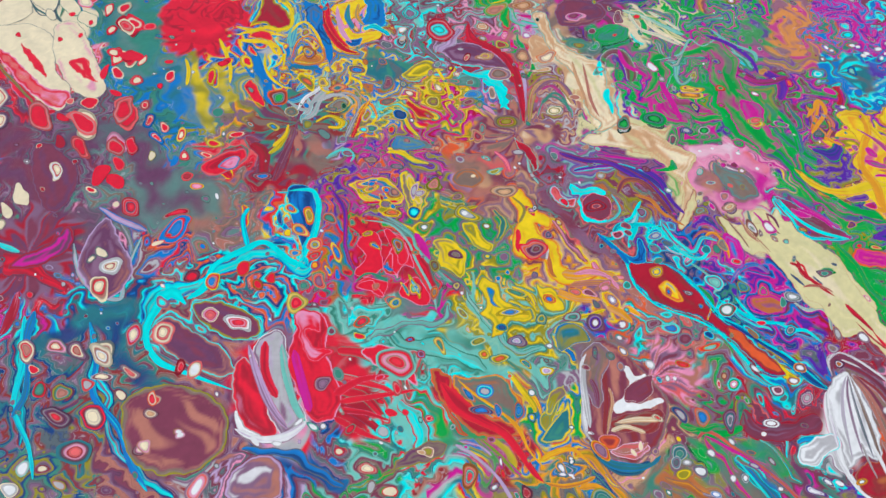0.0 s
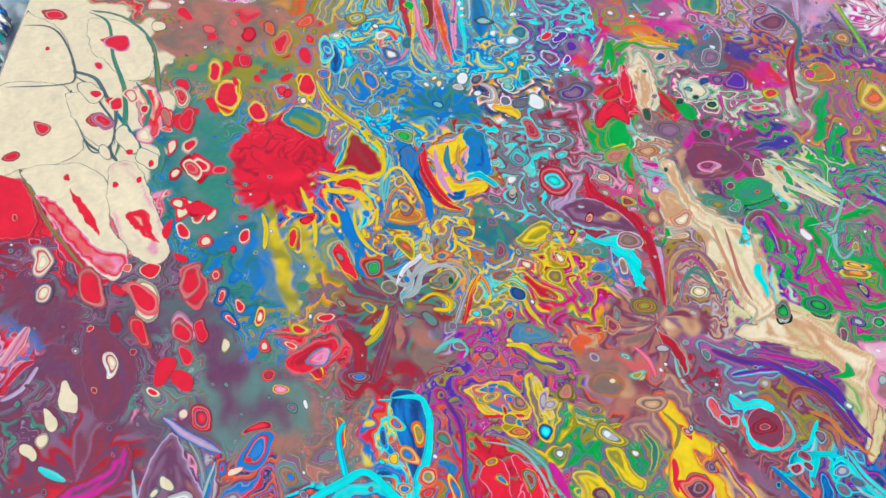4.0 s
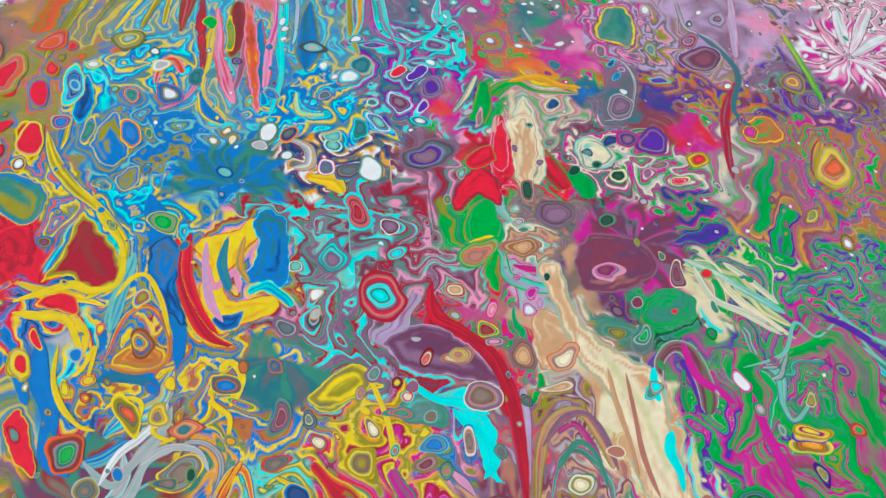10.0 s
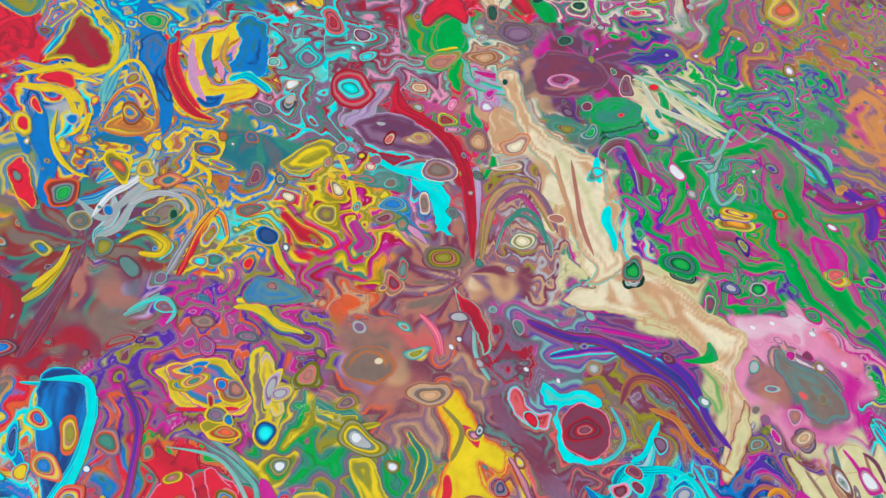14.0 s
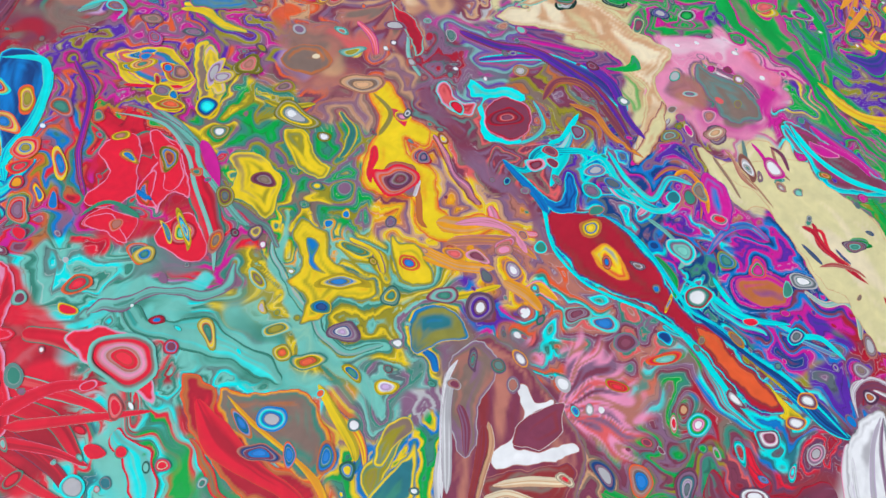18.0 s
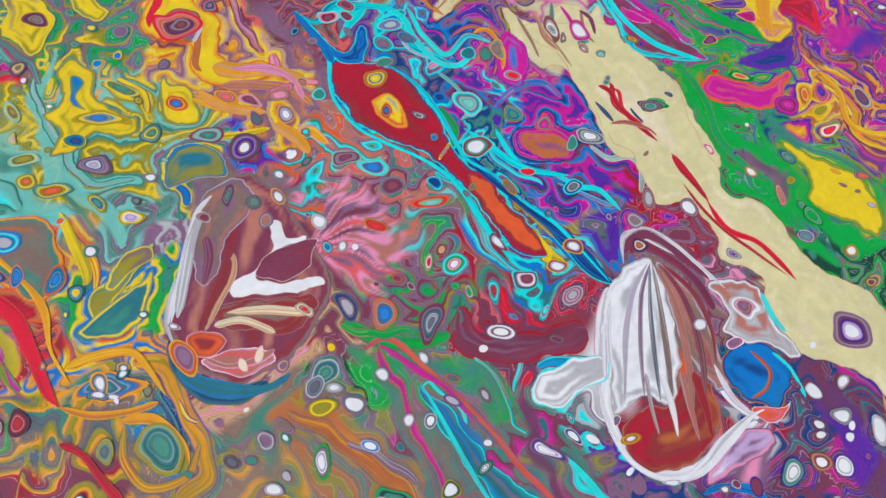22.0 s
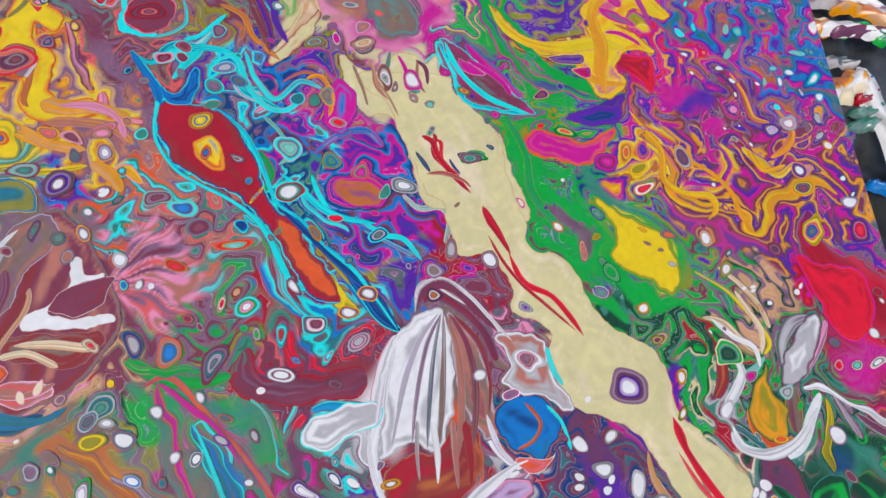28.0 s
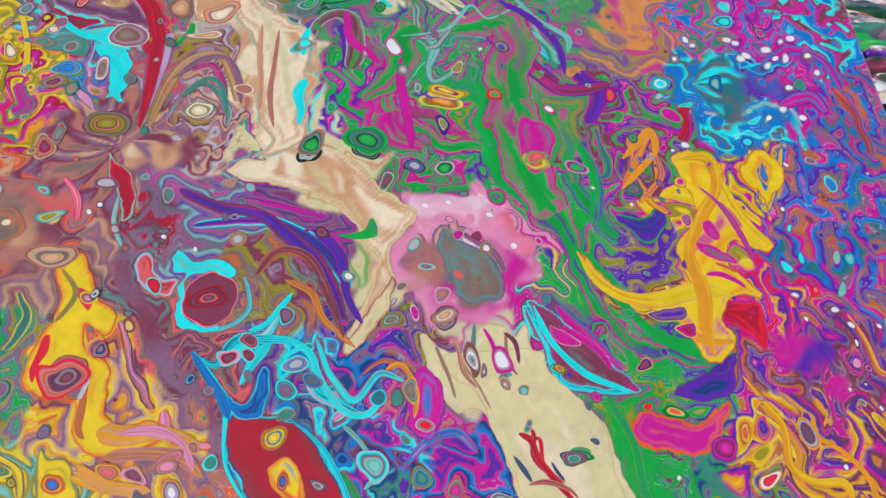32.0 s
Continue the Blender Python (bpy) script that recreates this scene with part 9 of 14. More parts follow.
pool("WNsNI", 0.0005, (0.7230, -0.6850), (0.7290, -0.6840), (0.7370, -0.6840), (0.7400, -0.6820), (0.7340, -0.6890), (0.7280, -0.6900))
run("oKD", 0.0002, (0.7280, -0.6620, 0.0008), (0.7340, -0.6700, 0.0009), (0.7310, -0.6770, 0.0007), (0.7240, -0.6810, 0.0008))
pool("VWHkW", 0.0010, (0.7170, -0.6340), (0.7260, -0.6320), (0.7380, -0.6350), (0.7390, -0.6430), (0.7430, -0.6530), (0.7490, -0.6630), (0.7460, -0.6660), (0.7350, -0.6600), (0.7260, -0.6590), (0.7190, -0.6530), (0.7230, -0.6460))
run("QMB", 0.0003, (0.7390, -0.6380, 0.0010), (0.7410, -0.6480, 0.0013), (0.7450, -0.6550, 0.0007))
pool("VIlVW", 0.0013, (0.6990, -0.7100), (0.7050, -0.7020), (0.7120, -0.6960), (0.7210, -0.6920), (0.7290, -0.6930), (0.7260, -0.7000), (0.7160, -0.7040), (0.7070, -0.7090))
pool("JEAEE", 0.0010, (0.8380, -0.6430), (0.8380, -0.6540), (0.8440, -0.6640), (0.8380, -0.6770), (0.8270, -0.6720), (0.8260, -0.6620))
pool("JVHWH", 0.0008, (0.8440, -0.6470), (0.8580, -0.6250), (0.8680, -0.6190), (0.8680, -0.6300), (0.8570, -0.6460), (0.8470, -0.6540))
run("WHT", 0.0003, (0.8160, -0.6730, 0.0020), (0.8200, -0.6800, 0.0016), (0.8320, -0.6820, 0.0025), (0.8460, -0.6760, 0.0020), (0.8580, -0.6620, 0.0015))
run("WHO", 0.0003, (0.8150, -0.6630, 0.0018), (0.8220, -0.6550, 0.0025), (0.8260, -0.6470, 0.0020), (0.8230, -0.6390, 0.0010))
run("WCO", 0.0003, (0.8160, -0.6230, 0.0010), (0.8250, -0.6310, 0.0015), (0.8340, -0.6360, 0.0013), (0.8350, -0.6450, 0.0010))
run("CFO", 0.0003, (0.8300, -0.6090, 0.0010), (0.8350, -0.6190, 0.0013), (0.8390, -0.6280, 0.0015), (0.8370, -0.6390, 0.0010))
drop(0.6910, -0.6170, 0.0038, 0.0033, 0, "vWOo")
drop(0.6740, -0.6940, 0.0040, 0.0022, 2, "AbEW")
drop(0.7300, -0.6440, 0.0080, 0.0050, 170, "WIOkV")
drop(0.7110, -0.5460, 0.0059, 0.0030, 179, "GTvK")
drop(0.7730, -0.6550, 0.0095, 0.0085, 0, "VvPlW")
drop(0.6820, -0.5110, 0.0033, 0.0016, 39, "MT")
drop(0.6900, -0.5340, 0.0023, 0.0020, 90, "CT")
drop(0.7180, -0.5250, 0.0019, 0.0018, 90, "TS")
run("QeB", 0.0001, (0.5990, -0.6720, 0.0004), (0.6050, -0.6830, 0.0008), (0.6120, -0.6970, 0.0010), (0.6190, -0.7100, 0.0007), (0.6270, -0.7220, 0.0007))
run("QMT", 0.0003, (0.6490, -0.6990, 0.0008), (0.6570, -0.7090, 0.0015), (0.6650, -0.7200, 0.0011), (0.6680, -0.7220, 0.0003))
run("BDQ", 0.0004, (0.6970, -0.7140, 0.0008), (0.7050, -0.7120, 0.0014), (0.7170, -0.7140, 0.0018), (0.7220, -0.7240, 0.0011))
run("ZBQ", 0.0004, (0.6980, -0.7190, 0.0009), (0.7060, -0.7190, 0.0012), (0.7140, -0.7290, 0.0011))
run("QBM", 0.0003, (0.7370, -0.6630, 0.0008), (0.7430, -0.6700, 0.0007), (0.7460, -0.6810, 0.0008))
run("FAo", 0.0003, (0.7780, -0.6810, 0.0008), (0.7800, -0.6940, 0.0015), (0.7910, -0.7090, 0.0020), (0.8000, -0.7250, 0.0023))
run("JGT", 0.0010, (0.8290, -0.6940, 0.0020), (0.8380, -0.7030, 0.0035), (0.8500, -0.7120, 0.0045), (0.8550, -0.7220, 0.0040))
pool("TJJGJ", 0.0010, (0.8480, -0.6940), (0.8630, -0.6920), (0.8600, -0.7160), (0.8510, -0.7160), (0.8440, -0.7100))
pool("oYYAX", 0.0012, (0.7810, -0.3940), (0.7970, -0.3910), (0.8070, -0.4000), (0.8050, -0.4160), (0.8120, -0.4300), (0.8240, -0.4430), (0.8200, -0.4500), (0.8030, -0.4440), (0.7990, -0.4570), (0.8120, -0.4730), (0.7970, -0.4730), (0.7890, -0.4850), (0.7940, -0.4960), (0.7810, -0.5060), (0.7730, -0.4980), (0.7670, -0.4840), (0.7560, -0.4800), (0.7400, -0.4740), (0.7300, -0.4650), (0.7220, -0.4500), (0.7280, -0.4560), (0.7410, -0.4700), (0.7570, -0.4720), (0.7750, -0.4710), (0.7750, -0.4580), (0.7730, -0.4450), (0.7880, -0.4280), (0.7830, -0.4100))
smear("GG", 0.0015, (0.730, -0.521, 0.0024), (0.737, -0.544, 0.0025), (0.741, -0.560, 0.0030), (0.756, -0.565, 0.0020))
smear("GG", 0.0015, (0.768, -0.592, 0.0037), (0.776, -0.606, 0.0043), (0.793, -0.615, 0.0035), (0.812, -0.622, 0.0030))
smear("GG", 0.0018, (0.736, -0.583, 0.0020), (0.748, -0.591, 0.0025), (0.757, -0.601, 0.0025), (0.762, -0.614, 0.0030), (0.774, -0.623, 0.0025))
smear("GE", 0.0013, (0.769, -0.568, 0.0024), (0.772, -0.583, 0.0024), (0.771, -0.596, 0.0024))
smear("GE", 0.0013, (0.804, -0.584, 0.0020), (0.808, -0.602, 0.0028), (0.803, -0.614, 0.0020))
smear("vV", 0.0028, (0.745, -0.569, 0.0025), (0.757, -0.577, 0.0043), (0.761, -0.589, 0.0025))
smear("vO", 0.0020, (0.759, -0.606, 0.0020), (0.767, -0.614, 0.0023))
smear("GG", 0.0015, (0.737, -0.523, 0.0025), (0.731, -0.536, 0.0025), (0.738, -0.549, 0.0025), (0.756, -0.552, 0.0020))
smear("GG", 0.0015, (0.747, -0.561, 0.0030), (0.760, -0.571, 0.0030), (0.770, -0.585, 0.0025), (0.772, -0.599, 0.0025))
smear("GG", 0.0024, (0.664, -0.353, 0.0068), (0.692, -0.359, 0.0083), (0.708, -0.350, 0.0049))
smear("GG", 0.0020, (0.695, -0.411, 0.0053), (0.708, -0.427, 0.0061), (0.722, -0.434, 0.0049))
smear("GT", 0.0018, (0.721, -0.377, 0.0024), (0.728, -0.398, 0.0030))
run("KRv", 0.0006, (0.4770, -0.2640, 0.0032), (0.4790, -0.2820, 0.0041), (0.4910, -0.2920, 0.0028), (0.5050, -0.3100, 0.0028), (0.5120, -0.3350, 0.0023), (0.5130, -0.3590, 0.0024), (0.5110, -0.3870, 0.0015))
pool("lVvVO", 0.0014, (0.4510, -0.2960), (0.4700, -0.2880), (0.4910, -0.2970), (0.5060, -0.3170), (0.5070, -0.3240), (0.4860, -0.3170), (0.4650, -0.3140), (0.4540, -0.3030))
pool("VQQQM", 0.0006, (0.4650, -0.3180), (0.4610, -0.3290), (0.4800, -0.3260), (0.4920, -0.3240), (0.4970, -0.3350), (0.5020, -0.3490), (0.4980, -0.3620), (0.5030, -0.3720), (0.4940, -0.3660), (0.4920, -0.3520), (0.4880, -0.3420), (0.4840, -0.3340), (0.4680, -0.3310))
drop(0.4890, -0.3070, 0.0090, 0.0052, 20, "kFCF")
drop(0.4720, -0.3070, 0.0049, 0.0043, 90, "KCRs")
drop(0.5070, -0.2440, 0.0124, 0.0088, 28, "YEksk")
drop(0.4510, -0.2700, 0.0166, 0.0137, 108, "RVQTQ")
drop(0.4450, -0.3140, 0.0056, 0.0045, 0, "VHe")
drop(0.4390, -0.3580, 0.0085, 0.0065, 105, "EYUFU")
drop(0.4950, -0.3840, 0.0105, 0.0090, 0, "OUEbU")
drop(0.5570, -0.4160, 0.0050, 0.0030, 10, "HkFk")
pool("MFCFL", 0.0015, (0.5380, -0.2540), (0.5500, -0.2510), (0.5540, -0.2660), (0.5550, -0.2850), (0.5640, -0.3010), (0.5810, -0.3130), (0.5920, -0.3220), (0.5900, -0.3490), (0.5910, -0.3700), (0.5920, -0.3890), (0.5810, -0.3980), (0.5660, -0.4010), (0.5740, -0.3920), (0.5660, -0.3760), (0.5660, -0.3460), (0.5590, -0.3250), (0.5490, -0.3100), (0.5450, -0.2820))
pool("TGGJG", 0.0013, (0.5930, -0.2930), (0.5940, -0.2800), (0.6100, -0.2710), (0.6230, -0.2760), (0.6220, -0.2880), (0.6080, -0.2950))
run("CGL", 0.0006, (0.6250, -0.2560, 0.0023), (0.6420, -0.2570, 0.0030), (0.6480, -0.2750, 0.0026), (0.6610, -0.2920, 0.0030), (0.6760, -0.3060, 0.0011))
run("CMG", 0.0004, (0.6500, -0.2550, 0.0017), (0.6640, -0.2700, 0.0022), (0.6740, -0.2840, 0.0017))
smear("kU", 0.0055, (0.451, -0.430, 0.0100), (0.463, -0.433, 0.0100))
smear("FU", 0.0040, (0.460, -0.436, 0.0055), (0.461, -0.436, 0.0055))
pool("TGGGG", 0.0009, (0.5020, -0.2210), (0.5120, -0.2080), (0.5200, -0.2100), (0.5230, -0.2340), (0.5120, -0.2390), (0.5030, -0.2350))
pool("eYEYT", 0.0009, (0.4150, -0.3260), (0.4270, -0.3170), (0.4400, -0.3160), (0.4500, -0.3210), (0.4390, -0.3240), (0.4270, -0.3330), (0.4180, -0.3320))
run("HMe", 0.0005, (0.3150, -0.3480, 0.0018), (0.3290, -0.3600, 0.0018), (0.3370, -0.3510, 0.0020), (0.3420, -0.3450, 0.0031), (0.3490, -0.3350, 0.0021), (0.3510, -0.3250, 0.0012))
run("HMS", 0.0005, (0.3270, -0.3720, 0.0011), (0.3370, -0.3650, 0.0028), (0.3430, -0.3510, 0.0015), (0.3550, -0.3450, 0.0015))
smear("UV", 0.0055, (0.329, -0.400, 0.0090), (0.345, -0.398, 0.0104))
pool("KMKRK", 0.0008, (0.4990, -0.3990), (0.5040, -0.4050), (0.5130, -0.4160), (0.5150, -0.4330), (0.5110, -0.4380), (0.5070, -0.4240), (0.5020, -0.4150))
run("YAB", 0.0005, (0.2820, -0.2720, 0.0026), (0.2980, -0.2780, 0.0028), (0.3060, -0.2850, 0.0020), (0.3070, -0.2970, 0.0015))
pool("ZDBDS", 0.0012, (0.3300, -0.2350), (0.3390, -0.2290), (0.3480, -0.2420), (0.3460, -0.2620), (0.3540, -0.2830), (0.3410, -0.2730), (0.3330, -0.2550))
run("KRb", 0.0006, (0.3500, -0.2260, 0.0030), (0.3490, -0.2490, 0.0031), (0.3540, -0.2690, 0.0023), (0.3640, -0.2880, 0.0018), (0.3750, -0.2960, 0.0012))
pool("NYYYA", 0.0015, (0.3530, -0.2350), (0.3600, -0.2280), (0.3730, -0.2260), (0.3820, -0.2170), (0.3880, -0.2250), (0.3770, -0.2430), (0.3710, -0.2560), (0.3740, -0.2700), (0.3940, -0.2670), (0.3970, -0.2770), (0.3820, -0.2830), (0.3700, -0.2890), (0.3630, -0.2790), (0.3580, -0.2630), (0.3610, -0.2490))
drop(0.3890, -0.1520, 0.0083, 0.0080, 0, "TWW")
drop(0.3840, -0.1630, 0.0069, 0.0044, 163, "SWH")
drop(0.4500, -0.1830, 0.0104, 0.0086, 109, "TWWW")
drop(0.4000, -0.1710, 0.0045, 0.0038, 90, "TWW")
pool("eGGGG", 0.0011, (0.5050, -0.2170), (0.5190, -0.2050), (0.5210, -0.2310), (0.5060, -0.2370))
drop(0.5050, -0.2460, 0.0133, 0.0095, 40, "GENk")
pool("RRRRR", 0.0011, (0.2230, -0.0980), (0.2320, -0.0830), (0.2380, -0.1080), (0.2380, -0.1220), (0.2290, -0.1200))
pool("YRRRR", 0.0011, (0.1840, -0.1830), (0.1850, -0.1570), (0.1960, -0.1520), (0.2020, -0.1710), (0.1950, -0.1870))
drop(0.2540, -0.1540, 0.0097, 0.0070, 140, "YRR")
drop(0.2180, -0.1920, 0.0098, 0.0045, 90, "RR")
drop(0.1870, -0.1350, 0.0065, 0.0037, 118, "RR")
drop(0.1970, -0.1280, 0.0061, 0.0035, 118, "sR")
drop(0.2970, -0.0690, 0.0113, 0.0100, 0, "EYTMH")
pool("OYTeZ", 0.0021, (0.6190, -0.0470), (0.6340, -0.0240), (0.6500, -0.0240), (0.6530, -0.0460), (0.6430, -0.0680), (0.6290, -0.0650), (0.6200, -0.0590))
drop(0.3340, -0.2930, 0.0060, 0.0053, 0, "NEAB")
run("YYB", 0.0006, (0.3710, -0.3090, 0.0023), (0.3760, -0.3040, 0.0018), (0.3820, -0.3130, 0.0020), (0.3770, -0.3270, 0.0026))
pool("VOvOk", 0.0023, (0.5670, -0.2400), (0.5830, -0.2320), (0.6050, -0.2400), (0.6100, -0.2560), (0.5920, -0.2700), (0.5670, -0.2720), (0.5610, -0.2580))
drop(0.5780, -0.2580, 0.0092, 0.0072, 2, "IVXO")
pool("TGTGG", 0.0011, (0.5930, -0.2870), (0.6070, -0.2730), (0.6240, -0.2760), (0.6210, -0.2880), (0.6030, -0.2940))
drop(0.6110, -0.2860, 0.0027, 0.0017, 31, "oR")
pool("MCCFT", 0.0017, (0.5420, -0.1400), (0.5540, -0.1190), (0.5590, -0.1400), (0.5590, -0.1730), (0.5530, -0.1950), (0.5430, -0.1900), (0.5400, -0.1730))
pool("KRRKR", 0.0013, (0.5350, -0.1640), (0.5420, -0.1540), (0.5380, -0.1820), (0.5310, -0.1900), (0.5290, -0.1790))
pool("OKRRK", 0.0015, (0.5130, -0.1810), (0.5250, -0.1900), (0.5250, -0.2110), (0.5120, -0.2030), (0.4990, -0.2150), (0.4960, -0.2030))
run("MCT", 0.0006, (0.6260, -0.2520, 0.0026), (0.6430, -0.2620, 0.0024), (0.6580, -0.2750, 0.0024), (0.6760, -0.2900, 0.0028))
run("CMP", 0.0007, (0.6310, -0.2560, 0.0023), (0.6360, -0.2780, 0.0021), (0.6520, -0.2890, 0.0026), (0.6690, -0.3030, 0.0023))
drop(0.3200, -0.0940, 0.0065, 0.0064, 90, "YWH")
drop(0.2790, -0.0940, 0.0060, 0.0040, 148, "YMW")
drop(0.4150, -0.0750, 0.0090, 0.0075, 0, "SQH")
pool("SCCCC", 0.0009, (0.0008, -0.0630), (0.0090, -0.0620), (0.0390, -0.0860), (0.0580, -0.1320), (0.0570, -0.1520), (0.0008, -0.1480))
pool("SCCCC", 0.0011, (0.0008, -0.1580), (0.0490, -0.1520), (0.0690, -0.1730), (0.0820, -0.2050), (0.0840, -0.2290), (0.0680, -0.2400), (0.0450, -0.2450), (0.0210, -0.2470))
pool("SCCCC", 0.0009, (0.0450, -0.2460), (0.0810, -0.2400), (0.1050, -0.2530), (0.1160, -0.2740), (0.1200, -0.3010), (0.1350, -0.3210), (0.1360, -0.3400), (0.1280, -0.3480), (0.0980, -0.3210), (0.0760, -0.2900), (0.0590, -0.2670))
pool("IRsIC", 0.0026, (0.0600, -0.2700), (0.0790, -0.2800), (0.0960, -0.3000), (0.1150, -0.3200), (0.1350, -0.3270), (0.1360, -0.3390), (0.1280, -0.3450), (0.1130, -0.3340), (0.0940, -0.3160), (0.0770, -0.2930))
pool("CRRRs", 0.0013, (0.0830, -0.2630), (0.0930, -0.2740), (0.1040, -0.2860), (0.1150, -0.3100), (0.1010, -0.2960), (0.0900, -0.2800))
pool("SCCCI", 0.0009, (0.1110, -0.2420), (0.1280, -0.2420), (0.1430, -0.2700), (0.1570, -0.3020), (0.1650, -0.3270), (0.1550, -0.3360), (0.1390, -0.3260), (0.1230, -0.3010), (0.1110, -0.2690))
pool("sRRRC", 0.0013, (0.1290, -0.2920), (0.1430, -0.2880), (0.1500, -0.3070), (0.1570, -0.3180), (0.1420, -0.3080))
pool("SCCCC", 0.0010, (0.0590, -0.1630), (0.0790, -0.1660), (0.0990, -0.1930), (0.1080, -0.2180), (0.0990, -0.2240), (0.0830, -0.2110), (0.0640, -0.1790))
drop(0.0890, -0.1940, 0.0095, 0.0076, 130, "sRR")
drop(0.0500, -0.2030, 0.0099, 0.0057, 133, "sRRR")
drop(0.0860, -0.0960, 0.0101, 0.0067, 172, "sRR")
drop(0.0340, -0.2320, 0.0070, 0.0054, 160, "sRR")
drop(0.0980, -0.1750, 0.0077, 0.0044, 107, "sR")
pool("sRRRR", 0.0013, (0.0230, -0.2540), (0.0460, -0.2560), (0.0610, -0.2780), (0.0670, -0.2990), (0.0610, -0.3090), (0.0370, -0.3030))
drop(0.1860, -0.3530, 0.0218, 0.0090, 107, "sRRR")
drop(0.1570, -0.3660, 0.0191, 0.0085, 115, "CRRR")
drop(0.1150, -0.3540, 0.0190, 0.0092, 113, "sRRR")
drop(0.1820, -0.3860, 0.0130, 0.0069, 117, "IRRR")
drop(0.1540, -0.3870, 0.0138, 0.0057, 117, "sRR")
drop(0.1750, -0.4160, 0.0090, 0.0079, 90, "RRR")
drop(0.1870, -0.4240, 0.0096, 0.0058, 132, "RRR")
drop(0.1750, -0.2450, 0.0161, 0.0062, 107, "RRR")
pool("VvOvO", 0.0008, (0.1200, -0.3880), (0.1270, -0.3820), (0.1420, -0.3930), (0.1560, -0.4100), (0.1580, -0.4290), (0.1530, -0.4450), (0.1460, -0.4510), (0.1360, -0.4430), (0.1270, -0.4240), (0.1210, -0.4040))
drop(0.1410, -0.4100, 0.0094, 0.0050, 110, "CWRC")
pool("VsRKR", 0.0017, (0.2500, -0.4140), (0.2630, -0.4030), (0.2810, -0.3980), (0.2850, -0.4080), (0.2740, -0.4190), (0.2600, -0.4250), (0.2530, -0.4220))
pool("TBIRR", 0.0011, (0.2630, -0.4150), (0.2740, -0.4050), (0.2800, -0.4100), (0.2740, -0.4190))
drop(0.1180, -0.4340, 0.0113, 0.0058, 130, "CC")
drop(0.1120, -0.4480, 0.0078, 0.0039, 129, "CC")
drop(0.1100, -0.4590, 0.0060, 0.0035, 90, "CC")
drop(0.2020, -0.4500, 0.0114, 0.0063, 129, "KRvR")
drop(0.2370, -0.4570, 0.0090, 0.0045, 0, "UKR")
drop(0.0800, -0.3310, 0.0148, 0.0093, 114, "VCRC")
drop(0.0870, -0.3560, 0.0106, 0.0070, 130, "VCsC")
drop(0.1910, -0.1720, 0.0224, 0.0101, 85, "YRRR")
drop(0.2560, -0.1530, 0.0105, 0.0070, 90, "ERR")
pool("OKvXO", 0.0015, (0.1300, -0.4870), (0.1480, -0.4780), (0.1570, -0.4650), (0.1640, -0.4690), (0.1620, -0.4850), (0.1420, -0.4980), (0.1240, -0.4970))
pool("lVvVk", 0.0020, (0.1710, -0.4940), (0.1770, -0.4700), (0.1860, -0.4590), (0.1990, -0.4810), (0.2100, -0.5010), (0.2050, -0.5200), (0.1920, -0.5280), (0.1780, -0.5130))
drop(0.1860, -0.4890, 0.0072, 0.0034, 116, "SCC")
drop(0.1800, -0.4940, 0.0045, 0.0030, 90, "SCC")
drop(0.1940, -0.5010, 0.0085, 0.0075, 70, "WCKC")
drop(0.1890, -0.5170, 0.0108, 0.0074, 145, "CkRC")
run("QQB", 0.0006, (0.2500, -0.5360, 0.0030), (0.2380, -0.5260, 0.0041), (0.2280, -0.5430, 0.0030), (0.2260, -0.5600, 0.0022), (0.2360, -0.5770, 0.0022), (0.2550, -0.5870, 0.0015), (0.2850, -0.6010, 0.0015))
run("QQB", 0.0008, (0.2500, -0.5320, 0.0035), (0.2610, -0.5240, 0.0026), (0.2670, -0.5060, 0.0022), (0.2860, -0.4950, 0.0030), (0.3020, -0.4890, 0.0022), (0.3190, -0.5050, 0.0025), (0.3330, -0.5130, 0.0030))
run("QBD", 0.0006, (0.2900, -0.4930, 0.0022), (0.2850, -0.4680, 0.0020), (0.2890, -0.4570, 0.0017))
run("QBS", 0.0006, (0.3330, -0.5110, 0.0017), (0.3310, -0.4960, 0.0020), (0.3390, -0.4770, 0.0022), (0.3420, -0.4510, 0.0022))
pool("QkvOk", 0.0015, (0.2280, -0.5560), (0.2400, -0.5440), (0.2580, -0.5580), (0.2790, -0.5730), (0.2860, -0.5890), (0.2730, -0.5900), (0.2500, -0.5780), (0.2350, -0.5660))
drop(0.2370, -0.5570, 0.0090, 0.0083, 0, "sCRsC")
pool("QEOvk", 0.0015, (0.2540, -0.5370), (0.2730, -0.5350), (0.2970, -0.5480), (0.3020, -0.5620), (0.2860, -0.5660), (0.2670, -0.5560))
drop(0.2670, -0.5460, 0.0077, 0.0049, 150, "CIRs")
drop(0.2860, -0.5530, 0.0110, 0.0060, 146, "WRIR")
pool("HRKRI", 0.0014, (0.2860, -0.5850), (0.2940, -0.5800), (0.3060, -0.6060), (0.3150, -0.6300), (0.3040, -0.6330), (0.2910, -0.6210), (0.2850, -0.6020))
pool("WVHVl", 0.0015, (0.2980, -0.5700), (0.3160, -0.5620), (0.3210, -0.5880), (0.3250, -0.6080), (0.3330, -0.6240), (0.3210, -0.6340), (0.3110, -0.6230), (0.3040, -0.5990))
pool("IRRKR", 0.0017, (0.3280, -0.5560), (0.3390, -0.5490), (0.3470, -0.5610), (0.3450, -0.5780), (0.3540, -0.6070), (0.3500, -0.6260), (0.3360, -0.6250), (0.3280, -0.6080), (0.3200, -0.5840))
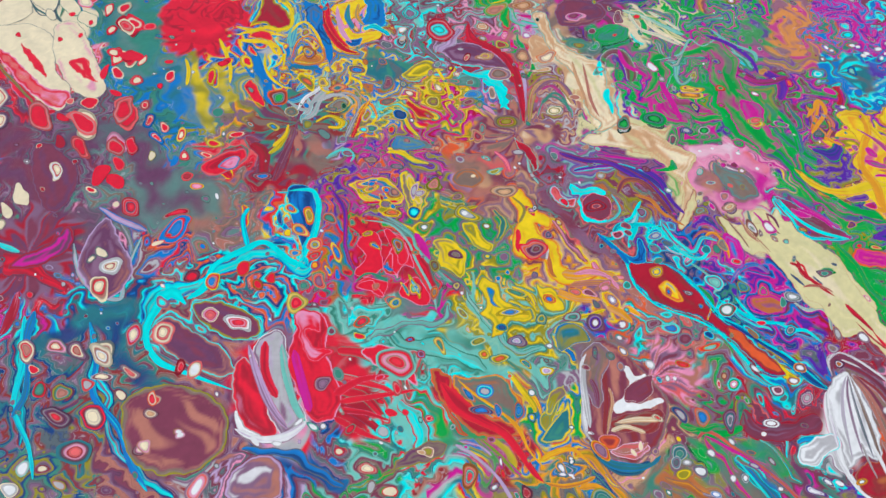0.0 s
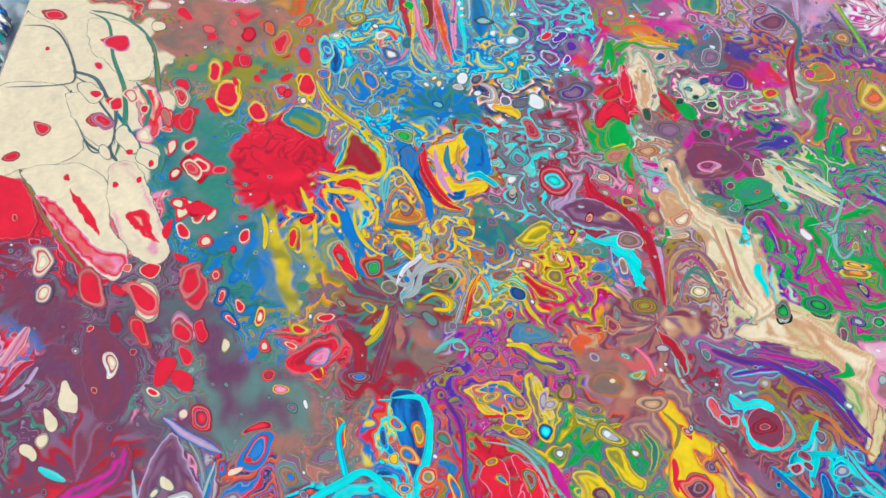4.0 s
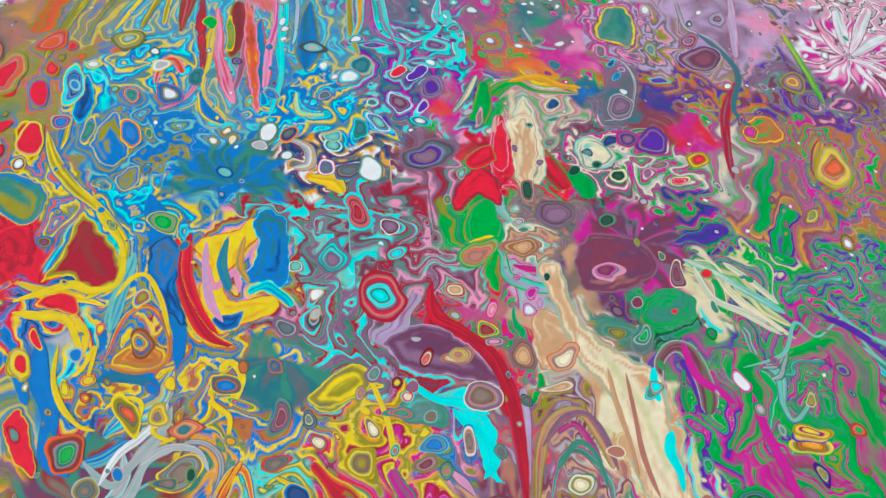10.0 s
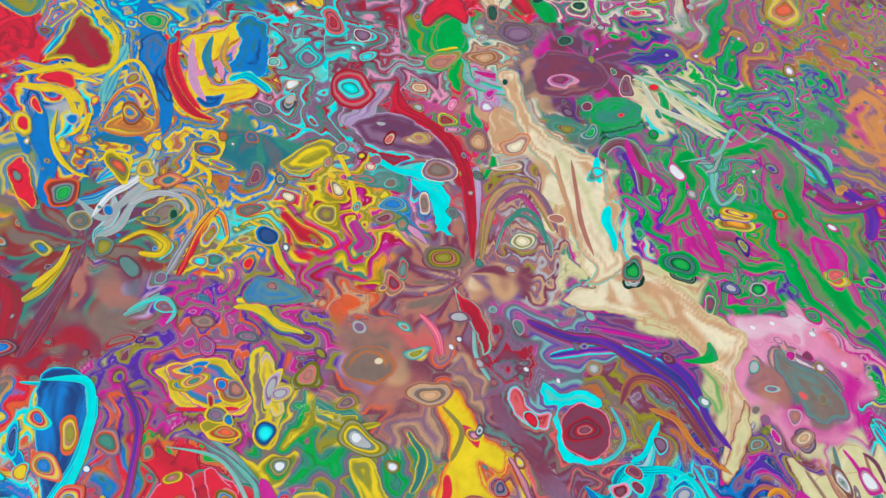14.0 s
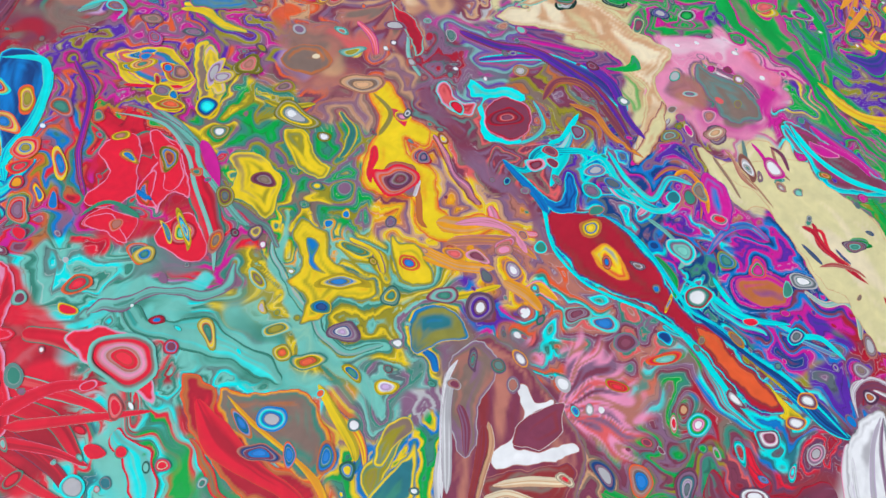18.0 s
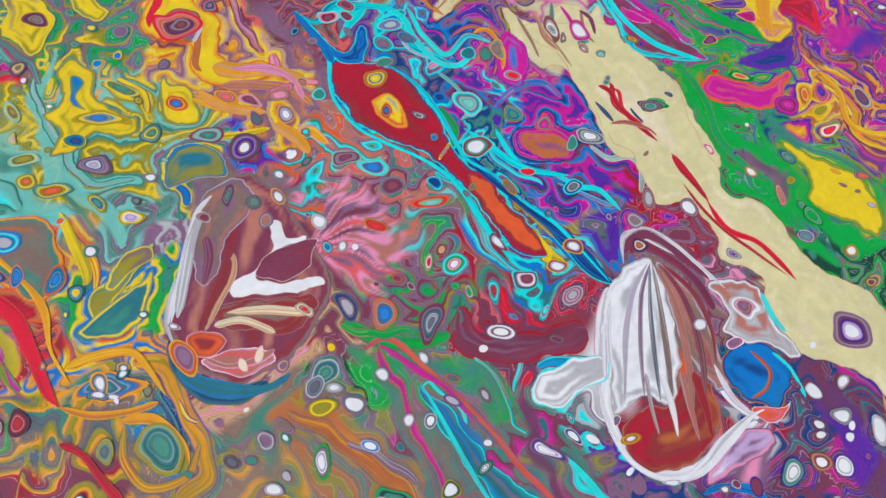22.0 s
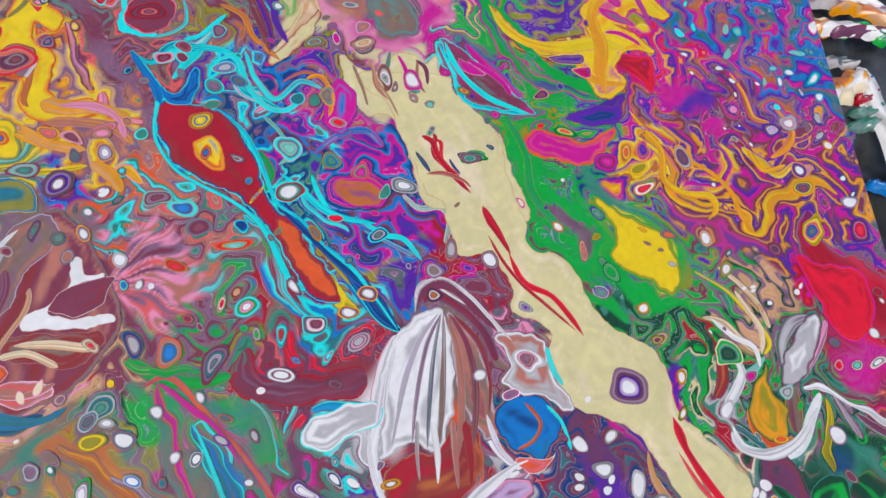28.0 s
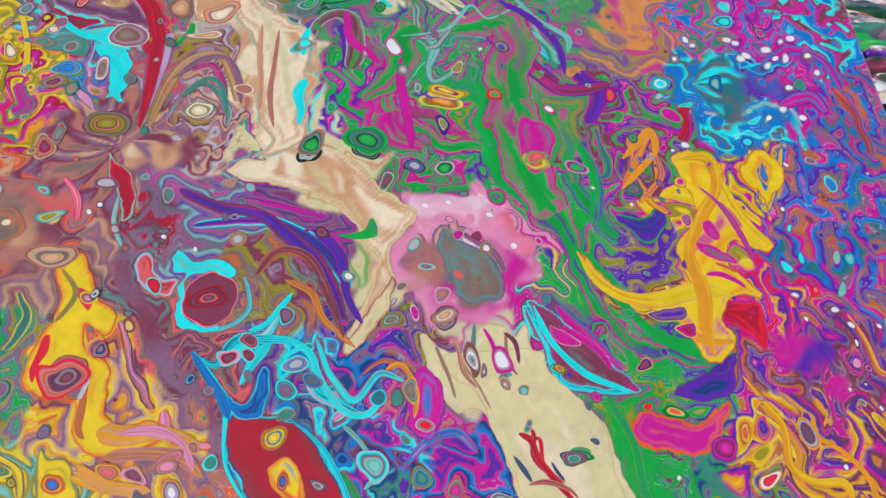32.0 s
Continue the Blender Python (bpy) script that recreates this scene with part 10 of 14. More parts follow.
run("RRI", 0.0004, (0.3500, -0.6100, 0.0030), (0.3680, -0.6010, 0.0023), (0.3870, -0.6000, 0.0011))
run("RRM", 0.0004, (0.3530, -0.6150, 0.0023), (0.3790, -0.6130, 0.0019), (0.4050, -0.6110, 0.0008))
run("RKI", 0.0004, (0.3530, -0.6200, 0.0023), (0.3710, -0.6240, 0.0015), (0.3850, -0.6300, 0.0008))
run("RRM", 0.0004, (0.3500, -0.6250, 0.0023), (0.3670, -0.6360, 0.0019), (0.3770, -0.6410, 0.0008))
run("WlV", 0.0004, (0.2880, -0.6270, 0.0015), (0.3040, -0.6350, 0.0021), (0.3210, -0.6340, 0.0026), (0.3340, -0.6260, 0.0013))
pool("EUvUV", 0.0011, (0.3590, -0.6700), (0.3800, -0.6630), (0.3950, -0.6510), (0.4130, -0.6450), (0.4190, -0.6490), (0.4120, -0.6570), (0.3900, -0.6610), (0.3730, -0.6670))
run("BQD", 0.0006, (0.1870, -0.5440, 0.0030), (0.1960, -0.5740, 0.0019), (0.1980, -0.5970, 0.0023), (0.2170, -0.6210, 0.0021), (0.2270, -0.6430, 0.0023), (0.2390, -0.6610, 0.0023))
run("QBe", 0.0005, (0.1430, -0.5360, 0.0032), (0.1490, -0.5700, 0.0023), (0.1500, -0.6010, 0.0021), (0.1640, -0.6270, 0.0013), (0.1710, -0.6480, 0.0015))
drop(0.3920, -0.5900, 0.0142, 0.0117, 122, "MRIkR")
smear("OU", 0.0053, (0.241, -0.623, 0.0122), (0.262, -0.632, 0.0150))
smear("GG", 0.0015, (0.638, -0.335, 0.0034), (0.648, -0.346, 0.0049), (0.655, -0.364, 0.0020))
smear("GG", 0.0015, (0.690, -0.312, 0.0048), (0.698, -0.328, 0.0038), (0.705, -0.354, 0.0045), (0.712, -0.379, 0.0056), (0.713, -0.405, 0.0061))
smear("GT", 0.0015, (0.661, -0.346, 0.0031), (0.679, -0.361, 0.0037), (0.688, -0.371, 0.0030))
smear("GG", 0.0022, (0.674, -0.308, 0.0043), (0.696, -0.304, 0.0038))
smear("XO", 0.0015, (0.623, -0.364, 0.0028), (0.640, -0.371, 0.0037), (0.663, -0.378, 0.0031), (0.673, -0.386, 0.0015))
smear("XX", 0.0015, (0.612, -0.380, 0.0018), (0.622, -0.390, 0.0020), (0.624, -0.370, 0.0023))
smear("QM", 0.0015, (0.590, -0.324, 0.0021), (0.588, -0.342, 0.0015), (0.582, -0.360, 0.0021), (0.584, -0.380, 0.0031), (0.588, -0.387, 0.0009))
run("MHe", 0.0002, (0.6390, -0.3210, 0.0008), (0.6650, -0.3140, 0.0011), (0.6790, -0.2960, 0.0011), (0.6890, -0.3050, 0.0007), (0.7100, -0.2950, 0.0008), (0.7170, -0.3160, 0.0011), (0.7290, -0.3320, 0.0011))
drop(0.6620, -0.3590, 0.0099, 0.0048, 6, "PYNEb")
drop(0.6600, -0.3780, 0.0053, 0.0045, 90, "PYTE")
drop(0.7070, -0.3970, 0.0069, 0.0037, 8, "GNRs")
drop(0.6190, -0.3900, 0.0083, 0.0051, 29, "GJKTJG")
drop(0.5930, -0.3970, 0.0055, 0.0045, 90, "WJTG")
drop(0.6600, -0.4050, 0.0063, 0.0036, 3, "HJG")
drop(0.6730, -0.4060, 0.0038, 0.0021, 15, "PDP")
drop(0.6030, -0.3700, 0.0054, 0.0029, 49, "MTG")
drop(0.5850, -0.3320, 0.0053, 0.0035, 90, "QMT")
smear("BP", 0.0045, (0.813, -0.338, 0.0055), (0.842, -0.344, 0.0087), (0.858, -0.351, 0.0060))
smear("QB", 0.0026, (0.803, -0.346, 0.0028), (0.810, -0.362, 0.0042), (0.832, -0.359, 0.0034), (0.851, -0.366, 0.0030), (0.859, -0.383, 0.0019))
smear("MH", 0.0015, (0.804, -0.366, 0.0011), (0.828, -0.361, 0.0013), (0.849, -0.360, 0.0013), (0.859, -0.371, 0.0011))
smear("XX", 0.0019, (0.857, -0.339, 0.0014), (0.873, -0.344, 0.0024), (0.875, -0.357, 0.0014))
smear("XP", 0.0018, (0.846, -0.327, 0.0014), (0.871, -0.325, 0.0019), (0.878, -0.338, 0.0015))
smear("oN", 0.0018, (0.887, -0.344, 0.0025), (0.896, -0.349, 0.0021), (0.898, -0.377, 0.0023), (0.902, -0.400, 0.0026))
drop(0.8150, -0.3450, 0.0064, 0.0043, 90, "BTMM")
drop(0.8590, -0.3460, 0.0042, 0.0030, 31, "VWW")
drop(0.8570, -0.3840, 0.0044, 0.0023, 82, "MQBQ")
drop(0.8250, -0.3840, 0.0040, 0.0029, 40, "BQQ")
smear("EY", 0.0037, (0.236, -0.308, 0.0049), (0.243, -0.337, 0.0060), (0.253, -0.363, 0.0035))
smear("BZ", 0.0037, (0.215, -0.308, 0.0068), (0.224, -0.336, 0.0050), (0.230, -0.356, 0.0040))
smear("BM", 0.0034, (0.303, -0.355, 0.0045), (0.322, -0.360, 0.0037))
smear("UE", 0.0037, (0.289, -0.368, 0.0083), (0.304, -0.371, 0.0064))
pool("SCCCC", 0.0010, (0.0580, -0.0700), (0.0770, -0.0690), (0.1030, -0.0800), (0.1200, -0.1100), (0.1240, -0.1380), (0.1160, -0.1490), (0.0980, -0.1440), (0.0820, -0.1230), (0.0690, -0.1120))
drop(0.0860, -0.0980, 0.0107, 0.0055, 160, "sRRR")
drop(0.1830, -0.3510, 0.0163, 0.0080, 85, "sRRR")
drop(0.1530, -0.3640, 0.0195, 0.0073, 138, "sRRR")
drop(0.1720, -0.2480, 0.0180, 0.0071, 117, "RRsR")
drop(0.1890, -0.1680, 0.0206, 0.0102, 106, "YRRR")
drop(0.2530, -0.1540, 0.0115, 0.0064, 111, "YRR")
drop(0.1850, -0.1350, 0.0090, 0.0056, 90, "RR")
drop(0.1960, -0.1260, 0.0100, 0.0053, 90, "RR")
drop(0.2180, -0.1920, 0.0106, 0.0071, 117, "RR")
drop(0.1820, -0.3900, 0.0120, 0.0063, 95, "sRRR")
drop(0.1940, -0.3900, 0.0113, 0.0043, 90, "RRR")
drop(0.1680, -0.2860, 0.0122, 0.0041, 99, "RR")
drop(0.1800, -0.2900, 0.0140, 0.0056, 124, "CRR")
drop(0.2530, -0.3190, 0.0113, 0.0055, 90, "YBRR")
drop(0.2790, -0.3000, 0.0087, 0.0057, 107, "YR")
pool("YBTEB", 0.0013, (0.2360, -0.1980), (0.2460, -0.1830), (0.2650, -0.1900), (0.2730, -0.2030), (0.2660, -0.2190), (0.2520, -0.2120))
pool("oYoAE", 0.0012, (0.3200, -0.3020), (0.3330, -0.2900), (0.3460, -0.2990), (0.3390, -0.3060))
drop(0.3340, -0.2930, 0.0060, 0.0041, 0, "YoB")
drop(0.4840, -0.1730, 0.0190, 0.0142, 22, "VSPV")
pool("YBBEB", 0.0015, (0.2880, -0.1610), (0.2980, -0.1360), (0.3060, -0.1550), (0.3100, -0.1710), (0.3000, -0.1780))
pool("YBEBB", 0.0013, (0.3060, -0.1870), (0.3160, -0.1780), (0.3180, -0.1900), (0.3110, -0.1970))
pool("QBDBB", 0.0017, (0.2770, -0.1040), (0.2850, -0.1280), (0.2800, -0.1450), (0.2740, -0.1340))
pool("IsNbY", 0.0017, (0.3700, -0.0260), (0.3770, -0.0540), (0.3810, -0.0940), (0.3820, -0.1360), (0.3750, -0.1130), (0.3700, -0.0680))
pool("KbRKb", 0.0018, (0.3400, -0.0200), (0.3450, -0.0620), (0.3480, -0.1140), (0.3430, -0.0890), (0.3380, -0.0560))
run("YBE", 0.0007, (0.3500, -0.0550, 0.0017), (0.3490, -0.0890, 0.0019), (0.3490, -0.1200, 0.0019), (0.3650, -0.1430, 0.0015))
run("QMB", 0.0007, (0.3930, -0.0240, 0.0015), (0.3940, -0.0670, 0.0021), (0.3950, -0.1060, 0.0019), (0.3880, -0.1420, 0.0013))
run("QQM", 0.0003, (0.3180, -0.4430, 0.0012), (0.3370, -0.4450, 0.0018), (0.3410, -0.4660, 0.0015), (0.3380, -0.4870, 0.0015), (0.3320, -0.5000, 0.0011), (0.3230, -0.5140, 0.0013))
drop(0.3270, -0.4800, 0.0080, 0.0049, 138, "NYREB")
pool("YBZBE", 0.0005, (0.5020, -0.5760), (0.5120, -0.5710), (0.5230, -0.5770), (0.5240, -0.5860), (0.5120, -0.5880), (0.5030, -0.5920))
run("YEA", 0.0004, (0.5140, -0.5690, 0.0010), (0.5260, -0.5670, 0.0015), (0.5410, -0.5630, 0.0010))
drop(0.5310, -0.5730, 0.0075, 0.0065, 80, "VPvOW")
drop(0.4910, -0.6050, 0.0050, 0.0035, 0, "YWl")
pool("RRIRR", 0.0009, (0.3250, -0.5500), (0.3340, -0.5470), (0.3420, -0.5530), (0.3420, -0.5650), (0.3330, -0.5620), (0.3370, -0.5730), (0.3500, -0.5780), (0.3450, -0.5840), (0.3320, -0.5830))
pool("PXXBX", 0.0009, (0.6440, -0.5070), (0.6550, -0.5160), (0.6500, -0.5370), (0.6400, -0.5320))
pool("PXoXP", 0.0008, (0.6460, -0.5630), (0.6610, -0.5600), (0.6710, -0.5670), (0.6660, -0.5760), (0.6510, -0.5740))
run("QBD", 0.0004, (0.6220, -0.5610, 0.0010), (0.6320, -0.5690, 0.0015), (0.6420, -0.5780, 0.0018), (0.6520, -0.5820, 0.0015), (0.6660, -0.5840, 0.0010))
run("QQD", 0.0003, (0.6360, -0.5610, 0.0008), (0.6400, -0.5710, 0.0013), (0.6470, -0.5820, 0.0010))
run("QeP", 0.0003, (0.6560, -0.5810, 0.0008), (0.6690, -0.5890, 0.0015), (0.6780, -0.5910, 0.0013), (0.6860, -0.6010, 0.0010))
run("AoX", 0.0004, (0.6300, -0.5080, 0.0012), (0.6370, -0.5060, 0.0015), (0.6430, -0.5170, 0.0013), (0.6420, -0.5290, 0.0010))
run("OoE", 0.0005, (0.5720, -0.4640, 0.0021), (0.5810, -0.4520, 0.0024), (0.5950, -0.4550, 0.0024), (0.6050, -0.4740, 0.0021), (0.6120, -0.4940, 0.0015))
run("oAP", 0.0006, (0.5850, -0.4660, 0.0013), (0.5970, -0.4720, 0.0018), (0.6030, -0.4850, 0.0018), (0.6170, -0.4980, 0.0013))
run("PDX", 0.0008, (0.5960, -0.4400, 0.0019), (0.6090, -0.4530, 0.0026), (0.6130, -0.4740, 0.0018), (0.6200, -0.4870, 0.0015))
pool("OFLLF", 0.0009, (0.6110, -0.4990), (0.6210, -0.4830), (0.6280, -0.4730), (0.6340, -0.4640), (0.6320, -0.4790), (0.6220, -0.4930), (0.6150, -0.5010))
smear("OV", 0.0020, (0.517, -0.462, 0.0035), (0.530, -0.490, 0.0043), (0.546, -0.511, 0.0035), (0.558, -0.525, 0.0018), (0.563, -0.548, 0.0028))
run("QMH", 0.0004, (0.5870, -0.5020, 0.0013), (0.5960, -0.4980, 0.0013), (0.6030, -0.5130, 0.0015), (0.6120, -0.5250, 0.0015), (0.6220, -0.5270, 0.0015), (0.6300, -0.5190, 0.0013))
run("MeS", 0.0003, (0.6120, -0.5310, 0.0012), (0.6200, -0.5390, 0.0010), (0.6260, -0.5500, 0.0013), (0.6210, -0.5570, 0.0010))
run("IkV", 0.0005, (0.5230, -0.5330, 0.0012), (0.5370, -0.5320, 0.0023), (0.5480, -0.5370, 0.0014), (0.5540, -0.5480, 0.0018))
run("AFk", 0.0005, (0.5080, -0.5450, 0.0023), (0.5230, -0.5530, 0.0023), (0.5390, -0.5550, 0.0018))
drop(0.5220, -0.5480, 0.0050, 0.0035, 0, "Aks")
drop(0.5320, -0.5490, 0.0045, 0.0035, 170, "IkO")
drop(0.5440, -0.5460, 0.0040, 0.0035, 0, "ksI")
drop(0.6680, -0.5030, 0.0075, 0.0040, 90, "kHWk")
drop(0.6810, -0.5040, 0.0068, 0.0053, 80, "XIW")
drop(0.7060, -0.5080, 0.0033, 0.0030, 0, "QoN")
drop(0.6570, -0.4830, 0.0082, 0.0035, 175, "kFCF")
smear("oA", 0.0030, (0.551, -0.683, 0.0030), (0.565, -0.685, 0.0034), (0.579, -0.694, 0.0025), (0.590, -0.703, 0.0025), (0.598, -0.713, 0.0050))
smear("ZB", 0.0025, (0.608, -0.683, 0.0014), (0.616, -0.693, 0.0035), (0.625, -0.705, 0.0021), (0.635, -0.714, 0.0023))
smear("UT", 0.0021, (0.582, -0.666, 0.0021), (0.594, -0.682, 0.0033), (0.610, -0.704, 0.0027))
smear("GT", 0.0030, (0.573, -0.657, 0.0021), (0.590, -0.666, 0.0021), (0.623, -0.666, 0.0033), (0.630, -0.683, 0.0021))
smear("vO", 0.0015, (0.635, -0.683, 0.0021), (0.641, -0.703, 0.0018), (0.648, -0.715, 0.0025))
smear("ZT", 0.0040, (0.512, -0.693, 0.0038), (0.513, -0.693, 0.0053))
run("XVo", 0.0002, (0.5840, -0.6570, 0.0007), (0.5900, -0.6610, 0.0009), (0.5980, -0.6670, 0.0013), (0.6080, -0.6740, 0.0009), (0.6180, -0.6870, 0.0010))
run("AYo", 0.0005, (0.4760, -0.6640, 0.0009), (0.4840, -0.6600, 0.0020), (0.4970, -0.6580, 0.0015), (0.5040, -0.6640, 0.0011), (0.5110, -0.6740, 0.0006))
run("AoY", 0.0004, (0.4770, -0.6770, 0.0009), (0.4880, -0.6800, 0.0014), (0.5000, -0.6790, 0.0012), (0.5090, -0.6760, 0.0013))
run("AoU", 0.0004, (0.4970, -0.6820, 0.0018), (0.5080, -0.6820, 0.0020), (0.5180, -0.6900, 0.0012), (0.5210, -0.6970, 0.0006))
run("KRo", 0.0004, (0.4790, -0.6890, 0.0018), (0.4870, -0.6930, 0.0010), (0.4950, -0.7020, 0.0014), (0.5020, -0.7090, 0.0014))
drop(0.4890, -0.6690, 0.0058, 0.0026, 124, "AZlW")
drop(0.4960, -0.6640, 0.0023, 0.0023, 0, "AZHW")
drop(0.4940, -0.6740, 0.0028, 0.0013, 0, "lW")
drop(0.6040, -0.6480, 0.0090, 0.0043, 90, "OVZHlS")
drop(0.6300, -0.6530, 0.0055, 0.0045, 0, "vWOW")
drop(0.6420, -0.6970, 0.0074, 0.0028, 148, "VPWlW")
drop(0.5640, -0.6980, 0.0055, 0.0035, 90, "GVWlW")
drop(0.6200, -0.7020, 0.0044, 0.0017, 32, "TSWSW")
drop(0.6420, -0.6320, 0.0060, 0.0045, 170, "QvWIO")
drop(0.6480, -0.6450, 0.0041, 0.0019, 54, "QIVQ")
drop(0.6040, -0.6240, 0.0040, 0.0023, 90, "GsWR")
drop(0.6140, -0.6250, 0.0055, 0.0050, 0, "QGIXW")
drop(0.9020, -0.4820, 0.0080, 0.0043, 56, "BQMW")
drop(0.8880, -0.4790, 0.0030, 0.0026, 0, "BMW")
drop(0.8790, -0.4770, 0.0041, 0.0019, 36, "BMM")
drop(0.8960, -0.4650, 0.0042, 0.0032, 179, "BQM")
drop(0.8810, -0.4860, 0.0038, 0.0026, 49, "BMW")
drop(0.8720, -0.4870, 0.0030, 0.0018, 90, "oM")
drop(0.9020, -0.4940, 0.0046, 0.0022, 53, "BMW")
drop(0.8920, -0.4920, 0.0030, 0.0020, 90, "BWl")
drop(0.8530, -0.4970, 0.0025, 0.0015, 80, "OWW")
drop(0.8530, -0.4880, 0.0030, 0.0020, 90, "OHW")
drop(0.8350, -0.4360, 0.0052, 0.0020, 85, "XTQ")
drop(0.8630, -0.4530, 0.0050, 0.0028, 90, "BQM")
drop(0.8540, -0.4700, 0.0058, 0.0020, 61, "ZM")
drop(0.8370, -0.4530, 0.0044, 0.0015, 79, "ZQ")
drop(0.8690, -0.5180, 0.0061, 0.0044, 97, "PVWl")
drop(0.9020, -0.5450, 0.0026, 0.0016, 38, "DMW")
drop(0.9050, -0.5540, 0.0026, 0.0016, 38, "DMW")
drop(0.9020, -0.5590, 0.0055, 0.0036, 16, "lW")
drop(0.5530, -0.4750, 0.0075, 0.0075, 0, "KOKsO")
drop(0.5490, -0.5110, 0.0023, 0.0023, 0, "OQD")
run("AYo", 0.0006, (0.7840, -0.3960, 0.0028), (0.8000, -0.3950, 0.0040), (0.8010, -0.4130, 0.0028), (0.7890, -0.4310, 0.0033), (0.7790, -0.4510, 0.0028), (0.7820, -0.4700, 0.0040), (0.7800, -0.4890, 0.0034), (0.7810, -0.5040, 0.0015))
run("YAX", 0.0005, (0.7220, -0.4500, 0.0010), (0.7300, -0.4650, 0.0024), (0.7430, -0.4740, 0.0028), (0.7600, -0.4750, 0.0041), (0.7800, -0.4700, 0.0040), (0.7970, -0.4730, 0.0015))
run("YAo", 0.0006, (0.8050, -0.4090, 0.0018), (0.8120, -0.4300, 0.0017), (0.8240, -0.4470, 0.0012))
run("AYX", 0.0005, (0.7670, -0.4830, 0.0018), (0.7760, -0.4950, 0.0024), (0.7930, -0.4960, 0.0010))
drop(0.1740, -0.3310, 0.0054, 0.0033, 149, "RR")
drop(0.2090, -0.3250, 0.0038, 0.0025, 90, "RR")
drop(0.2170, -0.3170, 0.0053, 0.0030, 90, "sR")
drop(0.1890, -0.2520, 0.0054, 0.0029, 171, "RR")
drop(0.1550, -0.1990, 0.0114, 0.0051, 108, "RR")
drop(0.1490, -0.1560, 0.0106, 0.0071, 117, "sRR")
drop(0.1650, -0.1860, 0.0052, 0.0036, 133, "RR")
drop(0.2300, -0.1030, 0.0212, 0.0105, 90, "ENN")
drop(0.2160, -0.0780, 0.0103, 0.0065, 109, "kNN")
drop(0.1990, -0.0920, 0.0088, 0.0045, 90, "RR")
drop(0.1990, -0.3460, 0.0066, 0.0036, 83, "sCR")
drop(0.2050, -0.3640, 0.0090, 0.0050, 90, "BRCR")
drop(0.2180, -0.3720, 0.0064, 0.0033, 102, "RCR")
drop(0.2120, -0.3820, 0.0084, 0.0046, 131, "BRCR")
drop(0.2320, -0.3810, 0.0075, 0.0040, 90, "YRRC")
drop(0.2360, -0.4030, 0.0070, 0.0034, 99, "RRC")
drop(0.2580, -0.3920, 0.0070, 0.0050, 170, "YRRR")
drop(0.1600, -0.3060, 0.0098, 0.0030, 90, "RR")
drop(0.1910, -0.2940, 0.0068, 0.0030, 90, "RRC")
drop(0.1120, -0.1670, 0.0088, 0.0068, 132, "CRC")
drop(0.3200, -0.4600, 0.0072, 0.0042, 151, "QYNRB")
drop(0.3180, -0.4820, 0.0040, 0.0035, 0, "QNY")
drop(0.3240, -0.5000, 0.0061, 0.0036, 159, "QNYB")
drop(0.3340, -0.4670, 0.0093, 0.0039, 108, "NYoE")
drop(0.4320, -0.4470, 0.0050, 0.0045, 0, "EUsk")
drop(0.4180, -0.4530, 0.0065, 0.0045, 170, "YlVH")
drop(0.1500, -0.5620, 0.0111, 0.0052, 103, "VCRk")
drop(0.1680, -0.5610, 0.0100, 0.0050, 135, "SIkRC")
drop(0.1820, -0.5650, 0.0101, 0.0049, 128, "VCRk")
drop(0.2000, -0.5670, 0.0090, 0.0075, 170, "SCkC")
drop(0.2170, -0.5560, 0.0100, 0.0060, 90, "SRIC")
drop(0.1930, -0.6330, 0.0135, 0.0071, 167, "ZOIKs")
drop(0.2680, -0.6610, 0.0090, 0.0068, 0, "VsIW")
drop(0.2190, -0.5840, 0.0078, 0.0035, 149, "VCs")
drop(0.1770, -0.6100, 0.0101, 0.0067, 127, "vOkR")
drop(0.2320, -0.6350, 0.0053, 0.0038, 0, "OIC")
drop(0.2550, -0.6280, 0.0038, 0.0030, 0, "OIW")
drop(0.2370, -0.6040, 0.0053, 0.0045, 0, "OFR")
pool("kObUO", 0.0006, (0.5250, -0.6420), (0.5310, -0.6400), (0.5450, -0.6390), (0.5600, -0.6370), (0.5610, -0.6430), (0.5530, -0.6520), (0.5390, -0.6510), (0.5270, -0.6490))
run("bOk", 0.0002, (0.5280, -0.6210, 0.0014), (0.5270, -0.6290, 0.0023), (0.5240, -0.6400, 0.0020), (0.5200, -0.6510, 0.0015))
run("FkW", 0.0004, (0.5300, -0.6200, 0.0009), (0.5300, -0.6290, 0.0015), (0.5260, -0.6400, 0.0011), (0.5220, -0.6510, 0.0009))
run("CFO", 0.0002, (0.5250, -0.6490, 0.0015), (0.5350, -0.6470, 0.0014), (0.5470, -0.6520, 0.0015))
run("CFb", 0.0004, (0.5290, -0.6440, 0.0011), (0.5430, -0.6430, 0.0020), (0.5550, -0.6440, 0.0018), (0.5600, -0.6430, 0.0014))
run("HWV", 0.0005, (0.5120, -0.6460, 0.0015), (0.5130, -0.6310, 0.0020), (0.5140, -0.6150, 0.0020), (0.5170, -0.6020, 0.0015))
run("OVk", 0.0004, (0.5190, -0.6130, 0.0015), (0.5210, -0.6220, 0.0018), (0.5200, -0.6330, 0.0011))
run("kIW", 0.0004, (0.5230, -0.6610, 0.0009), (0.5310, -0.6640, 0.0008), (0.5410, -0.6620, 0.0015), (0.5470, -0.6580, 0.0010))
drop(0.5410, -0.6060, 0.0035, 0.0033, 0, "VHk")
drop(0.5180, -0.6050, 0.0028, 0.0028, 0, "HkO")
drop(0.5260, -0.5950, 0.0050, 0.0023, 90, "VeOT")
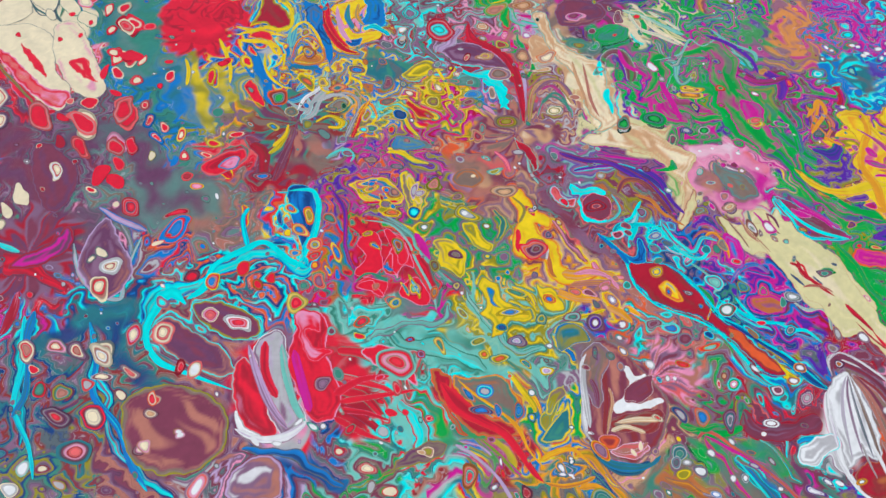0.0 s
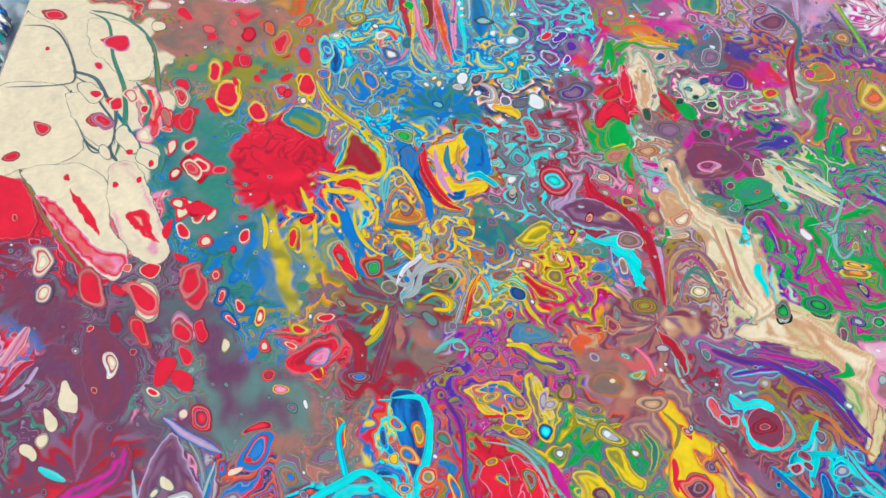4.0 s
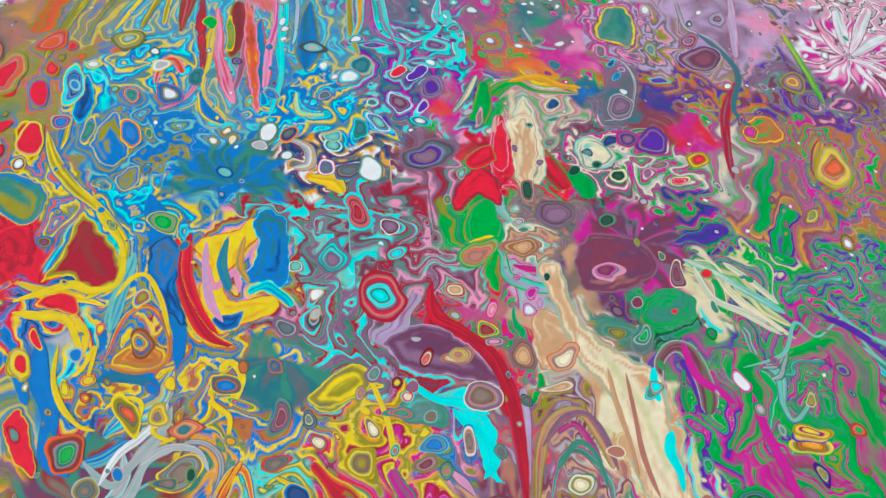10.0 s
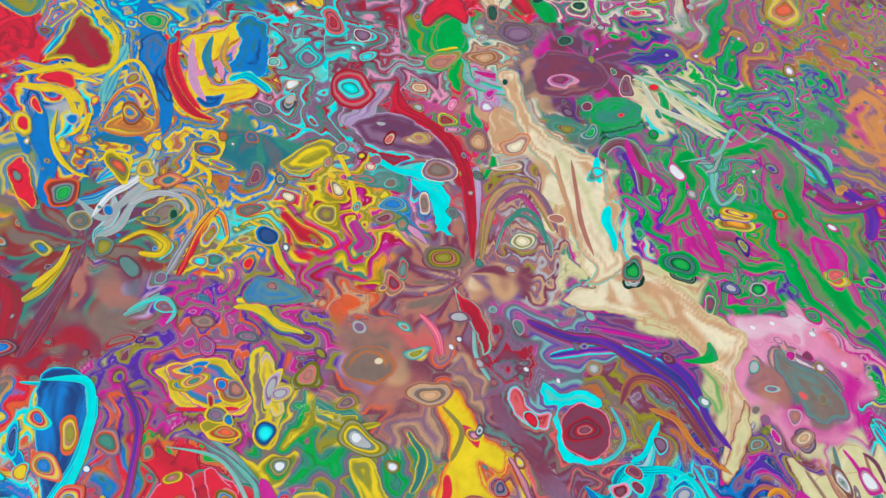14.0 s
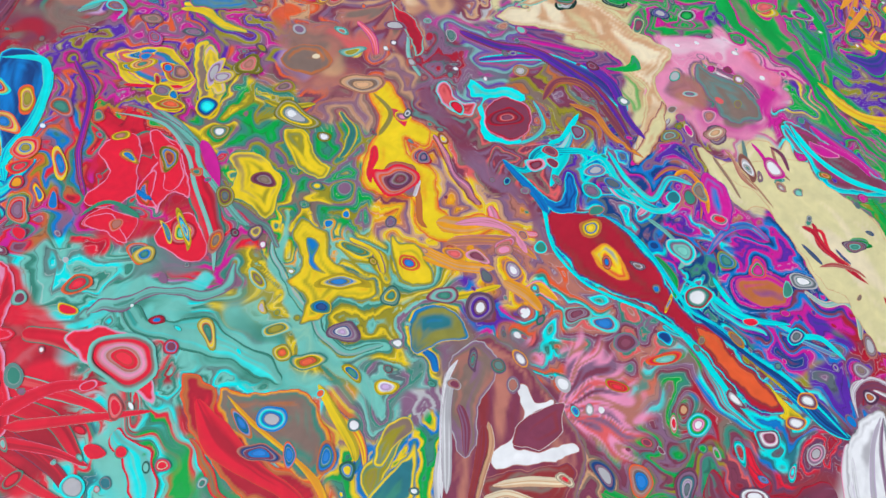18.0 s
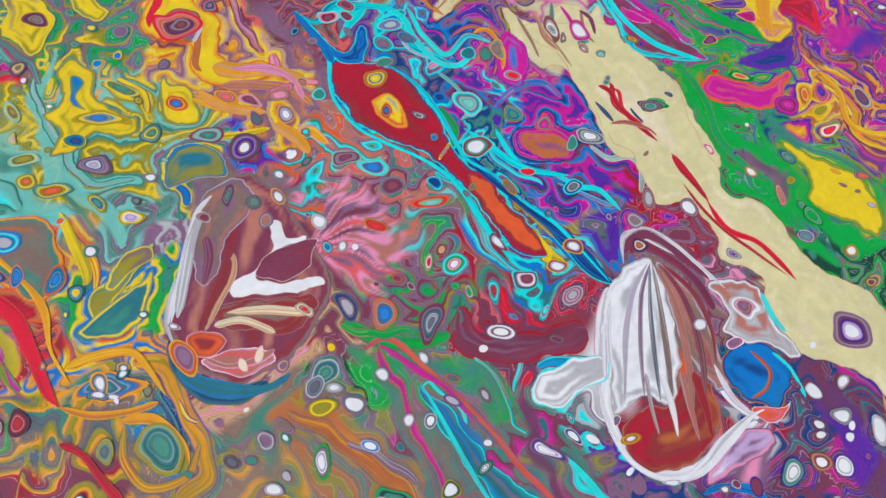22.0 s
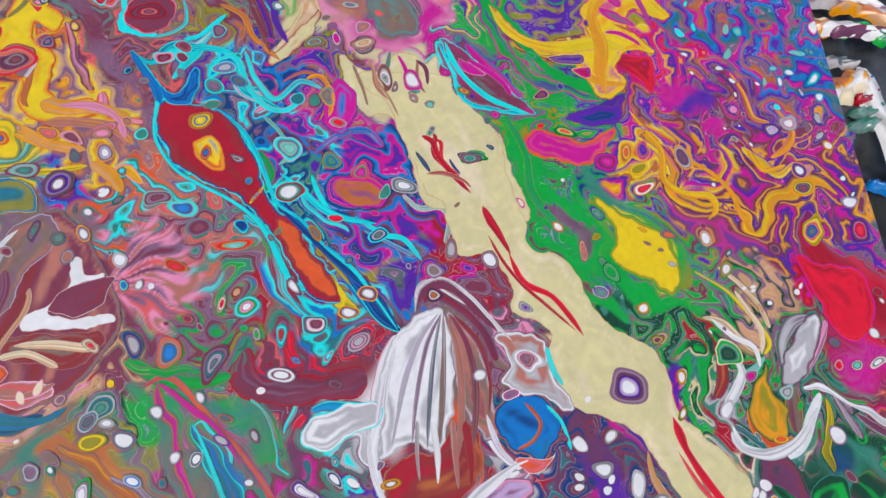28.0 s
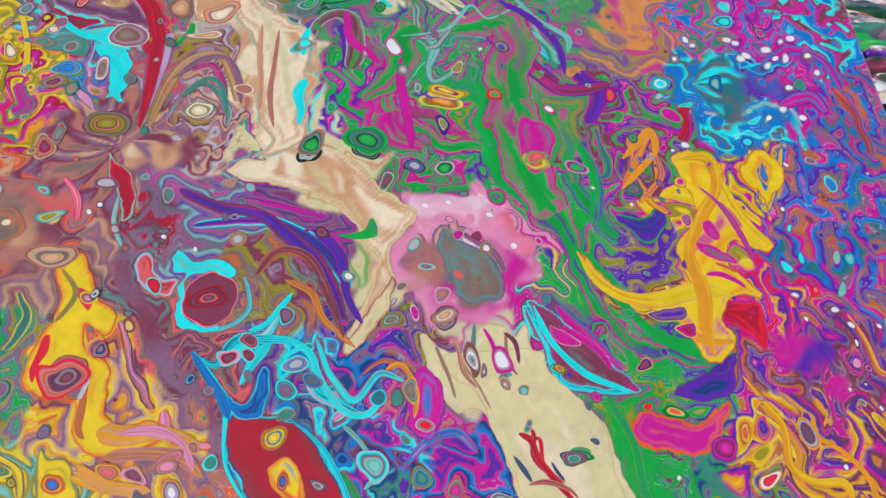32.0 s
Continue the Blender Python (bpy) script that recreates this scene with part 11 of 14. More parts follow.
drop(0.5360, -0.5980, 0.0038, 0.0033, 90, "VTUe")
drop(0.5570, -0.6430, 0.0033, 0.0028, 90, "CkFR")
drop(0.5110, -0.6490, 0.0023, 0.0015, 0, "HVW")
run("HUk", 0.0002, (0.6840, -0.6700, 0.0010), (0.6840, -0.6830, 0.0007), (0.6850, -0.6930, 0.0004))
run("WHk", 0.0001, (0.6900, -0.6700, 0.0013), (0.6920, -0.6830, 0.0013), (0.6920, -0.6940, 0.0004))
run("kHU", 0.0003, (0.6980, -0.6690, 0.0013), (0.6990, -0.6830, 0.0013), (0.7000, -0.6960, 0.0004))
run("bKk", 0.0003, (0.7030, -0.6700, 0.0020), (0.7050, -0.6850, 0.0014), (0.7050, -0.6950, 0.0005))
run("WlH", 0.0003, (0.6710, -0.6490, 0.0008), (0.6690, -0.6630, 0.0010), (0.6680, -0.6720, 0.0008))
run("WHl", 0.0002, (0.6750, -0.6400, 0.0005), (0.6720, -0.6540, 0.0010), (0.6710, -0.6680, 0.0008))
drop(0.7490, -0.5810, 0.0030, 0.0030, 0, "VAWW")
drop(0.7600, -0.5930, 0.0049, 0.0028, 90, "VFsk")
drop(0.8020, -0.5820, 0.0047, 0.0022, 9, "VoN")
drop(0.7330, -0.7080, 0.0055, 0.0050, 90, "DTWHW")
drop(0.7450, -0.7050, 0.0050, 0.0035, 170, "oOWW")
drop(0.6990, -0.5950, 0.0053, 0.0035, 90, "kVUH")
drop(0.7160, -0.5990, 0.0057, 0.0039, 69, "OVWW")
drop(0.7310, -0.6210, 0.0035, 0.0025, 170, "HVlP")
run("FUk", 0.0003, (0.6610, -0.4940, 0.0009), (0.6640, -0.5050, 0.0008), (0.6700, -0.5150, 0.0006), (0.6750, -0.5260, 0.0005))
run("kUF", 0.0003, (0.6840, -0.4910, 0.0008), (0.6840, -0.5040, 0.0009), (0.6880, -0.5110, 0.0005))
run("UFk", 0.0003, (0.6520, -0.4970, 0.0009), (0.6570, -0.5100, 0.0008), (0.6600, -0.5210, 0.0005))
drop(0.6820, -0.5140, 0.0033, 0.0023, 90, "FkUV")
drop(0.6900, -0.5170, 0.0025, 0.0023, 0, "FTG")
run("RKo", 0.0005, (0.4200, -0.6070, 0.0050), (0.4300, -0.6240, 0.0060), (0.4430, -0.6350, 0.0035), (0.4560, -0.6440, 0.0028), (0.4650, -0.6580, 0.0023), (0.4720, -0.6710, 0.0019), (0.4770, -0.6770, 0.0008))
run("AYo", 0.0003, (0.4310, -0.6060, 0.0007), (0.4410, -0.6170, 0.0009), (0.4570, -0.6310, 0.0009), (0.4660, -0.6420, 0.0015), (0.4710, -0.6570, 0.0006), (0.4790, -0.6690, 0.0009))
run("lHV", 0.0003, (0.4250, -0.6490, 0.0018), (0.4340, -0.6550, 0.0011), (0.4450, -0.6660, 0.0009), (0.4520, -0.6770, 0.0012), (0.4570, -0.6890, 0.0012))
run("lVH", 0.0003, (0.4280, -0.6470, 0.0007), (0.4400, -0.6510, 0.0006), (0.4470, -0.6580, 0.0010))
smear("EY", 0.0010, (0.445, -0.648, 0.0016), (0.454, -0.654, 0.0030), (0.461, -0.664, 0.0016))
smear("GT", 0.0014, (0.424, -0.635, 0.0021), (0.435, -0.643, 0.0025), (0.443, -0.646, 0.0018))
drop(0.4520, -0.6620, 0.0040, 0.0013, 120, "XvW")
drop(0.4460, -0.6770, 0.0045, 0.0025, 0, "VKQW")
drop(0.4590, -0.6830, 0.0030, 0.0019, 90, "KIMT")
drop(0.4320, -0.6690, 0.0075, 0.0060, 80, "oRMTR")
drop(0.4650, -0.6820, 0.0050, 0.0035, 90, "OsK")
drop(0.4910, -0.6700, 0.0115, 0.0053, 0, "ABZlZ")
drop(0.4890, -0.6730, 0.0040, 0.0019, 0, "ZlW")
drop(0.4960, -0.6660, 0.0024, 0.0023, 80, "ZHW")
drop(0.4950, -0.6750, 0.0020, 0.0008, 122, "lW")
smear("DZ", 0.0049, (0.154, -0.562, 0.0060), (0.194, -0.540, 0.0075), (0.214, -0.575, 0.0060), (0.233, -0.596, 0.0045))
smear("BD", 0.0024, (0.315, -0.647, 0.0045), (0.332, -0.653, 0.0037), (0.352, -0.668, 0.0034))
smear("QM", 0.0026, (0.369, -0.588, 0.0030), (0.388, -0.581, 0.0034), (0.400, -0.570, 0.0030))
smear("MQ", 0.0018, (0.386, -0.621, 0.0038), (0.395, -0.640, 0.0031), (0.401, -0.658, 0.0028))
smear("RR", 0.0026, (0.339, -0.556, 0.0053), (0.352, -0.575, 0.0041))
pool("EUOkO", 0.0023, (0.2170, -0.6060), (0.2270, -0.5960), (0.2450, -0.5940), (0.2630, -0.5990), (0.2800, -0.6120), (0.2840, -0.6300), (0.2800, -0.6410), (0.2670, -0.6510), (0.2480, -0.6520), (0.2300, -0.6440), (0.2210, -0.6290))
drop(0.2340, -0.6330, 0.0062, 0.0038, 121, "kIC")
drop(0.2540, -0.6260, 0.0048, 0.0024, 139, "kIW")
drop(0.2350, -0.6130, 0.0063, 0.0033, 146, "OCF")
drop(0.2350, -0.6030, 0.0054, 0.0034, 123, "NCR")
drop(0.1990, -0.5700, 0.0109, 0.0062, 144, "CkWC")
run("BZQ", 0.0008, (0.1490, -0.5330, 0.0041), (0.1480, -0.5540, 0.0026), (0.1530, -0.5740, 0.0018), (0.1550, -0.5940, 0.0023), (0.1500, -0.6080, 0.0026))
run("lVR", 0.0006, (0.2940, -0.5700, 0.0015), (0.3000, -0.5900, 0.0025), (0.3100, -0.6140, 0.0026), (0.3210, -0.6300, 0.0015))
run("RKl", 0.0006, (0.3050, -0.5680, 0.0026), (0.3060, -0.5910, 0.0030), (0.3140, -0.6090, 0.0026))
run("MHV", 0.0006, (0.3160, -0.5710, 0.0019), (0.3190, -0.5920, 0.0026), (0.3260, -0.6160, 0.0023), (0.3320, -0.6260, 0.0015))
run("XRK", 0.0006, (0.3240, -0.5760, 0.0026), (0.3300, -0.6010, 0.0030), (0.3350, -0.6200, 0.0026))
drop(0.3430, -0.6020, 0.0064, 0.0056, 0, "KVvV")
drop(0.3370, -0.6300, 0.0042, 0.0027, 145, "MWW")
drop(0.3280, -0.6260, 0.0033, 0.0019, 172, "WW")
drop(0.3010, -0.6360, 0.0038, 0.0017, 149, "WW")
pool("OlVkW", 0.0015, (0.2850, -0.6590), (0.2940, -0.6490), (0.3110, -0.6450), (0.3190, -0.6580), (0.3150, -0.6720), (0.2880, -0.6710))
drop(0.3250, -0.5410, 0.0083, 0.0080, 0, "YERR")
drop(0.2660, -0.5190, 0.0068, 0.0060, 90, "YRkB")
drop(0.2520, -0.5140, 0.0060, 0.0055, 90, "OR")
drop(0.2870, -0.5100, 0.0071, 0.0051, 120, "oRR")
drop(0.2980, -0.5240, 0.0045, 0.0045, 0, "oRR")
drop(0.3070, -0.5200, 0.0051, 0.0032, 105, "oR")
drop(0.2600, -0.5850, 0.0063, 0.0057, 130, "sCW")
drop(0.2510, -0.5820, 0.0053, 0.0045, 90, "KsR")
smear("XI", 0.0035, (0.601, -0.036, 0.0039), (0.604, -0.060, 0.0050), (0.595, -0.084, 0.0061), (0.609, -0.090, 0.0048))
smear("GG", 0.0022, (0.533, -0.106, 0.0030), (0.537, -0.122, 0.0039), (0.528, -0.142, 0.0043), (0.517, -0.137, 0.0030))
smear("SZ", 0.0043, (0.619, -0.116, 0.0078), (0.626, -0.136, 0.0065))
smear("BZ", 0.0030, (0.599, -0.105, 0.0048), (0.600, -0.107, 0.0054))
smear("Il", 0.0086, (0.737, -0.038, 0.0082), (0.765, -0.037, 0.0112), (0.738, -0.069, 0.0058))
smear("KR", 0.0022, (0.559, -0.174, 0.0039), (0.568, -0.183, 0.0039))
run("QMV", 0.0008, (0.4830, -0.0660, 0.0024), (0.5000, -0.0570, 0.0022), (0.5100, -0.0340, 0.0024), (0.5120, -0.0510, 0.0024), (0.5160, -0.0800, 0.0034), (0.5000, -0.0910, 0.0022), (0.4850, -0.0880, 0.0022))
drop(0.4990, -0.0700, 0.0100, 0.0087, 147, "QMVPV")
drop(0.5140, -0.0520, 0.0070, 0.0060, 0, "QVSV")
drop(0.4930, -0.1120, 0.0127, 0.0085, 63, "VPVP")
run("AYN", 0.0011, (0.5450, -0.1060, 0.0017), (0.5660, -0.1010, 0.0034), (0.5810, -0.1090, 0.0030), (0.5960, -0.1110, 0.0017))
pool("IRRRK", 0.0013, (0.5270, -0.1600), (0.5350, -0.1420), (0.5370, -0.1560), (0.5340, -0.1780), (0.5300, -0.1850), (0.5250, -0.1800))
pool("GRRKR", 0.0013, (0.5070, -0.1740), (0.5240, -0.1630), (0.5260, -0.1760), (0.5110, -0.1830))
pool("kCFCC", 0.0011, (0.5390, -0.1420), (0.5550, -0.1370), (0.5550, -0.1650), (0.5480, -0.1920), (0.5400, -0.1960), (0.5370, -0.1830), (0.5390, -0.1600))
pool("VMCMe", 0.0011, (0.5800, -0.1610), (0.5930, -0.1560), (0.6050, -0.1700), (0.6020, -0.1810), (0.5860, -0.1840), (0.5800, -0.1770))
drop(0.5870, -0.1700, 0.0043, 0.0031, 57, "DTe")
drop(0.5640, -0.1610, 0.0071, 0.0051, 40, "FMeU")
drop(0.5910, -0.1800, 0.0043, 0.0031, 57, "TJ")
drop(0.6170, -0.1580, 0.0097, 0.0070, 58, "XVPV")
drop(0.5700, -0.1410, 0.0036, 0.0025, 21, "MT")
drop(0.5530, -0.1460, 0.0032, 0.0021, 63, "MJ")
drop(0.5400, -0.1660, 0.0042, 0.0022, 71, "CV")
drop(0.5540, -0.1780, 0.0042, 0.0027, 55, "CSV")
run("GYE", 0.0011, (0.7700, -0.0490, 0.0024), (0.7710, -0.0740, 0.0026), (0.7720, -0.0970, 0.0029), (0.7720, -0.1250, 0.0025))
drop(0.7560, -0.1030, 0.0139, 0.0091, 57, "EVoYo")
pool("RYoGo", 0.0013, (0.7000, -0.1510), (0.7130, -0.1380), (0.7250, -0.1400), (0.7290, -0.1560), (0.7180, -0.1620), (0.7030, -0.1620))
drop(0.7050, -0.1520, 0.0070, 0.0055, 35, "YKX")
run("YAE", 0.0009, (0.7540, -0.1990, 0.0025), (0.7480, -0.1860, 0.0030), (0.7500, -0.1720, 0.0022))
run("KVR", 0.0009, (0.7110, -0.1040, 0.0022), (0.6930, -0.1360, 0.0035), (0.6840, -0.1660, 0.0030), (0.6790, -0.1930, 0.0022))
run("ZSV", 0.0007, (0.6990, -0.0510, 0.0022), (0.7130, -0.0750, 0.0022), (0.7160, -0.0980, 0.0024), (0.7010, -0.1310, 0.0020), (0.7100, -0.1510, 0.0017))
drop(0.7210, -0.0350, 0.0129, 0.0065, 65, "lHvV")
drop(0.6890, -0.0610, 0.0115, 0.0070, 52, "VKlV")
drop(0.6570, -0.0710, 0.0091, 0.0058, 70, "EMVe")
drop(0.6600, -0.1770, 0.0102, 0.0062, 24, "EYoR")
drop(0.7030, -0.1410, 0.0048, 0.0032, 63, "VAP")
drop(0.5170, -0.0230, 0.0039, 0.0025, 70, "QMW")
drop(0.5090, -0.0390, 0.0031, 0.0025, 90, "QW")
smear("BD", 0.0028, (0.332, -0.227, 0.0035), (0.338, -0.245, 0.0052), (0.347, -0.274, 0.0032))
smear("BM", 0.0024, (0.287, -0.287, 0.0031), (0.295, -0.313, 0.0037), (0.297, -0.337, 0.0030), (0.314, -0.356, 0.0037), (0.323, -0.353, 0.0024))
smear("TZ", 0.0031, (0.385, -0.308, 0.0037), (0.390, -0.293, 0.0040), (0.397, -0.312, 0.0046))
smear("kU", 0.0035, (0.333, -0.396, 0.0073), (0.349, -0.404, 0.0045))
smear("lS", 0.0025, (0.347, -0.396, 0.0028), (0.348, -0.396, 0.0034))
smear("KO", 0.0030, (0.312, -0.429, 0.0021), (0.329, -0.425, 0.0038), (0.341, -0.430, 0.0020))
pool("YEKbK", 0.0017, (0.2800, -0.2550), (0.2870, -0.2380), (0.2920, -0.2130), (0.3000, -0.2190), (0.3160, -0.2410), (0.3170, -0.2540), (0.3050, -0.2610), (0.2910, -0.2510))
run("YYE", 0.0006, (0.2690, -0.2660, 0.0028), (0.2820, -0.2610, 0.0024), (0.2950, -0.2570, 0.0025), (0.3050, -0.2610, 0.0023), (0.3160, -0.2580, 0.0018), (0.3180, -0.2450, 0.0017), (0.3150, -0.2320, 0.0015), (0.3030, -0.2150, 0.0018), (0.2950, -0.1960, 0.0014))
run("YYR", 0.0006, (0.2700, -0.2720, 0.0018), (0.2850, -0.2750, 0.0026), (0.2960, -0.2770, 0.0018), (0.3040, -0.2910, 0.0015), (0.3070, -0.2990, 0.0009))
pool("YNRKR", 0.0009, (0.2800, -0.2680), (0.2900, -0.2610), (0.3000, -0.2670), (0.3000, -0.2750), (0.2920, -0.2720))
run("RKY", 0.0006, (0.3500, -0.2310, 0.0026), (0.3510, -0.2530, 0.0030), (0.3590, -0.2740, 0.0021), (0.3690, -0.2890, 0.0015))
run("IIX", 0.0006, (0.3600, -0.2440, 0.0013), (0.3650, -0.2610, 0.0018), (0.3750, -0.2520, 0.0021), (0.3780, -0.2650, 0.0017))
pool("YBDBB", 0.0011, (0.3650, -0.2800), (0.3740, -0.2770), (0.3810, -0.2750), (0.3790, -0.2850), (0.3710, -0.2870))
drop(0.3330, -0.2920, 0.0088, 0.0063, 103, "oBNY")
drop(0.3300, -0.2660, 0.0059, 0.0045, 61, "YBNE")
run("oAB", 0.0005, (0.3170, -0.3020, 0.0012), (0.3320, -0.3070, 0.0013), (0.3450, -0.3030, 0.0015), (0.3460, -0.2900, 0.0012), (0.3390, -0.2740, 0.0011))
drop(0.3090, -0.3450, 0.0118, 0.0080, 128, "NbeTG")
pool("YRRRe", 0.0009, (0.2790, -0.3290), (0.2850, -0.3230), (0.2920, -0.3370), (0.2970, -0.3530), (0.2930, -0.3520), (0.2850, -0.3430))
drop(0.2850, -0.3350, 0.0043, 0.0030, 134, "RTe")
drop(0.2800, -0.3000, 0.0104, 0.0047, 113, "YYRR")
run("WHS", 0.0003, (0.3240, -0.3600, 0.0015), (0.3300, -0.3470, 0.0018), (0.3380, -0.3400, 0.0021), (0.3450, -0.3320, 0.0018), (0.3490, -0.3230, 0.0009))
run("HWM", 0.0003, (0.3400, -0.3520, 0.0013), (0.3510, -0.3450, 0.0018), (0.3640, -0.3470, 0.0013), (0.3700, -0.3570, 0.0010))
drop(0.3450, -0.3300, 0.0067, 0.0049, 105, "YAEU")
drop(0.3580, -0.3370, 0.0097, 0.0042, 166, "NAoZ")
drop(0.3320, -0.3280, 0.0118, 0.0057, 112, "YEUN")
drop(0.4020, -0.2870, 0.0080, 0.0057, 140, "VHS")
drop(0.4010, -0.3340, 0.0083, 0.0065, 90, "eVkO")
pool("TYEYU", 0.0009, (0.4130, -0.3250), (0.4260, -0.3120), (0.4380, -0.3080), (0.4440, -0.3190), (0.4320, -0.3280), (0.4210, -0.3300))
drop(0.4380, -0.3240, 0.0045, 0.0030, 90, "EHk")
run("YYX", 0.0005, (0.4410, -0.3110, 0.0012), (0.4500, -0.3370, 0.0015), (0.4530, -0.3580, 0.0019))
drop(0.4260, -0.2460, 0.0120, 0.0097, 94, "VQeQV")
drop(0.4410, -0.2150, 0.0150, 0.0075, 90, "QsORK")
drop(0.4610, -0.2430, 0.0082, 0.0048, 30, "KQVQ")
pool("VTeTQ", 0.0011, (0.4570, -0.3300), (0.4700, -0.3260), (0.4800, -0.3350), (0.4780, -0.3440), (0.4670, -0.3410), (0.4580, -0.3390))
run("QQK", 0.0006, (0.4600, -0.3170, 0.0021), (0.4730, -0.3280, 0.0020), (0.4880, -0.3320, 0.0028), (0.5000, -0.3380, 0.0026))
drop(0.3050, -0.3770, 0.0062, 0.0036, 147, "YTEB")
run("YYR", 0.0005, (0.3050, -0.3980, 0.0021), (0.3140, -0.3870, 0.0013), (0.3170, -0.3750, 0.0010))
run("OVk", 0.0003, (0.3230, -0.3780, 0.0010), (0.3190, -0.3980, 0.0013), (0.3130, -0.4170, 0.0013), (0.3080, -0.4320, 0.0013))
run("MQS", 0.0003, (0.3480, -0.4110, 0.0008), (0.3560, -0.4060, 0.0012), (0.3640, -0.4050, 0.0013), (0.3690, -0.4120, 0.0010), (0.3660, -0.4180, 0.0008))
drop(0.3640, -0.4090, 0.0055, 0.0032, 136, "QVkV")
pool("XYYEU", 0.0010, (0.3680, -0.4390), (0.3780, -0.4360), (0.3920, -0.4350), (0.4000, -0.4440), (0.4060, -0.4550), (0.3990, -0.4600), (0.3850, -0.4580), (0.3750, -0.4500))
drop(0.3810, -0.4460, 0.0065, 0.0040, 171, "YoAoT")
drop(0.3830, -0.4380, 0.0040, 0.0018, 0, "YBB")
drop(0.3890, -0.4550, 0.0033, 0.0019, 133, "YoK")
drop(0.3990, -0.4500, 0.0055, 0.0040, 170, "EVUk")
run("RRX", 0.0003, (0.3740, -0.4580, 0.0010), (0.3880, -0.4590, 0.0009), (0.4010, -0.4590, 0.0010))
pool("RYEoE", 0.0007, (0.3850, -0.4650), (0.3920, -0.4630), (0.4020, -0.4710), (0.3980, -0.4740), (0.3890, -0.4710))
drop(0.3970, -0.4640, 0.0030, 0.0025, 90, "YTB")
drop(0.4130, -0.4700, 0.0075, 0.0050, 90, "YDBQ")
pool("TYYUl", 0.0008, (0.4080, -0.4360), (0.4130, -0.4330), (0.4170, -0.4460), (0.4200, -0.4610), (0.4150, -0.4630), (0.4100, -0.4510))
drop(0.4170, -0.4520, 0.0050, 0.0040, 90, "YlV")
drop(0.4300, -0.4450, 0.0070, 0.0055, 90, "Eskk")
run("YYT", 0.0004, (0.3950, -0.4100, 0.0010), (0.4050, -0.4110, 0.0018), (0.4180, -0.4200, 0.0013))
pool("XTeBO", 0.0009, (0.3990, -0.4060), (0.4040, -0.3940), (0.4170, -0.3960), (0.4330, -0.4070), (0.4230, -0.4090), (0.4080, -0.4090))
drop(0.4120, -0.3990, 0.0035, 0.0030, 0, "eOVk")
run("YYA", 0.0004, (0.3710, -0.3910, 0.0010), (0.3830, -0.3820, 0.0013), (0.3900, -0.3700, 0.0010))
drop(0.3780, -0.3850, 0.0045, 0.0040, 0, "YkVQ")
drop(0.3810, -0.3700, 0.0089, 0.0040, 85, "YBNE")
drop(0.3970, -0.3730, 0.0040, 0.0035, 0, "YTeo")
drop(0.4700, -0.3990, 0.0065, 0.0065, 0, "FkRO")
drop(0.4790, -0.4360, 0.0077, 0.0029, 5, "MYE")
drop(0.4740, -0.4220, 0.0035, 0.0030, 0, "MQk")
run("EYT", 0.0005, (0.4380, -0.4660, 0.0011), (0.4480, -0.4700, 0.0020), (0.4620, -0.4680, 0.0012))
drop(0.4510, -0.4740, 0.0040, 0.0035, 0, "BZW")
drop(0.4470, -0.4580, 0.0050, 0.0040, 0, "EkVU")
drop(0.4030, -0.4250, 0.0067, 0.0029, 173, "VSeV")
drop(0.3850, -0.4290, 0.0062, 0.0038, 119, "XBRV")
drop(0.3810, -0.4050, 0.0042, 0.0021, 169, "VBZ")
run("SSe", 0.0003, (0.0030, -0.0760, 0.0009), (0.0270, -0.0790, 0.0009), (0.0460, -0.1020, 0.0009), (0.0620, -0.1430, 0.0009), (0.0520, -0.1530, 0.0007), (0.0080, -0.1550, 0.0010))
run("SSe", 0.0003, (0.0620, -0.1430, 0.0012), (0.0770, -0.1560, 0.0010), (0.0890, -0.1760, 0.0009), (0.1040, -0.2000, 0.0009), (0.1050, -0.2230, 0.0009), (0.0920, -0.2280, 0.0006), (0.0730, -0.1930, 0.0007))
run("TES", 0.0005, (0.0560, -0.0580, 0.0012), (0.0760, -0.0740, 0.0012), (0.0880, -0.1170, 0.0016), (0.0990, -0.1440, 0.0018), (0.1060, -0.1640, 0.0019), (0.1120, -0.2000, 0.0019), (0.1110, -0.2340, 0.0019))
run("TeS", 0.0005, (0.1130, -0.1510, 0.0016), (0.1280, -0.1770, 0.0017), (0.1300, -0.2070, 0.0019), (0.1460, -0.2300, 0.0020), (0.1470, -0.2570, 0.0013))
drop(0.0270, -0.0620, 0.0124, 0.0077, 169, "sRR")
drop(0.0900, -0.0990, 0.0140, 0.0103, 136, "IRRR")
drop(0.0940, -0.1950, 0.0113, 0.0080, 130, "IsRR")
drop(0.1020, -0.1770, 0.0088, 0.0060, 90, "CRR")
pool("SIRCs", 0.0015, (0.1120, -0.1570), (0.1270, -0.1550), (0.1390, -0.1770), (0.1420, -0.2070), (0.1360, -0.2160), (0.1250, -0.2010), (0.1170, -0.1760))
drop(0.1250, -0.1830, 0.0077, 0.0044, 107, "CRR")
drop(0.1520, -0.1550, 0.0117, 0.0079, 112, "eRRR")
drop(0.1690, -0.0940, 0.0077, 0.0044, 104, "RR")
drop(0.2010, -0.0910, 0.0105, 0.0070, 90, "RR")
drop(0.2010, -0.1260, 0.0107, 0.0059, 104, "RR")
drop(0.2200, -0.1920, 0.0125, 0.0060, 90, "SRR")
drop(0.2560, -0.1580, 0.0150, 0.0080, 90, "YRR")
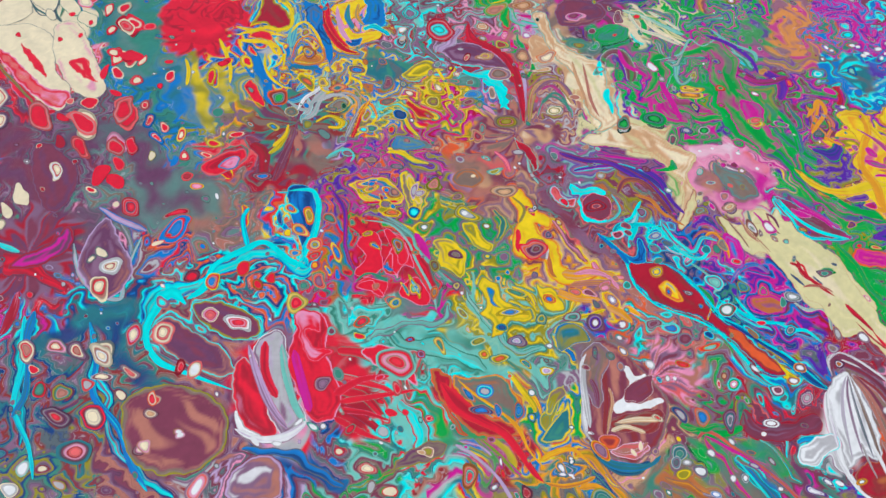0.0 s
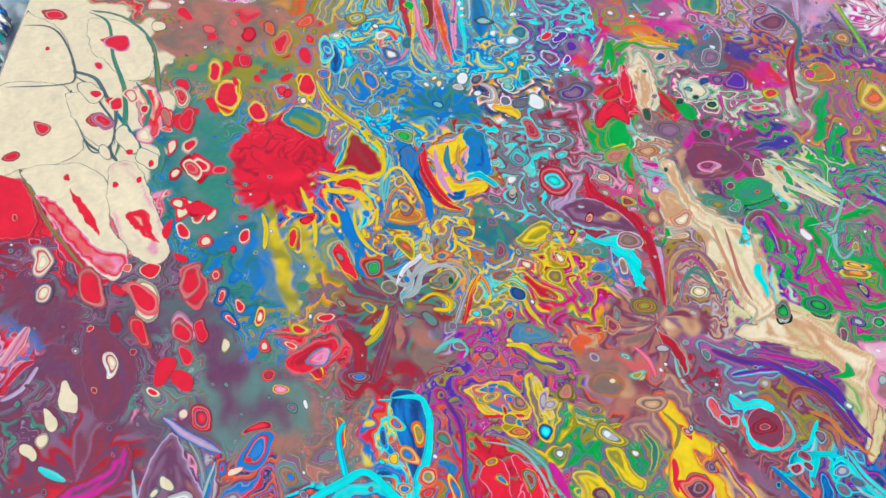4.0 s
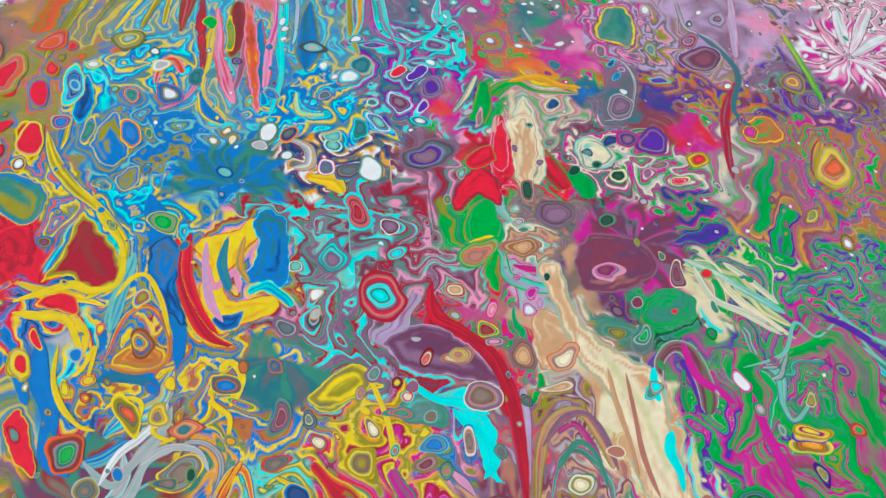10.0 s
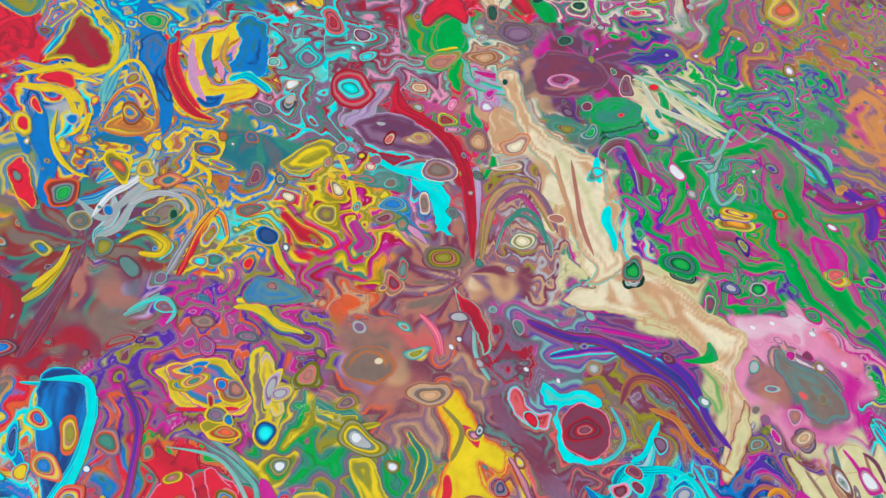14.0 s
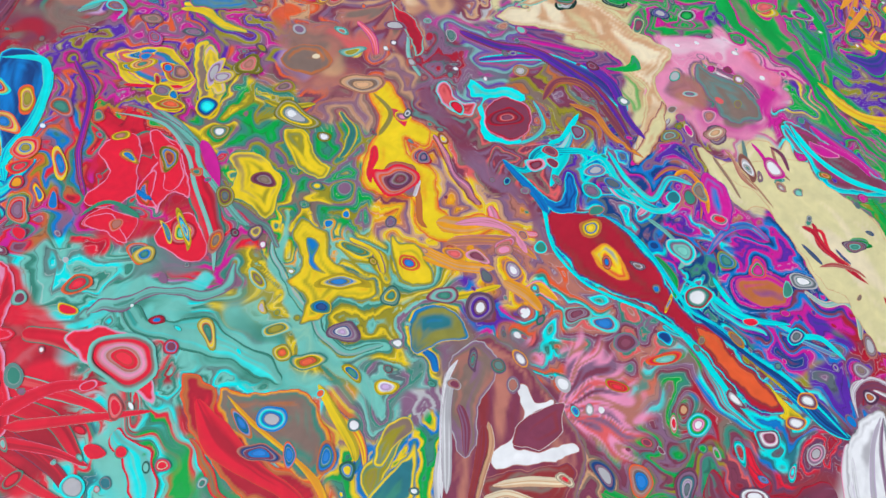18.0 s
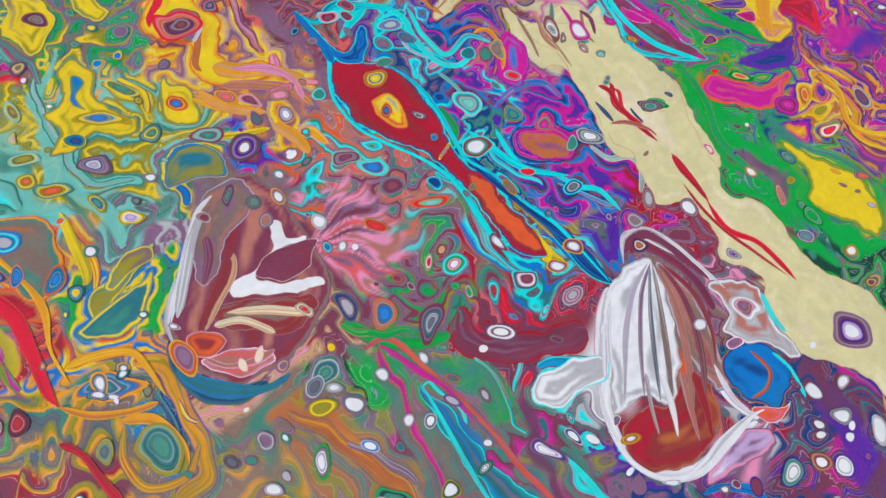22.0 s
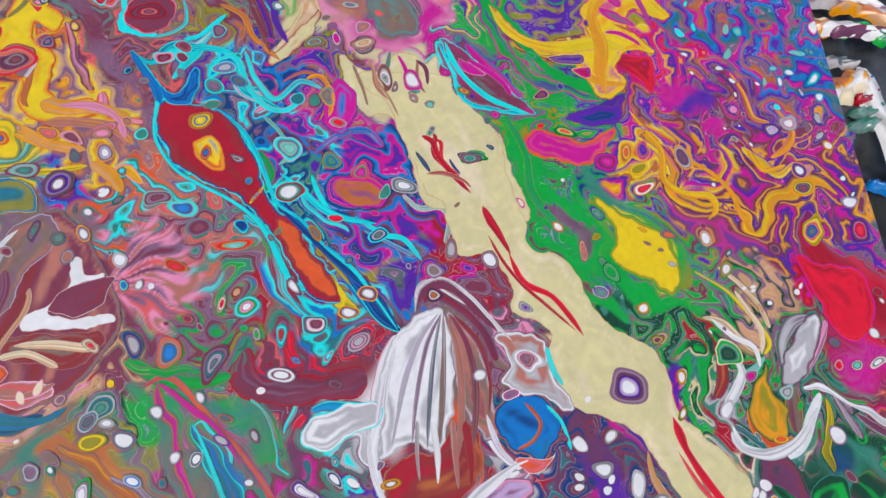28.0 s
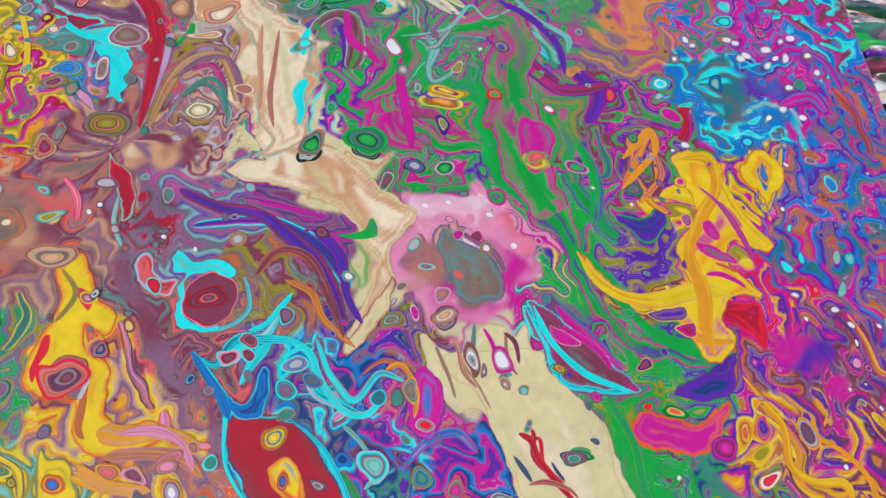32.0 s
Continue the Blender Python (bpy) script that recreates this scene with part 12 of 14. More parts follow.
drop(0.2200, -0.0830, 0.0108, 0.0068, 100, "kNN")
drop(0.1770, -0.2450, 0.0130, 0.0090, 100, "RRCR")
drop(0.1590, -0.1960, 0.0163, 0.0070, 90, "RsR")
drop(0.1460, -0.1920, 0.0080, 0.0033, 109, "RCR")
drop(0.1920, -0.2500, 0.0060, 0.0050, 0, "sRR")
drop(0.1690, -0.2890, 0.0110, 0.0053, 90, "RRC")
drop(0.1790, -0.2870, 0.0090, 0.0060, 90, "RR")
run("KRR", 0.0006, (0.4790, -0.2610, 0.0021), (0.4780, -0.2820, 0.0025), (0.4910, -0.2920, 0.0035), (0.5060, -0.3060, 0.0028), (0.5130, -0.3280, 0.0028), (0.5140, -0.3530, 0.0020), (0.5120, -0.3760, 0.0013))
pool("YoBTN", 0.0005, (0.3700, -0.4390), (0.3890, -0.4380), (0.4010, -0.4500), (0.3990, -0.4550), (0.3860, -0.4560), (0.3750, -0.4490))
drop(0.3820, -0.4410, 0.0035, 0.0023, 0, "RTB")
drop(0.3930, -0.4480, 0.0035, 0.0025, 0, "RNB")
run("YYE", 0.0004, (0.2950, -0.2900, 0.0009), (0.2960, -0.3080, 0.0012), (0.3020, -0.3220, 0.0015), (0.3110, -0.3320, 0.0010), (0.3190, -0.3350, 0.0009))
run("YYN", 0.0004, (0.3040, -0.3080, 0.0009), (0.3080, -0.3040, 0.0012), (0.3120, -0.2930, 0.0012), (0.3110, -0.3130, 0.0008))
run("YYA", 0.0005, (0.3170, -0.2660, 0.0009), (0.3230, -0.2550, 0.0014), (0.3310, -0.2530, 0.0012), (0.3400, -0.2690, 0.0014), (0.3460, -0.2890, 0.0009))
run("YYE", 0.0004, (0.3210, -0.3250, 0.0009), (0.3280, -0.3200, 0.0010), (0.3370, -0.3230, 0.0012), (0.3360, -0.3370, 0.0008))
drop(0.3320, -0.2910, 0.0053, 0.0038, 140, "YNTB")
drop(0.3120, -0.3190, 0.0037, 0.0022, 157, "NRY")
drop(0.3130, -0.2830, 0.0034, 0.0025, 90, "RsY")
run("YYR", 0.0004, (0.3700, -0.3110, 0.0012), (0.3680, -0.3230, 0.0015), (0.3770, -0.3320, 0.0013), (0.3770, -0.3420, 0.0010))
run("YYN", 0.0004, (0.3450, -0.3250, 0.0008), (0.3440, -0.3370, 0.0010), (0.3530, -0.3420, 0.0010))
drop(0.4960, -0.3840, 0.0112, 0.0081, 161, "UEobE")
drop(0.4370, -0.3580, 0.0087, 0.0069, 136, "YEUkE")
drop(0.4760, -0.3640, 0.0053, 0.0030, 90, "TEk")
drop(0.5330, -0.2410, 0.0121, 0.0074, 7, "kFoF")
drop(0.4880, -0.3060, 0.0053, 0.0053, 0, "FYFk")
drop(0.4530, -0.3530, 0.0035, 0.0030, 90, "YTQk")
drop(0.4650, -0.4010, 0.0040, 0.0030, 0, "oYAV")
drop(0.4750, -0.3910, 0.0060, 0.0035, 90, "TRe")
run("QQM", 0.0004, (0.4820, -0.3340, 0.0015), (0.4880, -0.3410, 0.0024), (0.4960, -0.3480, 0.0031), (0.4990, -0.3600, 0.0030), (0.4930, -0.3690, 0.0015))
run("QQM", 0.0004, (0.5900, -0.3180, 0.0015), (0.5870, -0.3300, 0.0026), (0.5880, -0.3370, 0.0012))
run("QQM", 0.0004, (0.5900, -0.3520, 0.0023), (0.5860, -0.3620, 0.0028), (0.5880, -0.3720, 0.0021), (0.5870, -0.3820, 0.0012))
run("kkF", 0.0005, (0.5740, -0.3200, 0.0009), (0.5730, -0.3430, 0.0012), (0.5720, -0.3640, 0.0015), (0.5750, -0.3840, 0.0009))
run("Fko", 0.0004, (0.5650, -0.3170, 0.0009), (0.5650, -0.3350, 0.0015), (0.5670, -0.3570, 0.0012), (0.5670, -0.3740, 0.0009))
drop(0.5880, -0.3290, 0.0050, 0.0034, 53, "TkQ")
drop(0.6210, -0.3890, 0.0117, 0.0087, 20, "GTeJG")
drop(0.5940, -0.3940, 0.0089, 0.0064, 40, "kTJG")
drop(0.6450, -0.4040, 0.0059, 0.0039, 17, "DPH")
drop(0.6620, -0.3570, 0.0096, 0.0046, 0, "YRDY")
drop(0.6890, -0.3580, 0.0055, 0.0036, 16, "NRG")
run("XXP", 0.0004, (0.6390, -0.3350, 0.0012), (0.6390, -0.3540, 0.0026), (0.6420, -0.3750, 0.0028), (0.6440, -0.3950, 0.0019))
run("PPX", 0.0005, (0.6950, -0.2910, 0.0017), (0.7130, -0.3030, 0.0026), (0.7270, -0.3220, 0.0023), (0.7290, -0.3430, 0.0015))
run("MSM", 0.0005, (0.7020, -0.2820, 0.0013), (0.7160, -0.3030, 0.0015), (0.7330, -0.3160, 0.0019), (0.7320, -0.3280, 0.0011))
run("XXV", 0.0005, (0.6100, -0.3040, 0.0019), (0.6120, -0.3240, 0.0026), (0.6230, -0.3350, 0.0023), (0.6280, -0.3410, 0.0011))
run("VkO", 0.0004, (0.5230, -0.3560, 0.0012), (0.5360, -0.3430, 0.0019), (0.5480, -0.3410, 0.0015), (0.5550, -0.3530, 0.0019), (0.5580, -0.3700, 0.0015))
run("TeG", 0.0004, (0.5290, -0.3670, 0.0011), (0.5400, -0.3550, 0.0015), (0.5480, -0.3600, 0.0013), (0.5510, -0.3770, 0.0015))
pool("QBBZDB", 0.0009, (0.3830, -0.2210), (0.3890, -0.2110), (0.4000, -0.2180), (0.4030, -0.2370), (0.4010, -0.2610), (0.3920, -0.2580), (0.3820, -0.2600), (0.3780, -0.2550), (0.3850, -0.2460), (0.3860, -0.2330))
pool("AXXVX", 0.0008, (0.7830, -0.4450), (0.7900, -0.4460), (0.8000, -0.4510), (0.8030, -0.4560), (0.7940, -0.4550), (0.7860, -0.4510))
run("XXA", 0.0003, (0.7850, -0.4620, 0.0009), (0.7930, -0.4620, 0.0015), (0.8010, -0.4660, 0.0012), (0.8040, -0.4690, 0.0007))
run("oXo", 0.0004, (0.7910, -0.4560, 0.0006), (0.7970, -0.4580, 0.0010), (0.8010, -0.4610, 0.0005))
pool("AXXXV", 0.0008, (0.7890, -0.4340), (0.7940, -0.4320), (0.7970, -0.4400), (0.7940, -0.4440), (0.7890, -0.4390))
drop(0.7810, -0.4320, 0.0048, 0.0029, 48, "YXXV")
drop(0.7750, -0.4570, 0.0034, 0.0018, 90, "AVVP")
drop(0.8000, -0.3990, 0.0031, 0.0019, 61, "YKX")
drop(0.7820, -0.4100, 0.0038, 0.0034, 0, "oYsX")
pool("YPPVP", 0.0008, (0.7520, -0.4820), (0.7600, -0.4800), (0.7710, -0.4790), (0.7700, -0.4850), (0.7620, -0.4860), (0.7550, -0.4850))
pool("YXXKX", 0.0009, (0.7640, -0.4890), (0.7700, -0.4870), (0.7740, -0.4870), (0.7740, -0.4930), (0.7690, -0.4940))
drop(0.7730, -0.4890, 0.0015, 0.0015, 0, "DDX")
run("XVX", 0.0004, (0.7910, -0.4120, 0.0006), (0.8000, -0.4220, 0.0012), (0.8060, -0.4340, 0.0018), (0.8100, -0.4460, 0.0015), (0.8120, -0.4580, 0.0005))
run("XAV", 0.0004, (0.7970, -0.4190, 0.0008), (0.8050, -0.4270, 0.0015), (0.8100, -0.4360, 0.0008))
pool("YBBDB", 0.0006, (0.8270, -0.4000), (0.8320, -0.3980), (0.8310, -0.4070), (0.8280, -0.4150), (0.8260, -0.4080))
pool("IXXVX", 0.0008, (0.7050, -0.4880), (0.7100, -0.4900), (0.7180, -0.4960), (0.7130, -0.4980), (0.7070, -0.4960))
run("XXl", 0.0004, (0.7090, -0.4880, 0.0010), (0.7190, -0.4940, 0.0018), (0.7270, -0.5010, 0.0015), (0.7310, -0.5090, 0.0012))
run("QQM", 0.0003, (0.6980, -0.4780, 0.0012), (0.7020, -0.4900, 0.0015), (0.7080, -0.5000, 0.0015), (0.7180, -0.5100, 0.0018), (0.7280, -0.5150, 0.0015), (0.7400, -0.5190, 0.0009))
drop(0.7070, -0.5080, 0.0030, 0.0023, 120, "EARo")
drop(0.7110, -0.5110, 0.0015, 0.0015, 0, "DVP")
drop(0.7220, -0.5210, 0.0030, 0.0025, 0, "XVX")
drop(0.6680, -0.5040, 0.0033, 0.0025, 90, "WHSCe")
drop(0.6800, -0.5040, 0.0033, 0.0028, 90, "IWXk")
drop(0.6730, -0.5090, 0.0030, 0.0020, 110, "VOkeC")
drop(0.6820, -0.5150, 0.0033, 0.0018, 105, "kVHeC")
drop(0.6900, -0.5180, 0.0025, 0.0020, 90, "VTM")
drop(0.6910, -0.5320, 0.0020, 0.0015, 90, "SHS")
drop(0.7090, -0.5470, 0.0055, 0.0038, 155, "vbMT")
drop(0.7190, -0.5400, 0.0020, 0.0015, 120, "SDS")
run("eSe", 0.0003, (0.6700, -0.4870, 0.0006), (0.6690, -0.4960, 0.0012), (0.6680, -0.5010, 0.0008))
run("XXI", 0.0003, (0.6740, -0.4890, 0.0006), (0.6770, -0.4950, 0.0010), (0.6790, -0.5010, 0.0010))
run("OvV", 0.0002, (0.6830, -0.4910, 0.0006), (0.6880, -0.4960, 0.0012), (0.6890, -0.5060, 0.0006))
run("kFC", 0.0003, (0.6590, -0.4930, 0.0005), (0.6620, -0.4990, 0.0009), (0.6640, -0.5090, 0.0012), (0.6700, -0.5170, 0.0005))
run("DSO", 0.0002, (0.6830, -0.5450, 0.0005), (0.6870, -0.5510, 0.0012), (0.6900, -0.5560, 0.0005))
run("DSk", 0.0003, (0.6990, -0.5480, 0.0005), (0.7010, -0.5520, 0.0008), (0.7040, -0.5560, 0.0005))
run("kKC", 0.0003, (0.6880, -0.5570, 0.0005), (0.6960, -0.5560, 0.0012), (0.7050, -0.5590, 0.0008), (0.7090, -0.5630, 0.0005))
pool("IRRRR", 0.0008, (0.3890, -0.4850), (0.3940, -0.4850), (0.4010, -0.4930), (0.4050, -0.5020), (0.4050, -0.5120), (0.3990, -0.5160), (0.3960, -0.5040), (0.3910, -0.4940))
drop(0.3990, -0.4990, 0.0081, 0.0035, 115, "EBAob")
drop(0.3820, -0.4980, 0.0055, 0.0021, 167, "oYBB")
pool("IRRRR", 0.0009, (0.3870, -0.5160), (0.3910, -0.5070), (0.3940, -0.5060), (0.3940, -0.5190), (0.3960, -0.5240), (0.3910, -0.5230), (0.3880, -0.5200))
drop(0.3900, -0.5180, 0.0040, 0.0015, 122, "BBB")
pool("IRRRR", 0.0008, (0.3680, -0.5320), (0.3710, -0.5280), (0.3780, -0.5270), (0.3820, -0.5320), (0.3860, -0.5410), (0.3810, -0.5390), (0.3760, -0.5350))
drop(0.4020, -0.5360, 0.0059, 0.0015, 114, "YEBBT")
drop(0.4090, -0.5350, 0.0100, 0.0022, 107, "YBQYB")
drop(0.3940, -0.5460, 0.0050, 0.0038, 0, "YEBBT")
run("MeM", 0.0003, (0.3970, -0.4790, 0.0009), (0.4090, -0.4910, 0.0010), (0.4120, -0.5020, 0.0012), (0.4210, -0.5160, 0.0013), (0.4300, -0.5290, 0.0013), (0.4350, -0.5330, 0.0008))
run("TGT", 0.0003, (0.3660, -0.5280, 0.0005), (0.3730, -0.5220, 0.0009), (0.3800, -0.5220, 0.0009), (0.3900, -0.5290, 0.0015))
run("XXV", 0.0003, (0.4120, -0.4890, 0.0018), (0.4170, -0.5010, 0.0031), (0.4210, -0.5150, 0.0009))
pool("OoVUkV", 0.0009, (0.4900, -0.5150), (0.4920, -0.5060), (0.4970, -0.5010), (0.5050, -0.5010), (0.5080, -0.5070), (0.5090, -0.5160), (0.5040, -0.5190), (0.4950, -0.5160))
drop(0.5000, -0.5100, 0.0045, 0.0035, 165, "VUObO")
pool("RRbRY", 0.0006, (0.4870, -0.4940), (0.4900, -0.4920), (0.4900, -0.5000), (0.4880, -0.5040), (0.4870, -0.5120), (0.4850, -0.5070), (0.4860, -0.5010))
run("ooK", 0.0003, (0.5070, -0.5120, 0.0010), (0.5080, -0.5210, 0.0015), (0.5080, -0.5310, 0.0013), (0.5110, -0.5350, 0.0005))
run("HWI", 0.0003, (0.5090, -0.5100, 0.0008), (0.5070, -0.5160, 0.0009), (0.5060, -0.5190, 0.0009))
pool("YRRVO", 0.0006, (0.4970, -0.4700), (0.5010, -0.4710), (0.5050, -0.4750), (0.5030, -0.4810), (0.4990, -0.4760))
drop(0.5050, -0.4730, 0.0030, 0.0023, 90, "SHWS")
drop(0.5110, -0.4980, 0.0055, 0.0030, 140, "KVSDV")
run("EUk", 0.0003, (0.4890, -0.4610, 0.0006), (0.4970, -0.4730, 0.0012), (0.4910, -0.4860, 0.0011))
drop(0.1530, -0.1690, 0.0127, 0.0086, 129, "CRsR")
drop(0.1430, -0.1920, 0.0114, 0.0051, 122, "RRk")
drop(0.1770, -0.1390, 0.0171, 0.0075, 102, "YRR")
drop(0.1790, -0.1800, 0.0094, 0.0050, 110, "RRR")
drop(0.1660, -0.2240, 0.0085, 0.0065, 90, "CRR")
drop(0.1530, -0.2250, 0.0090, 0.0040, 90, "RRC")
drop(0.1710, -0.2480, 0.0136, 0.0056, 112, "CRsR")
drop(0.1590, -0.2530, 0.0075, 0.0045, 90, "RRC")
drop(0.2150, -0.1890, 0.0131, 0.0076, 119, "YRR")
drop(0.2290, -0.1030, 0.0150, 0.0055, 90, "kRR")
drop(0.2370, -0.1480, 0.0060, 0.0045, 90, "RRR")
drop(0.1650, -0.2820, 0.0079, 0.0045, 134, "RRC")
drop(0.1820, -0.2870, 0.0110, 0.0066, 157, "RRR")
drop(0.1720, -0.3080, 0.0089, 0.0046, 129, "CRR")
drop(0.1890, -0.3170, 0.0065, 0.0060, 90, "RRC")
drop(0.2160, -0.3140, 0.0070, 0.0040, 90, "CRR")
drop(0.2510, -0.3160, 0.0113, 0.0045, 90, "YRR")
drop(0.1950, -0.1520, 0.0060, 0.0025, 90, "RRR")
run("YYE", 0.0005, (0.2540, -0.2690, 0.0012), (0.2610, -0.2880, 0.0018), (0.2660, -0.3060, 0.0018), (0.2670, -0.3260, 0.0013))
run("YYE", 0.0004, (0.2270, -0.2930, 0.0010), (0.2310, -0.3080, 0.0018), (0.2310, -0.3260, 0.0013))
run("BBM", 0.0004, (0.2720, -0.2950, 0.0015), (0.2800, -0.3070, 0.0023), (0.2870, -0.3210, 0.0018))
run("IlI", 0.0005, (0.3590, -0.2320, 0.0013), (0.3600, -0.2520, 0.0019), (0.3640, -0.2700, 0.0023), (0.3710, -0.2820, 0.0011))
run("TBE", 0.0005, (0.3700, -0.2290, 0.0009), (0.3680, -0.2470, 0.0028), (0.3730, -0.2640, 0.0021))
run("ATY", 0.0004, (0.3790, -0.2290, 0.0011), (0.3770, -0.2470, 0.0022), (0.3830, -0.2600, 0.0009))


def flow(x, y, much=1.0):
    """How far the paint was carried from a place by its eddies: a few short steps along closed swirls."""
    x0, y0 = np.asarray(x, np.float32), np.asarray(y, np.float32)
    x, y = x0, y0
    steps = 3
    for _ in range(steps):
        dx, dy = 0.0, 0.0
        for n, (size, often) in enumerate(((0.0090, 32.0), (0.0036, 80.0))):
            u, v = x * often + 9, y * often + 9
            here = smooth_noise(u, v, 40 + n)
            dx = dx + size * (smooth_noise(u, v + 0.05, 40 + n) - here) / 0.05
            dy = dy - size * (smooth_noise(u + 0.05, v, 40 + n) - here) / 0.05
        x, y = x + dx * much / steps, y + dy * much / steps
    return x - x0, y - y0


def glide(points, k):
    """A point on the smooth line through the points; k from 0 to the number of spans."""
    i = min(int(k), len(points) - 2)
    f = k - i
    p = [Vector(points[max(0, min(len(points) - 1, i + d))]) for d in (-1, 0, 1, 2)]
    return 0.5 * (2 * p[1] + (p[2] - p[0]) * f + (2 * p[0] - 5 * p[1] + 4 * p[2] - p[3]) * f * f + (3 * p[1] - p[0] - 3 * p[2] + p[3]) * f**3)


def soften(field, rounds):
    """Blurs a field over its neighbours."""
    for _ in range(rounds):
        field = (np.roll(field, 2, 0) + np.roll(field, -2, 0) + np.roll(field, 2, 1) + np.roll(field, -2, 1) + field) / 5
    return field


def outline(nodes):
    """The smooth closed line through the nodes, slightly wavy."""
    m, pts = len(nodes), []
    for i in range(m):
        p = [np.array(nodes[(i + d) % m], np.float64) for d in (-1, 0, 1, 2)]
        steps = max(3, min(12, int(np.hypot(*(p[2] - p[1])) / 0.0012)))
        for f in np.arange(steps) / steps:
            pts.append(0.5 * (2 * p[1] + (p[2] - p[0]) * f + (2 * p[0] - 5 * p[1] + 4 * p[2] - p[3]) * f * f + (3 * p[1] - p[0] - 3 * p[2] + p[3]) * f**3))
    pts = np.array(pts)
    calm = min(1.0, 0.25 + math.sqrt(np.ptp(pts[:, 0]) * np.ptp(pts[:, 1])) / 0.05)
    for k, (size, often) in enumerate(((0.0028, 140.0), (0.0013, 380.0))):
        pts = pts + size * calm * (np.stack([smooth_noise(pts[:, 0] * often + 9, pts[:, 1] * often + 9, 44 + k), smooth_noise(pts[:, 0] * often + 9, pts[:, 1] * often + 9, 46 + k)], 1) - 0.5)
    pts[:, 0] = np.clip(pts[:, 0], 0.0006, WIDE - 0.0006)
    pts[:, 1] = np.clip(pts[:, 1], -DEEP + 0.0006, -0.0006)
    return pts


def within(x, y, line):
    """How deep places lie inside a closed line (negative outside), and the nearest point on it."""
    x, y = np.ravel(x), np.ravel(y)
    best, nx_, ny_ = np.full(len(x), 9.0), np.zeros(len(x)), np.zeros(len(x))
    odd = np.zeros(len(x), bool)
    for (ax, ay), (bx, by) in zip(line, np.roll(line, -1, 0)):
        dx, dy = bx - ax, by - ay
        k = np.clip(((x - ax) * dx + (y - ay) * dy) / (dx * dx + dy * dy + 1e-15), 0, 1)
        px, py = ax + k * dx, ay + k * dy
        d = (x - px) ** 2 + (y - py) ** 2
        near = d < best
        best, nx_, ny_ = np.where(near, d, best), np.where(near, px, nx_), np.where(near, py, ny_)
        if ay != by:
            odd ^= ((ay > y) != (by > y)) & (x < dx * (y - ay) / dy + ax)
    best = np.sqrt(best)
    return np.where(odd, best, -best), nx_, ny_


OUTLINES = [outline(nodes) for _, _, _, nodes in POOLS]
LATTICE = rng.random((4, 128, 128)).astype(np.float32)


def foam(u, v, seed):
    """Packed cells over the plane: how far a place lies from its cell's border, and a number for each cell."""
    iu, iv = np.floor(u).astype(np.int32), np.floor(v).astype(np.int32)
    one, two = np.full(u.shape, 9.0, np.float32), np.full(u.shape, 9.0, np.float32)
    mark = np.zeros(u.shape, np.float32)
    for du in (-1, 0, 1):
        for dv in (-1, 0, 1):
            i, j = (iu + du + seed * 17) % 128, (iv + dv + seed * 31) % 128
            d = np.hypot(iu + du + LATTICE[0][j, i] - u, iv + dv + LATTICE[1][j, i] - v)
            nearer = d < one
            two = np.where(nearer, one, np.minimum(two, d))
            mark = np.where(nearer, LATTICE[2][j, i], mark)
            one = np.where(nearer, d, one)
    return two - one, mark


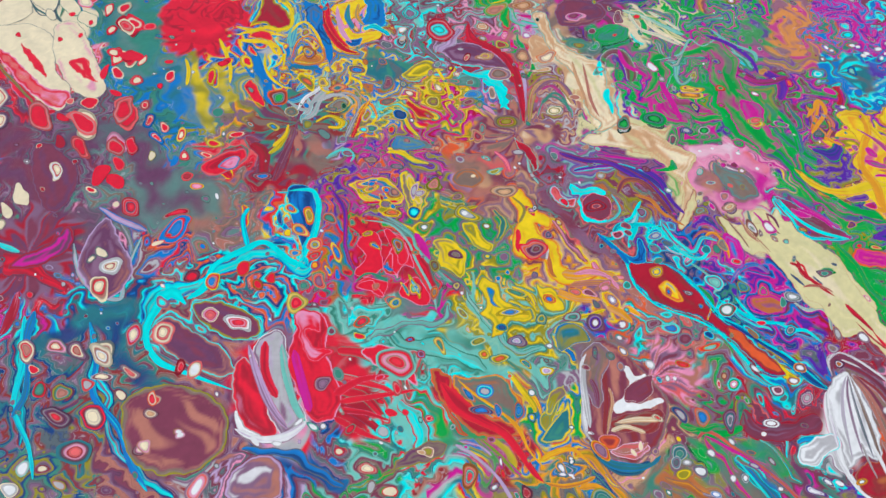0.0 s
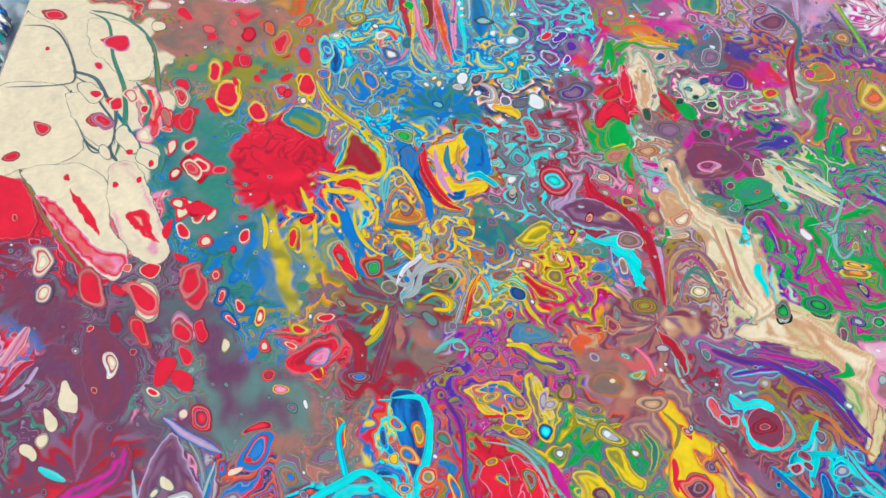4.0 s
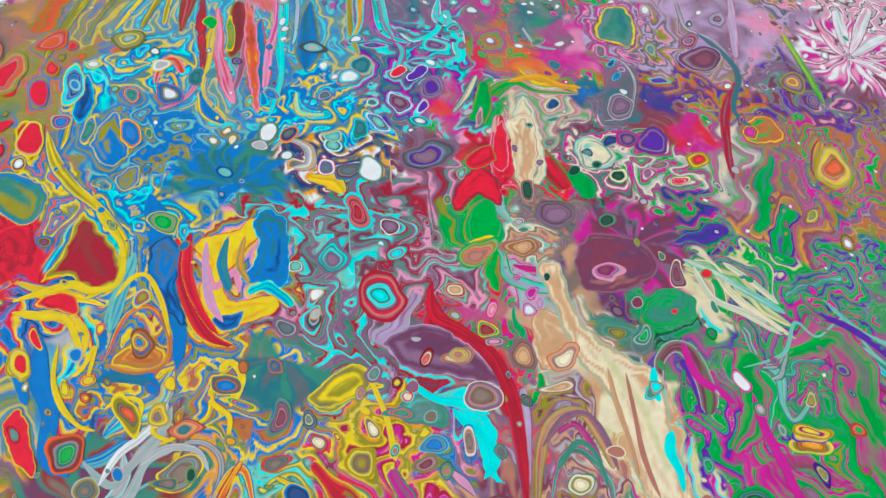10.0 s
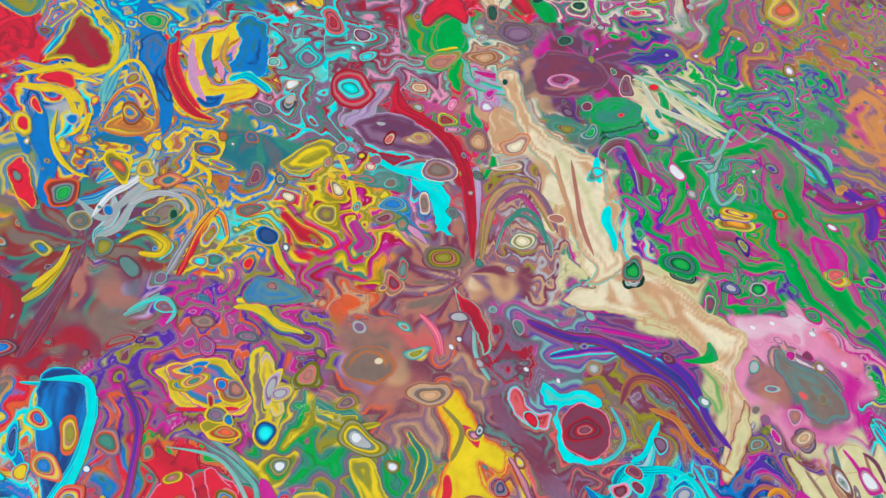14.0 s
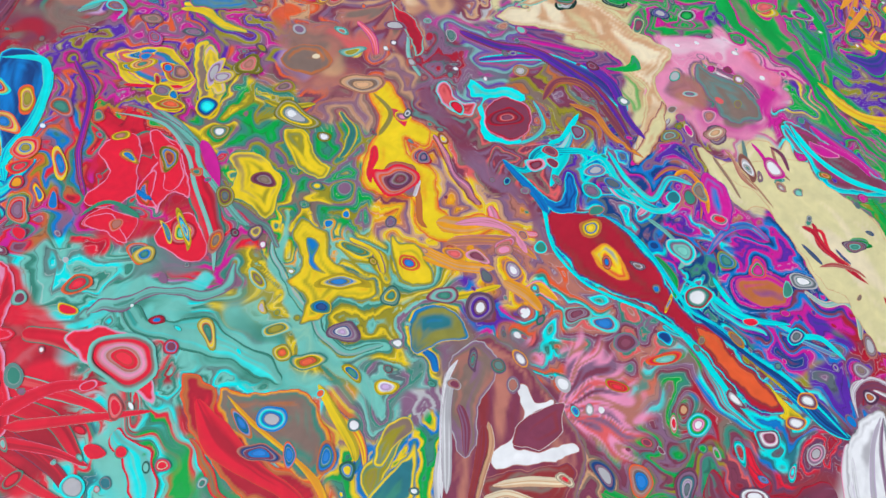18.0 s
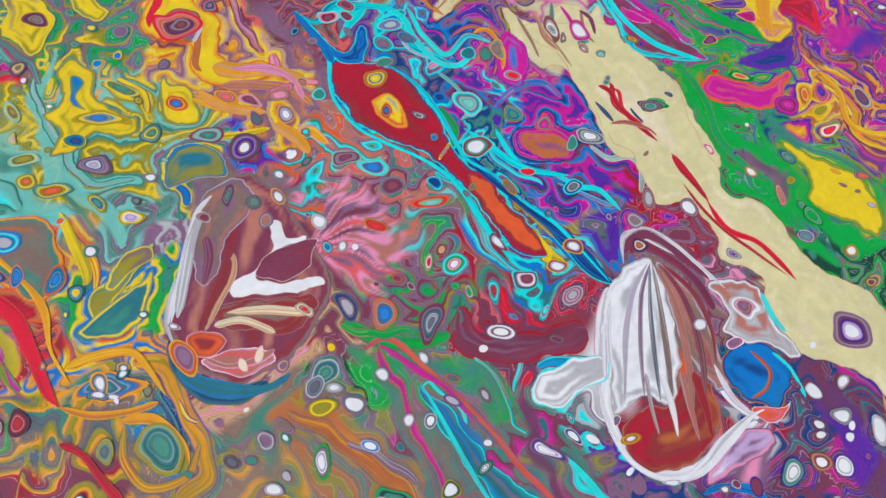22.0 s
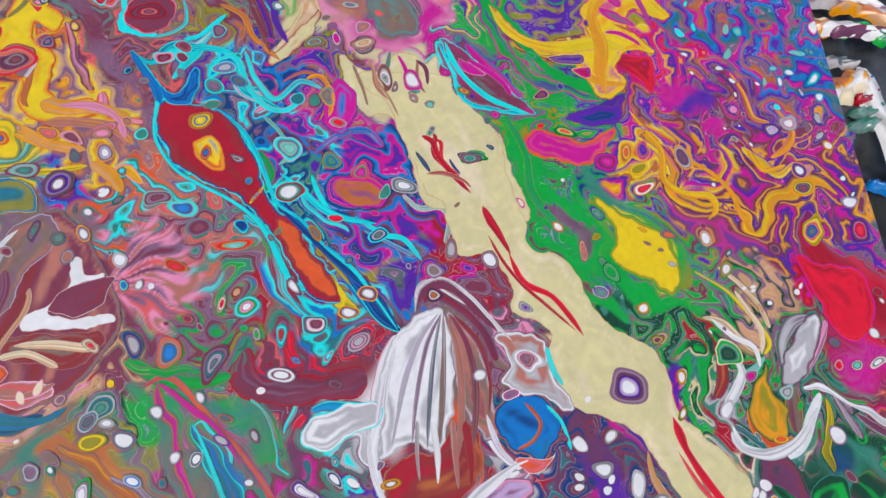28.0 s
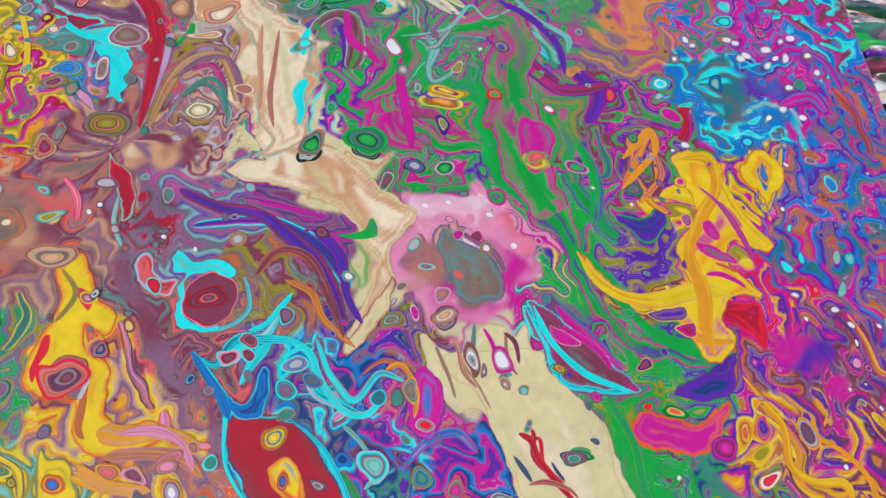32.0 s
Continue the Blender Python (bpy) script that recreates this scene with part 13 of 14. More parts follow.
def pour_film(nx, ny):
    """The sheet of paint over the canvas: each region's pigments, folded into one another by the flow."""
    gx, gy = np.meshgrid(np.linspace(0, WIDE, nx), np.linspace(-DEEP, 0, ny))
    x, y = gx.ravel().astype(np.float32), gy.ravel().astype(np.float32)
    back_x, back_y = flow(x, y, -0.42)
    qx, qy = x + back_x, y + back_y
    far_x, far_y = flow(qx, qy, -0.75)
    # the swirls drag the borders of the regions
    wx = qx + far_x + 0.022 * (smooth_noise(qx * 22, qy * 22, 0) - 0.5)
    wy = qy + far_y + 0.022 * (smooth_noise(qx * 22, qy * 22, 1) - 0.5)
    cx, cy, cr = (np.array([z[k] for z in ZONES], np.float32) for k in range(3))
    which = np.zeros(len(x), np.int32)
    for a in range(0, len(x), 40000):
        s = slice(a, a + 40000)
        d = np.hypot(wx[s, None] - cx, wy[s, None] - cy) / cr
        which[s] = d.argmin(1)
    # how far each place lies from the nearest run or drop, in the paint as it was before it swirled
    sx, sy = qx.reshape(ny, nx), qy.reshape(ny, nx)
    near = np.full((ny, nx), 0.03, np.float32)

    def window(x0, x1, y0, y1):
        i0, i1 = max(0, int(x0 / WIDE * (nx - 1))), min(nx, int(x1 / WIDE * (nx - 1)) + 2)
        j0, j1 = max(0, int((y0 + DEEP) / DEEP * (ny - 1))), min(ny, int((y1 + DEEP) / DEEP * (ny - 1)) + 2)
        return (slice(j0, j1), slice(i0, i1)) if i1 > i0 and j1 > j0 else None

    for kind, pigments, rim, nodes in STREAMS:
        pts = [glide(nodes, n / 4) for n in range(4 * (len(nodes) - 1) + 1)]
        for p, q in zip(pts, pts[1:]):
            reach = max(p.z, q.z) + 0.022
            w = window(min(p.x, q.x) - reach, max(p.x, q.x) + reach, min(p.y, q.y) - reach, max(p.y, q.y) + reach)
            if w:
                d = q - p
                k = np.clip(((sx[w] - p.x) * d.x + (sy[w] - p.y) * d.y) / (d.x**2 + d.y**2 + 1e-12), 0, 1)
                near[w] = np.minimum(near[w], np.hypot(sx[w] - p.x - k * d.x, sy[w] - p.y - k * d.y) - (p.z + k * d.z))
    for x0, y0, a, b, way, pigments in CELLS:
        reach = a + 0.016
        w = window(x0 - reach, x0 + reach, y0 - reach, y0 + reach)
        if w:
            c, s = math.cos(radians(way)), math.sin(radians(way))
            hx, hy = flow([x0], [y0], 0.42)
            dx, dy = sx[w] + hx[0] - x0, sy[w] + hy[0] - y0
            near[w] = np.minimum(near[w], (np.hypot((dx * c + dy * s) / a, (dy * c - dx * s) / b) - 1) * b * 1.15)
    for line in OUTLINES:
        w = window(line[:, 0].min() - 0.012, line[:, 0].max() + 0.012, line[:, 1].min() - 0.012, line[:, 1].max() + 0.012)
        if w:
            for (ax, ay), (bx, by) in zip(line[::2], np.roll(line, -2, 0)[::2]):
                v = window(min(ax, bx) - 0.012, max(ax, bx) + 0.012, min(ay, by) - 0.012, max(ay, by) + 0.012)
                if v:
                    k = np.clip(((gx[v] - ax) * (bx - ax) + (gy[v] - ay) * (by - ay)) / ((bx - ax) ** 2 + (by - ay) ** 2 + 1e-12), 0, 1)
                    near[v] = np.minimum(near[v], np.hypot(gx[v] - ax - k * (bx - ax), gy[v] - ay - k * (by - ay)))
    near = np.maximum(near, 0).ravel()
    # folds of the pour: they follow those edges, and run long where the paint ran
    ways = np.array([-1 if z[4] is None else int(round(z[4] / 30.0)) % 6 for z in ZONES])[which]
    ripple = np.zeros(len(x), np.float32)
    for n in range(-1, 6):
        share = soften((ways == n).reshape(ny, nx).astype(np.float32), 5).ravel()
        t, k = (radians(120.0), 0.6) if n < 0 else (radians(30.0 * n), 0.13)
        u, v = (math.cos(t) * wx + math.sin(t) * wy) * k, -math.sin(t) * wx + math.cos(t) * wy
        ripple += share * smooth_noise(u * 54 + 30, v * 54 + 30, 24 + n)
    fold = 2.0 * np.sqrt(near / 0.0042 + 0.15) + 2.4 * ripple + 0.5 * smooth_noise(qx * 95 + 30, qy * 95 + 30, 35)
    # packed cells, each with its own nest of rings
    t = radians(115.0)
    u, v = (math.cos(t) * wx + math.sin(t) * wy) * 0.68, -math.sin(t) * wx + math.cos(t) * wy
    u, v = u + 0.004 * (smooth_noise(qx * 160, qy * 160, 36) - 0.5), v + 0.004 * (smooth_noise(qx * 160, qy * 160, 37) - 0.5)
    cells, runny = 0.0, soften((ways >= 0).reshape(ny, nx).astype(np.float32), 6).ravel()
    for n, (often, much) in enumerate(((88.0, 2.6), (165.0, 1.7))):
        gap, mark = foam(u * often + 40, v * often + 40, n)
        gap = soften(np.minimum(gap, 0.9).reshape(ny, nx), 1).ravel()
        there = np.clip((smooth_noise(wx * 30 + 7 * n, wy * 30, 38 + n) - 0.40) * 6, 0, 1)
        cells = cells + much * there * (1 - 0.8 * runny) * (0.35 + 1.0 * mark) * gap
    fold = ((fold + cells) * 2.3 + 20).astype(np.float32)
    table = np.zeros((len(ZONES), 5, 3), np.float32)
    for n, z in enumerate(ZONES):
        for m in range(5):
            table[n, m] = INK[z[3][m % len(z[3])]]
    # neighbouring regions bleed into one another
    shades = table[which].reshape(ny, nx, 5, 3)
    for _ in range(2):
        shades = (np.roll(shades, 1, 0) + np.roll(shades, -1, 0) + np.roll(shades, 1, 1) + np.roll(shades, -1, 1) + shades) / 5
    shades = shades.reshape(-1, 5, 3)
    busy = np.array([0.05 if len(set(z[3])) < 2 else 0.2 if len(set(z[3])) < 3 else 0.85 for z in ZONES], np.float32)[which]
    busy = soften(busy.reshape(ny, nx), 2).ravel() * (1 - 0.5 * runny)
    k = (0.35 * runny)[:, None, None]
    shades = shades * (1 - k) + shades.mean(1, keepdims=True) * k
    smear_layer = np.zeros((ny, nx, 4), np.float32)
    which = which.reshape(ny, nx)
    # soft hazes
    for number, (pigments, feather, nodes) in enumerate(SMEARS):
        pts = [glide(nodes, n / 3) for n in range(3 * (len(nodes) - 1) + 1)]
        reach = max(p.z for p in pts) + feather
        w = window(min(p.x for p in pts) - reach, max(p.x for p in pts) + reach, min(p.y for p in pts) - reach, max(p.y for p in pts) + reach)
        if not w:
            continue
        deep = np.full(sx[w].shape, -1.0, np.float32)
        for p, q in zip(pts, pts[1:]):
            d = q - p
            k = np.clip(((sx[w] - p.x) * d.x + (sy[w] - p.y) * d.y) / (d.x**2 + d.y**2 + 1e-12), 0, 1)
            deep = np.maximum(deep, (p.z + k * d.z) - np.hypot(sx[w] - p.x - k * d.x, sy[w] - p.y - k * d.y))
        rough = smooth_noise(sx[w] * 70 + number, sy[w] * 70 + 9, 54) - 0.5
        soft = np.clip((deep + 0.5 * feather + 1.1 * feather * rough) / feather, 0, 1)
        soft = (0.9 * soft * soft * (3 - 2 * soft))[..., None]
        k = np.clip(0.5 + 2.4 * (smooth_noise(wx.reshape(ny, nx)[w] * 40 + number, wy.reshape(ny, nx)[w] * 40 + 5, 55) - 0.5), 0, 1)[..., None]
        shade = np.array(INK[pigments[0]]) * (1 - k) + np.array(INK[pigments[-1]]) * k
        had = smear_layer[w][..., 3:]
        total = np.maximum(had + soft - had * soft, 1e-5)
        smear_layer[w] = np.concatenate([(smear_layer[w][..., :3] * had * (1 - soft) + shade * soft) / total, total], -1)
    # soft blown blooms
    for kind, x0, y0, reach, start, end, streaks, pigments in BLOOMS:
        w = window(x0 - reach * 1.2, x0 + reach * 1.2, y0 - reach * 1.2, y0 + reach * 1.2)
        if not w:
            continue
        dx, dy = 0.75 * gx[w] + 0.25 * sx[w] - x0, 0.75 * gy[w] + 0.25 * sy[w] - y0
        r, a = np.hypot(dx, dy) / reach, np.degrees(np.arctan2(dy, dx))
        mid, half = (start + end) / 2, (end - start) / 2
        off = (a - mid + 180) % 360 - 180
        bent = (off + 40 * r * (smooth_noise(r * 2 + 5, off * 0 + streaks, 50) - 0.5)) / 360
        ray = smooth_noise(bent * streaks * 0.9 + 80, r * 1.2 + 20, 51) * 0.65 + smooth_noise(bent * streaks * 1.9 + 80, r * 1.5 + 20, 52) * 0.35
        ragged = 0.66 + 0.6 * smooth_noise(bent * streaks * 1.6 + 80, r * 0 + 3, 53)
        soft = np.clip((ragged - r) / 0.22, 0, 1) * np.clip((half - np.abs(off)) / 14 + 0.3, 0, 1)
        soft = (soft * soft * (3 - 2 * soft))[..., None]
        if kind.endswith("fan"):  # the colours lie side by side
            pick = np.clip((off + half) / (2 * half) + 0.16 * (ray - 0.5), 0, 0.999) * len(pigments)
        else:
            pick = np.clip((ray - 0.24) / 0.52, 0, 0.999) * len(pigments)
        tones = np.array([INK[p] for p in pigments] + [INK[pigments[-1]]])
        f = (pick - pick.astype(int))[..., None]
        f = np.clip((f - 0.5) * 2, 0, 1)
        shade = tones[pick.astype(int)] * (1 - f) + tones[np.minimum(pick.astype(int) + 1, len(pigments))] * f
        had = smear_layer[w][..., 3:]
        total = np.maximum(had + soft - had * soft, 1e-5)
        smear_layer[w] = np.concatenate([(smear_layer[w][..., :3] * had * (1 - soft) + shade * soft) / total, total], -1)
    z = 0.00002 * np.sin(fold * math.pi)
    verts = np.stack([x, y, z], 1)
    base = (np.arange(ny - 1)[:, None] * nx + np.arange(nx - 1)).ravel()
    faces = np.stack([base, base + 1, base + nx + 1, base + nx], 1)
    me = bpy.data.meshes.new("paint_film")
    me.vertices.add(len(verts))
    me.vertices.foreach_set("co", verts.ravel())
    me.loops.add(faces.size)
    me.loops.foreach_set("vertex_index", faces.ravel().astype(np.int32))
    me.polygons.add(len(faces))
    me.polygons.foreach_set("loop_start", np.arange(0, faces.size, 4, dtype=np.int32))
    me.polygons.foreach_set("use_smooth", np.ones(len(faces), bool))
    me.update(calc_edges=True)
    for n in range(5):
        layer = me.attributes.new("pigment_%d" % n, "FLOAT_COLOR", "POINT")
        layer.data.foreach_set("color", np.concatenate([shades[:, n], np.ones((len(x), 1), np.float32)], 1).ravel())
    layer = me.attributes.new("smear", "FLOAT_COLOR", "POINT")
    layer.data.foreach_set("color", smear_layer.ravel())
    for name, values in (("fold", fold), ("busy", busy)):
        layer = me.attributes.new(name, "FLOAT", "POINT")
        layer.data.foreach_set("value", values.astype(np.float32))
    me.materials.append(FILM_PAINT)
    ob = new("paint_film", me)
    ob.parent = painting
    tagged(ob, "glossy film of many marbled paint colours", kind="stuff")
    return which


NX, NY = 1100, 917
REGION = pour_film(NX, NY)


def region_at(x, y):
    i = min(NY - 1, max(0, round((y + DEEP) / DEEP * (NY - 1))))
    j = min(NX - 1, max(0, round(x / WIDE * (NX - 1))))
    return ZONES[REGION[i, j]]


# ---- the canvas under it ----
CANVAS = plain("canvas_cloth", (214, 208, 200), 0.8, (150, 120, 130), 9.0, low=0.5, high=0.75)
bm = bmesh.new()
bmesh.ops.create_cube(bm, size=1, matrix=Matrix.Translation((WIDE / 2, -DEEP / 2, -0.0205)) @ Matrix.Diagonal((WIDE - 0.002, DEEP - 0.002, 0.04, 1)))
bmesh.ops.bevel(bm, geom=bm.edges[:], offset=0.003, segments=2, affect="EDGES")
part("canvas", bm, CANVAS, painting, "stretched canvas with paint-wet sides")


# ---- streams and pools of one paint ----
def noise_along(s, seed, scale):
    return noise.noise(Vector((s * scale, seed * 7.31, seed * 1.7)))


def dragged(verts, much=0.42, hub=None):
    v = np.array(verts, np.float32)
    dx, dy = flow(v[:, 0], v[:, 1], much)
    if hub:
        hx, hy = flow([hub[0]], [hub[1]], much)
        dx, dy = dx - hx[0], dy - hy[0]
    v[:, 0] = np.clip(v[:, 0] + dx, 0.0005, WIDE - 0.0005)
    v[:, 1] = np.clip(v[:, 1] + dy, -DEEP + 0.0005, -0.0005)
    return [tuple(map(float, p)) for p in v]


def stream_label(pigments):
    """What a run of paint looks like, from its pigments."""
    text = "wet %s run of paint" % COLOUR[pigments[0]]
    if len(pigments) > 1 and pigments[1] != pigments[0]:
        text += " streaked with " + COLOUR[pigments[1]]
    return text if pigments[-1] in pigments[:2] else text + ", edged " + COLOUR[pigments[-1]]


def run_stream(seed, kind, pigments, rim, nodes, level=None):
    """A run of paint along a line, as wide as its nodes say, with thin rims of other paint and streaks inside."""
    top = 0.00006 + seed * 0.0000006 if level is None else level
    calm = level is not None or kind.split("_")[-1] in CALM
    wander = 0.0 if level is not None or kind.split("_")[-1] in PURE or kind.startswith(("cream", "yellow")) else 0.7
    fill, streak = INK[pigments[0]], INK[pigments[1 if len(pigments) > 1 else 0]]
    rims = [INK[c] for c in (pigments[1:] if len(pigments) < 3 else pigments[2:])] or [fill]
    if level is None:
        rims.append(tuple(0.5 * c for c in rims[-1]))
    shares = [1.0] * len(rims)
    shares[-1] = 0.3
    long = sum((Vector(a[:2]) - Vector(b[:2])).length for a, b in zip(nodes, nodes[1:]))
    steps = max(14, min(160, int(long / 0.0011)))
    verts, tints, wide = [], [], 0
    for n in range(steps + 1):
        k = n / steps * (len(nodes) - 1)
        p, q, o = glide(nodes, k), glide(nodes, min(len(nodes) - 1, k + 0.04)), glide(nodes, max(0, k - 0.04))
        side = Vector((o.y - q.y, q.x - o.x)).normalized()
        f = n / steps
        tip = math.sqrt(max(0.0, 1 - max(0.0, abs(2 * f - 1) - 0.78) ** 2 / 0.22**2))
        tip = min(tip, 0.15 + (1 - abs(2 * f - 1)) / 0.3) if level is not None else tip
        s = f * long
        half = max(0.00035, p.z)
        loose = min(0.45 * half, 0.0022) * (0.25 if calm else 1.0)
        reach = [tip * max(0.3 * half, half + loose * (1.1 * noise_along(s, seed + e, 75) + 0.8 * noise_along(s, seed + e + 0.3, 190))) for e in (0.0, 0.6)]
        edge = min(0.5, rim * (0.8 if level is None else 0.55) * sum(shares) / half)
        lanes, at = [], 1.0
        for r in reversed(range(len(rims))):
            at_next = at - edge * shares[r] / sum(shares)
            lanes += [(-at, r), (-at_next, r)]
            at = at_next
        lanes += [(at * (-1 + j / 7), -1) for j in range(15)]
        bleed = rims[0]
        lanes += [(-u, r) for u, r in reversed(lanes[: 2 * len(rims)])]
        wide = len(lanes)
        for u, tone in lanes:
            w = reach[0] if u < 0 else reach[1]
            verts.append((p.x + side.x * u * w, p.y + side.y * u * w, top + n * 1.2e-7 + u * 4e-7))
            if tone == -1:
                m = noise.noise(Vector((u * 3.0 + 1.2 * noise_along(s, seed, 30), s * 26, seed * 3.1)))
                m = min(1.0, max(0.0, (m - 0.06) * 5)) * 0.8
                tint = [a * (1 - m) + b * m for a, b in zip(fill, streak)]
                if wander:
                    local = INK[region_at(p.x, p.y)[3][seed % 2]]
                    m = noise.noise(Vector((u * 2.3 + 5 + 1.6 * noise_along(s, seed + 2, 24), s * 20, seed * 1.3)))
                    m = min(1.0, max(0.0, (m - 0.16) * 7)) * wander
                    tint = [a * (1 - m) + b * m for a, b in zip(tint, local)]
                    m = 0.92 + 0.25 * noise.noise(Vector((u * 1.4, s * 34, seed * 2.2)))
                    tint = [a * m for a in tint]
                else:
                    m = 0.95 + (0.12 if level is not None else 0.3) * noise.noise(Vector((u * 1.4, s * 30, seed * 2.2)))
                    tint = [a * m for a in tint]
                m = max(0.0, abs(u) / max(at, 0.01) - 0.55) / 0.45 * (0.25 if wander else 0.08)
                tints.append([a * (1 - m) + b * m for a, b in zip(tint, bleed)])
            else:
                tints.append(rims[tone])
    faces = [(n * wide + j, (n + 1) * wide + j, (n + 1) * wide + j + 1, n * wide + j + 1) for n in range(steps) for j in range(wide - 1)]
    return link_mesh(kind, dragged(verts, 0.0 if level is not None else 0.05 if calm else 0.3), faces, WET_PAINT, painting, STREAM_LABELS.get(kind, stream_label(pigments)), tints, smooth=False)


CALM = ("streak", "arc", "arch", "line", "thread", "loop", "stripe", "tuft", "curl", "hem", "edge", "fall", "fold", "petal", "feather", "lip", "bowl", "wedge", "band", "outline", "plume", "vein", "rim", "lake")
PURE = ("flame", "mass", "bowl", "puff", "wing", "plume", "stripe", "tongue", "lake", "vein", "rim", "blob", "lobe", "lip", "wedge", "outline", "petal", "puff", "streak")
STREAM_LABELS = {
    "cream_stream": "broad pale cream stream of paint", "crimson_lake": "deep crimson pool with a bright cyan rim",
    "yellow_blob": "bright yellow blot on green paint", "cyan_river": "thin branching cyan run of paint",
    "mint_river": "pale mint run of paint", "magenta_lens": "magenta lens-shaped pool",
}
for number, (kind, pigments, rim, nodes) in enumerate(STREAMS):
    run_stream(number, kind, pigments, rim, nodes)


# ---- pools with a closed outline ----
def lay_pool(order, pigments, rim, line):
    """A sheet of paint inside the outline: its depth from the edge sorts the pigments, streaks run along it."""
    lo, hi = line.min(0), line.max(0)
    step = min(0.0015, max(0.0006, math.sqrt((hi[0] - lo[0]) * (hi[1] - lo[1])) / 46))
    ni, nj = int((hi[0] - lo[0]) / step) + 3, int((hi[1] - lo[1]) / step) + 3
    gx, gy = np.meshgrid(lo[0] - step + step * np.arange(ni + 1), lo[1] - step + step * np.arange(nj + 1))
    deep, ex, ey = within(gx, gy, line)
    inner = (deep > 0).reshape(nj + 1, ni + 1)
    quad = inner[:-1, :-1] | inner[1:, :-1] | inner[:-1, 1:] | inner[1:, 1:]
    j, i = np.nonzero(quad)
    base = j * (ni + 1) + i
    faces = np.stack([base, base + 1, base + ni + 2, base + ni + 1], 1)
    used, faces = np.unique(faces, return_inverse=True)
    faces = faces.reshape(-1, 4)
    out = deep[used] <= 0
    x, y = np.where(out, ex[used], gx.ravel()[used]), np.where(out, ey[used], gy.ravel()[used])
    d = np.maximum(deep[used], 0)
    axis = np.linalg.eigh(np.cov((line - line.mean(0)).T))[1][:, 1]
    u, v = x * axis[0] + y * axis[1], -x * axis[1] + y * axis[0]
    bend = 0.012 * (smooth_noise(x * 45 + order, y * 45, 20) - 0.5)
    # streaks that follow the edge near it and the length of the pool further in
    layers = smooth_noise(d * 330 + 2.5 * smooth_noise(x * 40, y * 40 + order, 19), 22 * u + order * 3.1, 21)
    along = smooth_noise(u * 20 + order * 3.1, (v + bend) * 110, 22)
    k = np.clip(d / 0.012, 0, 1)
    streak = layers * (1 - k) + along * k
    one = np.clip((streak - 0.50) / 0.16, 0, 1)[:, None]
    two = np.clip((0.40 - streak) / 0.14, 0, 1)[:, None]
    ink = [np.array(INK[c]) for c in pigments]
    fill = ink[2] * (1 - one) + ink[3] * one
    fill = fill * (1 - 0.85 * two) + ink[4] * 0.85 * two
    fill = fill * (0.90 + 0.24 * (0.6 * along + 0.4 * smooth_noise(x * 320, y * 320, 18)))[:, None]
    edge = rim * (0.25 + 1.1 * smooth_noise(x * 110 + 3, y * 110, 23))
    fold = np.minimum(d / edge, 2.0) + 0.03
    cover = np.clip((d / edge - 1.1) / 1.3, 0, 1)
    smear_ink = np.concatenate([fill, (cover * cover * (3 - 2 * cover))[:, None]], 1)
    me = bpy.data.meshes.new("pool")
    level = 0.00032 + order * 0.0000004
    me.from_pydata(np.stack([x, y, np.full(len(x), level)], 1).tolist(), [], faces.tolist())
    n = len(x)
    for k in range(5):
        me.attributes.new("pigment_%d" % k, "FLOAT_COLOR", "POINT").data.foreach_set("color", np.tile(np.array((*INK[pigments[k]], 1.0), np.float32), n))
    me.attributes.new("smear", "FLOAT_COLOR", "POINT").data.foreach_set("color", smear_ink.astype(np.float32).ravel())
    me.attributes.new("fold", "FLOAT", "POINT").data.foreach_set("value", fold.astype(np.float32))
    busy = np.where(d < 2 * rim, 0.3, 0.0)
    me.attributes.new("busy", "FLOAT", "POINT").data.foreach_set("value", busy.astype(np.float32))
    me.materials.append(FILM_PAINT)
    ob = new(COLOUR[pigments[2]].replace(" ", "_") + "_pool", me)
    ob.parent = painting
    text = "wet %s pool of paint" % COLOUR[pigments[2]]
    if pigments[4] != pigments[2]:
        text += " streaked with " + COLOUR[pigments[4]]
    tagged(ob, text if pigments[0] == pigments[2] else text + ", edged " + COLOUR[pigments[0]])


for (order, pigments, rim, nodes), line in zip(POOLS, OUTLINES):
    lay_pool(order, pigments, rim, line)
for order, pigments, rim, nodes in RUNS:
    run_stream(order, COLOUR[pigments[0]].replace(" ", "_") + "_run", pigments, rim, nodes, 0.00032 + order * 0.0000004)


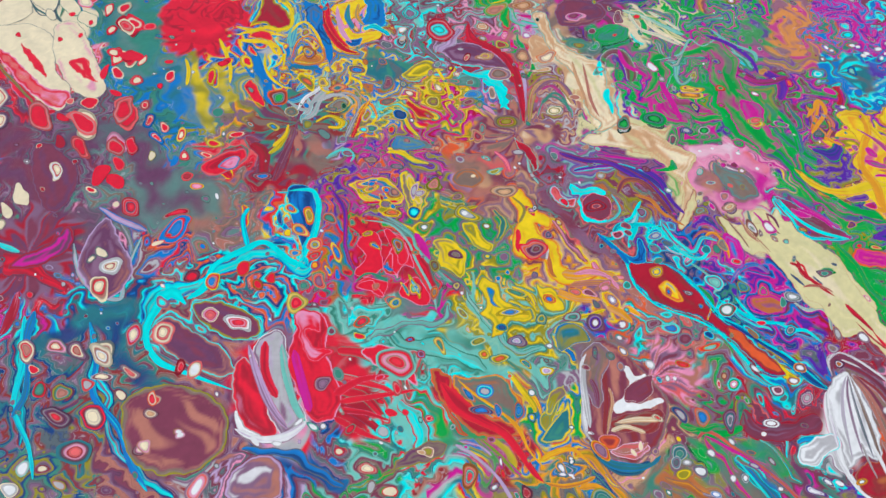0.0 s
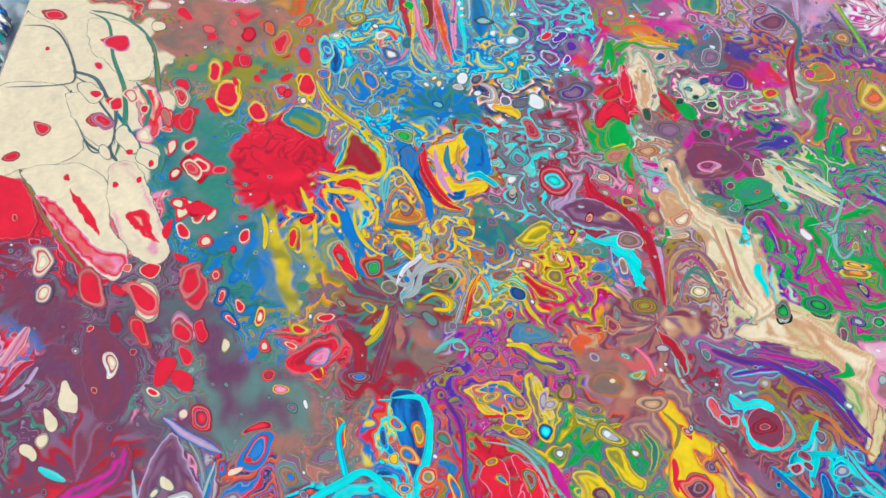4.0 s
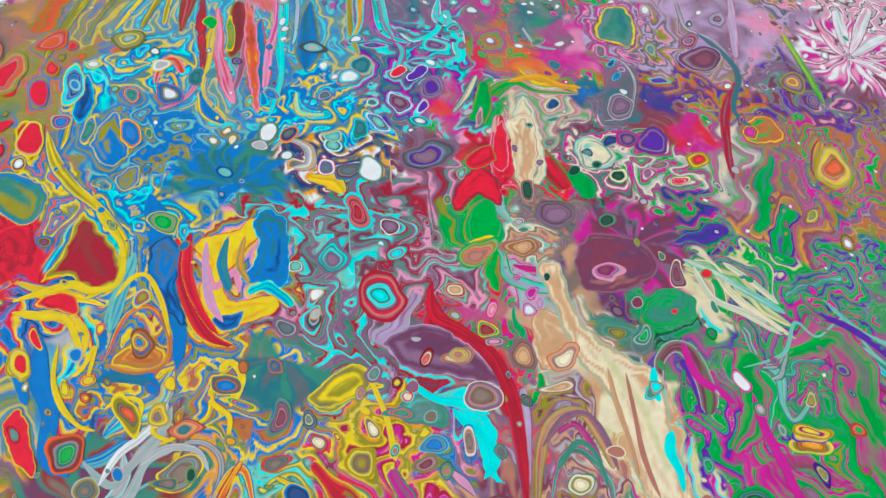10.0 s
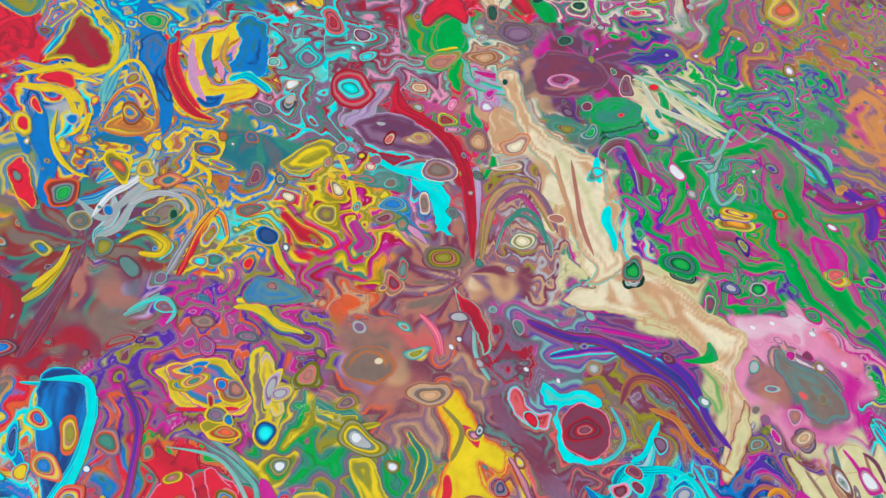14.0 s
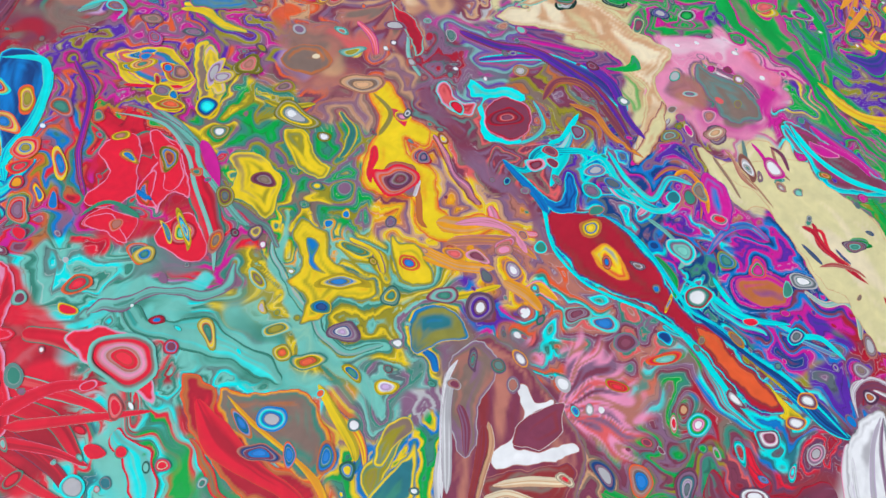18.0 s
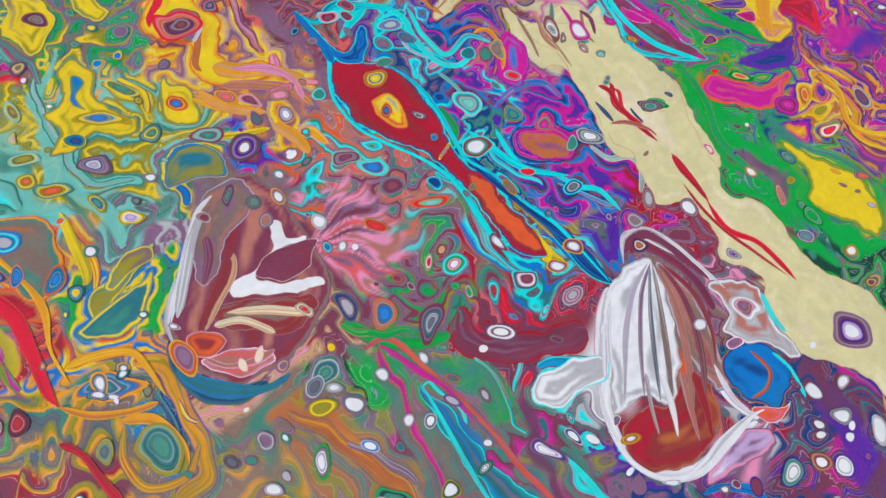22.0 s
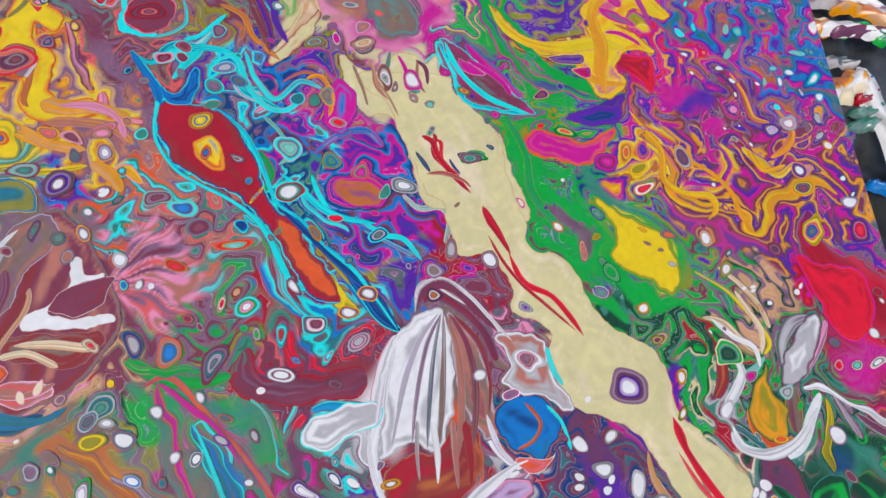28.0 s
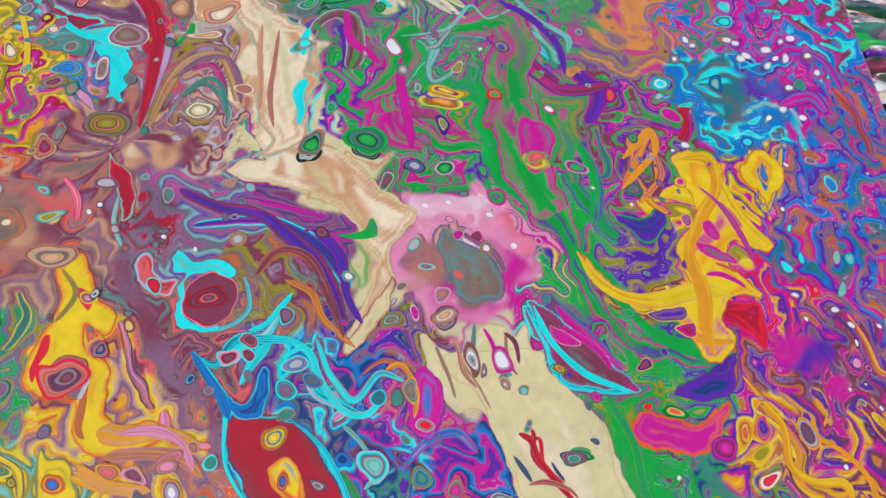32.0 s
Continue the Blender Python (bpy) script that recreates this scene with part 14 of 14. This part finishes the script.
# ---- cells: rounded drops ringed with other pigments ----
def ring_mesh(x, y, a, b, way, pigments, seed, level, dome):
    dice = random.Random(seed)
    t, n = radians(way), 32 if a > 0.003 else 18
    many = len(set(pigments.replace("|", ""))) > 2
    much = 0.45 if dome or not many else 1.0
    lumps = [(k, size * much * dice.uniform(0.2, 1.0), dice.uniform(0, 6.28)) for k, size in ((2, 0.09), (3, 0.08), (4, 0.03), (5, 0.02))]
    tail, tail_way = much * max(0.0, dice.uniform(-0.4, 0.4)), dice.choice((0.0, 3.1416)) + dice.uniform(-0.4, 0.4)
    thin = [i for i, c in enumerate(pigments.replace("|", "")) if c + "|" in pigments]
    pigments = pigments.replace("|", "")
    tones = [INK[c] for c in pigments]
    if a > 0.002 and not thin:
        if dice.random() < 0.4:
            tones.insert(0, tuple(c * 0.55 for c in tones[0]))
    bands = []
    for i, tone in enumerate(tones):
        inner = i == len(tones) - 1
        bands.append((tone, 1.0 if inner else max(0.8, min(0.97, 1 - 0.0007 / b)) if thin and i in thin else dice.uniform(0.74, 0.88)))
        if a > 0.0022 and not inner and tone != tones[i + 1] and not (thin and i in thin):
            mix = [0.5 * (p + q) for p, q in zip(tone, tones[i + 1])]
            bands.append((tuple(0.5 * c for c in mix) if dice.random() < 0.5 else tuple(0.6 * c + 0.2 for c in mix), 0.95))
        if a > 0.004 and inner and many and not dome:
            bands[-1] = (tone, dice.uniform(0.62, 0.8))
            bands.append((tuple(0.72 * c + 0.05 * dice.random() for c in tone), 0.93))
            bands.append((tuple(min(1.0, 1.1 * c + 0.02) for c in tone), 1.0))
    tones, k = [band[0] for band in bands], len(bands)
    sizes = [1.0 if thin else 0.94]
    for i in range(1, k):
        sizes.append(sizes[-1] * bands[i - 1][1])
    verts, tints, faces = [], [], []

    def ring(size, tint, shift):
        first = len(verts)
        for i in range(n):
            w = 6.28318 * i / n
            r = size * (1 - 0.25 * tail + (0.45 + 0.55 * size) * sum(much_k * math.sin(k * w + p) for k, much_k, p in lumps))
            r += size * size * tail * max(0.0, math.cos(w - tail_way)) ** 5
            px, py = a * (r * math.cos(w) + shift[0]), b * (r * math.sin(w) + shift[1])
            verts.append((x + px * math.cos(t) - py * math.sin(t), y + px * math.sin(t) + py * math.cos(t), level + dome * (1 - size * size)))
            tints.append(tint)
        return first

    def join(p, q):
        for i in range(n):
            faces.append((p + i, p + (i + 1) % n, q + (i + 1) % n, q + i))

    shift, last = (0.0, 0.0), None
    for i, tone in enumerate(tones):
        outer = ring(sizes[i], tone, shift)
        if last is not None:
            join(last, outer)
        end = sizes[i + 1] + (0.06 if bands[i][1] > 0.92 else 0.5) * (sizes[i] - sizes[i + 1]) if i + 1 < k else 0.12 * sizes[i]
        last = ring(end, tone, shift)
        join(outer, last)
        if i and not dome:
            shift = (shift[0] + dice.uniform(-0.045, 0.045) * sizes[i], shift[1] + dice.uniform(-0.045, 0.045) * sizes[i])
    verts.append((x + a * shift[0] * math.cos(t) - b * shift[1] * math.sin(t), y + a * shift[0] * math.sin(t) + b * shift[1] * math.cos(t), level + dome))
    tints.append(tones[-1])
    for i in range(n):
        faces.append((last + i, last + (i + 1) % n, len(verts) - 1))
    return verts, faces, tints


for number, (x, y, a, b, way, pigments) in enumerate(CELLS + DROPS):
    pale = pigments[-1] in "WH"
    verts, faces, tints = ring_mesh(x, y, a, b, way, pigments, number, 0.00048 + number * 0.00000012, min(0.00012, 0.03 * b) if pale else 0.0)
    flat = pigments.replace("|", "")
    label = "round %s paint drop" % COLOUR[flat[-1]] if len(set(flat)) < 2 else "%s paint drop ringed with %s" % (COLOUR[flat[-1]], COLOUR[flat[0]])
    name = "pearl_drop" if pale else COLOUR[flat[-1]].replace(" ", "_") + "_cell"
    link_mesh(name, dragged(verts, 0.3, (x, y)), faces, WET_PAINT, painting, label, tints, smooth=pale)


# ---- the many small drops ----
def small_drops(count):
    dice = random.Random(11)
    all_v, all_f, all_t = [], [], []
    made = []
    tries = 0
    taken = [(x, y, max(a, b)) for x, y, a, b, *_ in CELLS + DROPS]
    spans = [(line.min(0), line.max(0), line[::3]) for line in OUTLINES]
    for kind, pigments, rim, nodes in STREAMS:
        if kind in ("cream_stream", "crimson_lake", "white_bowl", "bean_lake"):
            taken += [tuple(glide(nodes, n / 4)) for n in range(4 * (len(nodes) - 1) + 1)]
    while len(made) < count and tries < count * 6:
        tries += 1
        x, y = dice.uniform(0.004, WIDE - 0.004), dice.uniform(-DEEP + 0.004, -0.004)
        z = region_at(x, y)
        if len(set(z[3])) < 3:
            continue
        if any(lo[0] < x < hi[0] and lo[1] < y < hi[1] and within(x, y, line)[0][0] > -0.001 for lo, hi, line in spans):
            continue
        a = min(0.0050, 0.0009 + dice.expovariate(1 / 0.0010))
        if any((x - p) ** 2 + (y - q) ** 2 < (r * 1.02 + a) ** 2 for p, q, r in taken) or any((x - p) ** 2 + (y - q) ** 2 < (r + a) ** 2 for p, q, r in made):
            continue
        made.append((x, y, a))
        pool = list(z[3]) * 2 + list("HVOTSe")
        rings = "".join(dice.choice(pool) for _ in range(dice.choice((2, 3, 3, 4))))
        if dice.random() < 0.12:
            rings = rings[:-1] + "W"
        v, f, t = ring_mesh(x, y, a * dice.uniform(1.0, 1.6), a, (z[4] or 130) + dice.uniform(-25, 25), rings, tries, 0.00046, 0.0)
        if len(made) <= 300:
            link_mesh("droplet", dragged(v, 0.2), f, WET_PAINT, painting, "", t, smooth=False)
            continue
        base = len(all_v)
        all_v += v
        all_t += t
        all_f += [tuple(i + base for i in g) for g in f]
    ob = link_mesh("droplet_scatter", dragged(all_v, 0.2), all_f, WET_PAINT, painting, "countless tiny ringed paint drops", all_t, smooth=False)
    tagged(ob, kind="stuff")


small_drops(1300)

# ---- round the painting ----
TABLE = plain("table_wood", (120, 92, 66), 0.6, (84, 62, 44), 14.0)
SHEET = plain("dark_plastic_sheet", (46, 50, 54), 0.35, (96, 100, 106), 16.0, low=0.45, high=0.7)
PALE = plain("white_plastic_sheet", (206, 208, 214), 0.3, (120, 160, 190), 12.0, low=0.5, high=0.68)
FLOOR = plain("concrete_floor", (120, 118, 114), 0.85, (104, 102, 99), 9.0)


def box(name, lo, hi, mat, parent=None, bevel=0.003, label="", category="", kind=""):
    bm = bmesh.new()
    mid, size = (Vector(lo) + Vector(hi)) / 2, Vector(hi) - Vector(lo)
    bmesh.ops.create_cube(bm, size=1, matrix=Matrix.Translation(mid) @ Matrix.Diagonal((*size, 1)))
    if bevel:
        bmesh.ops.bevel(bm, geom=bm.edges[:], offset=bevel, segments=2, affect="EDGES")
    ob = part(name, bm, mat, parent, label, smooth=False)
    return tagged(ob, category=category, kind=kind)


box("floor", (-60, -60, -0.82), (60, 60, -0.78), FLOOR, None, 0, "grey concrete floor", "floor", "structure")
table = tagged(new("table"), "wooden work table under plastic sheeting", "table")
table.location = (0, 0, 0)
box("tabletop", (-0.55, -1.25, -0.085), (1.5, 0.75, -0.052), TABLE, table)
for lx in (-0.48, 1.43):
    for ly in (-1.18, 0.68):
        box("leg", (lx - 0.03, ly - 0.03, -0.78), (lx + 0.03, ly + 0.03, -0.085), TABLE, table)


def crumpled(name, x0, x1, y0, y1, height, mat, label, seed, step=0.006):
    nx, ny = int((x1 - x0) / step) + 2, int((y1 - y0) / step) + 2
    verts = []
    for j in range(ny):
        for i in range(nx):
            x, y = x0 + (x1 - x0) * i / (nx - 1), y0 + (y1 - y0) * j / (ny - 1)
            r = abs(noise.noise(Vector((x * 16, y * 16, seed)))) + 0.5 * abs(noise.noise(Vector((x * 42, y * 42, seed + 3))))
            verts.append((x, y, -0.0505 + height * r))
    faces = [(j * nx + i, j * nx + i + 1, (j + 1) * nx + i + 1, (j + 1) * nx + i) for j in range(ny - 1) for i in range(nx - 1)]
    ob = link_mesh(name, verts, faces, mat, None, label)
    return tagged(ob, category="plastic sheet")


crumpled("plastic_sheet", -0.5, -0.004, -1.2, 0.06, 0.03, PALE, "crumpled white plastic sheet smeared with blue paint", 2)
crumpled("plastic_sheet", WIDE + 0.004, 1.45, -1.2, 0.4, 0.02, SHEET, "dark plastic sheet splashed with dripping paint", 5)


def spill(pigments, label, group, *nodes, z=-0.034):
    """A band of runny paint lying over the sheet: its colours side by side, swelling and thinning on the way."""
    seed = len(bpy.data.objects) * 0.37
    steps, lanes = 26, 12
    verts, tints = [], []
    for n in range(steps + 1):
        k = n / steps * (len(nodes) - 1)
        p, q, o = glide(nodes, k), glide(nodes, min(len(nodes) - 1, k + 0.05)), glide(nodes, max(0, k - 0.05))
        side = Vector((o.y - q.y, q.x - o.x)).normalized()
        f = n / steps
        tip = math.sqrt(max(0.0, 1 - max(0.0, abs(2 * f - 1) - 0.7) ** 2 / 0.3**2))
        w = tip * p.z * (1 + 0.55 * noise.noise(Vector((f * 5, seed, 1)))) + 0.0004
        for j in range(lanes + 1):
            u = 2 * j / lanes - 1
            drift = 0.5 * noise.noise(Vector((f * 4, u * 1.5, seed)))
            pick = min(len(pigments) - 1, max(0, int((u * 0.5 + 0.5 + drift) * len(pigments))))
            verts.append((p.x + side.x * u * w, p.y + side.y * u * w, z + 0.007 * (1 - u * u) * tip + 0.004 * noise.noise(Vector((f * 7, u * 2, seed + 3)))))
            tints.append(INK[pigments[pick]])
    m = lanes + 1
    faces = [(n * m + j, n * m + j + 1, (n + 1) * m + j + 1, (n + 1) * m + j) for n in range(steps) for j in range(lanes)]
    ob = link_mesh("paint_spill", verts, faces, WET_PAINT, None, label, tints)
    return tagged(ob, category="spill", group=group)


# thick spills along the side of the canvas, then thinner ones on the bare dark sheet further on
dice = random.Random(5)
RIGHT = ("WCHS", "OJvO", "GTJ", "WWHC", "AFoC", "VSHv", "JSDJ", "HVWH", "vOJ", "CWAo", "STZS", "PVHW")
NAMES = {"W": "white", "O": "maroon", "G": "green", "A": "amber", "V": "mauve", "J": "dark green", "H": "pale grey", "v": "plum", "C": "cream", "S": "slate", "P": "purple", "B": "blue", "D": "deep blue", "Q": "cyan", "I": "pink"}
for n in range(44):
    y = -0.20 - 0.23 * n / 44 + dice.uniform(-0.004, 0.004)
    colors = RIGHT[dice.randrange(len(RIGHT))]
    x, reach, lean = WIDE + dice.uniform(-0.002, 0.05), dice.uniform(0.03, 0.07), dice.uniform(-0.020, 0.004)
    wide = dice.uniform(0.003, 0.0085)
    spill(colors, "thick wet %s paint in drooping bands on dark plastic" % NAMES[colors[0]], "paint spills beside the canvas",
          (x, y, wide * 0.7), (x + reach * 0.5, y + lean * 0.3 + dice.uniform(-0.006, 0.006), wide), (x + reach, y + lean, wide * 0.6), z=-0.030 + n % 5 * 0.001)
for n in range(20):
    y = -0.44 - 0.24 * n / 20
    colors = dice.choice(("PVH", "BVP", "STe", "oAO", "HS", "BD", "eT", "KO", "WH"))
    x, reach, wide = WIDE + dice.uniform(0.003, 0.06), dice.uniform(0.012, 0.04), dice.uniform(0.0015, 0.005)
    spill(colors, "thin smeared streak of wet paint on the dark plastic sheet", "paint streaks on the dark sheet",
          (x, y, wide), (x + reach * 0.5, y + dice.uniform(-0.004, 0.006), wide), (x + reach, y + dice.uniform(0, 0.012), wide * 0.5), z=-0.036)
spill("WHWl", "long white paint run down the dark plastic sheet", "paint spills beside the canvas", (0.965, -0.44, 0.006), (0.972, -0.50, 0.009), (0.985, -0.56, 0.010), (0.998, -0.64, 0.008), z=-0.034)
spill("CWAo", "white and burnt orange paint spill on the dark sheet", "paint spills beside the canvas", (0.93, -0.475, 0.006), (0.945, -0.462, 0.010), (0.965, -0.450, 0.007), z=-0.032)
for n in range(16):
    colors = "".join(dice.choice("BQDHWSI") for _ in range(3))
    x, y = -0.010 - dice.uniform(0, 0.05), -0.02 - 0.2 * n / 16
    spill(colors, "wet blue and white paint smear on the white plastic sheet", "paint smears on the white sheet",
          (x, y, 0.003), (x - 0.010, y + 0.012, dice.uniform(0.004, 0.009)), (x - 0.022, y + 0.020, 0.003), z=-0.026)

# the green roll behind the painting
roll = tagged(new("plastic_roll"), "thick green plastic roll with paint drips, film and pale glare painted on top", "roll")
RY, RZ, RR = 0.072, -0.004, 0.046


def tube():
    """The roll: green below, patchy sky glare painted in pale colour higher up, wrapped in taupe film further along."""
    n, m = 520, 56
    xs, turns = np.linspace(-0.15, 1.15, n + 1), np.radians(np.linspace(-60, 200, m + 1))
    x, a = (v.ravel() for v in np.meshgrid(xs, turns, indexing="ij"))
    high = np.degrees(a)
    cloud = smooth_noise(x * 9 + 3, a * 5 + 7, 5) * 0.55 + smooth_noise(x * 34 + 3, a * 16 + 7, 6) * 0.3 + smooth_noise(x * 120, a * 26, 7) * 0.15
    # whitish sky reflection put into the colour, stronger towards the top of the roll
    glare = np.clip((high - 18) / 34 + 2.6 * (cloud - 0.5), 0, 1)
    wet = np.clip(4.5 * (smooth_noise(x * 22 + 30, a * 9 + 3, 8) - 0.60), 0, 1) * np.clip(1.4 - high / 60, 0, 1)
    taupe = np.clip((x - 0.60 + 0.05 * (smooth_noise(x * 25, a * 6, 9) - 0.5)) / 0.035, 0, 1)
    inks = [np.array([linear(c) for c in rgb]) for rgb in ((44, 128, 102), (214, 226, 222), (224, 230, 232), (176, 164, 158), (222, 216, 214))]
    ink = inks[0] + (inks[1] - inks[0]) * glare[:, None]
    ink = ink + (inks[2] - ink) * (0.7 * wet)[:, None]
    # the taupe film pales in patches and with height
    film = inks[3] + (inks[4] - inks[3]) * np.clip(2.2 * (cloud - 0.42) + (high - 40) / 120, 0, 1)[:, None]
    ink = ink + (film - ink) * taupe[:, None]
    bright = np.clip((x - 0.83 + 0.06 * (cloud - 0.5)) / 0.03, 0, 1) * np.clip(3.5 * (smooth_noise(x * 26, a * 7, 12) - 0.36), 0, 1)
    ink = ink + (inks[2] - ink) * bright[:, None]
    r = RR + 0.0016 * (smooth_noise(x * 24, a * 3, 10) - 0.5) + 0.0030 * taupe + 0.0010 * np.abs(smooth_noise(x * 90, a * 8, 11) - 0.5)
    verts = np.stack([x, RY - np.cos(a) * r, RZ + np.sin(a) * r], 1)
    base = (np.arange(n)[:, None] * (m + 1) + np.arange(m)).ravel()
    faces = np.stack([base, base + m + 1, base + m + 2, base + 1], 1)
    link_mesh("tube", verts.tolist(), faces.tolist(), WET_PAINT, roll, "green tube with pale glare painted on its upper side, taupe film further along", ink)


tube()


def roll_drip(x, wide, lean, a0, a1, pigments):
    """Paint that ran down over the roll."""
    n = 18
    verts, tints = [], []
    for i in range(n + 1):
        a = radians(a0 + (a1 - a0) * i / n)
        w = wide * (0.7 + 0.5 * noise.noise(Vector((x * 50, i * 0.35, 2)))) + 0.0006
        for u in (-1, -0.6, 0, 0.6, 1):
            r = RR + 0.0010 + (0.0012 if abs(u) < 1 else 0) + (0.0032 if x > 0.6 else 0)
            verts.append((x + lean * i / n + u * w, RY - math.cos(a) * r, RZ + math.sin(a) * r))
            tints.append(INK[pigments[0]] if abs(u) < 0.7 else INK[pigments[-1]])
    faces = [(i * 5 + j, i * 5 + j + 1, (i + 1) * 5 + j + 1, (i + 1) * 5 + j) for i in range(n) for j in range(4)]
    link_mesh("paint_drip", verts, faces, WET_PAINT, roll, "", tints)


roll_drip(0.214, 0.0034, -0.010, -25, 110, "bU")
roll_drip(0.284, 0.0050, 0.0, -25, 42, "BZ")
for lean, at in ((0.024, 38), (-0.020, 40), (0.040, 44), (0.012, 46)):
    roll_drip(0.284, 0.006, lean, at - 8, at + 8, "BQ")
roll_drip(0.330, 0.004, 0.0, 38, 110, "UF")
roll_drip(0.386, 0.0042, 0.006, -25, 110, "Ob")
roll_drip(0.404, 0.005, 0.002, -25, 70, "SZ")
roll_drip(0.508, 0.0062, 0.012, -25, 110, "JO")
roll_drip(0.556, 0.005, 0.012, -25, 100, "ZT")
roll_drip(0.626, 0.006, 0.018, -25, 100, "ZT")
roll_drip(0.597, 0.005, 0.012, 10, 100, "ZT")


def film_scrap(x, a, wide, high, pigments):
    """A torn scrap of white film or paint stuck on the roll."""
    verts, tints, n = [], [], 22
    for ring in (1.0, 0.5, 0.0):
        for i in range(n):
            w = 6.28318 * i / n
            r = ring * (1 + 0.45 * noise.noise(Vector((math.cos(w) * 2 + x * 90, math.sin(w) * 2, a))))
            t = radians(a + high * r * math.sin(w))
            d = RR + 0.0004 + 0.0016 * (1 - ring)
            verts.append((x + wide * r * math.cos(w), RY - math.cos(t) * d, RZ + math.sin(t) * d))
            tints.append(INK[pigments[0 if ring else -1]])
    faces = [(k * n + i, k * n + (i + 1) % n, (k + 1) * n + (i + 1) % n, (k + 1) * n + i) for k in range(2) for i in range(n)]
    link_mesh("film_scrap", verts, faces, WET_PAINT, roll, "", tints)


for x, a, wide, high, pigments in ((0.105, 8, 0.020, 8, "HW"), (0.150, 4, 0.024, 5, "HH"), (0.365, 14, 0.006, 7, "WW"), (0.418, 22, 0.020, 13, "WW"), (0.424, 4, 0.022, 8, "HM"), (0.448, 2, 0.011, 12, "DZ"), (0.470, 12, 0.012, 9, "HW"), (0.500, 26, 0.007, 4, "WW"), (0.455, 40, 0.030, 7, "WH"), (0.585, 12, 0.013, 11, "HM"), (0.545, 4, 0.012, 5, "HS"), (0.565, 46, 0.010, 9, "lH")):
    film_scrap(x, a, wide * 0.62, high * 0.8, pigments)
